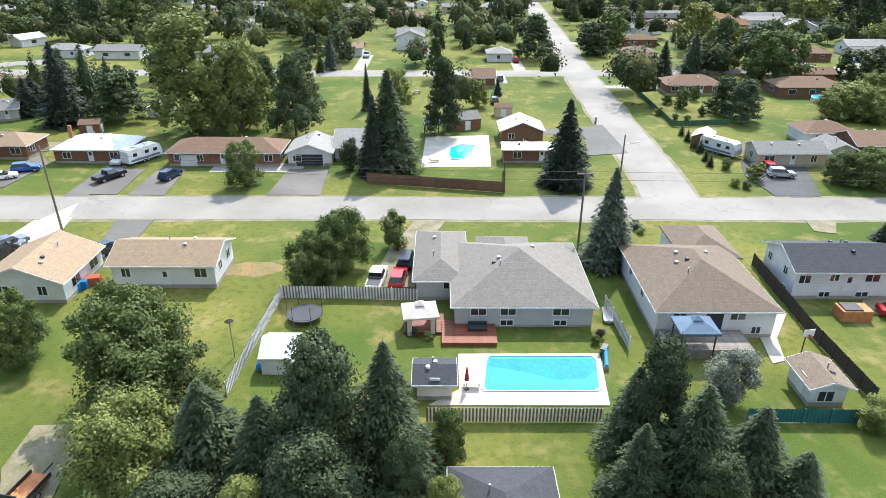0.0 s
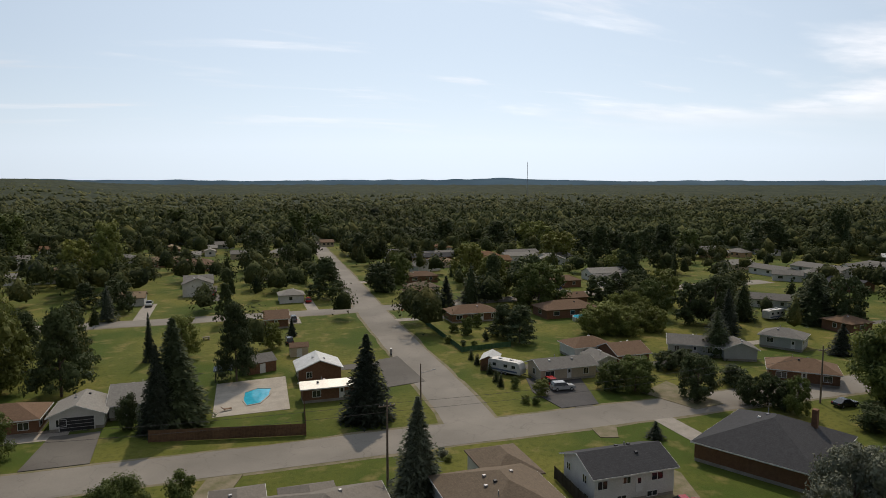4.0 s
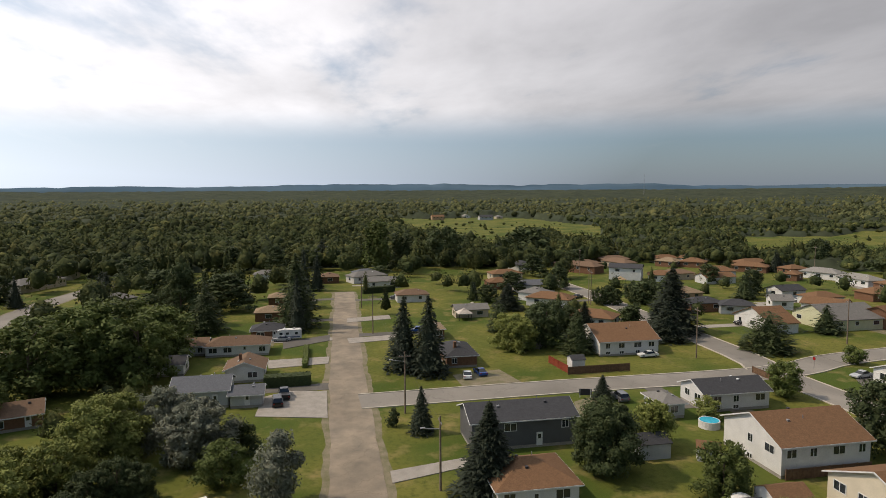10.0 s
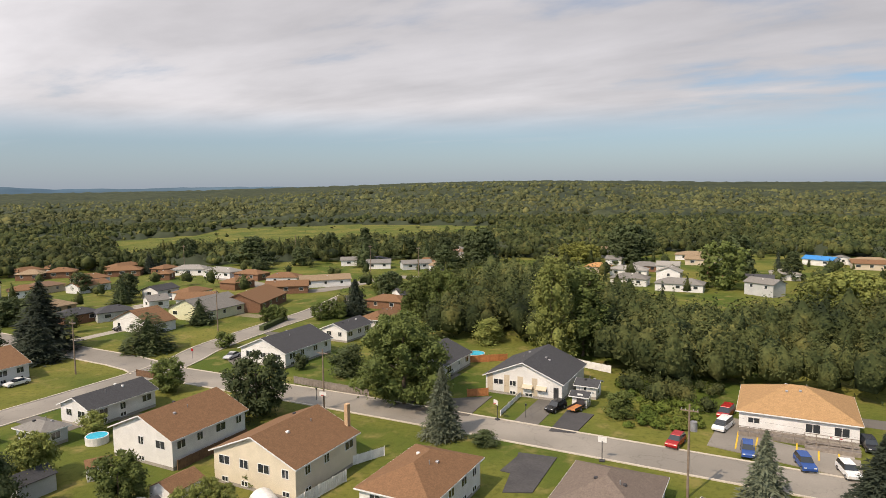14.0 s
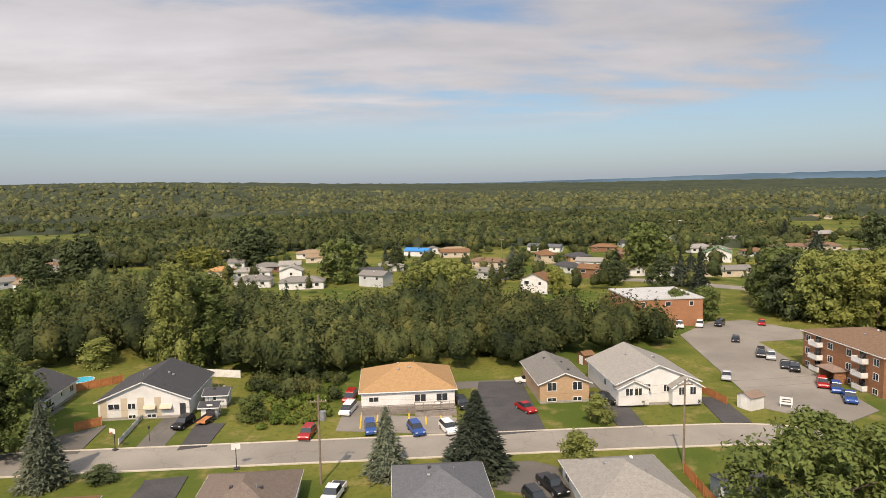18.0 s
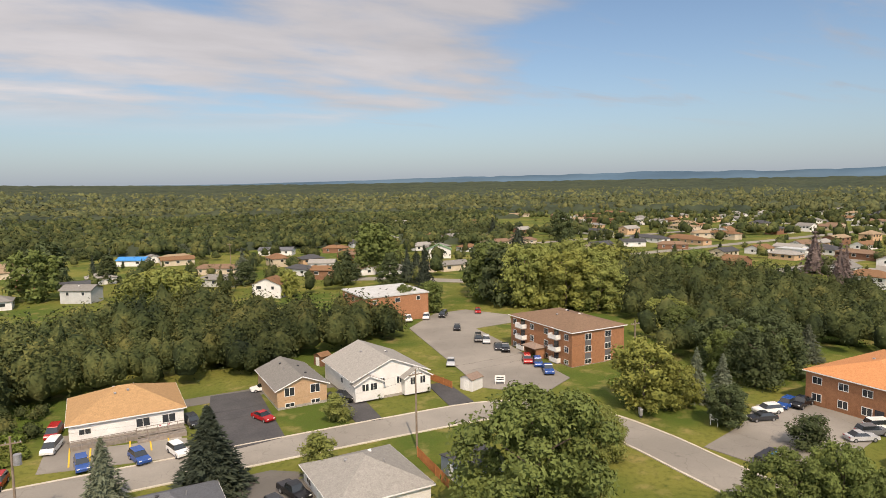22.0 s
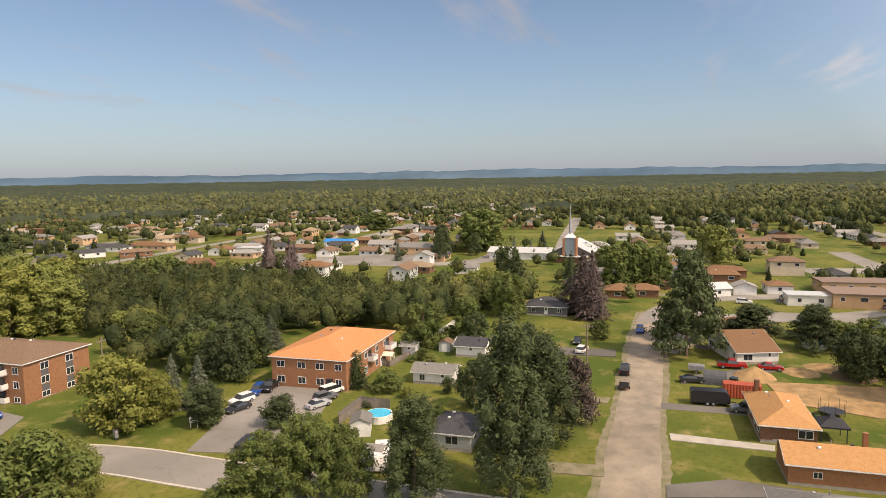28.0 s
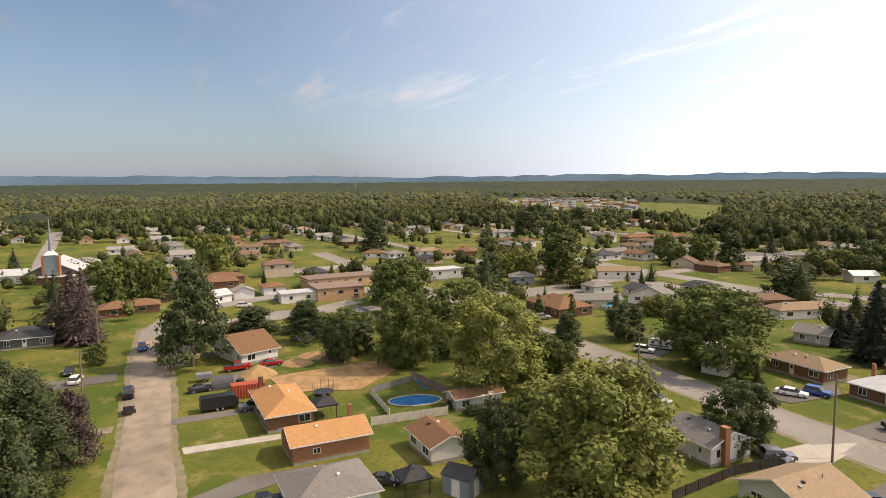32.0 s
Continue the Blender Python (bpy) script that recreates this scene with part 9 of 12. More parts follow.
mound(-133.6, 21.8, 4.2, 2.2, 1, "heap of pale dug sand beside a house", SAND)
mound(-138.8, 31.2, 3.5, 1.0, 2, "low bank of dug sand", SAND)
mound(-143.1, 36.2, 4.0, 1.1, 3, "low bank of dug sand", SAND)
mound(-137.9, 39.7, 4.2, 1.8, 4, "dark heap of soil on bare ground", mat("dark_soil", (0.10, 0.07, 0.04), (0.07, 0.05, 0.03), 0.7, 6, 0.95, 0.5))
tp = root("tarp_shelter", -128.1, 14.2, 85, 0, "grey arched tarpaulin shelter", "shelter")
n_ = 12
V_ = [(s * 2.0, 1.5 * math.cos(math.pi * i / n_), 2.5 * math.sin(math.pi * i / n_)) for s in (-1, 1) for i in range(n_ + 1)]
part("cover", mesh_of("cover", V_, [(i, i + 1, n_ + 2 + i, n_ + 1 + i) for i in range(n_)] + [tuple(range(n_ + 1))[::-1], tuple(range(n_ + 1, 2 * n_ + 2))], (mat("grey_tarp", (0.075, 0.08, 0.085), None, 1, 8, 0.6, 0.2),)), parent=tp)
sk = root("dump_trailer", -134.1, 11.4, 85, 0, "small dump trailer beside the shelter", "trailer")
part("tub", box_mesh("tub", 3.0, 1.7, 1.0, GREYMETAL, 0.05), parent=sk, m=pose(0, 0, 0.7))
for s_ in (-1, 1):
    part("wheel", wheel_mesh(0.32), parent=sk, m=pose(0, s_ * 0.95, 0.32, 90, 0, 0))
lo = root("skid_loader", -124.8, 17.2, 60, 0, "small orange loader on bare soil", "loader")
part("body", box_mesh("body", 2.2, 1.4, 1.0, paint("orange"), 0.1), parent=lo, m=pose(0, 0, 0.4))
part("cab", box_mesh("cab", 1.2, 1.2, 0.9, CARGLASS, 0.08), parent=lo, m=pose(-0.2, 0, 1.4))
part("bucket", box_mesh("bucket", 0.7, 1.6, 0.5, DARKMETAL, 0.05), parent=lo, m=pose(1.6, 0, 0.15))
for sx_ in (-0.7, 0.7):
    for sy_ in (-1, 1):
        part("wheel", wheel_mesh(0.4), parent=lo, m=pose(sx_, sy_ * 0.8, 0.4, 90, 0, 0))
# pool slide
sl = root("pool_slide", -108.8, 47.5, 60, 0, "blue curved pool slide on a ladder", "slide")
V_, F_ = [], []
for k_ in range(9):
    t_ = k_ / 8
    x_, z_ = -1.3 + 2.6 * t_, 1.9 * (1 - t_) ** 1.6 + 0.25
    V_ += [(x_, -0.35, z_ + 0.2), (x_, -0.25, z_), (x_, 0.25, z_), (x_, 0.35, z_ + 0.2)]
for k_ in range(8):
    a_ = 4 * k_
    F_ += [(a_ + i, a_ + i + 1, a_ + i + 5, a_ + i + 4) for i in range(3)]
part("chute", mesh_of("chute", V_, F_, (BLUEPLASTIC,)), parent=sl)
for s_ in (-0.3, 0.3):
    part("ladder_rail", cyl_mesh("ladder_rail", 0.03, 0.03, 2.5, GREYMETAL, 6), parent=sl, m=pose(-1.35, s_, 0))
# slatted pergola
pg = root("pergola", -97.6, 54.0, 15, 0, "white slatted pergola beside a shed", "pergola")
for sx_ in (-1.8, 1.8):
    for sy_ in (-1.2, 1.2):
        part("post", box_mesh("post", 0.12, 0.12, 2.2, VINYL), parent=pg, m=pose(sx_, sy_, 0))
for k_ in range(9):
    part("slat", box_mesh("slat", 0.18, 3.0, 0.08, VINYL), parent=pg, m=pose(-1.9 + k_ * 0.47, 0, 2.2))

# signs, bins and posts --------------------------------------------------------


def sign_board(x, y, rot, w, h, z, label, material=None):
    """A board on two posts with plain bars for its lettering."""
    r = root("sign_board", x, y, rot, 0, label, "sign")
    for s in (-1, 1):
        part("post", box_mesh("post", 0.1, 0.1, z + h, TRIM), parent=r, m=pose(s * w * 0.42, 0.06, 0))
    part("board", box_mesh("board", w, 0.06, h, material or VINYL), parent=r, m=pose(0, -0.02, z))
    for k in range(2):
        part("lettering", box_mesh("lettering", w * 0.7, 0.01, h * 0.12, DARKMETAL), parent=r, m=pose(0, -0.06, z + h * (0.3 + 0.32 * k)))


sign_board(-67.3, -102.4, 150, 2.0, 1.3, 0.6, "white sign board at the lot entrance")
sign_board(-84.5, -67.4, 100, 1.4, 0.9, 0.9, "white sign board on the corner lawn")
sign_board(112.2, -48.7, 75, 2.4, 1.2, 0.5, "dark notice board beside the street", DARKMETAL)


def mailbox(x, y, rot, label):
    r = root("community_mailbox", x, y, rot, 0, label, "mailbox")
    part("cabinet", box_mesh("cabinet", 1.2, 0.5, 1.1, GREYMETAL, 0.03), parent=r, m=pose(0, 0, 0.4))
    part("stand", box_mesh("stand", 0.9, 0.3, 0.42, DARKMETAL), parent=r)


mailbox(-77.6, -76.2, 60, "grey community mailbox beside the curve")
mailbox(34.2, 143.2, 80, "grey community mailbox at the corner")
for t_, (x_, y_) in enumerate(((-78.4, -54.9), (-80.0, -55.2), (-81.2, -55.3))):
    bn = root("waste_bin", x_, y_, 15, 0, "black wheeled waste bin" if t_ != 2 else "blue wheeled recycling bin", "bin", "bins by the lot")
    part("tub", box_mesh("tub", 1.6, 1.1, 1.2, BLUEPLASTIC if t_ == 2 else DARKMETAL, 0.06), parent=bn)
    part("lid", box_mesh("lid", 1.65, 1.15, 0.12, DARKMETAL, 0.03), parent=bn, m=pose(0, 0, 1.2))


def hoop(x, y, rot, label="basketball hoop on a steel post"):
    r = root("basketball_hoop", x, y, rot, 0, label + " beside a driveway", "hoop")
    part("post", cyl_mesh("post", 0.06, 0.06, 3.0, DARKMETAL, 8), parent=r)
    part("backboard", box_mesh("backboard", 1.2, 0.05, 0.8, VINYL), parent=r, m=pose(0, -0.3, 2.7))
    part("rim", mesh_of("rim", *cyl_vf(0.24, 0.24, 0, 0.04, 12), mats=(LAMPRED,)), parent=r, m=pose(0, -0.58, 2.9))
    part("base", box_mesh("base", 0.8, 0.6, 0.25, DARKMETAL, 0.05), parent=r)


hoop(41.3, -98.5, 150)
hoop(21.5, -89.5, 10)
hoop(36.3, 54.5, 10)
hoop(70.9, -89.8, 200)


def stop_sign(x, y, rot):
    r = root("stop_sign", x, y, rot, 0, "red octagonal stop sign on a post", "sign")
    part("post", box_mesh("post", 0.07, 0.07, 2.3, GREYMETAL), parent=r)
    v, f = cyl_vf(0.36, 0.36, -0.015, 0.015, 8)
    part("plate", mesh_of("plate", v, f, (LAMPRED,)), parent=r, m=pose(0, -0.06, 2.35, 90, 22.5, 0))


stop_sign(120.4, -104.8, 190)
stop_sign(47.1, 183.2, 0)
dish = root("satellite_dish", -21.0, 54.4, 20, 0, "grey satellite dish on a tall post in the lawn", "dish")
part("post", cyl_mesh("post", 0.05, 0.05, 4.2, GREYMETAL, 8), parent=dish)
part("reflector", cyl_mesh("reflector", 0.45, 0.12, 0.18, GREYMETAL, 14), parent=dish, m=pose(0, -0.1, 4.3, 120, 0, 0))
ht = root("hot_tub", 45.8, 62.1, 0, 0, "cedar-boarded hot tub enclosure behind the white house", "hot tub")
part("tub", box_mesh("tub", 3.4, 2.0, 1.3, CEDAR, 0.04), parent=ht)
part("cover", box_mesh("cover", 2.0, 1.7, 0.15, DARKMETAL, 0.04), parent=ht, m=pose(-0.4, 0, 1.3))
pt_ = root("picnic_table", -6.7, 171.7, 10, 0, "wooden picnic table on the lawn", "table")
part("tabletop", box_mesh("tabletop", 1.8, 0.8, 0.06, GREYWOOD), parent=pt_, m=pose(0, 0, 0.72))
for s_ in (-1, 1):
    part("bench", box_mesh("bench", 1.8, 0.28, 0.06, GREYWOOD), parent=pt_, m=pose(0, s_ * 0.75, 0.43))
    part("trestle", box_mesh("trestle", 0.08, 1.5, 0.72, GREYWOOD), parent=pt_, m=pose(s_ * 0.6, 0, 0))
tk = root("storage_box", -42.6, 69.5, 15, 0, "red-brown wooden storage box by the house", "box")
part("box", box_mesh("box", 1.8, 1.1, 1.0, REDSTEEL, 0.03), parent=tk)
for x_, y_ in ((-43.5, 67.7), (-43.0, 68.4)):
    wb = root("waste_bin", x_, y_, 10, 0, "blue wheeled bin beside the house", "bin")
    part("tub", box_mesh("tub", 0.6, 0.6, 0.95, BLUEPLASTIC, 0.04), parent=wb)
    part("lid", box_mesh("lid", 0.65, 0.65, 0.08, BLUEPLASTIC, 0.02), parent=wb, m=pose(0, 0, 0.95))
# covered things in the back yard
tc_ = root("tarp_pile", -17.2, 52.5, 0, 0, "blue tarpaulin over stacked things by a shed", "tarp")
part("tarp", box_mesh("tarp", 2.0, 1.5, 0.9, BLUEPLASTIC, 0.25), parent=tc_)

# hedges and garden shrubs -----------------------------------------------------
hedge(*(131.6, 11.2), *(132.0, 2.0), 2.2, 3.0)
hedge(*(245.4, -16.1), *(248.6, -28.5), 2.4, 2.5)
hedge(*(143.8, 3.4), *(161.6, 3.3), 1.2, 1.2, "maple")
hedge(*(127.5, -135.1), *(131.1, -147.8), 1.4, 1.5)
for q_ in ((50.2, 133.5), (50.1, 129.5), (49.9, 124.9), (50.0, 122.0), (49.2, 116.8), (48.9, 113.6)):
    tree(*q_, 2.6, 1.5, "cedar", "dark", 1)
for q_, h_, w_, l_ in (((51.3, 112.0), 2.2, 2.4, "maple"), ((55.5, 160.5), 2.5, 3, "maple"), ((50.2, 149.7), 2.0, 2.4, "light"), ((60.1, 149.7), 2.2, 2.4, "dark"), ((64.3, 152.3), 1.6, 2.0, "light"), ((55.1, 144.7), 1.4, 2.2, "maple"),
                       ((53.0, 146.2), 1.4, 2.0, "dark"), ((49.3, 103.4), 1.6, 2.2, "light"), ((50.7, 102.1), 1.4, 2.0, "maple"), ((-1.4, 57.7), 0.9, 1.4, "light"), ((-3.2, 58.5), 0.8, 1.6, "plum"), ((16.7, 57.9), 1.1, 1.4, "plum"),
                       ((16.1, 56.9), 1.0, 1.3, "maple"), ((28.0, 86.0), 1.4, 2.0, "silver"), ((28.3, 84.1), 1.0, 1.6, "light"), ((-67.8, -113.8), 0, 0, ""), ((-41.9, -109.7), 1.3, 1.8, "dark"), ((-47.3, -108.9), 1.6, 2.0, "light"),
                       ((-49.2, -110.3), 1.8, 2.2, "maple"), ((-53.2, -105.9), 2.6, 2.0, "dark"), ((-43.6, -106.5), 1.4, 1.8, "maple"), ((-109.4, -45.9), 1.8, 3.5, "dark"), ((-110.1, -42.8), 1.6, 3, "maple"), ((-100.4, -44.3), 1.4, 2.4, "dark"),
                       ((-129.5, -42.4), 1.8, 4, "light"), ((-128.7, -46.0), 1.4, 3, "maple"), ((-122.8, -52.7), 1.5, 3, "maple"), ((-98.1, 48.9), 2.0, 3.5, "dark"), ((-93.5, 49.8), 1.8, 3, "dark")):
    if h_:
        tree(*q_, h_, w_, "bush", l_, 1)
# worn earth in the lawn
wx, wy = (-24.5, 73.3)
patch("worn_ground", [(wx + (3.6 + 0.9 * noise.noise((a * 1.3, 0.4, 2))) * math.cos(a) * 1.3, wy + (1.9 + 0.8 * noise.noise((a * 2.1, 3.0, 1))) * math.sin(a)) for a in (2 * math.pi * i / 28 for i in range(28))],
      mat("dry_earth", (0.20, 0.13, 0.055), (0.13, 0.11, 0.04), 0.5, 3, 0.95, 0.2, objspace=False), "dry worn patch in the lawn", "soil", z=0.012)


shed(-42.9, -72.2, 0, 6.5, 5.5, 2.4, WALLS["slatewall"], ROOFS["charcoal"], "small pale garage with a dark roof", 0.5)
for q_ in ((37.4, -101.6), (75.5, -93.6)):
    lp = root("lamp_post", *q_, 0, 0, "black garden lamp post on a front lawn", "lamp")
    part("post", cyl_mesh("post", 0.05, 0.04, 2.0, DARKMETAL, 8), parent=lp)
    part("lantern", cyl_mesh("lantern", 0.12, 0.2, 0.4, DARKMETAL, 6), parent=lp, m=pose(0, 0, 2.0))


def annex_roof(house_ob, x, y, rot, W, D, ze, rise, kind, roof, wall=None):
    """A lower roof that grows out of a house, on its own walls."""
    M = house_ob.matrix_basis.inverted() @ pose(x, y, 0, 0, 0, rot)
    part("wing_roof", mesh_of("wing_roof", *roof_vf(W, D, ze, rise, kind, 0.4), mats=(ROOFS[roof],)), parent=house_ob, m=M)
    if wall:
        part("wing_wall", mesh_of("wing_wall", *box_vf(-W / 2, W / 2, -D / 2, D / 2, 0, ze), mats=(WALLS[wall],)), parent=house_ob, m=M)


annex_roof(n2_house, *(32.7, 75.0), 90, 9.0, 6.5, 3.4, 1.5, "hip", "taupe", "white")
annex_roof(n1main_house, *(7.7, 72.9), 90, 8.0, 6.0, 2.9, 1.4, "hip", "warmgrey", "greysiding")

fence([(73.9, -60.8), (73.9, -74.1)], 1.5, WOODF, "brown board fence between two back yards")
fence([(154.0, -47.4), (149.5, -52.8), (156.8, -57.2)], 1.6, GREYWOOD, "weathered board fence behind a lawn")
fence([(-125.3, -60.3), (-123.6, -49.2), (-142.2, -46.5)], 1.3, GREYWOOD, "grey board fence behind small sheds")
fence([(120.7, -90.1), (108.9, -90.2)], 1.4, WOODF, "brown board fence beside a corner lot")
fence([(63.8, 54.9), (68.7, 56.1)], 1.5, GREYWOOD, "pale board fence beside a brick house")
fence([(98.4, 65.4), (97.7, 56.9)], 1.6, GREYWOOD, "weathered board fence behind garden trees")
# white domed shelters in the back yards
for q_, r_ in (((66.7, -49.1), 1.7), ((63.9, -50.9), 1.5), ((55.1, -57.8), 1.6)):
    dm = root("garden_shelter", *q_, 60, 0, "white fabric shelter with a rounded roof", "shelter")
    V_, F_ = [], []
    for i in range(11):
        a = math.pi * i / 10
        for s in (-1.6, 1.6):
            V_.append((r_ * math.cos(a), s, 0.6 + r_ * 0.95 * math.sin(a)))
    V_ += [(r_, -1.6, 0), (r_, 1.6, 0), (-r_, -1.6, 0), (-r_, 1.6, 0)]
    F_ = [(2 * i, 2 * i + 1, 2 * i + 3, 2 * i + 2) for i in range(10)] + [(22, 23, 1, 0), (20, 21, 25, 24), tuple([24] + list(range(20, -1, -2)) + [22]), tuple([23] + list(range(1, 22, 2)) + [25])]
    part("cover", mesh_of("cover", V_, F_, (VINYL,)), parent=dm)
    part("door_flap", box_mesh("door_flap", 1.2, 0.04, 1.6, CANVAS), parent=dm, m=pose(0, -1.63, 0))

# trees --------------------------------------------------------------------
tree(21.3, 75.3, 13.3, 8.5, 'spruce', 'blue', 2)
tree(20.6, 103.8, 14.9, 9.8, 'spruce', 'spruce', 2)
tree(-9.5, 111.7, 18.0, 11.7, 'spruce', 'pine', 2)
tree(-11.8, 108.7, 14.4, 7.2, 'spruce', 'spruce', 2)
tree(0.2, 133.2, 16.7, 9.2, 'pine', 'dark', 2)
tree(-52.6, 135.0, 25.8, 19.8, 'tall', 'light', 2)
tree(-43.0, 137.2, 19.7, 14.4, 'round', 'light', 2)
tree(-46.1, 144.1, 14.7, 12.4, 'pine', 'dark', 1)
tree(-30.6, 133.0, 17.7, 12.5, 'pine', 'dark', 2)
tree(-82.9, 141.5, 17.8, 12.3, 'spruce', 'spruce', 2)
tree(-95.1, 148.6, 8.8, 7.5, 'spruce', 'spruce', 1)
tree(-72.1, 143.9, 11.6, 14.6, 'pine', 'dark', 1)
tree(-33.2, 103.0, 8.2, 6.6, 'round', 'maple', 1)
tree(-12.7, 72.9, 8.6, 8.0, 'round', 'maple', 1)
tree(-15.3, 69.2, 7.5, 6.7, 'round', 'maple', 1)
tree(-6.4, 79.4, 5.4, 4.3, 'bush', 'maple', 1)
tree(-14.4, 73.2, 4.2, 3.3, 'bush', 'yellow', 1)
tree(-16.6, 111.7, 5.7, 4.2, 'bush', 'dark', 1)
tree(-33.7, 216.6, 11.4, 10.8, 'round', 'dark', 1)
tree(30.4, 222.4, 15.9, 15.1, 'pine', 'dark', 1)
tree(14.2, 169.3, 5.1, 3.3, 'spruce', 'spruce', 0)
tree(8.5, 157.4, 6.8, 5.7, 'round', 'light', 1)
tree(62.1, 187.1, 11.5, 7.9, 'spruce', 'spruce', 1)
tree(76.6, 203.6, 12.3, 10.4, 'spruce', 'spruce', 1)
tree(86.2, 208.3, 15.8, 14.1, 'round', 'light', 1)
tree(91.9, 183.6, 15.6, 17.5, 'round', 'maple', 1)
tree(67.3, 144.8, 9.9, 11.6, 'pine', 'pine', 1)
tree(57.7, 156.6, 5.0, 4.8, 'bush', 'maple', 0)
tree(63.7, 164.7, 3.9, 3.2, 'bush', 'maple', 0)
tree(89.4, 147.3, 7.2, 8.7, 'round', 'light', 1)
tree(94.4, 146.0, 8.0, 8.7, 'round', 'light', 1)
tree(96.8, 142.5, 6.9, 7.8, 'round', 'light', 1)
tree(67.8, 104.9, 5.8, 6.9, 'round', 'maple', 1)
tree(72.3, 103.5, 7.1, 8.1, 'round', 'maple', 1)
tree(62.2, 245.6, 13.6, 11.3, 'round', 'maple', 1)
tree(53.0, 233.6, 11.2, 8.1, 'pine', 'dark', 1)
tree(53.9, 106.2, 3.2, 3.9, 'bush', 'light', 0)
tree(-43.7, 227.0, 9.1, 10.3, 'pine', 'dark', 1)
tree(-42.0, 53.6, 8.4, 6.5, 'round', 'maple', 2)
tree(26.0, 47.2, 5.9, 6.3, 'bush', 'silver', 1)
tree(37.5, 43.9, 3.3, 3.6, 'bush', 'light', 1)
tree(61.4, 82.3, 2.8, 3.4, 'spruce', 'spruce', 0)
tree(-27.7, 48.3, 12.1, 11.1, 'round', 'maple', 2)
tree(-23.4, 43.1, 9.9, 11.3, 'round', 'maple', 2)
tree(-23.2, 36.3, 9.0, 9.4, 'round', 'light', 2)
tree(-17.5, 37.4, 10.4, 8.6, 'fir', 'pine', 2)
tree(-8.9, 37.4, 14.7, 9.8, 'pine', 'pine', 2)
tree(-4.1, 37.4, 13.7, 8.2, 'fir', 'pine', 2)
tree(-13.0, 36.3, 9.9, 8.3, 'fir', 'pine', 2)
tree(0.4, 39.8, 5.8, 3.3, 'round', 'maple', 1)
tree(-18.2, 32.7, 6.0, 9.2, 'pine', 'pine', 2)
tree(-8.9, 32.2, 10.1, 10.4, 'pine', 'pine', 2)
tree(-13.4, 31.3, 7.0, 6.1, 'pine', 'light', 2)
tree(-2.6, 33.7, 9.0, 5.2, 'pine', 'pine', 2)
tree(16.9, 39.8, 12.6, 7.5, 'pine', 'pine', 2)
tree(15.4, 41.1, 8.9, 5.9, 'fir', 'pine', 2)
tree(18.7, 36.3, 10.9, 8.0, 'fir', 'pine', 2)
tree(22.4, 35.3, 9.8, 8.1, 'fir', 'pine', 2)
tree(25.2, 33.7, 7.2, 6.4, 'fir', 'pine', 2)
tree(18.7, 32.2, 8.7, 6.4, 'pine', 'pine', 2)
tree(14.3, 35.2, 8.3, 6.0, 'fir', 'pine', 2)
tree(0.1, 32.2, 6.4, 3.8, 'round', 'light', 1)
tree(111.1, 83.4, 14.8, 13.3, 'round', 'light', 1)
tree(90.9, 83.8, 6.9, 4.8, 'round', 'maple', 1)
tree(108.8, 69.0, 10.5, 13.9, 'round', 'maple', 2)
tree(115.0, 63.4, 11.7, 13.9, 'round', 'maple', 2)
tree(115.7, 56.6, 10.1, 12.6, 'round', 'maple', 2)
tree(148.7, 56.7, 14.0, 21.4, 'round', 'maple', 2)
tree(156.2, 46.4, 15.6, 21.4, 'round', 'maple', 2)
tree(155.1, 35.9, 13.4, 19.4, 'round', 'maple', 2)
tree(60.2, 47.9, 13.1, 9.4, 'round', 'silver', 2)
tree(64.1, 40.4, 13.4, 8.2, 'round', 'silver', 2)
tree(70.9, 37.6, 9.6, 8.6, 'round', 'silver', 2)
tree(79.9, 37.2, 9.1, 10.1, 'round', 'light', 1)
tree(86.6, 33.0, 8.5, 7.9, 'round', 'light', 1)
tree(97.9, 29.6, 10.6, 11.5, 'round', 'light', 2)
tree(101.9, 25.6, 7.0, 5.4, 'round', 'silver', 1)
tree(94.5, 18.5, 9.1, 8.2, 'round', 'silver', 1)
tree(96.0, 74.0, 4.4, 6.7, 'bush', 'dark', 1)
tree(125.8, 78.7, 6.5, 9.6, 'fir', 'spruce', 1)
tree(129.1, 148.4, 13.9, 12.4, 'round', 'dark', 1)
tree(131.0, 173.6, 13.4, 11.7, 'round', 'light', 1)
tree(123.2, 136.8, 12.3, 7.8, 'spruce', 'spruce', 1)
tree(104.0, 160.3, 8.3, 7.5, 'round', 'light', 1)
tree(108.2, 159.1, 9.2, 7.5, 'round', 'light', 1)
tree(110.2, 156.0, 7.9, 6.7, 'round', 'light', 1)
tree(290.5, 304.8, 8.3, 13.9, 'round', 'maple', 1)
tree(298.0, 301.2, 9.2, 13.9, 'round', 'maple', 1)
tree(300.5, 294.9, 7.9, 12.6, 'round', 'maple', 1)
tree(156.9, 141.0, 14.0, 17.9, 'fir', 'dark', 1)
tree(265.5, 167.2, 16.0, 19.8, 'fir', 'dark', 1)
tree(187.6, 91.1, 14.8, 16.6, 'fir', 'dark', 1)
tree(174.9, 91.7, 6.7, 12.4, 'bush', 'dark', 1)
tree(94.4, 195.3, 16.4, 17.5, 'round', 'dark', 1)
tree(51.8, 230.4, 11.6, 12.7, 'round', 'dark', 1)
tree(116.7, 187.6, 9.6, 11.9, 'round', 'dark', 1)
tree(261.9, 78.2, 9.5, 11.5, 'spruce', 'spruce', 0)
tree(239.5, 100.1, 11.6, 6.8, 'spruce', 'spruce', 1)
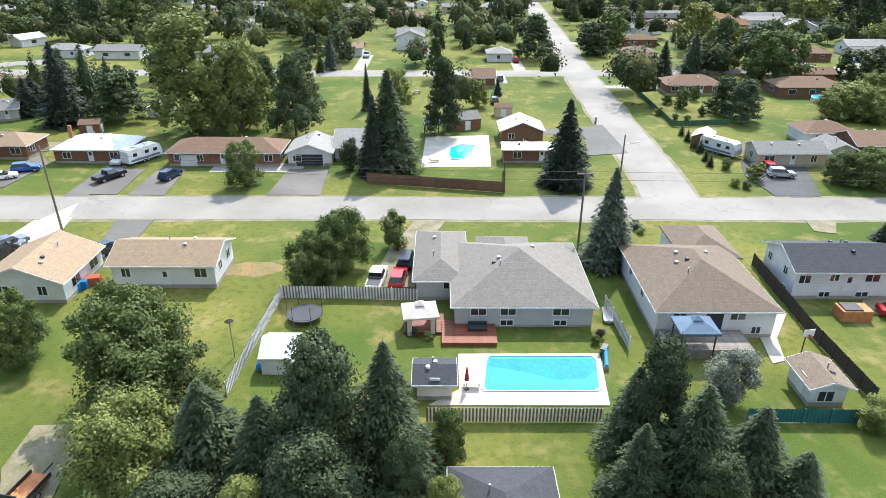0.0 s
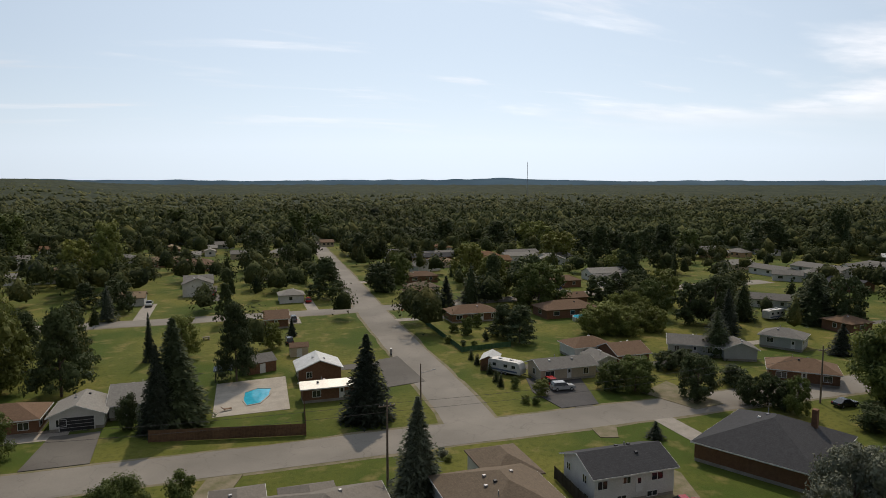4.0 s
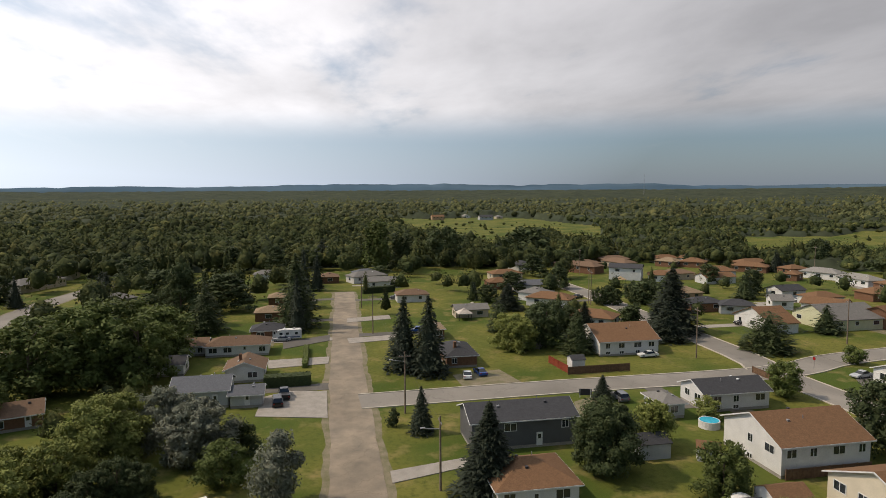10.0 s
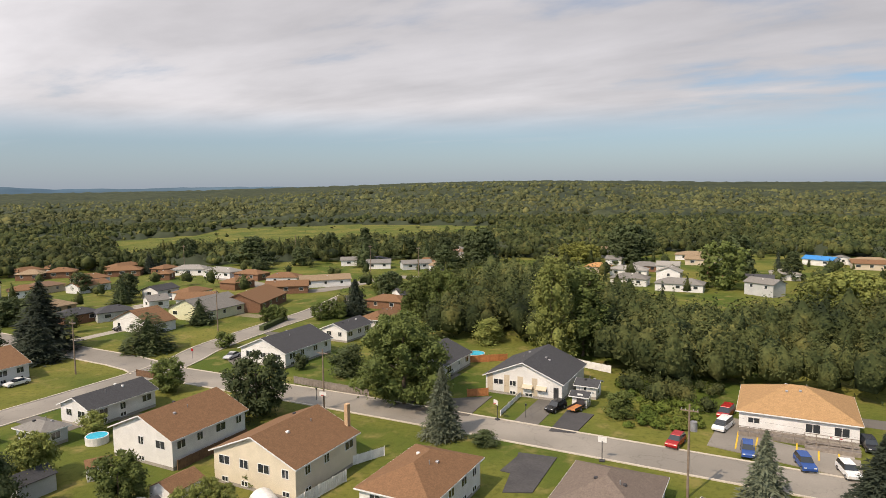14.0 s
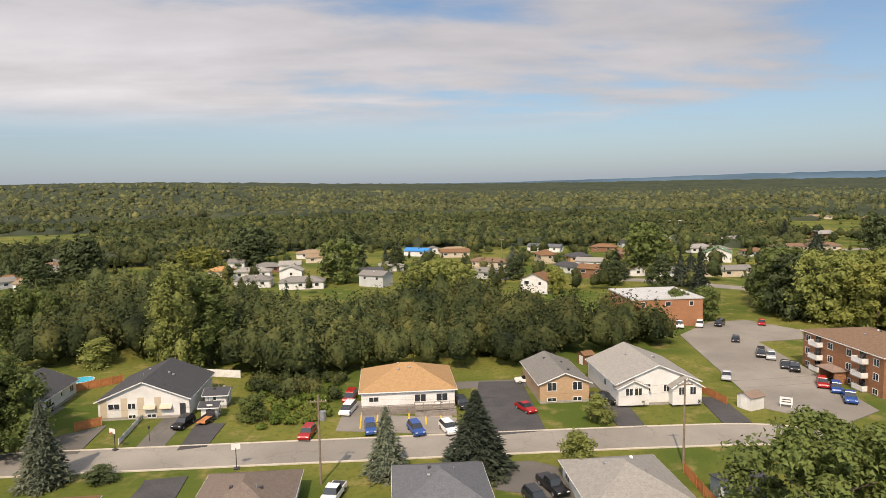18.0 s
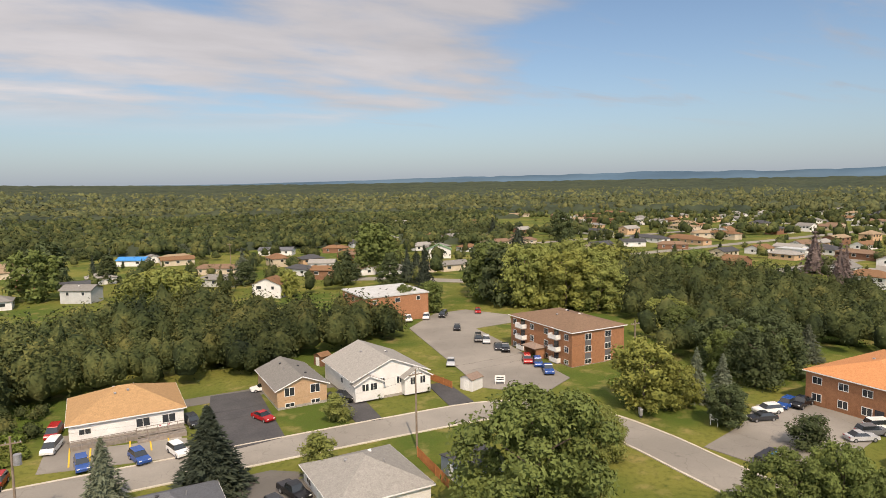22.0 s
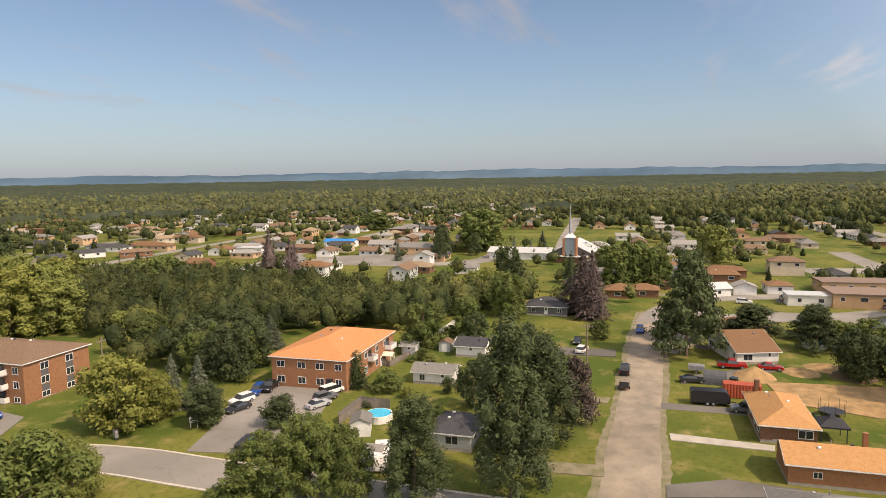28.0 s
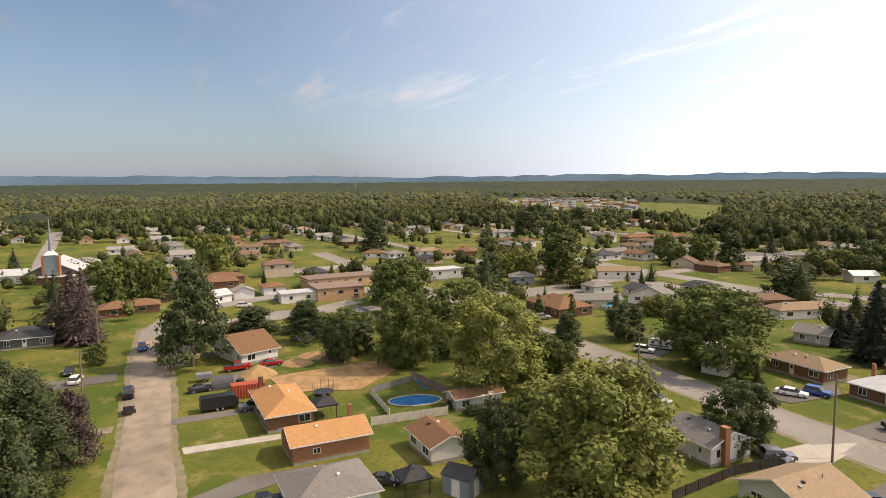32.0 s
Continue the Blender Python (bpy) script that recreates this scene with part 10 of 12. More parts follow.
tree(79.5, 94.9, 8.9, 8.0, 'round', 'dark', 1)
tree(86.9, 90.2, 5.6, 5.0, 'round', 'dark', 1)
tree(89.6, 88.9, 6.2, 5.0, 'round', 'dark', 1)
tree(90.5, 86.6, 5.4, 4.5, 'round', 'dark', 1)
tree(85.8, 59.7, 7.5, 8.8, 'bush', 'dark', 1)
tree(116.7, 160.5, 12.2, 10.7, 'round', 'maple', 1)
tree(111.1, 81.5, 16.1, 13.9, 'round', 'maple', 2)
tree(108.4, 70.1, 11.2, 14.7, 'round', 'maple', 2)
tree(115.0, 64.3, 12.5, 14.7, 'round', 'maple', 2)
tree(115.8, 57.1, 10.7, 13.3, 'round', 'maple', 2)
tree(132.2, 53.8, 15.5, 18.5, 'round', 'maple', 2)
tree(138.9, 45.0, 17.2, 18.5, 'round', 'maple', 2)
tree(138.1, 35.9, 14.8, 16.7, 'round', 'maple', 2)
tree(107.2, 28.8, 7.2, 7.0, 'round', 'silver', 1)
tree(109.4, 25.3, 8.0, 7.0, 'round', 'silver', 1)
tree(108.8, 21.9, 6.8, 6.4, 'round', 'silver', 1)
tree(95.9, 17.5, 9.7, 11.9, 'round', 'silver', 2)
tree(95.2, 30.5, 11.1, 12.2, 'round', 'light', 2)
tree(79.9, 5.2, 9.7, 8.5, 'bush', 'silver', 2)
tree(85.3, 41.3, 6.6, 6.7, 'round', 'light', 1)
tree(88.0, 38.4, 7.3, 6.7, 'round', 'light', 1)
tree(88.1, 35.1, 6.3, 6.0, 'round', 'light', 1)
tree(73.0, 46.1, 8.4, 8.2, 'round', 'silver', 2)
tree(76.6, 42.9, 9.3, 8.2, 'round', 'silver', 2)
tree(77.1, 38.9, 8.0, 7.4, 'round', 'silver', 2)
tree(75.2, 61.2, 5.3, 6.2, 'round', 'silver', 1)
tree(78.3, 59.1, 5.9, 6.2, 'round', 'silver', 1)
tree(79.1, 56.1, 5.1, 5.6, 'round', 'silver', 1)
tree(76.6, 43.3, 6.0, 6.3, 'round', 'silver', 1)
tree(79.3, 40.7, 6.7, 6.3, 'round', 'silver', 1)
tree(79.6, 37.7, 5.7, 5.7, 'round', 'silver', 1)
tree(138.0, -17.8, 16.5, 10.5, 'spruce', 'spruce', 2)
tree(134.0, -22.6, 17.2, 10.3, 'spruce', 'spruce', 2)
tree(101.0, -15.8, 7.8, 5.1, 'spruce', 'spruce', 1)
tree(78.3, -21.0, 12.4, 10.6, 'spruce', 'spruce', 2)
tree(110.4, -51.3, 4.9, 4.8, 'spruce', 'spruce', 1)
tree(80.7, -38.6, 10.5, 10.2, 'round', 'dark', 2)
tree(87.6, -48.8, 7.8, 6.6, 'round', 'light', 1)
tree(148.6, -47.9, 8.5, 9.9, 'round', 'light', 1)
tree(167.1, -58.7, 8.4, 7.9, 'round', 'dark', 1)
tree(166.9, -63.5, 9.4, 7.9, 'round', 'dark', 1)
tree(164.2, -66.3, 8.1, 7.2, 'round', 'dark', 1)
tree(166.1, -71.5, 8.6, 8.7, 'spruce', 'spruce', 1)
tree(202.8, -60.6, 8.8, 12.3, 'spruce', 'spruce', 1)
tree(206.8, -107.1, 7.9, 8.4, 'round', 'dark', 1)
tree(205.9, -112.0, 8.8, 8.4, 'round', 'dark', 1)
tree(202.7, -114.6, 7.5, 7.6, 'round', 'dark', 1)
tree(173.2, -88.9, 6.0, 7.9, 'bush', 'dark', 0)
tree(161.3, -94.9, 17.9, 18.9, 'spruce', 'spruce', 1)
tree(220.1, 6.3, 13.6, 14.0, 'spruce', 'spruce', 1)
tree(219.2, 29.5, 13.6, 21.8, 'pine', 'dark', 1)
tree(230.0, 51.5, 14.4, 19.0, 'pine', 'dark', 1)
tree(104.5, -11.8, 3.3, 2.9, 'bush', 'dark', 0)
tree(222.5, -54.1, 6.8, 4.8, 'spruce', 'spruce', 0)
tree(171.4, -48.5, 8.2, 6.4, 'cedar', 'dark', 1)
tree(285.1, -26.5, 6.2, 15.3, 'bush', 'dark', 1)
tree(338.4, -2.1, 14.8, 17.8, 'spruce', 'spruce', 1)
tree(172.4, 84.5, 12.6, 13.0, 'pine', 'dark', 1)
tree(269.3, 173.8, 13.5, 22.8, 'pine', 'dark', 1)
tree(272.5, 82.9, 8.5, 10.5, 'spruce', 'spruce', 0)
tree(151.2, -87.8, 10.9, 11.2, 'spruce', 'spruce', 1)
tree(105.1, -85.2, 7.2, 7.4, 'round', 'maple', 1)
tree(79.6, -82.4, 11.6, 12.2, 'round', 'dark', 1)
tree(172.4, -88.4, 5.5, 6.1, 'bush', 'dark', 0)
tree(65.0, -105.9, 16.1, 16.0, 'round', 'maple', 2)
tree(46.3, -88.0, 11.6, 7.7, 'spruce', 'blue', 2)
tree(91.7, -108.8, 3.8, 3.9, 'bush', 'dark', 0)
tree(79.7, -109.4, 6.7, 9.3, 'bush', 'dark', 1)
tree(136.9, -106.1, 9.8, 12.5, 'cedar', 'dark', 1)
tree(195.4, -113.0, 11.2, 12.1, 'pine', 'dark', 1)
tree(202.4, -108.0, 8.4, 10.3, 'round', 'dark', 1)
tree(122.2, -154.2, 5.5, 6.0, 'round', 'maple', 1)
tree(120.2, -157.2, 6.1, 6.0, 'round', 'maple', 1)
tree(117.3, -157.9, 5.3, 5.4, 'round', 'maple', 1)
tree(116.2, -164.2, 11.6, 10.7, 'spruce', 'spruce', 1)
tree(130.8, -201.0, 7.6, 6.7, 'round', 'maple', 1)
tree(128.3, -204.1, 8.4, 6.7, 'round', 'maple', 1)
tree(125.1, -204.6, 7.2, 6.0, 'round', 'maple', 1)
tree(184.8, -271.2, 18.6, 15.5, 'fir', 'dark', 1)
tree(80.9, -37.8, 10.7, 9.4, 'round', 'dark', 2)
tree(88.8, -49.9, 6.9, 6.7, 'round', 'light', 1)
tree(151.8, -55.3, 11.8, 11.7, 'round', 'dark', 1)
tree(144.8, -60.6, 10.5, 10.1, 'fir', 'dark', 1)
tree(151.3, -45.5, 9.4, 10.0, 'round', 'light', 1)
tree(70.9, -49.5, 7.7, 7.5, 'round', 'maple', 1)
tree(61.0, -50.8, 4.6, 4.3, 'round', 'light', 1)
tree(60.0, -53.2, 5.1, 4.3, 'round', 'light', 1)
tree(58.1, -54.1, 4.4, 3.9, 'round', 'light', 1)
tree(97.8, -64.8, 3.6, 5.4, 'bush', 'light', 1)
tree(60.7, -62.1, 2.7, 3.3, 'bush', 'maple', 0)
tree(271.1, -213.4, 10.3, 9.1, 'spruce', 'spruce', 0)
tree(204.7, -148.7, 10.8, 10.7, 'fir', 'dark', 1)
tree(288.7, -252.0, 11.5, 12.1, 'fir', 'dark', 0)
tree(39.3, -87.9, 2.2, 5.5, 'bush', 'dark', 1)
tree(59.7, -98.8, 16.7, 18.2, 'round', 'maple', 2)
tree(0.7, -84.8, 9.8, 6.9, 'spruce', 'blue', 1)
tree(44.0, -136.0, 25.0, 13.0, 'tall', 'light', 2)
tree(39.5, -145.2, 21.8, 17.8, 'tall', 'maple', 2)
tree(97.5, -169.6, 13.5, 12.0, 'round', 'maple', 1)
tree(92.6, -174.8, 15.0, 12.0, 'round', 'maple', 1)
tree(86.8, -175.3, 12.9, 10.8, 'round', 'maple', 1)
tree(23.2, -108.1, 4.9, 6.2, 'bush', 'maple', 1)
tree(64.3, -147.5, 6.5, 10.2, 'bush', 'light', 1)
tree(18.8, -262.3, 19.5, 18.8, 'round', 'maple', 1)
tree(66.9, -326.1, 17.0, 17.8, 'pine', 'dark', 1)
tree(-11.5, -85.1, 11.5, 10.7, 'spruce', 'spruce', 2)
tree(-25.0, -81.8, 6.0, 7.0, 'bush', 'light', 1)
tree(-41.2, -55.3, 17.6, 20.0, 'round', 'maple', 2)
tree(-11.3, -222.2, 12.6, 13.6, 'round', 'light', 1)
tree(-19.2, -224.2, 14.0, 13.6, 'round', 'light', 1)
tree(-25.1, -221.1, 12.1, 12.3, 'round', 'light', 1)
tree(-33.3, -100.3, 4.8, 6.4, 'bush', 'light', 1)
tree(-98.6, -224.8, 14.1, 12.1, 'pine', 'dark', 1)
tree(-92.1, -254.0, 13.1, 17.1, 'spruce', 'dark', 1)
tree(-116.9, -240.2, 11.7, 9.8, 'spruce', 'spruce', 1)
tree(-115.8, -178.4, 20.1, 21.0, 'round', 'maple', 1)
tree(-116.8, -163.6, 20.8, 18.1, 'round', 'light', 1)
tree(-92.9, -181.0, 8.2, 9.1, 'round', 'maple', 1)
tree(-107.8, -259.8, 20.8, 20.1, 'round', 'maple', 1)
tree(-108.2, -230.5, 14.4, 9.4, 'spruce', 'spruce', 1)
tree(-51.5, -258.5, 10.3, 11.8, 'pine', 'dark', 1)
tree(-55.2, -158.3, 5.8, 8.5, 'round', 'yellow', 1)
tree(-60.2, -158.2, 6.4, 8.5, 'round', 'yellow', 1)
tree(-63.2, -155.3, 5.5, 7.6, 'round', 'yellow', 1)
tree(-62.1, -237.0, 8.6, 9.9, 'round', 'light', 0)
tree(-128.8, -92.2, 10.9, 8.6, 'round', 'dark', 1)
tree(-118.1, -181.7, 16.8, 15.7, 'round', 'maple', 1)
tree(-127.1, -179.1, 18.7, 15.7, 'round', 'maple', 1)
tree(-131.2, -172.6, 16.1, 14.1, 'round', 'maple', 1)
tree(-125.9, -167.3, 19.1, 17.5, 'round', 'light', 1)
tree(-135.7, -163.7, 21.2, 17.5, 'round', 'light', 1)
tree(-139.7, -156.1, 18.2, 15.8, 'round', 'light', 1)
tree(-78.9, -170.0, 10.0, 7.6, 'round', 'maple', 1)
tree(-96.5, -192.0, 18.9, 9.1, 'spruce', 'spruce', 1)
tree(-132.2, -82.5, 8.1, 7.5, 'spruce', 'blue', 1)
tree(-80.7, -78.6, 12.7, 13.1, 'round', 'yellow', 1)
tree(-85.8, -75.7, 8.4, 8.0, 'round', 'yellow', 1)
tree(-107.6, -77.0, 11.3, 11.5, 'round', 'dark', 1)
tree(-113.3, -88.8, 11.4, 11.8, 'round', 'dark', 1)
tree(-119.6, -104.8, 10.0, 10.8, 'round', 'maple', 1)
tree(-127.1, -86.3, 10.3, 11.2, 'round', 'dark', 1)
tree(-91.7, -77.1, 9.8, 5.7, 'spruce', 'blue', 1)
tree(-93.4, -73.0, 9.4, 5.9, 'spruce', 'blue', 1)
tree(-86.0, -66.2, 7.0, 7.6, 'round', 'dark', 1)
tree(-88.6, -54.4, 5.1, 6.8, 'bush', 'dark', 1)
tree(-109.9, -50.5, 7.3, 4.5, 'cedar', 'dark', 1)
tree(-110.2, -56.4, 4.4, 2.9, 'cedar', 'dark', 0)
tree(-107.9, -65.9, 3.3, 1.7, 'cedar', 'dark', 0)
tree(-65.2, -42.1, 9.9, 8.9, 'round', 'maple', 2)
tree(-69.2, -38.6, 11.0, 8.9, 'round', 'maple', 2)
tree(-69.7, -34.2, 9.5, 8.0, 'round', 'maple', 2)
tree(-54.7, -72.2, 8.5, 8.0, 'round', 'light', 2)
tree(-59.1, -70.5, 9.4, 8.0, 'round', 'light', 2)
tree(-60.9, -67.0, 8.1, 7.2, 'round', 'light', 2)
tree(-70.8, -25.3, 14.1, 10.3, 'tall', 'dark', 2)
tree(-75.1, -14.4, 23.6, 13.5, 'tall', 'dark', 2)
tree(-101.3, -8.9, 11.0, 6.7, 'bush', 'plum', 1)
tree(-64.0, -45.6, 5.3, 9.2, 'bush', 'maple', 1)
tree(-179.3, -11.8, 19.4, 10.5, 'fir', 'brown', 1)
tree(-157.4, -8.6, 4.8, 5.4, 'round', 'maple', 0)
tree(-146.5, 10.4, 24.5, 16.7, 'pine', 'dark', 2)
tree(-233.0, -7.1, 15.1, 13.6, 'round', 'maple', 1)
tree(-235.6, 0.6, 16.7, 13.6, 'round', 'maple', 1)
tree(-233.0, 6.7, 14.4, 12.3, 'round', 'maple', 1)
tree(-236.9, -46.0, 14.8, 12.9, 'round', 'dark', 1)
tree(-168.5, 39.9, 8.7, 14.1, 'pine', 'dark', 1)
tree(-161.1, 43.0, 6.2, 9.4, 'round', 'maple', 1)
tree(-161.4, 48.6, 6.9, 9.4, 'round', 'maple', 1)
tree(-158.4, 52.1, 5.9, 8.5, 'round', 'maple', 1)
tree(-108.3, -43.6, 4.3, 5.9, 'bush', 'maple', 1)
tree(-215.2, -124.6, 18.1, 10.5, 'fir', 'brown', 1)
tree(-316.6, -121.2, 7.4, 8.9, 'spruce', 'spruce', 0)
tree(-332.9, -99.9, 13.7, 10.9, 'fir', 'dark', 0)
tree(-106.2, -39.2, 2.1, 3.2, 'bush', 'yellow', 0)
tree(-307.3, 32.6, 17.5, 16.5, 'round', 'light', 1)
tree(-138.0, -46.5, 11.8, 11.9, 'round', 'maple', 1)
tree(-150.3, -39.7, 11.2, 9.9, 'tall', 'maple', 1)
tree(-354.0, -49.8, 10.8, 7.5, 'spruce', 'spruce', 0)
tree(-173.9, 70.4, 17.4, 21.1, 'round', 'maple', 1)
tree(-124.9, 51.0, 16.9, 14.2, 'round', 'maple', 2)
tree(-103.7, 59.5, 19.4, 21.0, 'round', 'light', 2)
tree(-107.4, 68.8, 8.2, 8.0, 'round', 'maple', 1)
tree(-106.1, 73.4, 9.1, 8.0, 'round', 'maple', 1)
tree(-102.8, 75.5, 7.9, 7.2, 'round', 'maple', 1)
tree(-59.4, 48.0, 18.3, 21.7, 'round', 'light', 2)
tree(-123.1, 108.4, 9.2, 10.4, 'round', 'dark', 1)
tree(-127.2, 94.4, 7.7, 8.6, 'pine', 'dark', 1)
tree(-94.1, 106.4, 17.6, 21.4, 'round', 'maple', 2)
tree(-63.7, 78.1, 10.7, 11.4, 'round', 'dark', 2)
tree(-141.7, 133.2, 5.9, 6.0, 'round', 'light', 1)
tree(-140.1, 136.4, 6.6, 6.0, 'round', 'light', 1)
tree(-137.4, 137.6, 5.7, 5.4, 'round', 'light', 1)
tree(-156.6, 37.8, 10.6, 11.0, 'pine', 'dark', 1)
tree(-135.7, 39.5, 10.1, 8.4, 'round', 'dark', 1)
tree(-187.2, -14.8, 18.0, 15.0, 'fir', 'brown', 1)
tree(-250.3, -9.7, 14.3, 14.6, 'round', 'maple', 1)
tree(-253.2, -1.5, 15.8, 14.6, 'round', 'maple', 1)
tree(-250.5, 5.1, 13.6, 13.2, 'round', 'maple', 1)
tree(-231.1, 166.5, 23.3, 20.3, 'round', 'maple', 1)
tree(-229.1, 135.6, 11.5, 11.8, 'round', 'light', 1)
tree(-227.6, 142.5, 12.8, 11.8, 'round', 'light', 1)
tree(-222.8, 145.8, 11.0, 10.6, 'round', 'light', 1)
tree(-196.2, 110.3, 17.8, 11.9, 'fir', 'dark', 1)
tree(-138.6, 194.8, 13.9, 11.8, 'cedar', 'dark', 1)
tree(-98.1, 156.4, 7.7, 8.8, 'fir', 'spruce', 1)
tree(-91.4, 157.3, 14.7, 9.8, 'pine', 'dark', 1)
tree(-83.6, 106.4, 4.4, 2.7, 'cedar', 'dark', 0)
tree(-191.1, 145.3, 8.3, 12.9, 'bush', 'light', 1)
tree(-239.6, 234.9, 13.9, 11.9, 'round', 'maple', 1)
tree(-231.0, 250.2, 13.8, 15.1, 'round', 'maple', 1)
tree(-222.4, 289.6, 12.8, 11.5, 'fir', 'dark', 0)
tree(-180.5, 264.5, 8.6, 14.1, 'round', 'maple', 1)
tree(-175.3, 271.1, 9.6, 14.1, 'round', 'maple', 1)
tree(-168.5, 272.3, 8.3, 12.8, 'round', 'maple', 1)
tree(-170.9, 280.7, 10.8, 10.9, 'round', 'maple', 1)
tree(-166.7, 285.6, 11.9, 10.9, 'round', 'maple', 1)
tree(-161.4, 286.3, 10.3, 9.8, 'round', 'maple', 1)
tree(-90.1, -13.7, 18.1, 14.7, 'tall', 'dark', 2)
tree(-131.8, 68.1, 17.2, 20.3, 'round', 'maple', 2)
tree(-80.1, 54.0, 9.4, 8.5, 'round', 'maple', 2)
tree(-78.6, 58.8, 10.5, 8.5, 'round', 'maple', 2)
tree(-75.0, 60.9, 9.0, 7.7, 'round', 'maple', 2)
tree(-69.5, 40.7, 12.0, 9.4, 'round', 'dark', 2)
tree(-77.0, 68.7, 10.0, 10.6, 'round', 'maple', 1)
tree(171.4, 277.7, 21.5, 15.5, 'pine', 'dark', 1)
tree(158.7, 233.9, 21.3, 15.5, 'pine', 'dark', 1)
tree(185.4, 247.4, 23.8, 15.5, 'pine', 'dark', 1)
tree(162.7, 253.7, 8.1, 8.3, 'round', 'light', 1)
tree(167.5, 252.5, 9.0, 8.3, 'round', 'light', 1)
tree(169.8, 249.1, 7.8, 7.5, 'round', 'light', 1)
tree(126.4, 193.2, 9.5, 10.3, 'round', 'dark', 1)
tree(132.3, 191.5, 10.5, 10.3, 'round', 'dark', 1)
tree(135.0, 187.3, 9.1, 9.3, 'round', 'dark', 1)
tree(100.3, 149.6, 6.9, 8.1, 'round', 'light', 1)
tree(104.9, 148.3, 7.6, 8.1, 'round', 'light', 1)
tree(107.0, 144.9, 6.6, 7.3, 'round', 'light', 1)
tree(104.8, 119.5, 11.1, 8.5, 'fir', 'dark', 1)
tree(166.4, 187.0, 12.1, 14.5, 'fir', 'dark', 1)
tree(139.9, 149.5, 11.8, 8.7, 'fir', 'dark', 1)
tree(169.7, 152.5, 13.5, 14.3, 'pine', 'dark', 1)
tree(133.3, 111.5, 7.5, 7.4, 'spruce', 'spruce', 1)
tree(87.0, 113.6, 4.2, 6.5, 'round', 'dark', 1)
tree(90.6, 112.3, 4.6, 6.5, 'round', 'dark', 1)
tree(92.1, 109.5, 4.0, 5.8, 'round', 'dark', 1)
tree(92.6, 100.3, 4.0, 7.5, 'bush', 'dark', 1)
tree(200.0, 39.9, 19.3, 16.5, 'pine', 'dark', 1)
tree(186.1, 30.7, 14.5, 12.0, 'fir', 'dark', 1)
tree(322.6, 40.6, 13.6, 17.4, 'pine', 'dark', 1)
tree(189.3, 6.4, 21.6, 14.1, 'fir', 'dark', 1)
tree(310.0, 19.5, 15.2, 13.8, 'pine', 'dark', 1)
tree(172.2, 43.4, 7.8, 8.0, 'round', 'light', 1)
tree(249.2, 108.9, 10.8, 9.7, 'round', 'dark', 0)
tree(98.2, 11.6, 4.8, 5.6, 'bush', 'dark', 1)
tree(82.5, 28.0, 5.8, 5.7, 'round', 'dark', 1)
tree(84.5, 25.2, 6.4, 5.7, 'round', 'dark', 1)
tree(84.2, 22.5, 5.5, 5.1, 'round', 'dark', 1)
tree(75.1, 31.6, 4.8, 5.4, 'round', 'dark', 1)
tree(77.2, 29.1, 5.3, 5.4, 'round', 'dark', 1)
tree(77.0, 26.5, 4.6, 4.9, 'round', 'dark', 1)
tree(87.1, 13.1, 6.3, 7.6, 'round', 'maple', 1)
tree(242.2, -158.9, 8.5, 10.3, 'round', 'dark', 0)
tree(150.3, -134.0, 7.9, 9.6, 'fir', 'dark', 0)
tree(134.8, -144.9, 4.7, 4.4, 'round', 'maple', 0)
tree(133.6, -147.2, 5.3, 4.4, 'round', 'maple', 0)
tree(131.5, -147.9, 4.5, 4.0, 'round', 'maple', 0)
tree(204.6, -93.1, 6.4, 5.6, 'round', 'dark', 0)
tree(204.2, -96.4, 7.2, 5.6, 'round', 'dark', 0)
tree(202.2, -98.2, 6.2, 5.1, 'round', 'dark', 0)
tree(279.7, -95.8, 11.0, 15.8, 'pine', 'dark', 1)
tree(241.3, -93.0, 9.9, 11.5, 'pine', 'dark', 1)
tree(235.7, -72.2, 9.0, 13.2, 'pine', 'dark', 1)
tree(122.4, -116.7, 4.2, 6.1, 'bush', 'maple', 0)
tree(105.7, -190.0, 7.6, 8.8, 'round', 'dark', 0)
tree(94.2, -174.6, 15.5, 10.7, 'round', 'maple', 1)
tree(159.0, -288.5, 14.2, 12.1, 'fir', 'dark', 1)
tree(137.1, -303.2, 18.3, 20.7, 'round', 'dark', 1)
tree(150.9, -293.9, 11.3, 11.8, 'pine', 'dark', 0)
tree(81.1, -374.1, 16.0, 14.8, 'round', 'dark', 1)
tree(73.5, -378.5, 17.7, 14.8, 'round', 'dark', 1)
tree(66.4, -377.0, 15.2, 13.3, 'round', 'dark', 1)
tree(98.4, -331.2, 10.0, 11.4, 'round', 'yellow', 1)
tree(92.8, -335.0, 11.1, 11.4, 'round', 'yellow', 1)
tree(87.2, -334.3, 9.6, 10.3, 'round', 'yellow', 1)
tree(296.1, -121.5, 11.1, 17.1, 'pine', 'dark', 1)
tree(453.3, -164.9, 7.2, 17.1, 'pine', 'dark', 0)
tree(227.9, -242.3, 11.6, 14.0, 'fir', 'dark', 0)
tree(219.1, -263.5, 10.5, 12.2, 'round', 'dark', 0)
tree(298.4, -286.3, 10.7, 17.3, 'fir', 'dark', 0)
tree(-132.0, -147.5, 15.0, 17.8, 'round', 'light', 1)
tree(-124.5, -153.1, 18.8, 19.5, 'round', 'yellow', 1)
tree(-134.9, -127.8, 6.7, 6.2, 'round', 'light', 1)
tree(-138.2, -126.1, 7.5, 6.2, 'round', 'light', 1)
tree(-139.2, -123.2, 6.4, 5.6, 'round', 'light', 1)
tree(-109.2, -85.2, 9.5, 8.6, 'round', 'maple', 1)
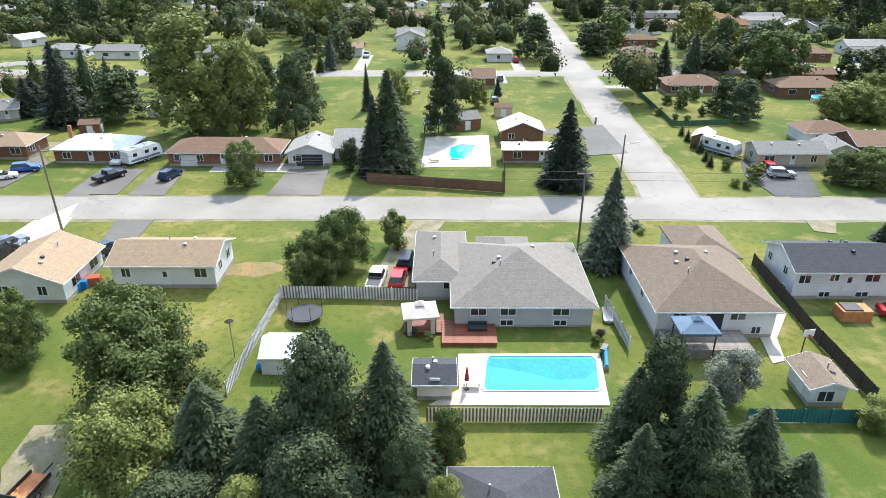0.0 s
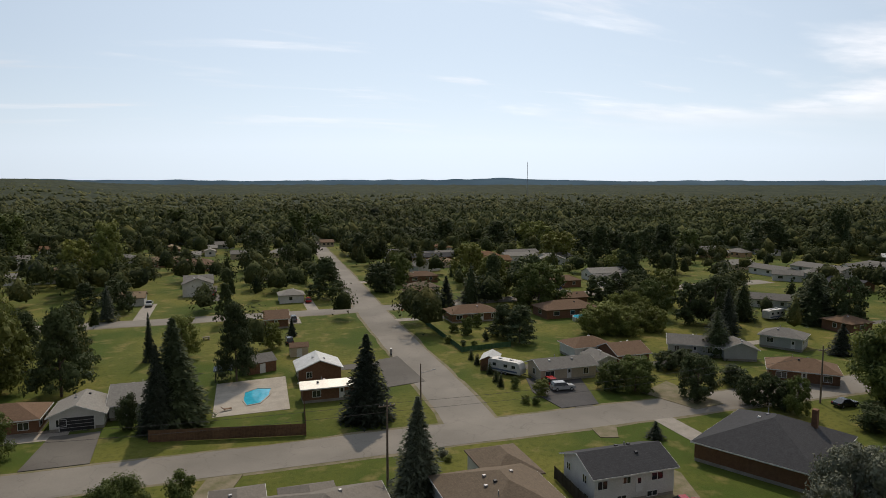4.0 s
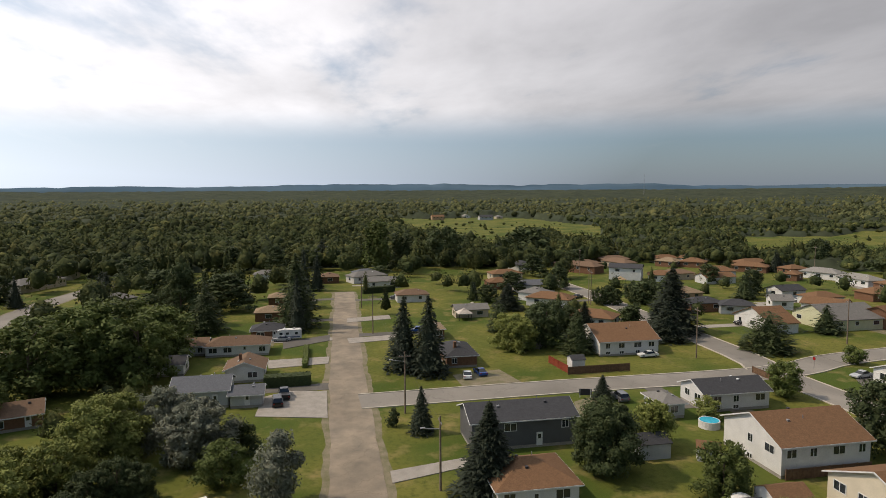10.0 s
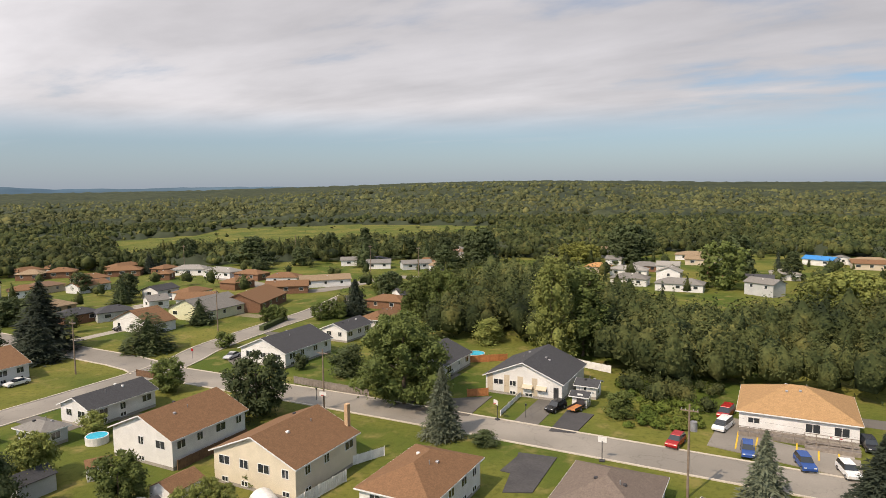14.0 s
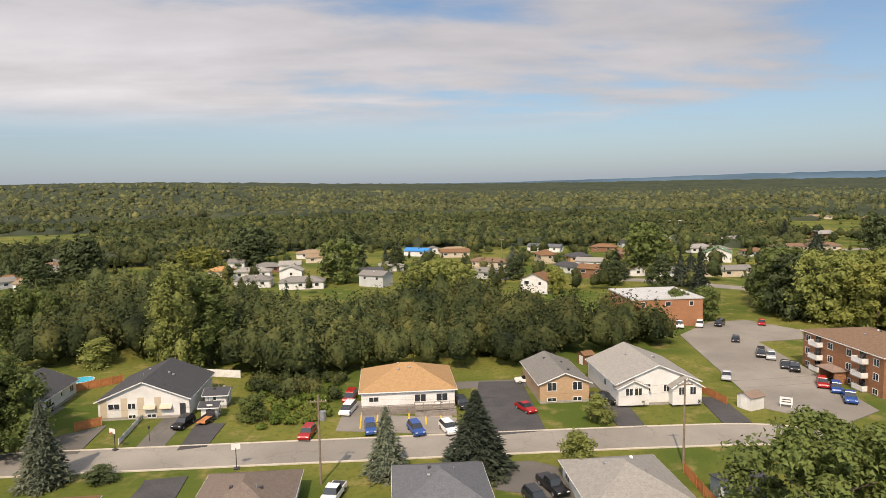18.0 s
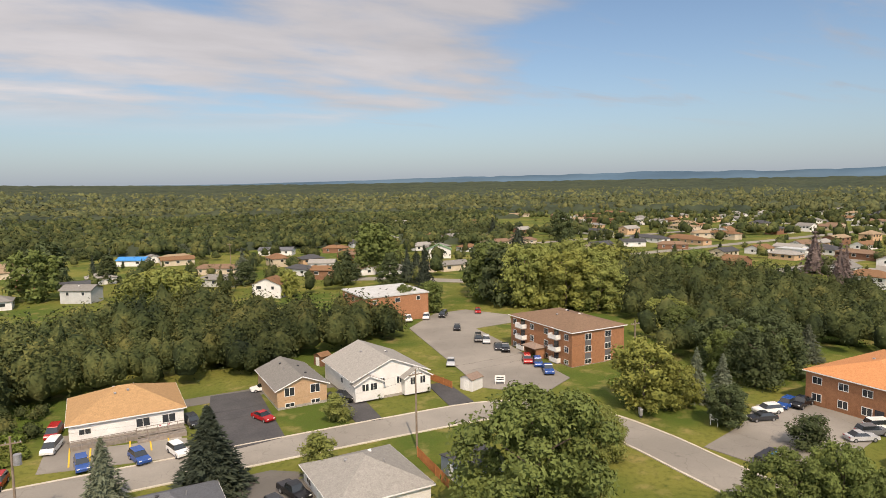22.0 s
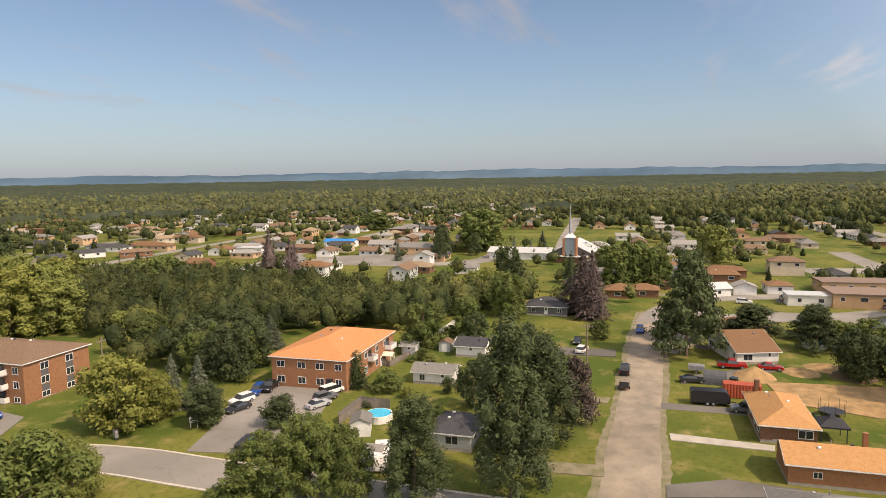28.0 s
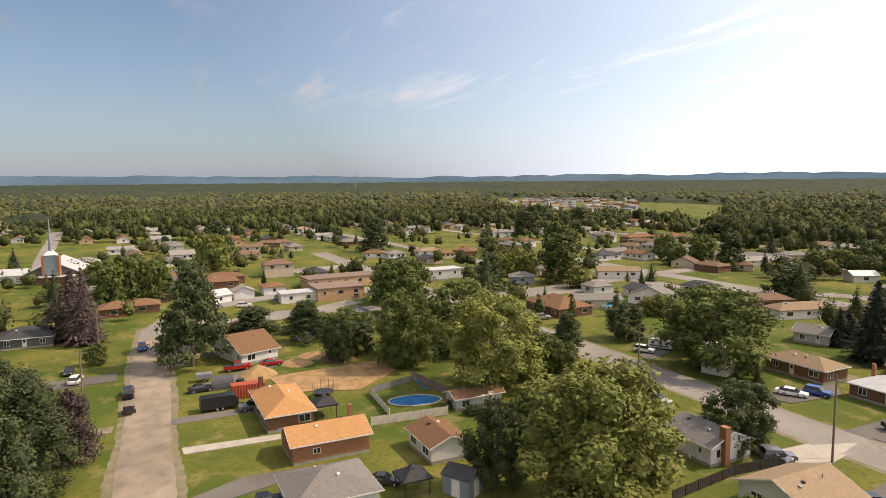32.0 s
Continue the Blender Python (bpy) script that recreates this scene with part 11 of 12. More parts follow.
tree(-113.4, -82.3, 10.6, 8.6, 'round', 'maple', 1)
tree(-114.4, -78.1, 9.1, 7.8, 'round', 'maple', 1)
tree(-116.6, -78.4, 10.9, 11.5, 'round', 'dark', 1)
tree(-107.8, 26.1, 2.7, 3.1, 'bush', 'dark', 0)
tree(-165.3, 26.1, 8.8, 16.7, 'pine', 'dark', 1)
tree(-178.1, -34.6, 12.9, 13.1, 'round', 'maple', 1)
tree(-104.4, -26.5, 8.5, 6.0, 'round', 'dark', 1)
tree(-114.9, -26.9, 7.0, 6.0, 'round', 'dark', 1)
tree(-110.1, -32.7, 3.2, 3.4, 'bush', 'dark', 1)
tree(-130.6, -44.1, 2.6, 4.5, 'bush', 'maple', 1)
tree(-149.7, -43.4, 3.4, 5.0, 'bush', 'maple', 1)
tree(-148.1, -36.7, 7.5, 6.5, 'round', 'dark', 1)
tree(-93.6, -29.7, 4.0, 4.2, 'bush', 'maple', 1)
tree(-211.1, -52.9, 8.7, 8.5, 'round', 'light', 1)
tree(-213.7, -48.6, 9.6, 8.5, 'round', 'light', 1)
tree(-213.0, -44.5, 8.3, 7.6, 'round', 'light', 1)
tree(-217.5, -21.2, 15.2, 10.4, 'fir', 'dark', 1)

tree(-173.0, 286.4, 13.9, 15.2, 'round', 'dark', 0)
tree(-145.0, 262.5, 17.4, 13.4, 'pine', 'dark', 0)
tree(-127.5, 250.4, 20.7, 15.0, 'pine', 'dark', 0)
tree(-129.9, 282.4, 32.3, 23.7, 'tall', 'maple', 0)
tree(-187.0, 372.6, 24.2, 20.2, 'round', 'light', 0)
tree(-147.9, 348.9, 22.3, 17.9, 'round', 'maple', 0)
tree(-148.7, 378.4, 21.2, 15.2, 'round', 'maple', 0)
tree(-104.0, 371.6, 26.8, 20.9, 'tall', 'maple', 0)
tree(-127.2, 378.2, 16.6, 11.0, 'round', 'dark', 0)
tree(-107.0, 359.6, 20.8, 15.3, 'pine', 'dark', 0)
tree(-45.9, 281.5, 26.7, 15.5, 'tall', 'light', 0)
tree(-57.0, 281.6, 19.4, 15.3, 'round', 'yellow', 0)
tree(-32.7, 296.4, 11.4, 7.8, 'cedar', 'dark', 0)
tree(-34.2, 203.3, 11.1, 6.2, 'fir', 'spruce', 0)
tree(-33.0, 154.2, 15.0, 10.5, 'pine', 'dark', 1)
tree(-41.6, 153.2, 13.8, 10.7, 'pine', 'dark', 1)
tree(-48.7, 154.3, 13.8, 8.8, 'pine', 'dark', 1)
tree(-17.9, 154.1, 11.2, 3.5, 'spruce', 'spruce', 1)
tree(-11.1, 154.0, 10.4, 8.1, 'round', 'light', 1)
tree(-1.9, 189.8, 12.7, 7.2, 'pine', 'dark', 0)
tree(-87.8, 153.5, 13.5, 6.0, 'fir', 'spruce', 0)
tree(-83.6, 154.5, 16.5, 7.9, 'fir', 'dark', 0)
tree(-75.6, 153.4, 11.1, 9.1, 'round', 'dark', 0)
tree(12.5, 370.1, 15.1, 19.3, 'round', 'dark', 0)
tree(23.9, 308.2, 12.9, 9.1, 'round', 'dark', 0)
tree(42.0, 443.5, 24.0, 17.8, 'tall', 'maple', 0)
tree(61.7, 476.3, 19.6, 18.5, 'round', 'maple', 0)
tree(18.0, 260.9, 8.4, 4.5, 'spruce', 'spruce', 0)
tree(26.0, 260.8, 6.1, 6.9, 'round', 'light', 0)
tree(63.3, 330.8, 15.8, 18.4, 'pine', 'dark', 0)
tree(88.7, 260.2, 8.1, 3.3, 'cedar', 'dark', 0)
tree(91.4, 245.6, 16.8, 15.0, 'round', 'yellow', 0)
tree(73.8, 196.9, 13.9, 8.2, 'fir', 'dark', 0)
tree(82.9, 200.5, 17.7, 9.3, 'pine', 'dark', 0)
tree(161.8, 302.5, 16.1, 20.2, 'round', 'yellow', 0)
tree(179.6, 368.0, 17.8, 24.4, 'round', 'light', 0)
tree(154.6, 368.3, 18.7, 23.3, 'pine', 'dark', 0)
tree(161.2, 441.7, 9.8, 13.9, 'round', 'light', 0)
tree(173.3, 259.4, 10.3, 14.9, 'round', 'light', 0)
tree(95.4, 151.2, 8.1, 11.3, 'round', 'light', 0)
tree(65.7, 151.4, 9.2, 10.2, 'pine', 'dark', 1)
tree(-35.6, 504.8, 24.1, 26.4, 'tall', 'maple', 0)
tree(108.9, 391.7, 14.1, 21.9, 'round', 'dark', 0)
tree(187.2, 319.8, 16.1, 22.3, 'pine', 'dark', 0)
tree(135.3, 409.5, 18.7, 18.1, 'tall', 'dark', 0)
tree(183.4, 283.9, 18.2, 14.7, 'tall', 'dark', 0)
tree(218.4, 302.3, 17.8, 19.5, 'round', 'dark', 0)
tree(235.0, 292.2, 16.3, 16.4, 'tall', 'maple', 0)
tree(121.8, 149.7, 12.4, 10.1, 'round', 'dark', 0)
tree(108.9, 124.1, 10.6, 7.6, 'fir', 'spruce', 1)
tree(287.8, 291.0, 22.0, 23.4, 'round', 'dark', 0)
tree(163.2, 145.9, 14.1, 10.3, 'pine', 'dark', 0)
tree(160.0, 132.5, 14.8, 10.7, 'round', 'dark', 0)
tree(324.0, 277.4, 29.6, 16.4, 'tall', 'dark', 0)
tree(260.1, 184.8, 13.8, 10.2, 'pine', 'dark', 0)
tree(229.9, 146.3, 15.1, 16.3, 'pine', 'dark', 0)
tree(336.9, 222.7, 8.4, 16.3, 'round', 'light', 0)
tree(257.6, 146.2, 12.8, 15.3, 'round', 'maple', 0)
tree(155.5, 82.6, 9.5, 12.4, 'round', 'maple', 0)
tree(311.1, -27.6, 27.1, 17.5, 'tall', 'maple', 0)
tree(336.8, -111.2, 20.6, 29.8, 'round', 'dark', 0)
tree(328.1, -64.1, 21.7, 21.0, 'round', 'dark', 0)
tree(315.9, -40.2, 19.3, 16.9, 'tall', 'dark', 0)
tree(181.8, 6.0, 16.4, 7.6, 'spruce', 'spruce', 0)
tree(256.3, 0.6, 16.5, 7.1, 'fir', 'spruce', 0)
tree(271.9, 5.9, 17.0, 8.5, 'fir', 'spruce', 0)
tree(291.3, 75.4, 13.0, 15.9, 'round', 'dark', 0)
tree(261.0, 173.4, 12.2, 15.7, 'round', 'dark', 0)
tree(217.4, -57.5, 6.8, 8.2, 'round', 'dark', 0)
tree(212.2, -156.9, 10.1, 9.0, 'round', 'dark', 0)
tree(184.8, -106.8, 13.3, 10.3, 'fir', 'dark', 0)
tree(297.0, -257.9, 13.6, 13.9, 'round', 'dark', 0)
tree(267.7, -209.7, 10.9, 6.7, 'spruce', 'spruce', 0)
tree(207.6, -304.9, 19.2, 13.5, 'pine', 'dark', 0)
tree(123.7, -196.6, 10.3, 10.6, 'round', 'dark', 0)
tree(183.2, -310.3, 13.4, 19.0, 'pine', 'dark', 0)
tree(137.5, -266.3, 14.0, 14.3, 'pine', 'dark', 0)
tree(122.3, -276.6, 22.0, 20.1, 'pine', 'dark', 0)
tree(244.9, -256.0, 16.6, 25.9, 'pine', 'dark', 0)
tree(229.5, -301.8, 16.1, 14.5, 'pine', 'dark', 0)
tree(68.6, -338.2, 20.7, 24.9, 'round', 'dark', 0)
tree(145.4, -283.4, 16.6, 19.6, 'pine', 'dark', 0)
tree(89.0, -325.1, 9.9, 14.1, 'round', 'yellow', 0)
tree(15.6, -288.9, 20.3, 17.6, 'round', 'dark', 0)
tree(-4.7, -297.4, 12.9, 11.9, 'pine', 'dark', 0)
tree(0.5, -310.7, 11.3, 6.5, 'spruce', 'spruce', 0)
tree(-22.7, -251.9, 10.5, 22.0, 'round', 'yellow', 0)
tree(-54.6, -278.2, 13.8, 10.5, 'spruce', 'blue', 0)
tree(-84.8, -237.7, 10.3, 11.9, 'round', 'dark', 0)
tree(-119.4, -291.2, 21.6, 22.1, 'round', 'maple', 0)
tree(-59.0, -222.1, 9.8, 7.4, 'round', 'yellow', 0)
tree(-244.2, -379.3, 15.3, 11.8, 'spruce', 'spruce', 0)
tree(-214.4, -306.6, 14.6, 15.5, 'fir', 'spruce', 0)
tree(-120.1, -190.8, 20.5, 15.8, 'round', 'dark', 0)
tree(-88.2, -170.9, 10.2, 7.4, 'round', 'maple', 0)
tree(-267.4, -333.2, 20.4, 19.3, 'round', 'dark', 0)
tree(-112.6, -169.3, 19.4, 16.0, 'round', 'dark', 0)
tree(-174.8, -189.4, 15.6, 20.1, 'round', 'yellow', 0)
tree(-166.8, -204.7, 14.7, 16.0, 'round', 'yellow', 0)
tree(-190.7, -162.0, 14.1, 17.6, 'round', 'maple', 0)
tree(-256.3, -158.9, 19.4, 12.6, 'fir', 'brown', 0)
tree(-233.6, -133.2, 16.8, 7.4, 'fir', 'brown', 0)
tree(-314.3, -95.1, 18.2, 14.1, 'pine', 'dark', 0)
tree(-470.4, -194.2, 15.0, 29.6, 'round', 'maple', 0)
tree(-290.4, -109.8, 10.5, 4.9, 'spruce', 'blue', 0)
tree(-293.7, -89.6, 15.2, 9.6, 'pine', 'dark', 0)
tree(-318.2, -79.0, 12.5, 9.1, 'pine', 'dark', 0)
tree(-374.1, -85.3, 18.0, 24.0, 'round', 'light', 0)
tree(-312.0, -57.7, 11.8, 5.0, 'spruce', 'blue', 0)
tree(-313.3, -49.6, 9.9, 5.0, 'spruce', 'blue', 0)
tree(-161.2, 12.7, 18.8, 16.5, 'pine', 'dark', 1)
tree(-246.3, 17.0, 13.7, 7.3, 'pine', 'dark', 0)
tree(-335.4, 34.3, 15.8, 16.5, 'round', 'light', 0)
tree(-335.0, -80.4, 24.5, 28.5, 'round', 'maple', 0)
tree(-139.9, 44.6, 8.1, 10.2, 'round', 'dark', 1)
tree(-195.7, 77.2, 15.3, 21.9, 'round', 'dark', 0)
tree(-134.9, 57.3, 13.0, 14.0, 'round', 'light', 1)
tree(-125.6, 80.7, 9.3, 10.6, 'round', 'light', 1)
tree(-204.3, 148.0, 20.6, 20.5, 'tall', 'maple', 0)
tree(-203.6, 116.3, 15.0, 14.9, 'pine', 'dark', 0)
tree(-121.9, 90.2, 9.1, 8.2, 'pine', 'dark', 1)
tree(-109.1, 122.6, 14.5, 24.2, 'round', 'maple', 1)
tree(-190.6, 180.6, 7.7, 5.0, 'cedar', 'dark', 0)
tree(-200.1, 235.2, 17.1, 16.0, 'pine', 'dark', 0)
tree(-251.4, 271.9, 15.7, 15.2, 'pine', 'dark', 0)
tree(-223.7, 225.8, 10.8, 12.8, 'round', 'maple', 0)
tree(-384.5, 42.5, 19.8, 21.4, 'pine', 'dark', 0)
tree(-348.0, 123.6, 20.5, 19.9, 'pine', 'dark', 0)
tree(-373.8, 240.9, 20.8, 24.5, 'pine', 'dark', 0)
tree(-443.5, 339.2, 18.9, 26.4, 'pine', 'dark', 0)
tree(-145.8, 198.6, 11.5, 15.9, 'round', 'dark', 0)

# where woods may not stand
for o in list(scene.objects):
    if o.name.split(".")[0] in ("house", "church", "garden_shed"):
        HOUSES.append((o.location.x, o.location.y, 8.0))
HOUSES += [(18.0, 135.0, 16.0), (38.0, 140.0, 16.0), (58.0, 138.0, 14.0), (26.0, 160.0, 12.0), (0.0, 128.0, 16.0), (48.0, 118.0, 16.0)]
HOUSES += [(-80.0, -170.0, 12.0), (-69.0, -178.0, 12.0), (-74.0, -162.0, 9.0)]
for pts_, wd in ROADS:
    for q in smooth_line(pts_, 6.0):
        ROADSAMPLES.append((q.x, q.y, wd / 2 + 1.5))
FIELDS.append([(925.5, -104.9), (871.1, -154.3), (921.9, -256.3), (836.9, -281.5), (648.0, -295.8), (425.5, -200.4), (481.1, -182.0), (388.0, -101.7), (424.3, -96.9), (554.4, -74.8)])
FIELDS.append([(469.7, 358.9), (475.3, 340.6), (456.3, 261.0), (353.3, 192.4), (319.0, 223.1), (358.2, 277.4)])
FIELDS.append([(819.4, -246.5), (849.0, -289.7), (595.2, -270.8), (401.4, -180.6), (464.6, -171.2), (466.7, -139.8)])
FIELDS.append([(476.0, -333.5), (464.3, -416.6), (515.4, -495.3), (421.1, -596.1), (256.8, -612.4), (211.0, -481.4), (260.6, -445.4), (267.3, -378.3), (324.6, -291.0), (324.7, -237.1)])
FIELDS.append([(-377.5, -584.2), (-414.2, -497.6), (-317.0, -384.3), (-284.4, -440.4)])
FIELDS.append([(-472.0, -97.7), (-489.6, -11.5), (-390.5, -2.8), (-361.4, -74.9)])
FIELDS.append([(-123.1, -124.5), (-141.6, -133.5), (-146.9, -116.4), (-126.3, -107.3)])
FIELDS.append([(338.1, -533.1), (294.0, -551.0), (266.5, -616.6), (209.8, -484.9), (235.7, -403.0), (239.5, -376.8)])



# driveways of the further houses, some with a parked car ----------------------
DRIVES = [o.data.vertices[0].co.xy for o in scene.objects if o.name.split(".")[0] in ("driveway", "parking_lot")]


def driveway_for(ob, rng):
    x, y = ob.location.x, ob.location.y
    best = min(ROADSAMPLES, key=lambda q: (q[0] - x) ** 2 + (q[1] - y) ** 2)
    d = math.hypot(best[0] - x, best[1] - y)
    if not 9 < d < 34 or any((c.x - x) ** 2 + (c.y - y) ** 2 < 14 ** 2 for c in DRIVES):
        return
    ux, uy = (best[0] - x) / d, (best[1] - y) / d
    if abs(ux) > abs(uy):
        ux, uy = math.copysign(1, ux), 0.0
        ln = abs(best[0] - x)
    else:
        ux, uy = 0.0, math.copysign(1, uy)
        ln = abs(best[1] - y)
    s = rng.choice((-1, 1)) * 5.2
    a, b, w = 1.0, ln - best[2] + 1.5, rng.uniform(1.5, 2.4)
    if b - a < 5:
        return
    cx, cy = x - uy * s, y + ux * s
    if any((cx + ux * k - o[0]) ** 2 + (cy + uy * k - o[1]) ** 2 < 3.0 ** 2 for k in (a, b * 0.5) for o in TREES):
        return
    pts = [(cx + ux * k - uy * q, cy + uy * k + ux * q) for k, q in ((a, -w), (b, -w), (b, w), (a, w))]
    patch("driveway", pts, rng.choice((ASPHALT, ASPHALT, GRAVEL, CONCRETE)), "worn driveway beside a house", z=0.045)
    for k in range(int(a), int(b), 3):
        ROADSAMPLES.append((cx + ux * k, cy + uy * k, 0.5))
    if rng.random() < 0.5:
        k = a + rng.uniform(2.5, 4.0)
        car(round(cx + ux * k, 1), round(cy + uy * k, 1), math.degrees(math.atan2(uy, ux)) + rng.choice((0, 180)), rng.choice(("sedan", "suv", "suv", "pickup")), rng.choice(("white", "black", "silver", "blue", "red", "grey")))


drive_rng = random.Random(71)
for o in [o for o in scene.objects if o.name.split(".")[0] == "house"]:
    if 95 < math.hypot(o.location.x, o.location.y) < 270:
        driveway_for(o, drive_rng)

# far streets ----------------------------------------------------------------
FARV, FARF, FARI = [], [], []
FARMATS = [WALLS[k] for k in ("white", "tan", "brick", "greysiding", "tanbrick")] + [ROOFS[k] for k in ("brown", "greyroof", "rust", "tan", "charcoal", "lightgrey", "metal")] + [GLASS]
FARLOOK = ["white siding", "tan siding", "brown brick", "grey siding", "tan brick", "brown shingle", "grey shingle", "red-brown shingle", "tan shingle", "charcoal shingle", "light grey shingle", "pale metal"]


def far_house(x, y, rot, W, D, ze, kind, rise, wall, roof, rng):
    """Walls, a real roof and windows; the nearer ones are things of their own, the rest one mass."""
    M = pose(x, y, 0, 0, 0, rot)
    w2, d2 = W / 2, D / 2
    V = [(-w2, -d2, -0.05), (w2, -d2, -0.05), (w2, d2, -0.05), (-w2, d2, -0.05), (-w2, -d2, ze), (w2, -d2, ze), (w2, d2, ze), (-w2, d2, ze)]
    F = [(0, 1, 5, 4), (2, 3, 7, 6)]
    if kind == "gable":
        V += [(-w2, 0, ze + rise - 0.1), (w2, 0, ze + rise - 0.1)]
        F += [(1, 2, 6, 9, 5), (3, 0, 4, 8, 7)]
    else:
        F += [(1, 2, 6, 5), (3, 0, 4, 7)]
    panes = []
    for s in (-1, 1):
        for u in (-0.3, 0.05, 0.33):
            a = u * W + rng.uniform(-0.4, 0.4)
            panes.append(box_vf(a - 0.7, a + 0.7, min(s * d2, s * (d2 + 0.05)), max(s * d2, s * (d2 + 0.05)), ze - 1.7, ze - 0.6))
        panes.append(box_vf(min(s * w2, s * (w2 + 0.05)), max(s * w2, s * (w2 + 0.05)), -0.6, 0.6, ze - 1.7, ze - 0.6))
    if math.hypot(x, y) < 335:
        pv, pf = join(panes)
        me = mesh_of("house", V + pv, F + [tuple(i + len(V) for i in f) for f in pf], (FARMATS[wall], GLASS), [0] * len(F) + [1] * len(pf))
        ob = tagged(part("house", me, m=M), f"{FARLOOK[wall]} house with a {FARLOOK[5 + roof]} {kind} roof", "house")
        part("roof", mesh_of("roof", *roof_vf(W, D, ze, rise, kind), mats=(FARMATS[5 + roof],)), parent=ob)
        return
    for vf, mi in [((V, F), wall), (roof_vf(W, D, ze, rise, kind), 5 + roof)] + [(p, 12) for p in panes]:
        o = len(FARV)
        FARV.extend(tuple(M @ Vector(v)) for v in vf[0])
        FARF.extend(tuple(i + o for i in f) for f in vf[1])
        FARI.extend([mi] * len(vf[1]))


WOODLOTS = [
    [(82.8, -146.0), (69.0, -148.0), (55.2, -150.6), (37.9, -144.1), (26.8, -131.9), (17.2, -129.5), (7.1, -131.8), (7.5, -135.4), (-16.8, -134.3), (-26.8, -132.2), (-43.2, -133.9), (-69.0, -149.0), (-75.0, -165.9), (-43.9, -169.8), (-27.0, -201.1), (17.0, -180.8), (57.3, -223.1), (94.3, -245.2), (111.6, -203.7), (98.0, -176.2)],
    [(-127.6, -128.9), (-108.9, -101.9), (-117.3, -88.6), (-139.3, -88.4), (-152.0, -58.7), (-175.8, -45.5), (-205.6, -28.9), (-190.1, -31.8), (-194.3, -52.0), (-199.9, -105.7), (-206.8, -171.6), (-195.0, -242.2), (-133.2, -168.6), (-112.7, -172.9), (-100.0, -159.2), (-125.0, -160.7)]]
FARSPOTS = [(o.location.x, o.location.y) for o in scene.objects if o.name.split(".")[0] == "house"]


def far_quarter(az0, az1, r0, r1, share, seed, grid=3.0):
    """Houses back to back along the street grid of a far quarter."""
    rng = random.Random(seed)
    c, s = math.cos(radians(grid)), math.sin(radians(grid))
    v = -r1
    while v < r1:
        u = -r1 + rng.uniform(0, 10)
        while u < r1:
            u += rng.uniform(16, 21)
            x, y = u * c - v * s, u * s + v * c
            r, az = math.hypot(x, y), math.degrees(math.atan2(x, y)) % 360
            if not (r0 < r < r1 and (az - az0) % 360 < az1 - az0 and rng.random() < share):
                continue
            if any((x - o[0]) ** 2 + (y - o[1]) ** 2 < 16 ** 2 for o in FARSPOTS) or any((x - o[0]) ** 2 + (y - o[1]) ** 2 < (o[2] + 6) ** 2 for o in ROADSAMPLES):
                continue
            if any(inside(p, x, y) for p in FIELDS + WOODLOTS):
                continue
            FARSPOTS.append((x, y))
            HOUSES.append((x, y, 6.0))
            far_house(x, y, grid + rng.choice((0, 0, 90)), rng.uniform(10, 15), rng.uniform(7.5, 9), rng.choice((2.6, 2.7, 2.8, 2.9, 4.2)), rng.choice(("hip", "gable")), rng.uniform(1.4, 2.1),
                      rng.choice((0, 0, 0, 1, 1, 2, 3, 4)), rng.choice((0, 1, 1, 2, 3, 4, 5, 5)), rng)
        v += (22, 40)[int(v / 31) % 2]


far_rng = random.Random(29)


def far_place(x, y, rot, W, D, ze, kind, rise, wall, roof):
    FARSPOTS.append((x, y))
    HOUSES.append((x, y, 6.5))
    far_house(x, y, rot, W, D, ze, kind, rise, wall, roof, far_rng)


far_place(313.0, 369.6, 3, 17.7, 8.0, 2.9, 'hip', 1.5, 2, 0)
far_place(222.4, 221.7, -87, 18.0, 8.0, 2.9, 'gable', 1.5, 0, 1)
far_place(247.1, 218.1, -87, 24.7, 11.0, 2.9, 'gable', 1.5, 3, 1)
far_place(279.2, 218.1, -87, 16.6, 8.0, 2.9, 'hip', 1.5, 0, 1)
far_place(475.8, 350.4, -87, 17.4, 8.0, 2.9, 'gable', 1.5, 0, 5)
far_place(503.1, 349.4, -87, 14.0, 8.0, 2.9, 'gable', 1.5, 0, 5)
far_place(582.8, 546.2, -87, 18.7, 8.0, 2.9, 'gable', 1.5, 0, 6)
far_place(350.6, 176.7, -87, 18.8, 8.0, 4.8, 'gable', 1.5, 0, 1)
far_place(485.2, 338.6, -87, 22.2, 11.0, 2.9, 'hip', 1.5, 3, 0)
far_place(485.7, 316.2, -87, 21.3, 11.0, 2.9, 'hip', 1.5, 1, 0)
far_place(351.2, 157.6, -87, 16.4, 8.0, 2.9, 'hip', 1.5, 2, 0)
far_place(316.1, 118.9, -87, 23.8, 11.0, 2.9, 'gable', 1.5, 1, 0)
far_place(382.5, 136.7, -87, 15.2, 8.0, 2.9, 'hip', 1.5, 0, 1)
far_place(373.4, 114.9, -87, 14.4, 8.0, 2.9, 'gable', 1.5, 0, 1)
far_place(303.0, -126.7, -87, 21.7, 11.0, 2.9, 'hip', 1.5, 2, 0)
far_place(317.9, -152.4, -87, 14.9, 8.0, 2.9, 'hip', 1.5, 2, 0)
far_place(316.6, -181.1, -87, 13.1, 8.0, 2.9, 'hip', 1.5, 1, 2)
far_place(314.0, -195.0, -87, 14.3, 8.0, 2.9, 'hip', 1.5, 0, 2)
far_place(288.6, -212.2, -87, 15.9, 8.0, 2.9, 'hip', 1.5, 2, 2)
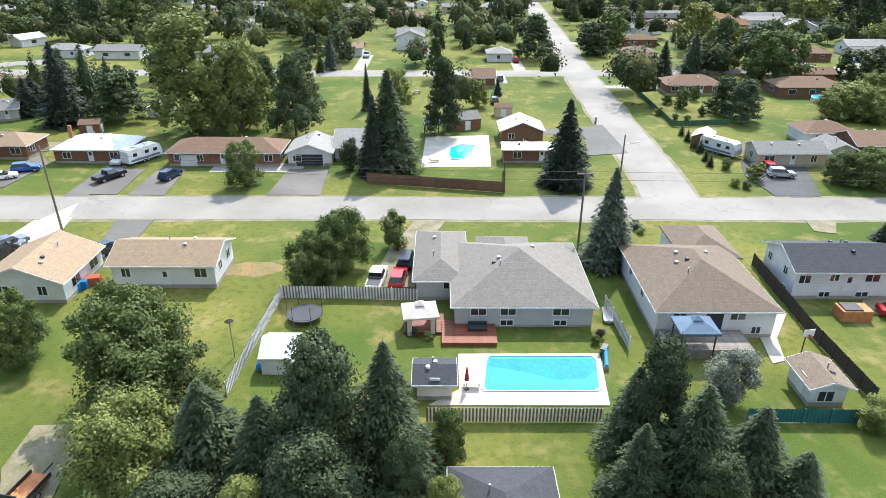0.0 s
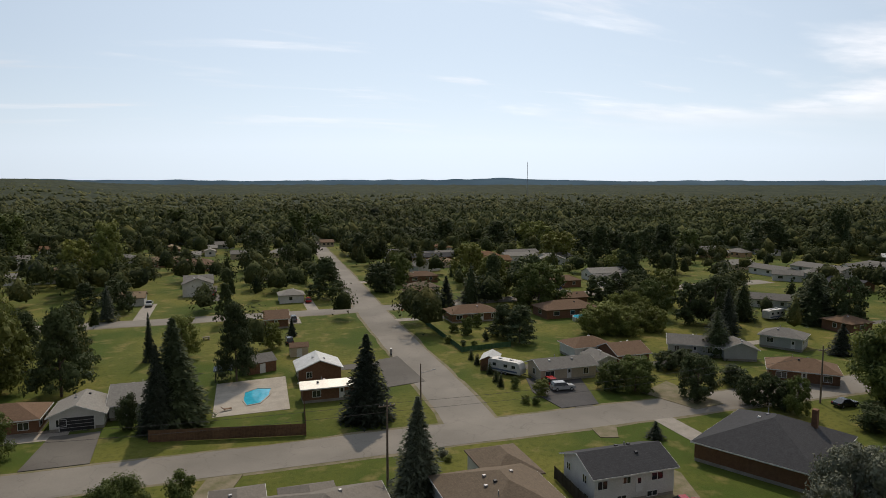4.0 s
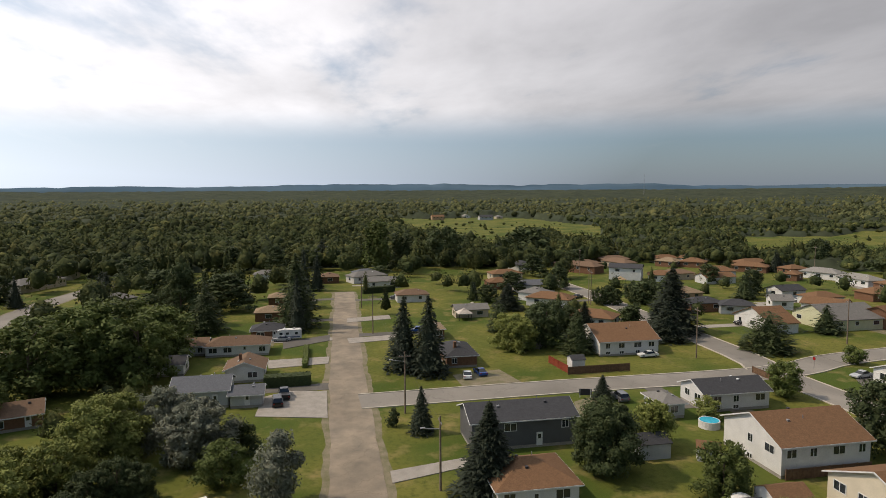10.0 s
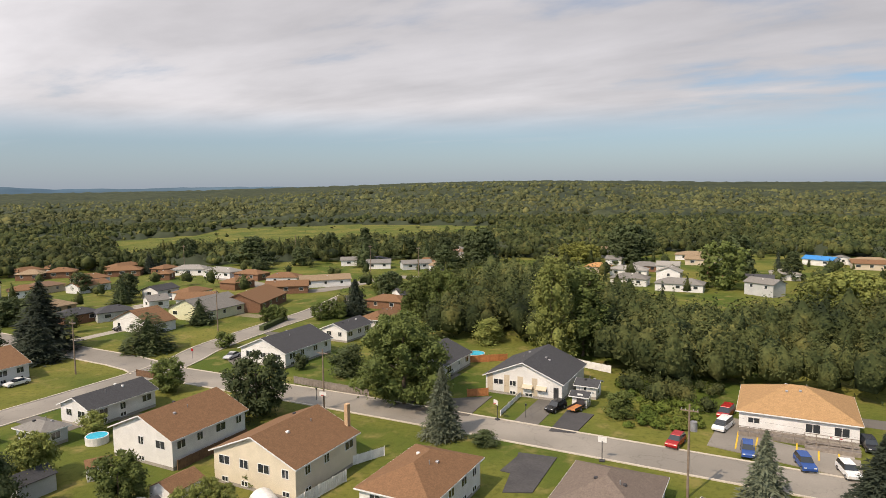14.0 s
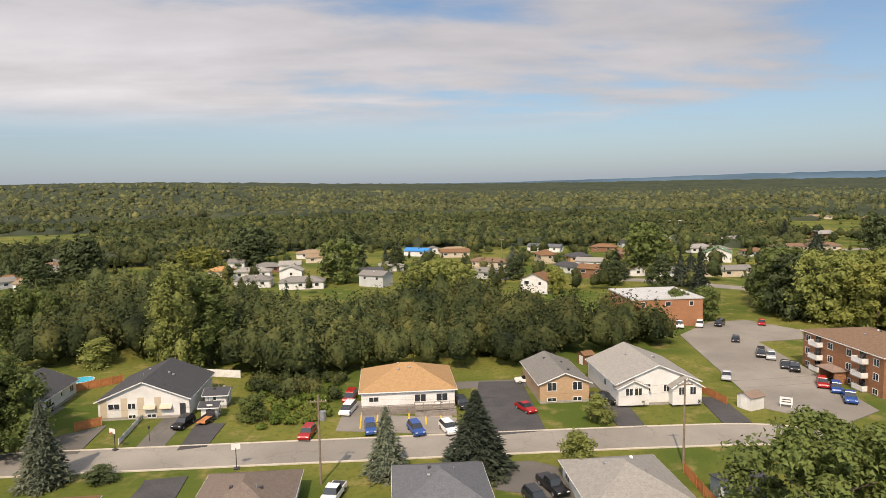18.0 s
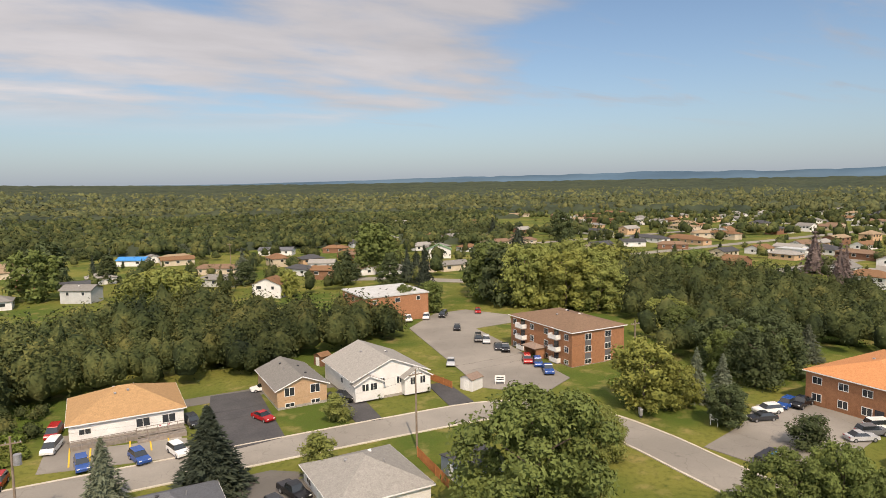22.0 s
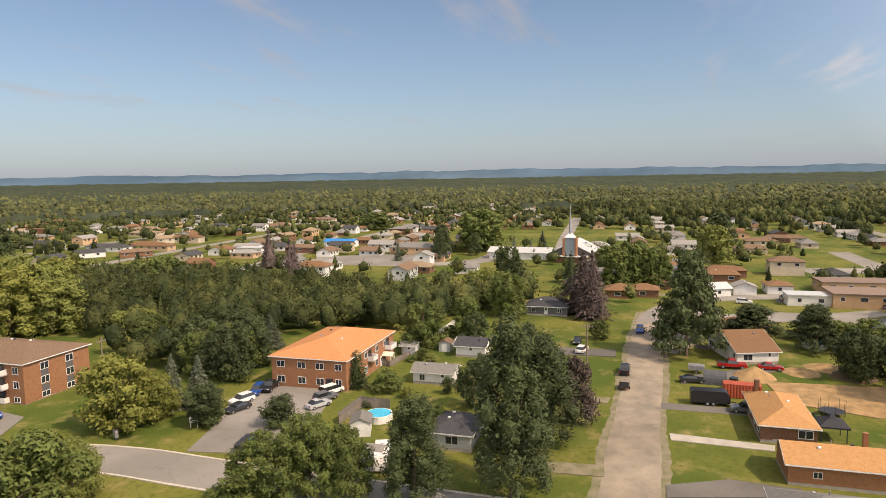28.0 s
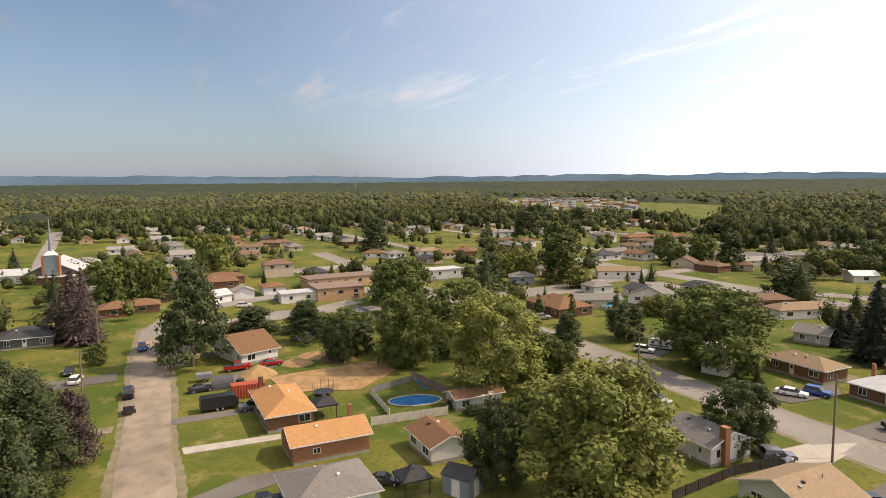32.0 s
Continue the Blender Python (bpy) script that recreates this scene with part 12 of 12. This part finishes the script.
far_place(260.6, -213.3, -87, 9.9, 8.0, 2.9, 'hip', 1.5, 2, 2)
far_place(184.4, -282.1, -177, 10.3, 8.0, 2.9, 'hip', 1.5, 3, 4)
far_place(110.1, -369.8, -177, 12.0, 8.0, 2.9, 'hip', 1.5, 1, 2)
far_place(84.5, -373.1, -177, 12.2, 8.0, 2.9, 'gable', 1.5, 0, 3)
far_place(37.7, -362.2, -177, 22.1, 11.0, 2.9, 'hip', 1.5, 0, 3)
far_place(154.5, -284.7, -177, 8.4, 8.0, 2.9, 'gable', 1.5, 0, 2)
far_place(169.8, -346.3, -177, 9.7, 8.0, 2.9, 'hip', 1.5, 0, 1)
far_place(111.4, -404.6, -177, 9.8, 8.0, 2.9, 'hip', 1.5, 0, 4)
far_place(82.3, -357.3, -177, 8.5, 8.0, 2.9, 'gable', 1.5, 0, 1)
far_place(-26.8, -366.2, 273, 8.0, 6.5, 2.9, 'gable', 1.1, 0, 1)
far_place(-37.5, -358.4, 183, 16.1, 8.0, 2.9, 'hip', 1.5, 0, 3)
far_place(-216.2, -330.8, 183, 19.9, 8.0, 2.9, 'hip', 1.5, 1, 0)
far_place(-225.5, -365.7, 183, 17.4, 8.0, 2.9, 'hip', 1.5, 0, 0)
far_place(-117.4, -317.8, 183, 10.2, 8.0, 2.9, 'hip', 1.5, 2, 0)
far_place(-366.5, -645.5, 183, 32.0, 11.0, 2.9, 'hip', 1.5, 4, 3)
far_place(-407.3, -585.3, 183, 32.0, 11.0, 2.9, 'hip', 1.5, 1, 3)
far_place(-202.1, -270.9, 273, 8.0, 6.5, 2.9, 'gable', 1.1, 0, 1)
far_place(-238.4, -349.8, 183, 17.0, 8.0, 2.9, 'hip', 1.5, 1, 0)
far_place(-409.5, -454.7, 93, 32.0, 11.0, 3.6, 'flat', 0.3, 2, 2)
far_place(-399.1, -350.9, 93, 21.4, 11.0, 2.9, 'hip', 1.5, 1, 3)
far_place(-323.7, -283.6, 93, 18.7, 8.0, 2.9, 'hip', 1.5, 2, 2)
far_place(-319.8, -211.1, 93, 14.6, 8.0, 2.9, 'gable', 1.5, 0, 5)
far_place(-472.8, -283.5, 93, 20.4, 11.0, 2.9, 'hip', 1.5, 1, 0)
far_place(-556.1, -288.6, 93, 30.2, 11.0, 2.9, 'hip', 1.5, 1, 0)
far_place(-719.9, -352.4, 93, 25.1, 11.0, 2.9, 'hip', 1.5, 1, 0)
far_place(-364.0, -159.0, 93, 8.4, 8.0, 2.9, 'gable', 1.5, 2, 2)
far_place(-336.6, -117.6, 93, 32.0, 11.0, 2.9, 'hip', 1.5, 1, 0)
far_place(-344.8, -96.4, 93, 15.7, 8.0, 2.9, 'hip', 1.5, 2, 0)
far_place(-408.5, -6.2, 93, 13.6, 8.0, 2.9, 'gable', 1.5, 0, 5)
far_place(-336.7, 16.4, 93, 10.3, 8.0, 2.9, 'gable', 1.5, 0, 1)
far_place(-385.0, 63.4, 93, 15.9, 8.0, 2.9, 'hip', 1.5, 1, 0)
far_place(-311.4, 121.4, 93, 9.6, 8.0, 2.9, 'hip', 1.5, 0, 1)
far_place(-301.2, 144.5, 93, 8.0, 8.0, 2.9, 'hip', 1.5, 1, 2)
far_place(-405.1, 240.0, 93, 20.6, 11.0, 2.9, 'hip', 1.5, 3, 1)
far_place(-263.4, 224.0, 93, 13.5, 8.0, 2.9, 'gable', 1.5, 0, 1)
far_place(-249.3, 227.8, 3, 13.4, 8.0, 2.9, 'gable', 1.5, 0, 2)
far_place(-299.7, 277.6, 3, 19.8, 8.0, 2.9, 'hip', 1.5, 1, 0)
far_place(-318.4, 320.6, 3, 18.4, 8.0, 2.9, 'hip', 1.5, 1, 0)
far_place(-210.6, 268.3, 3, 23.6, 11.0, 2.9, 'hip', 1.5, 0, 1)
far_place(-354.3, 291.5, 93, 17.1, 8.0, 2.9, 'hip', 1.5, 0, 1)
far_place(-100.6, 366.3, 3, 12.0, 8.0, 2.9, 'gable', 1.5, 0, 1)
far_place(-15.9, 323.8, 3, 15.0, 8.0, 2.9, 'hip', 1.5, 2, 0)
far_place(-11.2, 377.5, 93, 8.0, 5.4, 2.9, 'gable', 1.1, 0, 5)
far_place(-64.4, 566.1, 3, 11.9, 8.0, 2.9, 'gable', 1.5, 0, 1)
far_place(-374.8, 579.4, 3, 27.7, 11.0, 3.6, 'flat', 0.3, 1, 6)
far_place(-327.7, 571.5, 3, 28.0, 11.0, 3.6, 'flat', 0.3, 2, 6)
far_place(-289.0, 536.3, 3, 11.1, 8.0, 2.9, 'gable', 1.5, 0, 5)
far_place(-251.7, 387.6, 3, 30.7, 11.0, 3.6, 'flat', 0.3, 0, 6)
far_place(-171.6, 299.4, 3, 9.5, 8.0, 2.9, 'gable', 1.5, 0, 6)
far_place(-301.7, 456.3, 3, 16.8, 8.0, 2.9, 'gable', 1.5, 0, 1)
far_place(-152.4, 396.8, 3, 20.3, 11.0, 2.9, 'hip', 1.5, 0, 3)
far_place(-119.9, 349.6, 3, 9.4, 8.0, 2.9, 'hip', 1.5, 0, 1)
far_place(-127.4, 596.8, 3, 15.0, 8.0, 2.9, 'gable', 1.5, 0, 1)
far_place(12.7, 544.5, 3, 17.4, 8.0, 2.9, 'gable', 1.5, 0, 0)
far_place(65.7, 507.1, 3, 12.4, 8.0, 2.9, 'gable', 1.5, 3, 6)
far_place(57.4, 414.5, 3, 8.1, 8.0, 2.9, 'gable', 1.5, 1, 0)
far_place(110.4, 379.0, 3, 9.8, 8.0, 2.9, 'gable', 1.5, 0, 1)
far_place(108.0, 326.0, 3, 25.8, 11.0, 2.9, 'gable', 1.5, 3, 1)
far_place(93.4, 293.1, 3, 15.4, 8.0, 2.9, 'hip', 1.5, 1, 3)
far_place(147.7, 319.3, 3, 18.5, 8.0, 2.9, 'gable', 1.5, 0, 1)
far_place(157.6, 298.0, 3, 15.1, 8.0, 2.9, 'gable', 1.5, 0, 5)
far_place(298.0, 687.8, 3, 19.6, 8.0, 2.9, 'gable', 1.5, 0, 1)
far_place(838.9, -154.3, 93, 16.0, 9.0, 4.5, 'gable', 2.2, 4, 2)
far_place(887.1, -203.5, 3, 14.0, 9.0, 3.2, 'gable', 1.8, 0, 5)
far_place(822.8, -215.0, 93, 18.0, 10.0, 4.2, 'gable', 2.4, 3, 4)
far_place(853.2, -240.8, 3, 12.0, 9.0, 3.0, 'hip', 1.7, 1, 1)
far_quarter(97, 163, 205, 262, 0.35, 55)
far_quarter(200, 232, 330, 700, 0.40, 50)
far_quarter(232, 262, 240, 900, 0.60, 54)
far_quarter(262, 318, 240, 600, 0.58, 58)
far_quarter(282, 312, 800, 1400, 0.55, 59)
FIELDS.append([(-1393.9, 816.7), (-722.6, 831.4), (-378.0, 435.5), (-686.1, 402.2)])
far_quarter(318, 385, 230, 430, 0.24, 51)
far_quarter(385, 430, 230, 410, 0.26, 52)
far_quarter(158, 200, 262, 330, 0.20, 53)
tagged(part("far_houses", mesh_of("far_houses", FARV, FARF, FARMATS, FARI)), "small far houses with coloured roofs among the trees", "houses", kind="stuff")

# the near woodlots
wood(WOODLOTS[0], 4.0, 6, 12.5, 3, "dense mixed deciduous woodlot behind the houses", 230, 0.12, 0.5)
wood(WOODLOTS[1], 4.2, 6, 11.5, 5, "dense mixed woodlot beside the apartment buildings", 210, 0.15, 0.5)
# the overgrown gardens between two streets
wood([(100.8, 72.3), (150.0, 42.0), (104.5, 23.2), (79.0, 33.7), (64.8, 46.3)], 7.0, 1.5, 6.0, 9, "overgrown garden shrubs and young trees", 300, 0.1, 0.5, 0.062)
# rough grass and shrubs
wood([(26.8, -105.2), (27.8, -120.4), (26.5, -130.3), (11.9, -120.8), (9.6, -111.2), (10.6, -106.6), (18.0, -105.6), (22.1, -102.9)], 1.7, 0.5, 2.0, 7, "overgrown weeds and low shrubs on a vacant lot", 110, 0.0, 0.0, 0.15, WEEDMAT)
wood([(24.2, -110.9), (27.4, -123.8), (21.9, -129.9), (8.1, -130.3), (9.5, -117.3), (19.6, -115.9)], 3.4, 2.0, 5.5, 8, "tall shrubs and young trees beside a vacant lot", 190, 0.0, 0.0, 0.09)
# dark belts of trees behind the back gardens
wood([(458.5, -136.8), (367.9, -174.5), (330.0, -156.2), (383.9, -114.1)], 5.0, 7, 13, 71, "dark belt of trees behind the back gardens", 120, 0.3, 1.0, 0.10)
wood([(345.3, -279.3), (147.4, -344.3), (135.3, -316.1), (309.2, -250.0)], 5.0, 5, 11, 72, "dark belt of trees behind the back gardens", 120, 0.35, 1.0, 0.10)
wood([(361.4, -33.5), (343.4, -164.6), (315.0, -151.1), (329.5, -30.6)], 5.0, 7, 14, 73, "dark belt of trees behind the back gardens", 120, 0.25, 1.0, 0.10)
# garden trees between the houses, thinning and thickening by quarter
sector(318, 382, 140, 240, 9, 5, 14, 11, "garden trees among the houses", 320, 0.3, 2.2, 0.26, leaf=0.075, wide=1.2)
sector(318, 382, 240, 450, 9, 5, 13, 41, "tall garden trees among the far houses", 150, 0.3, 2.2, 0.50, leaf=0.10, wide=1.3)
sector(22, 66, 170, 270, 8, 4, 12, 12, "garden trees among the houses", 260, 0.35, 2.2, 0.26, leaf=0.08, wide=1.1)
sector(22, 66, 270, 430, 8.5, 4, 11, 42, "tall garden trees among the far houses", 120, 0.3, 2.2, 0.42, leaf=0.10, wide=1.3)
sector(66, 112, 200, 330, 8, 5, 13, 13, "garden trees behind the houses", 160, 0.3, 2.2, 0.34, leaf=0.09, wide=1.2)
sector(112, 168, 170, 360, 8, 3, 9, 14, "garden trees among the far houses", 120, 0.3, 2.2, 0.20, leaf=0.10)
sector(168, 214, 235, 410, 8, 3, 9, 15, "garden trees among the far houses", 110, 0.3, 2.2, 0.30, leaf=0.10, wide=1.2)
sector(214, 262, 195, 470, 8, 2.5, 8, 16, "garden trees among the far houses", 90, 0.3, 2.0, 0.28, leaf=0.11, wide=1.2)
sector(262, 296, 195, 470, 8, 2.5, 9, 43, "garden trees among the far houses", 90, 0.35, 2.0, 0.28, leaf=0.11, wide=1.2)
sector(296, 318, 170, 450, 8, 3, 10, 17, "garden trees among the far houses", 100, 0.3, 2.0, 0.32, leaf=0.11, wide=1.2)
# scrub on the open ground
for k, p in enumerate(FIELDS[:6]):
    gx, gy = scatter(min(q[0] for q in p), max(q[0] for q in p), min(q[1] for q in p), max(q[1] for q in p), 24, 90 + k)
    keep = inside(p, gx, gy) & ((np.sin(gx * 0.03) + np.cos(gy * 0.041 + k)) > 0.2)
    gx, gy = gx[keep], gy[keep]
    hh = np.random.default_rng(k).uniform(0.8, 4.5, len(gx))
    if len(gx):
        crown_block("woods", gx, gy, hh, hh * 0.9 + 0.6, hh > 3.8, "scattered scrub and young trees on open ground", 40, 90 + k, None, 0.14, 0.0)
# unbroken woods further out
for k, (az0, az1, r0, hmin, hmax, con, thin) in enumerate(((318, 382, 440, 7, 16, 0.3, 0.9), (22, 60, 420, 7, 15, 0.3, 0.95), (60, 112, 320, 5, 13, 0.15, 0.95), (112, 168, 355, 4, 10, 0.2, 0.95), (168, 214, 400, 4, 10, 0.12, 0.95))):
    sector(az0, az1, r0, 540, 6.2, hmin, hmax, 21 + k, "unbroken mixed forest beyond the town", 26, con, 0.0, thin, leaf=0.135, wide=1.45)
    sector(az0, az1, 540, 780, 7.5, hmin, hmax, 61 + k, "unbroken mixed forest beyond the town", 12, con, 0.0, thin, leaf=0.17, wide=1.5)
sector(214, 265, 470, 780, 8.5, 4, 10, 26, "tree-filled far streets", 16, 0.3, 1.0, 0.45, leaf=0.16, wide=1.4)
sector(265, 318, 470, 570, 8.5, 4, 12, 27, "tree-filled far streets", 30, 0.4, 1.0, 0.5, leaf=0.13, wide=1.3)
sector(265, 318, 570, 780, 7.0, 7, 15, 28, "dark unbroken forest beyond the town", 14, 0.45, 0.0, 0.95, leaf=0.16, wide=1.3)
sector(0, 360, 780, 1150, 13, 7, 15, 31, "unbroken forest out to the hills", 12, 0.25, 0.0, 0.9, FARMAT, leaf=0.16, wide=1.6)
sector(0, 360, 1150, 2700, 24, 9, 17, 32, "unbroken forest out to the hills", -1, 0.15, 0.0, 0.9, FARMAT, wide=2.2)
canopy(322, 4100, 7.0, "endless green treetops, coloured dark for shade, reaching the hills")
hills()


def far_mast(az, r, h):
    x, y = r * math.sin(radians(az)), r * math.cos(radians(az))
    t = root("radio_mast", x, y, 0, 0, "slender red and white radio mast far off", "mast")
    part("mast", cyl_mesh("mast", 0.9, 0.5, h, GREYMETAL, 6), parent=t)


far_mast(25.4, 1500, 90)
far_mast(118, 2600, 95)
far_mast(288, 2400, 90)
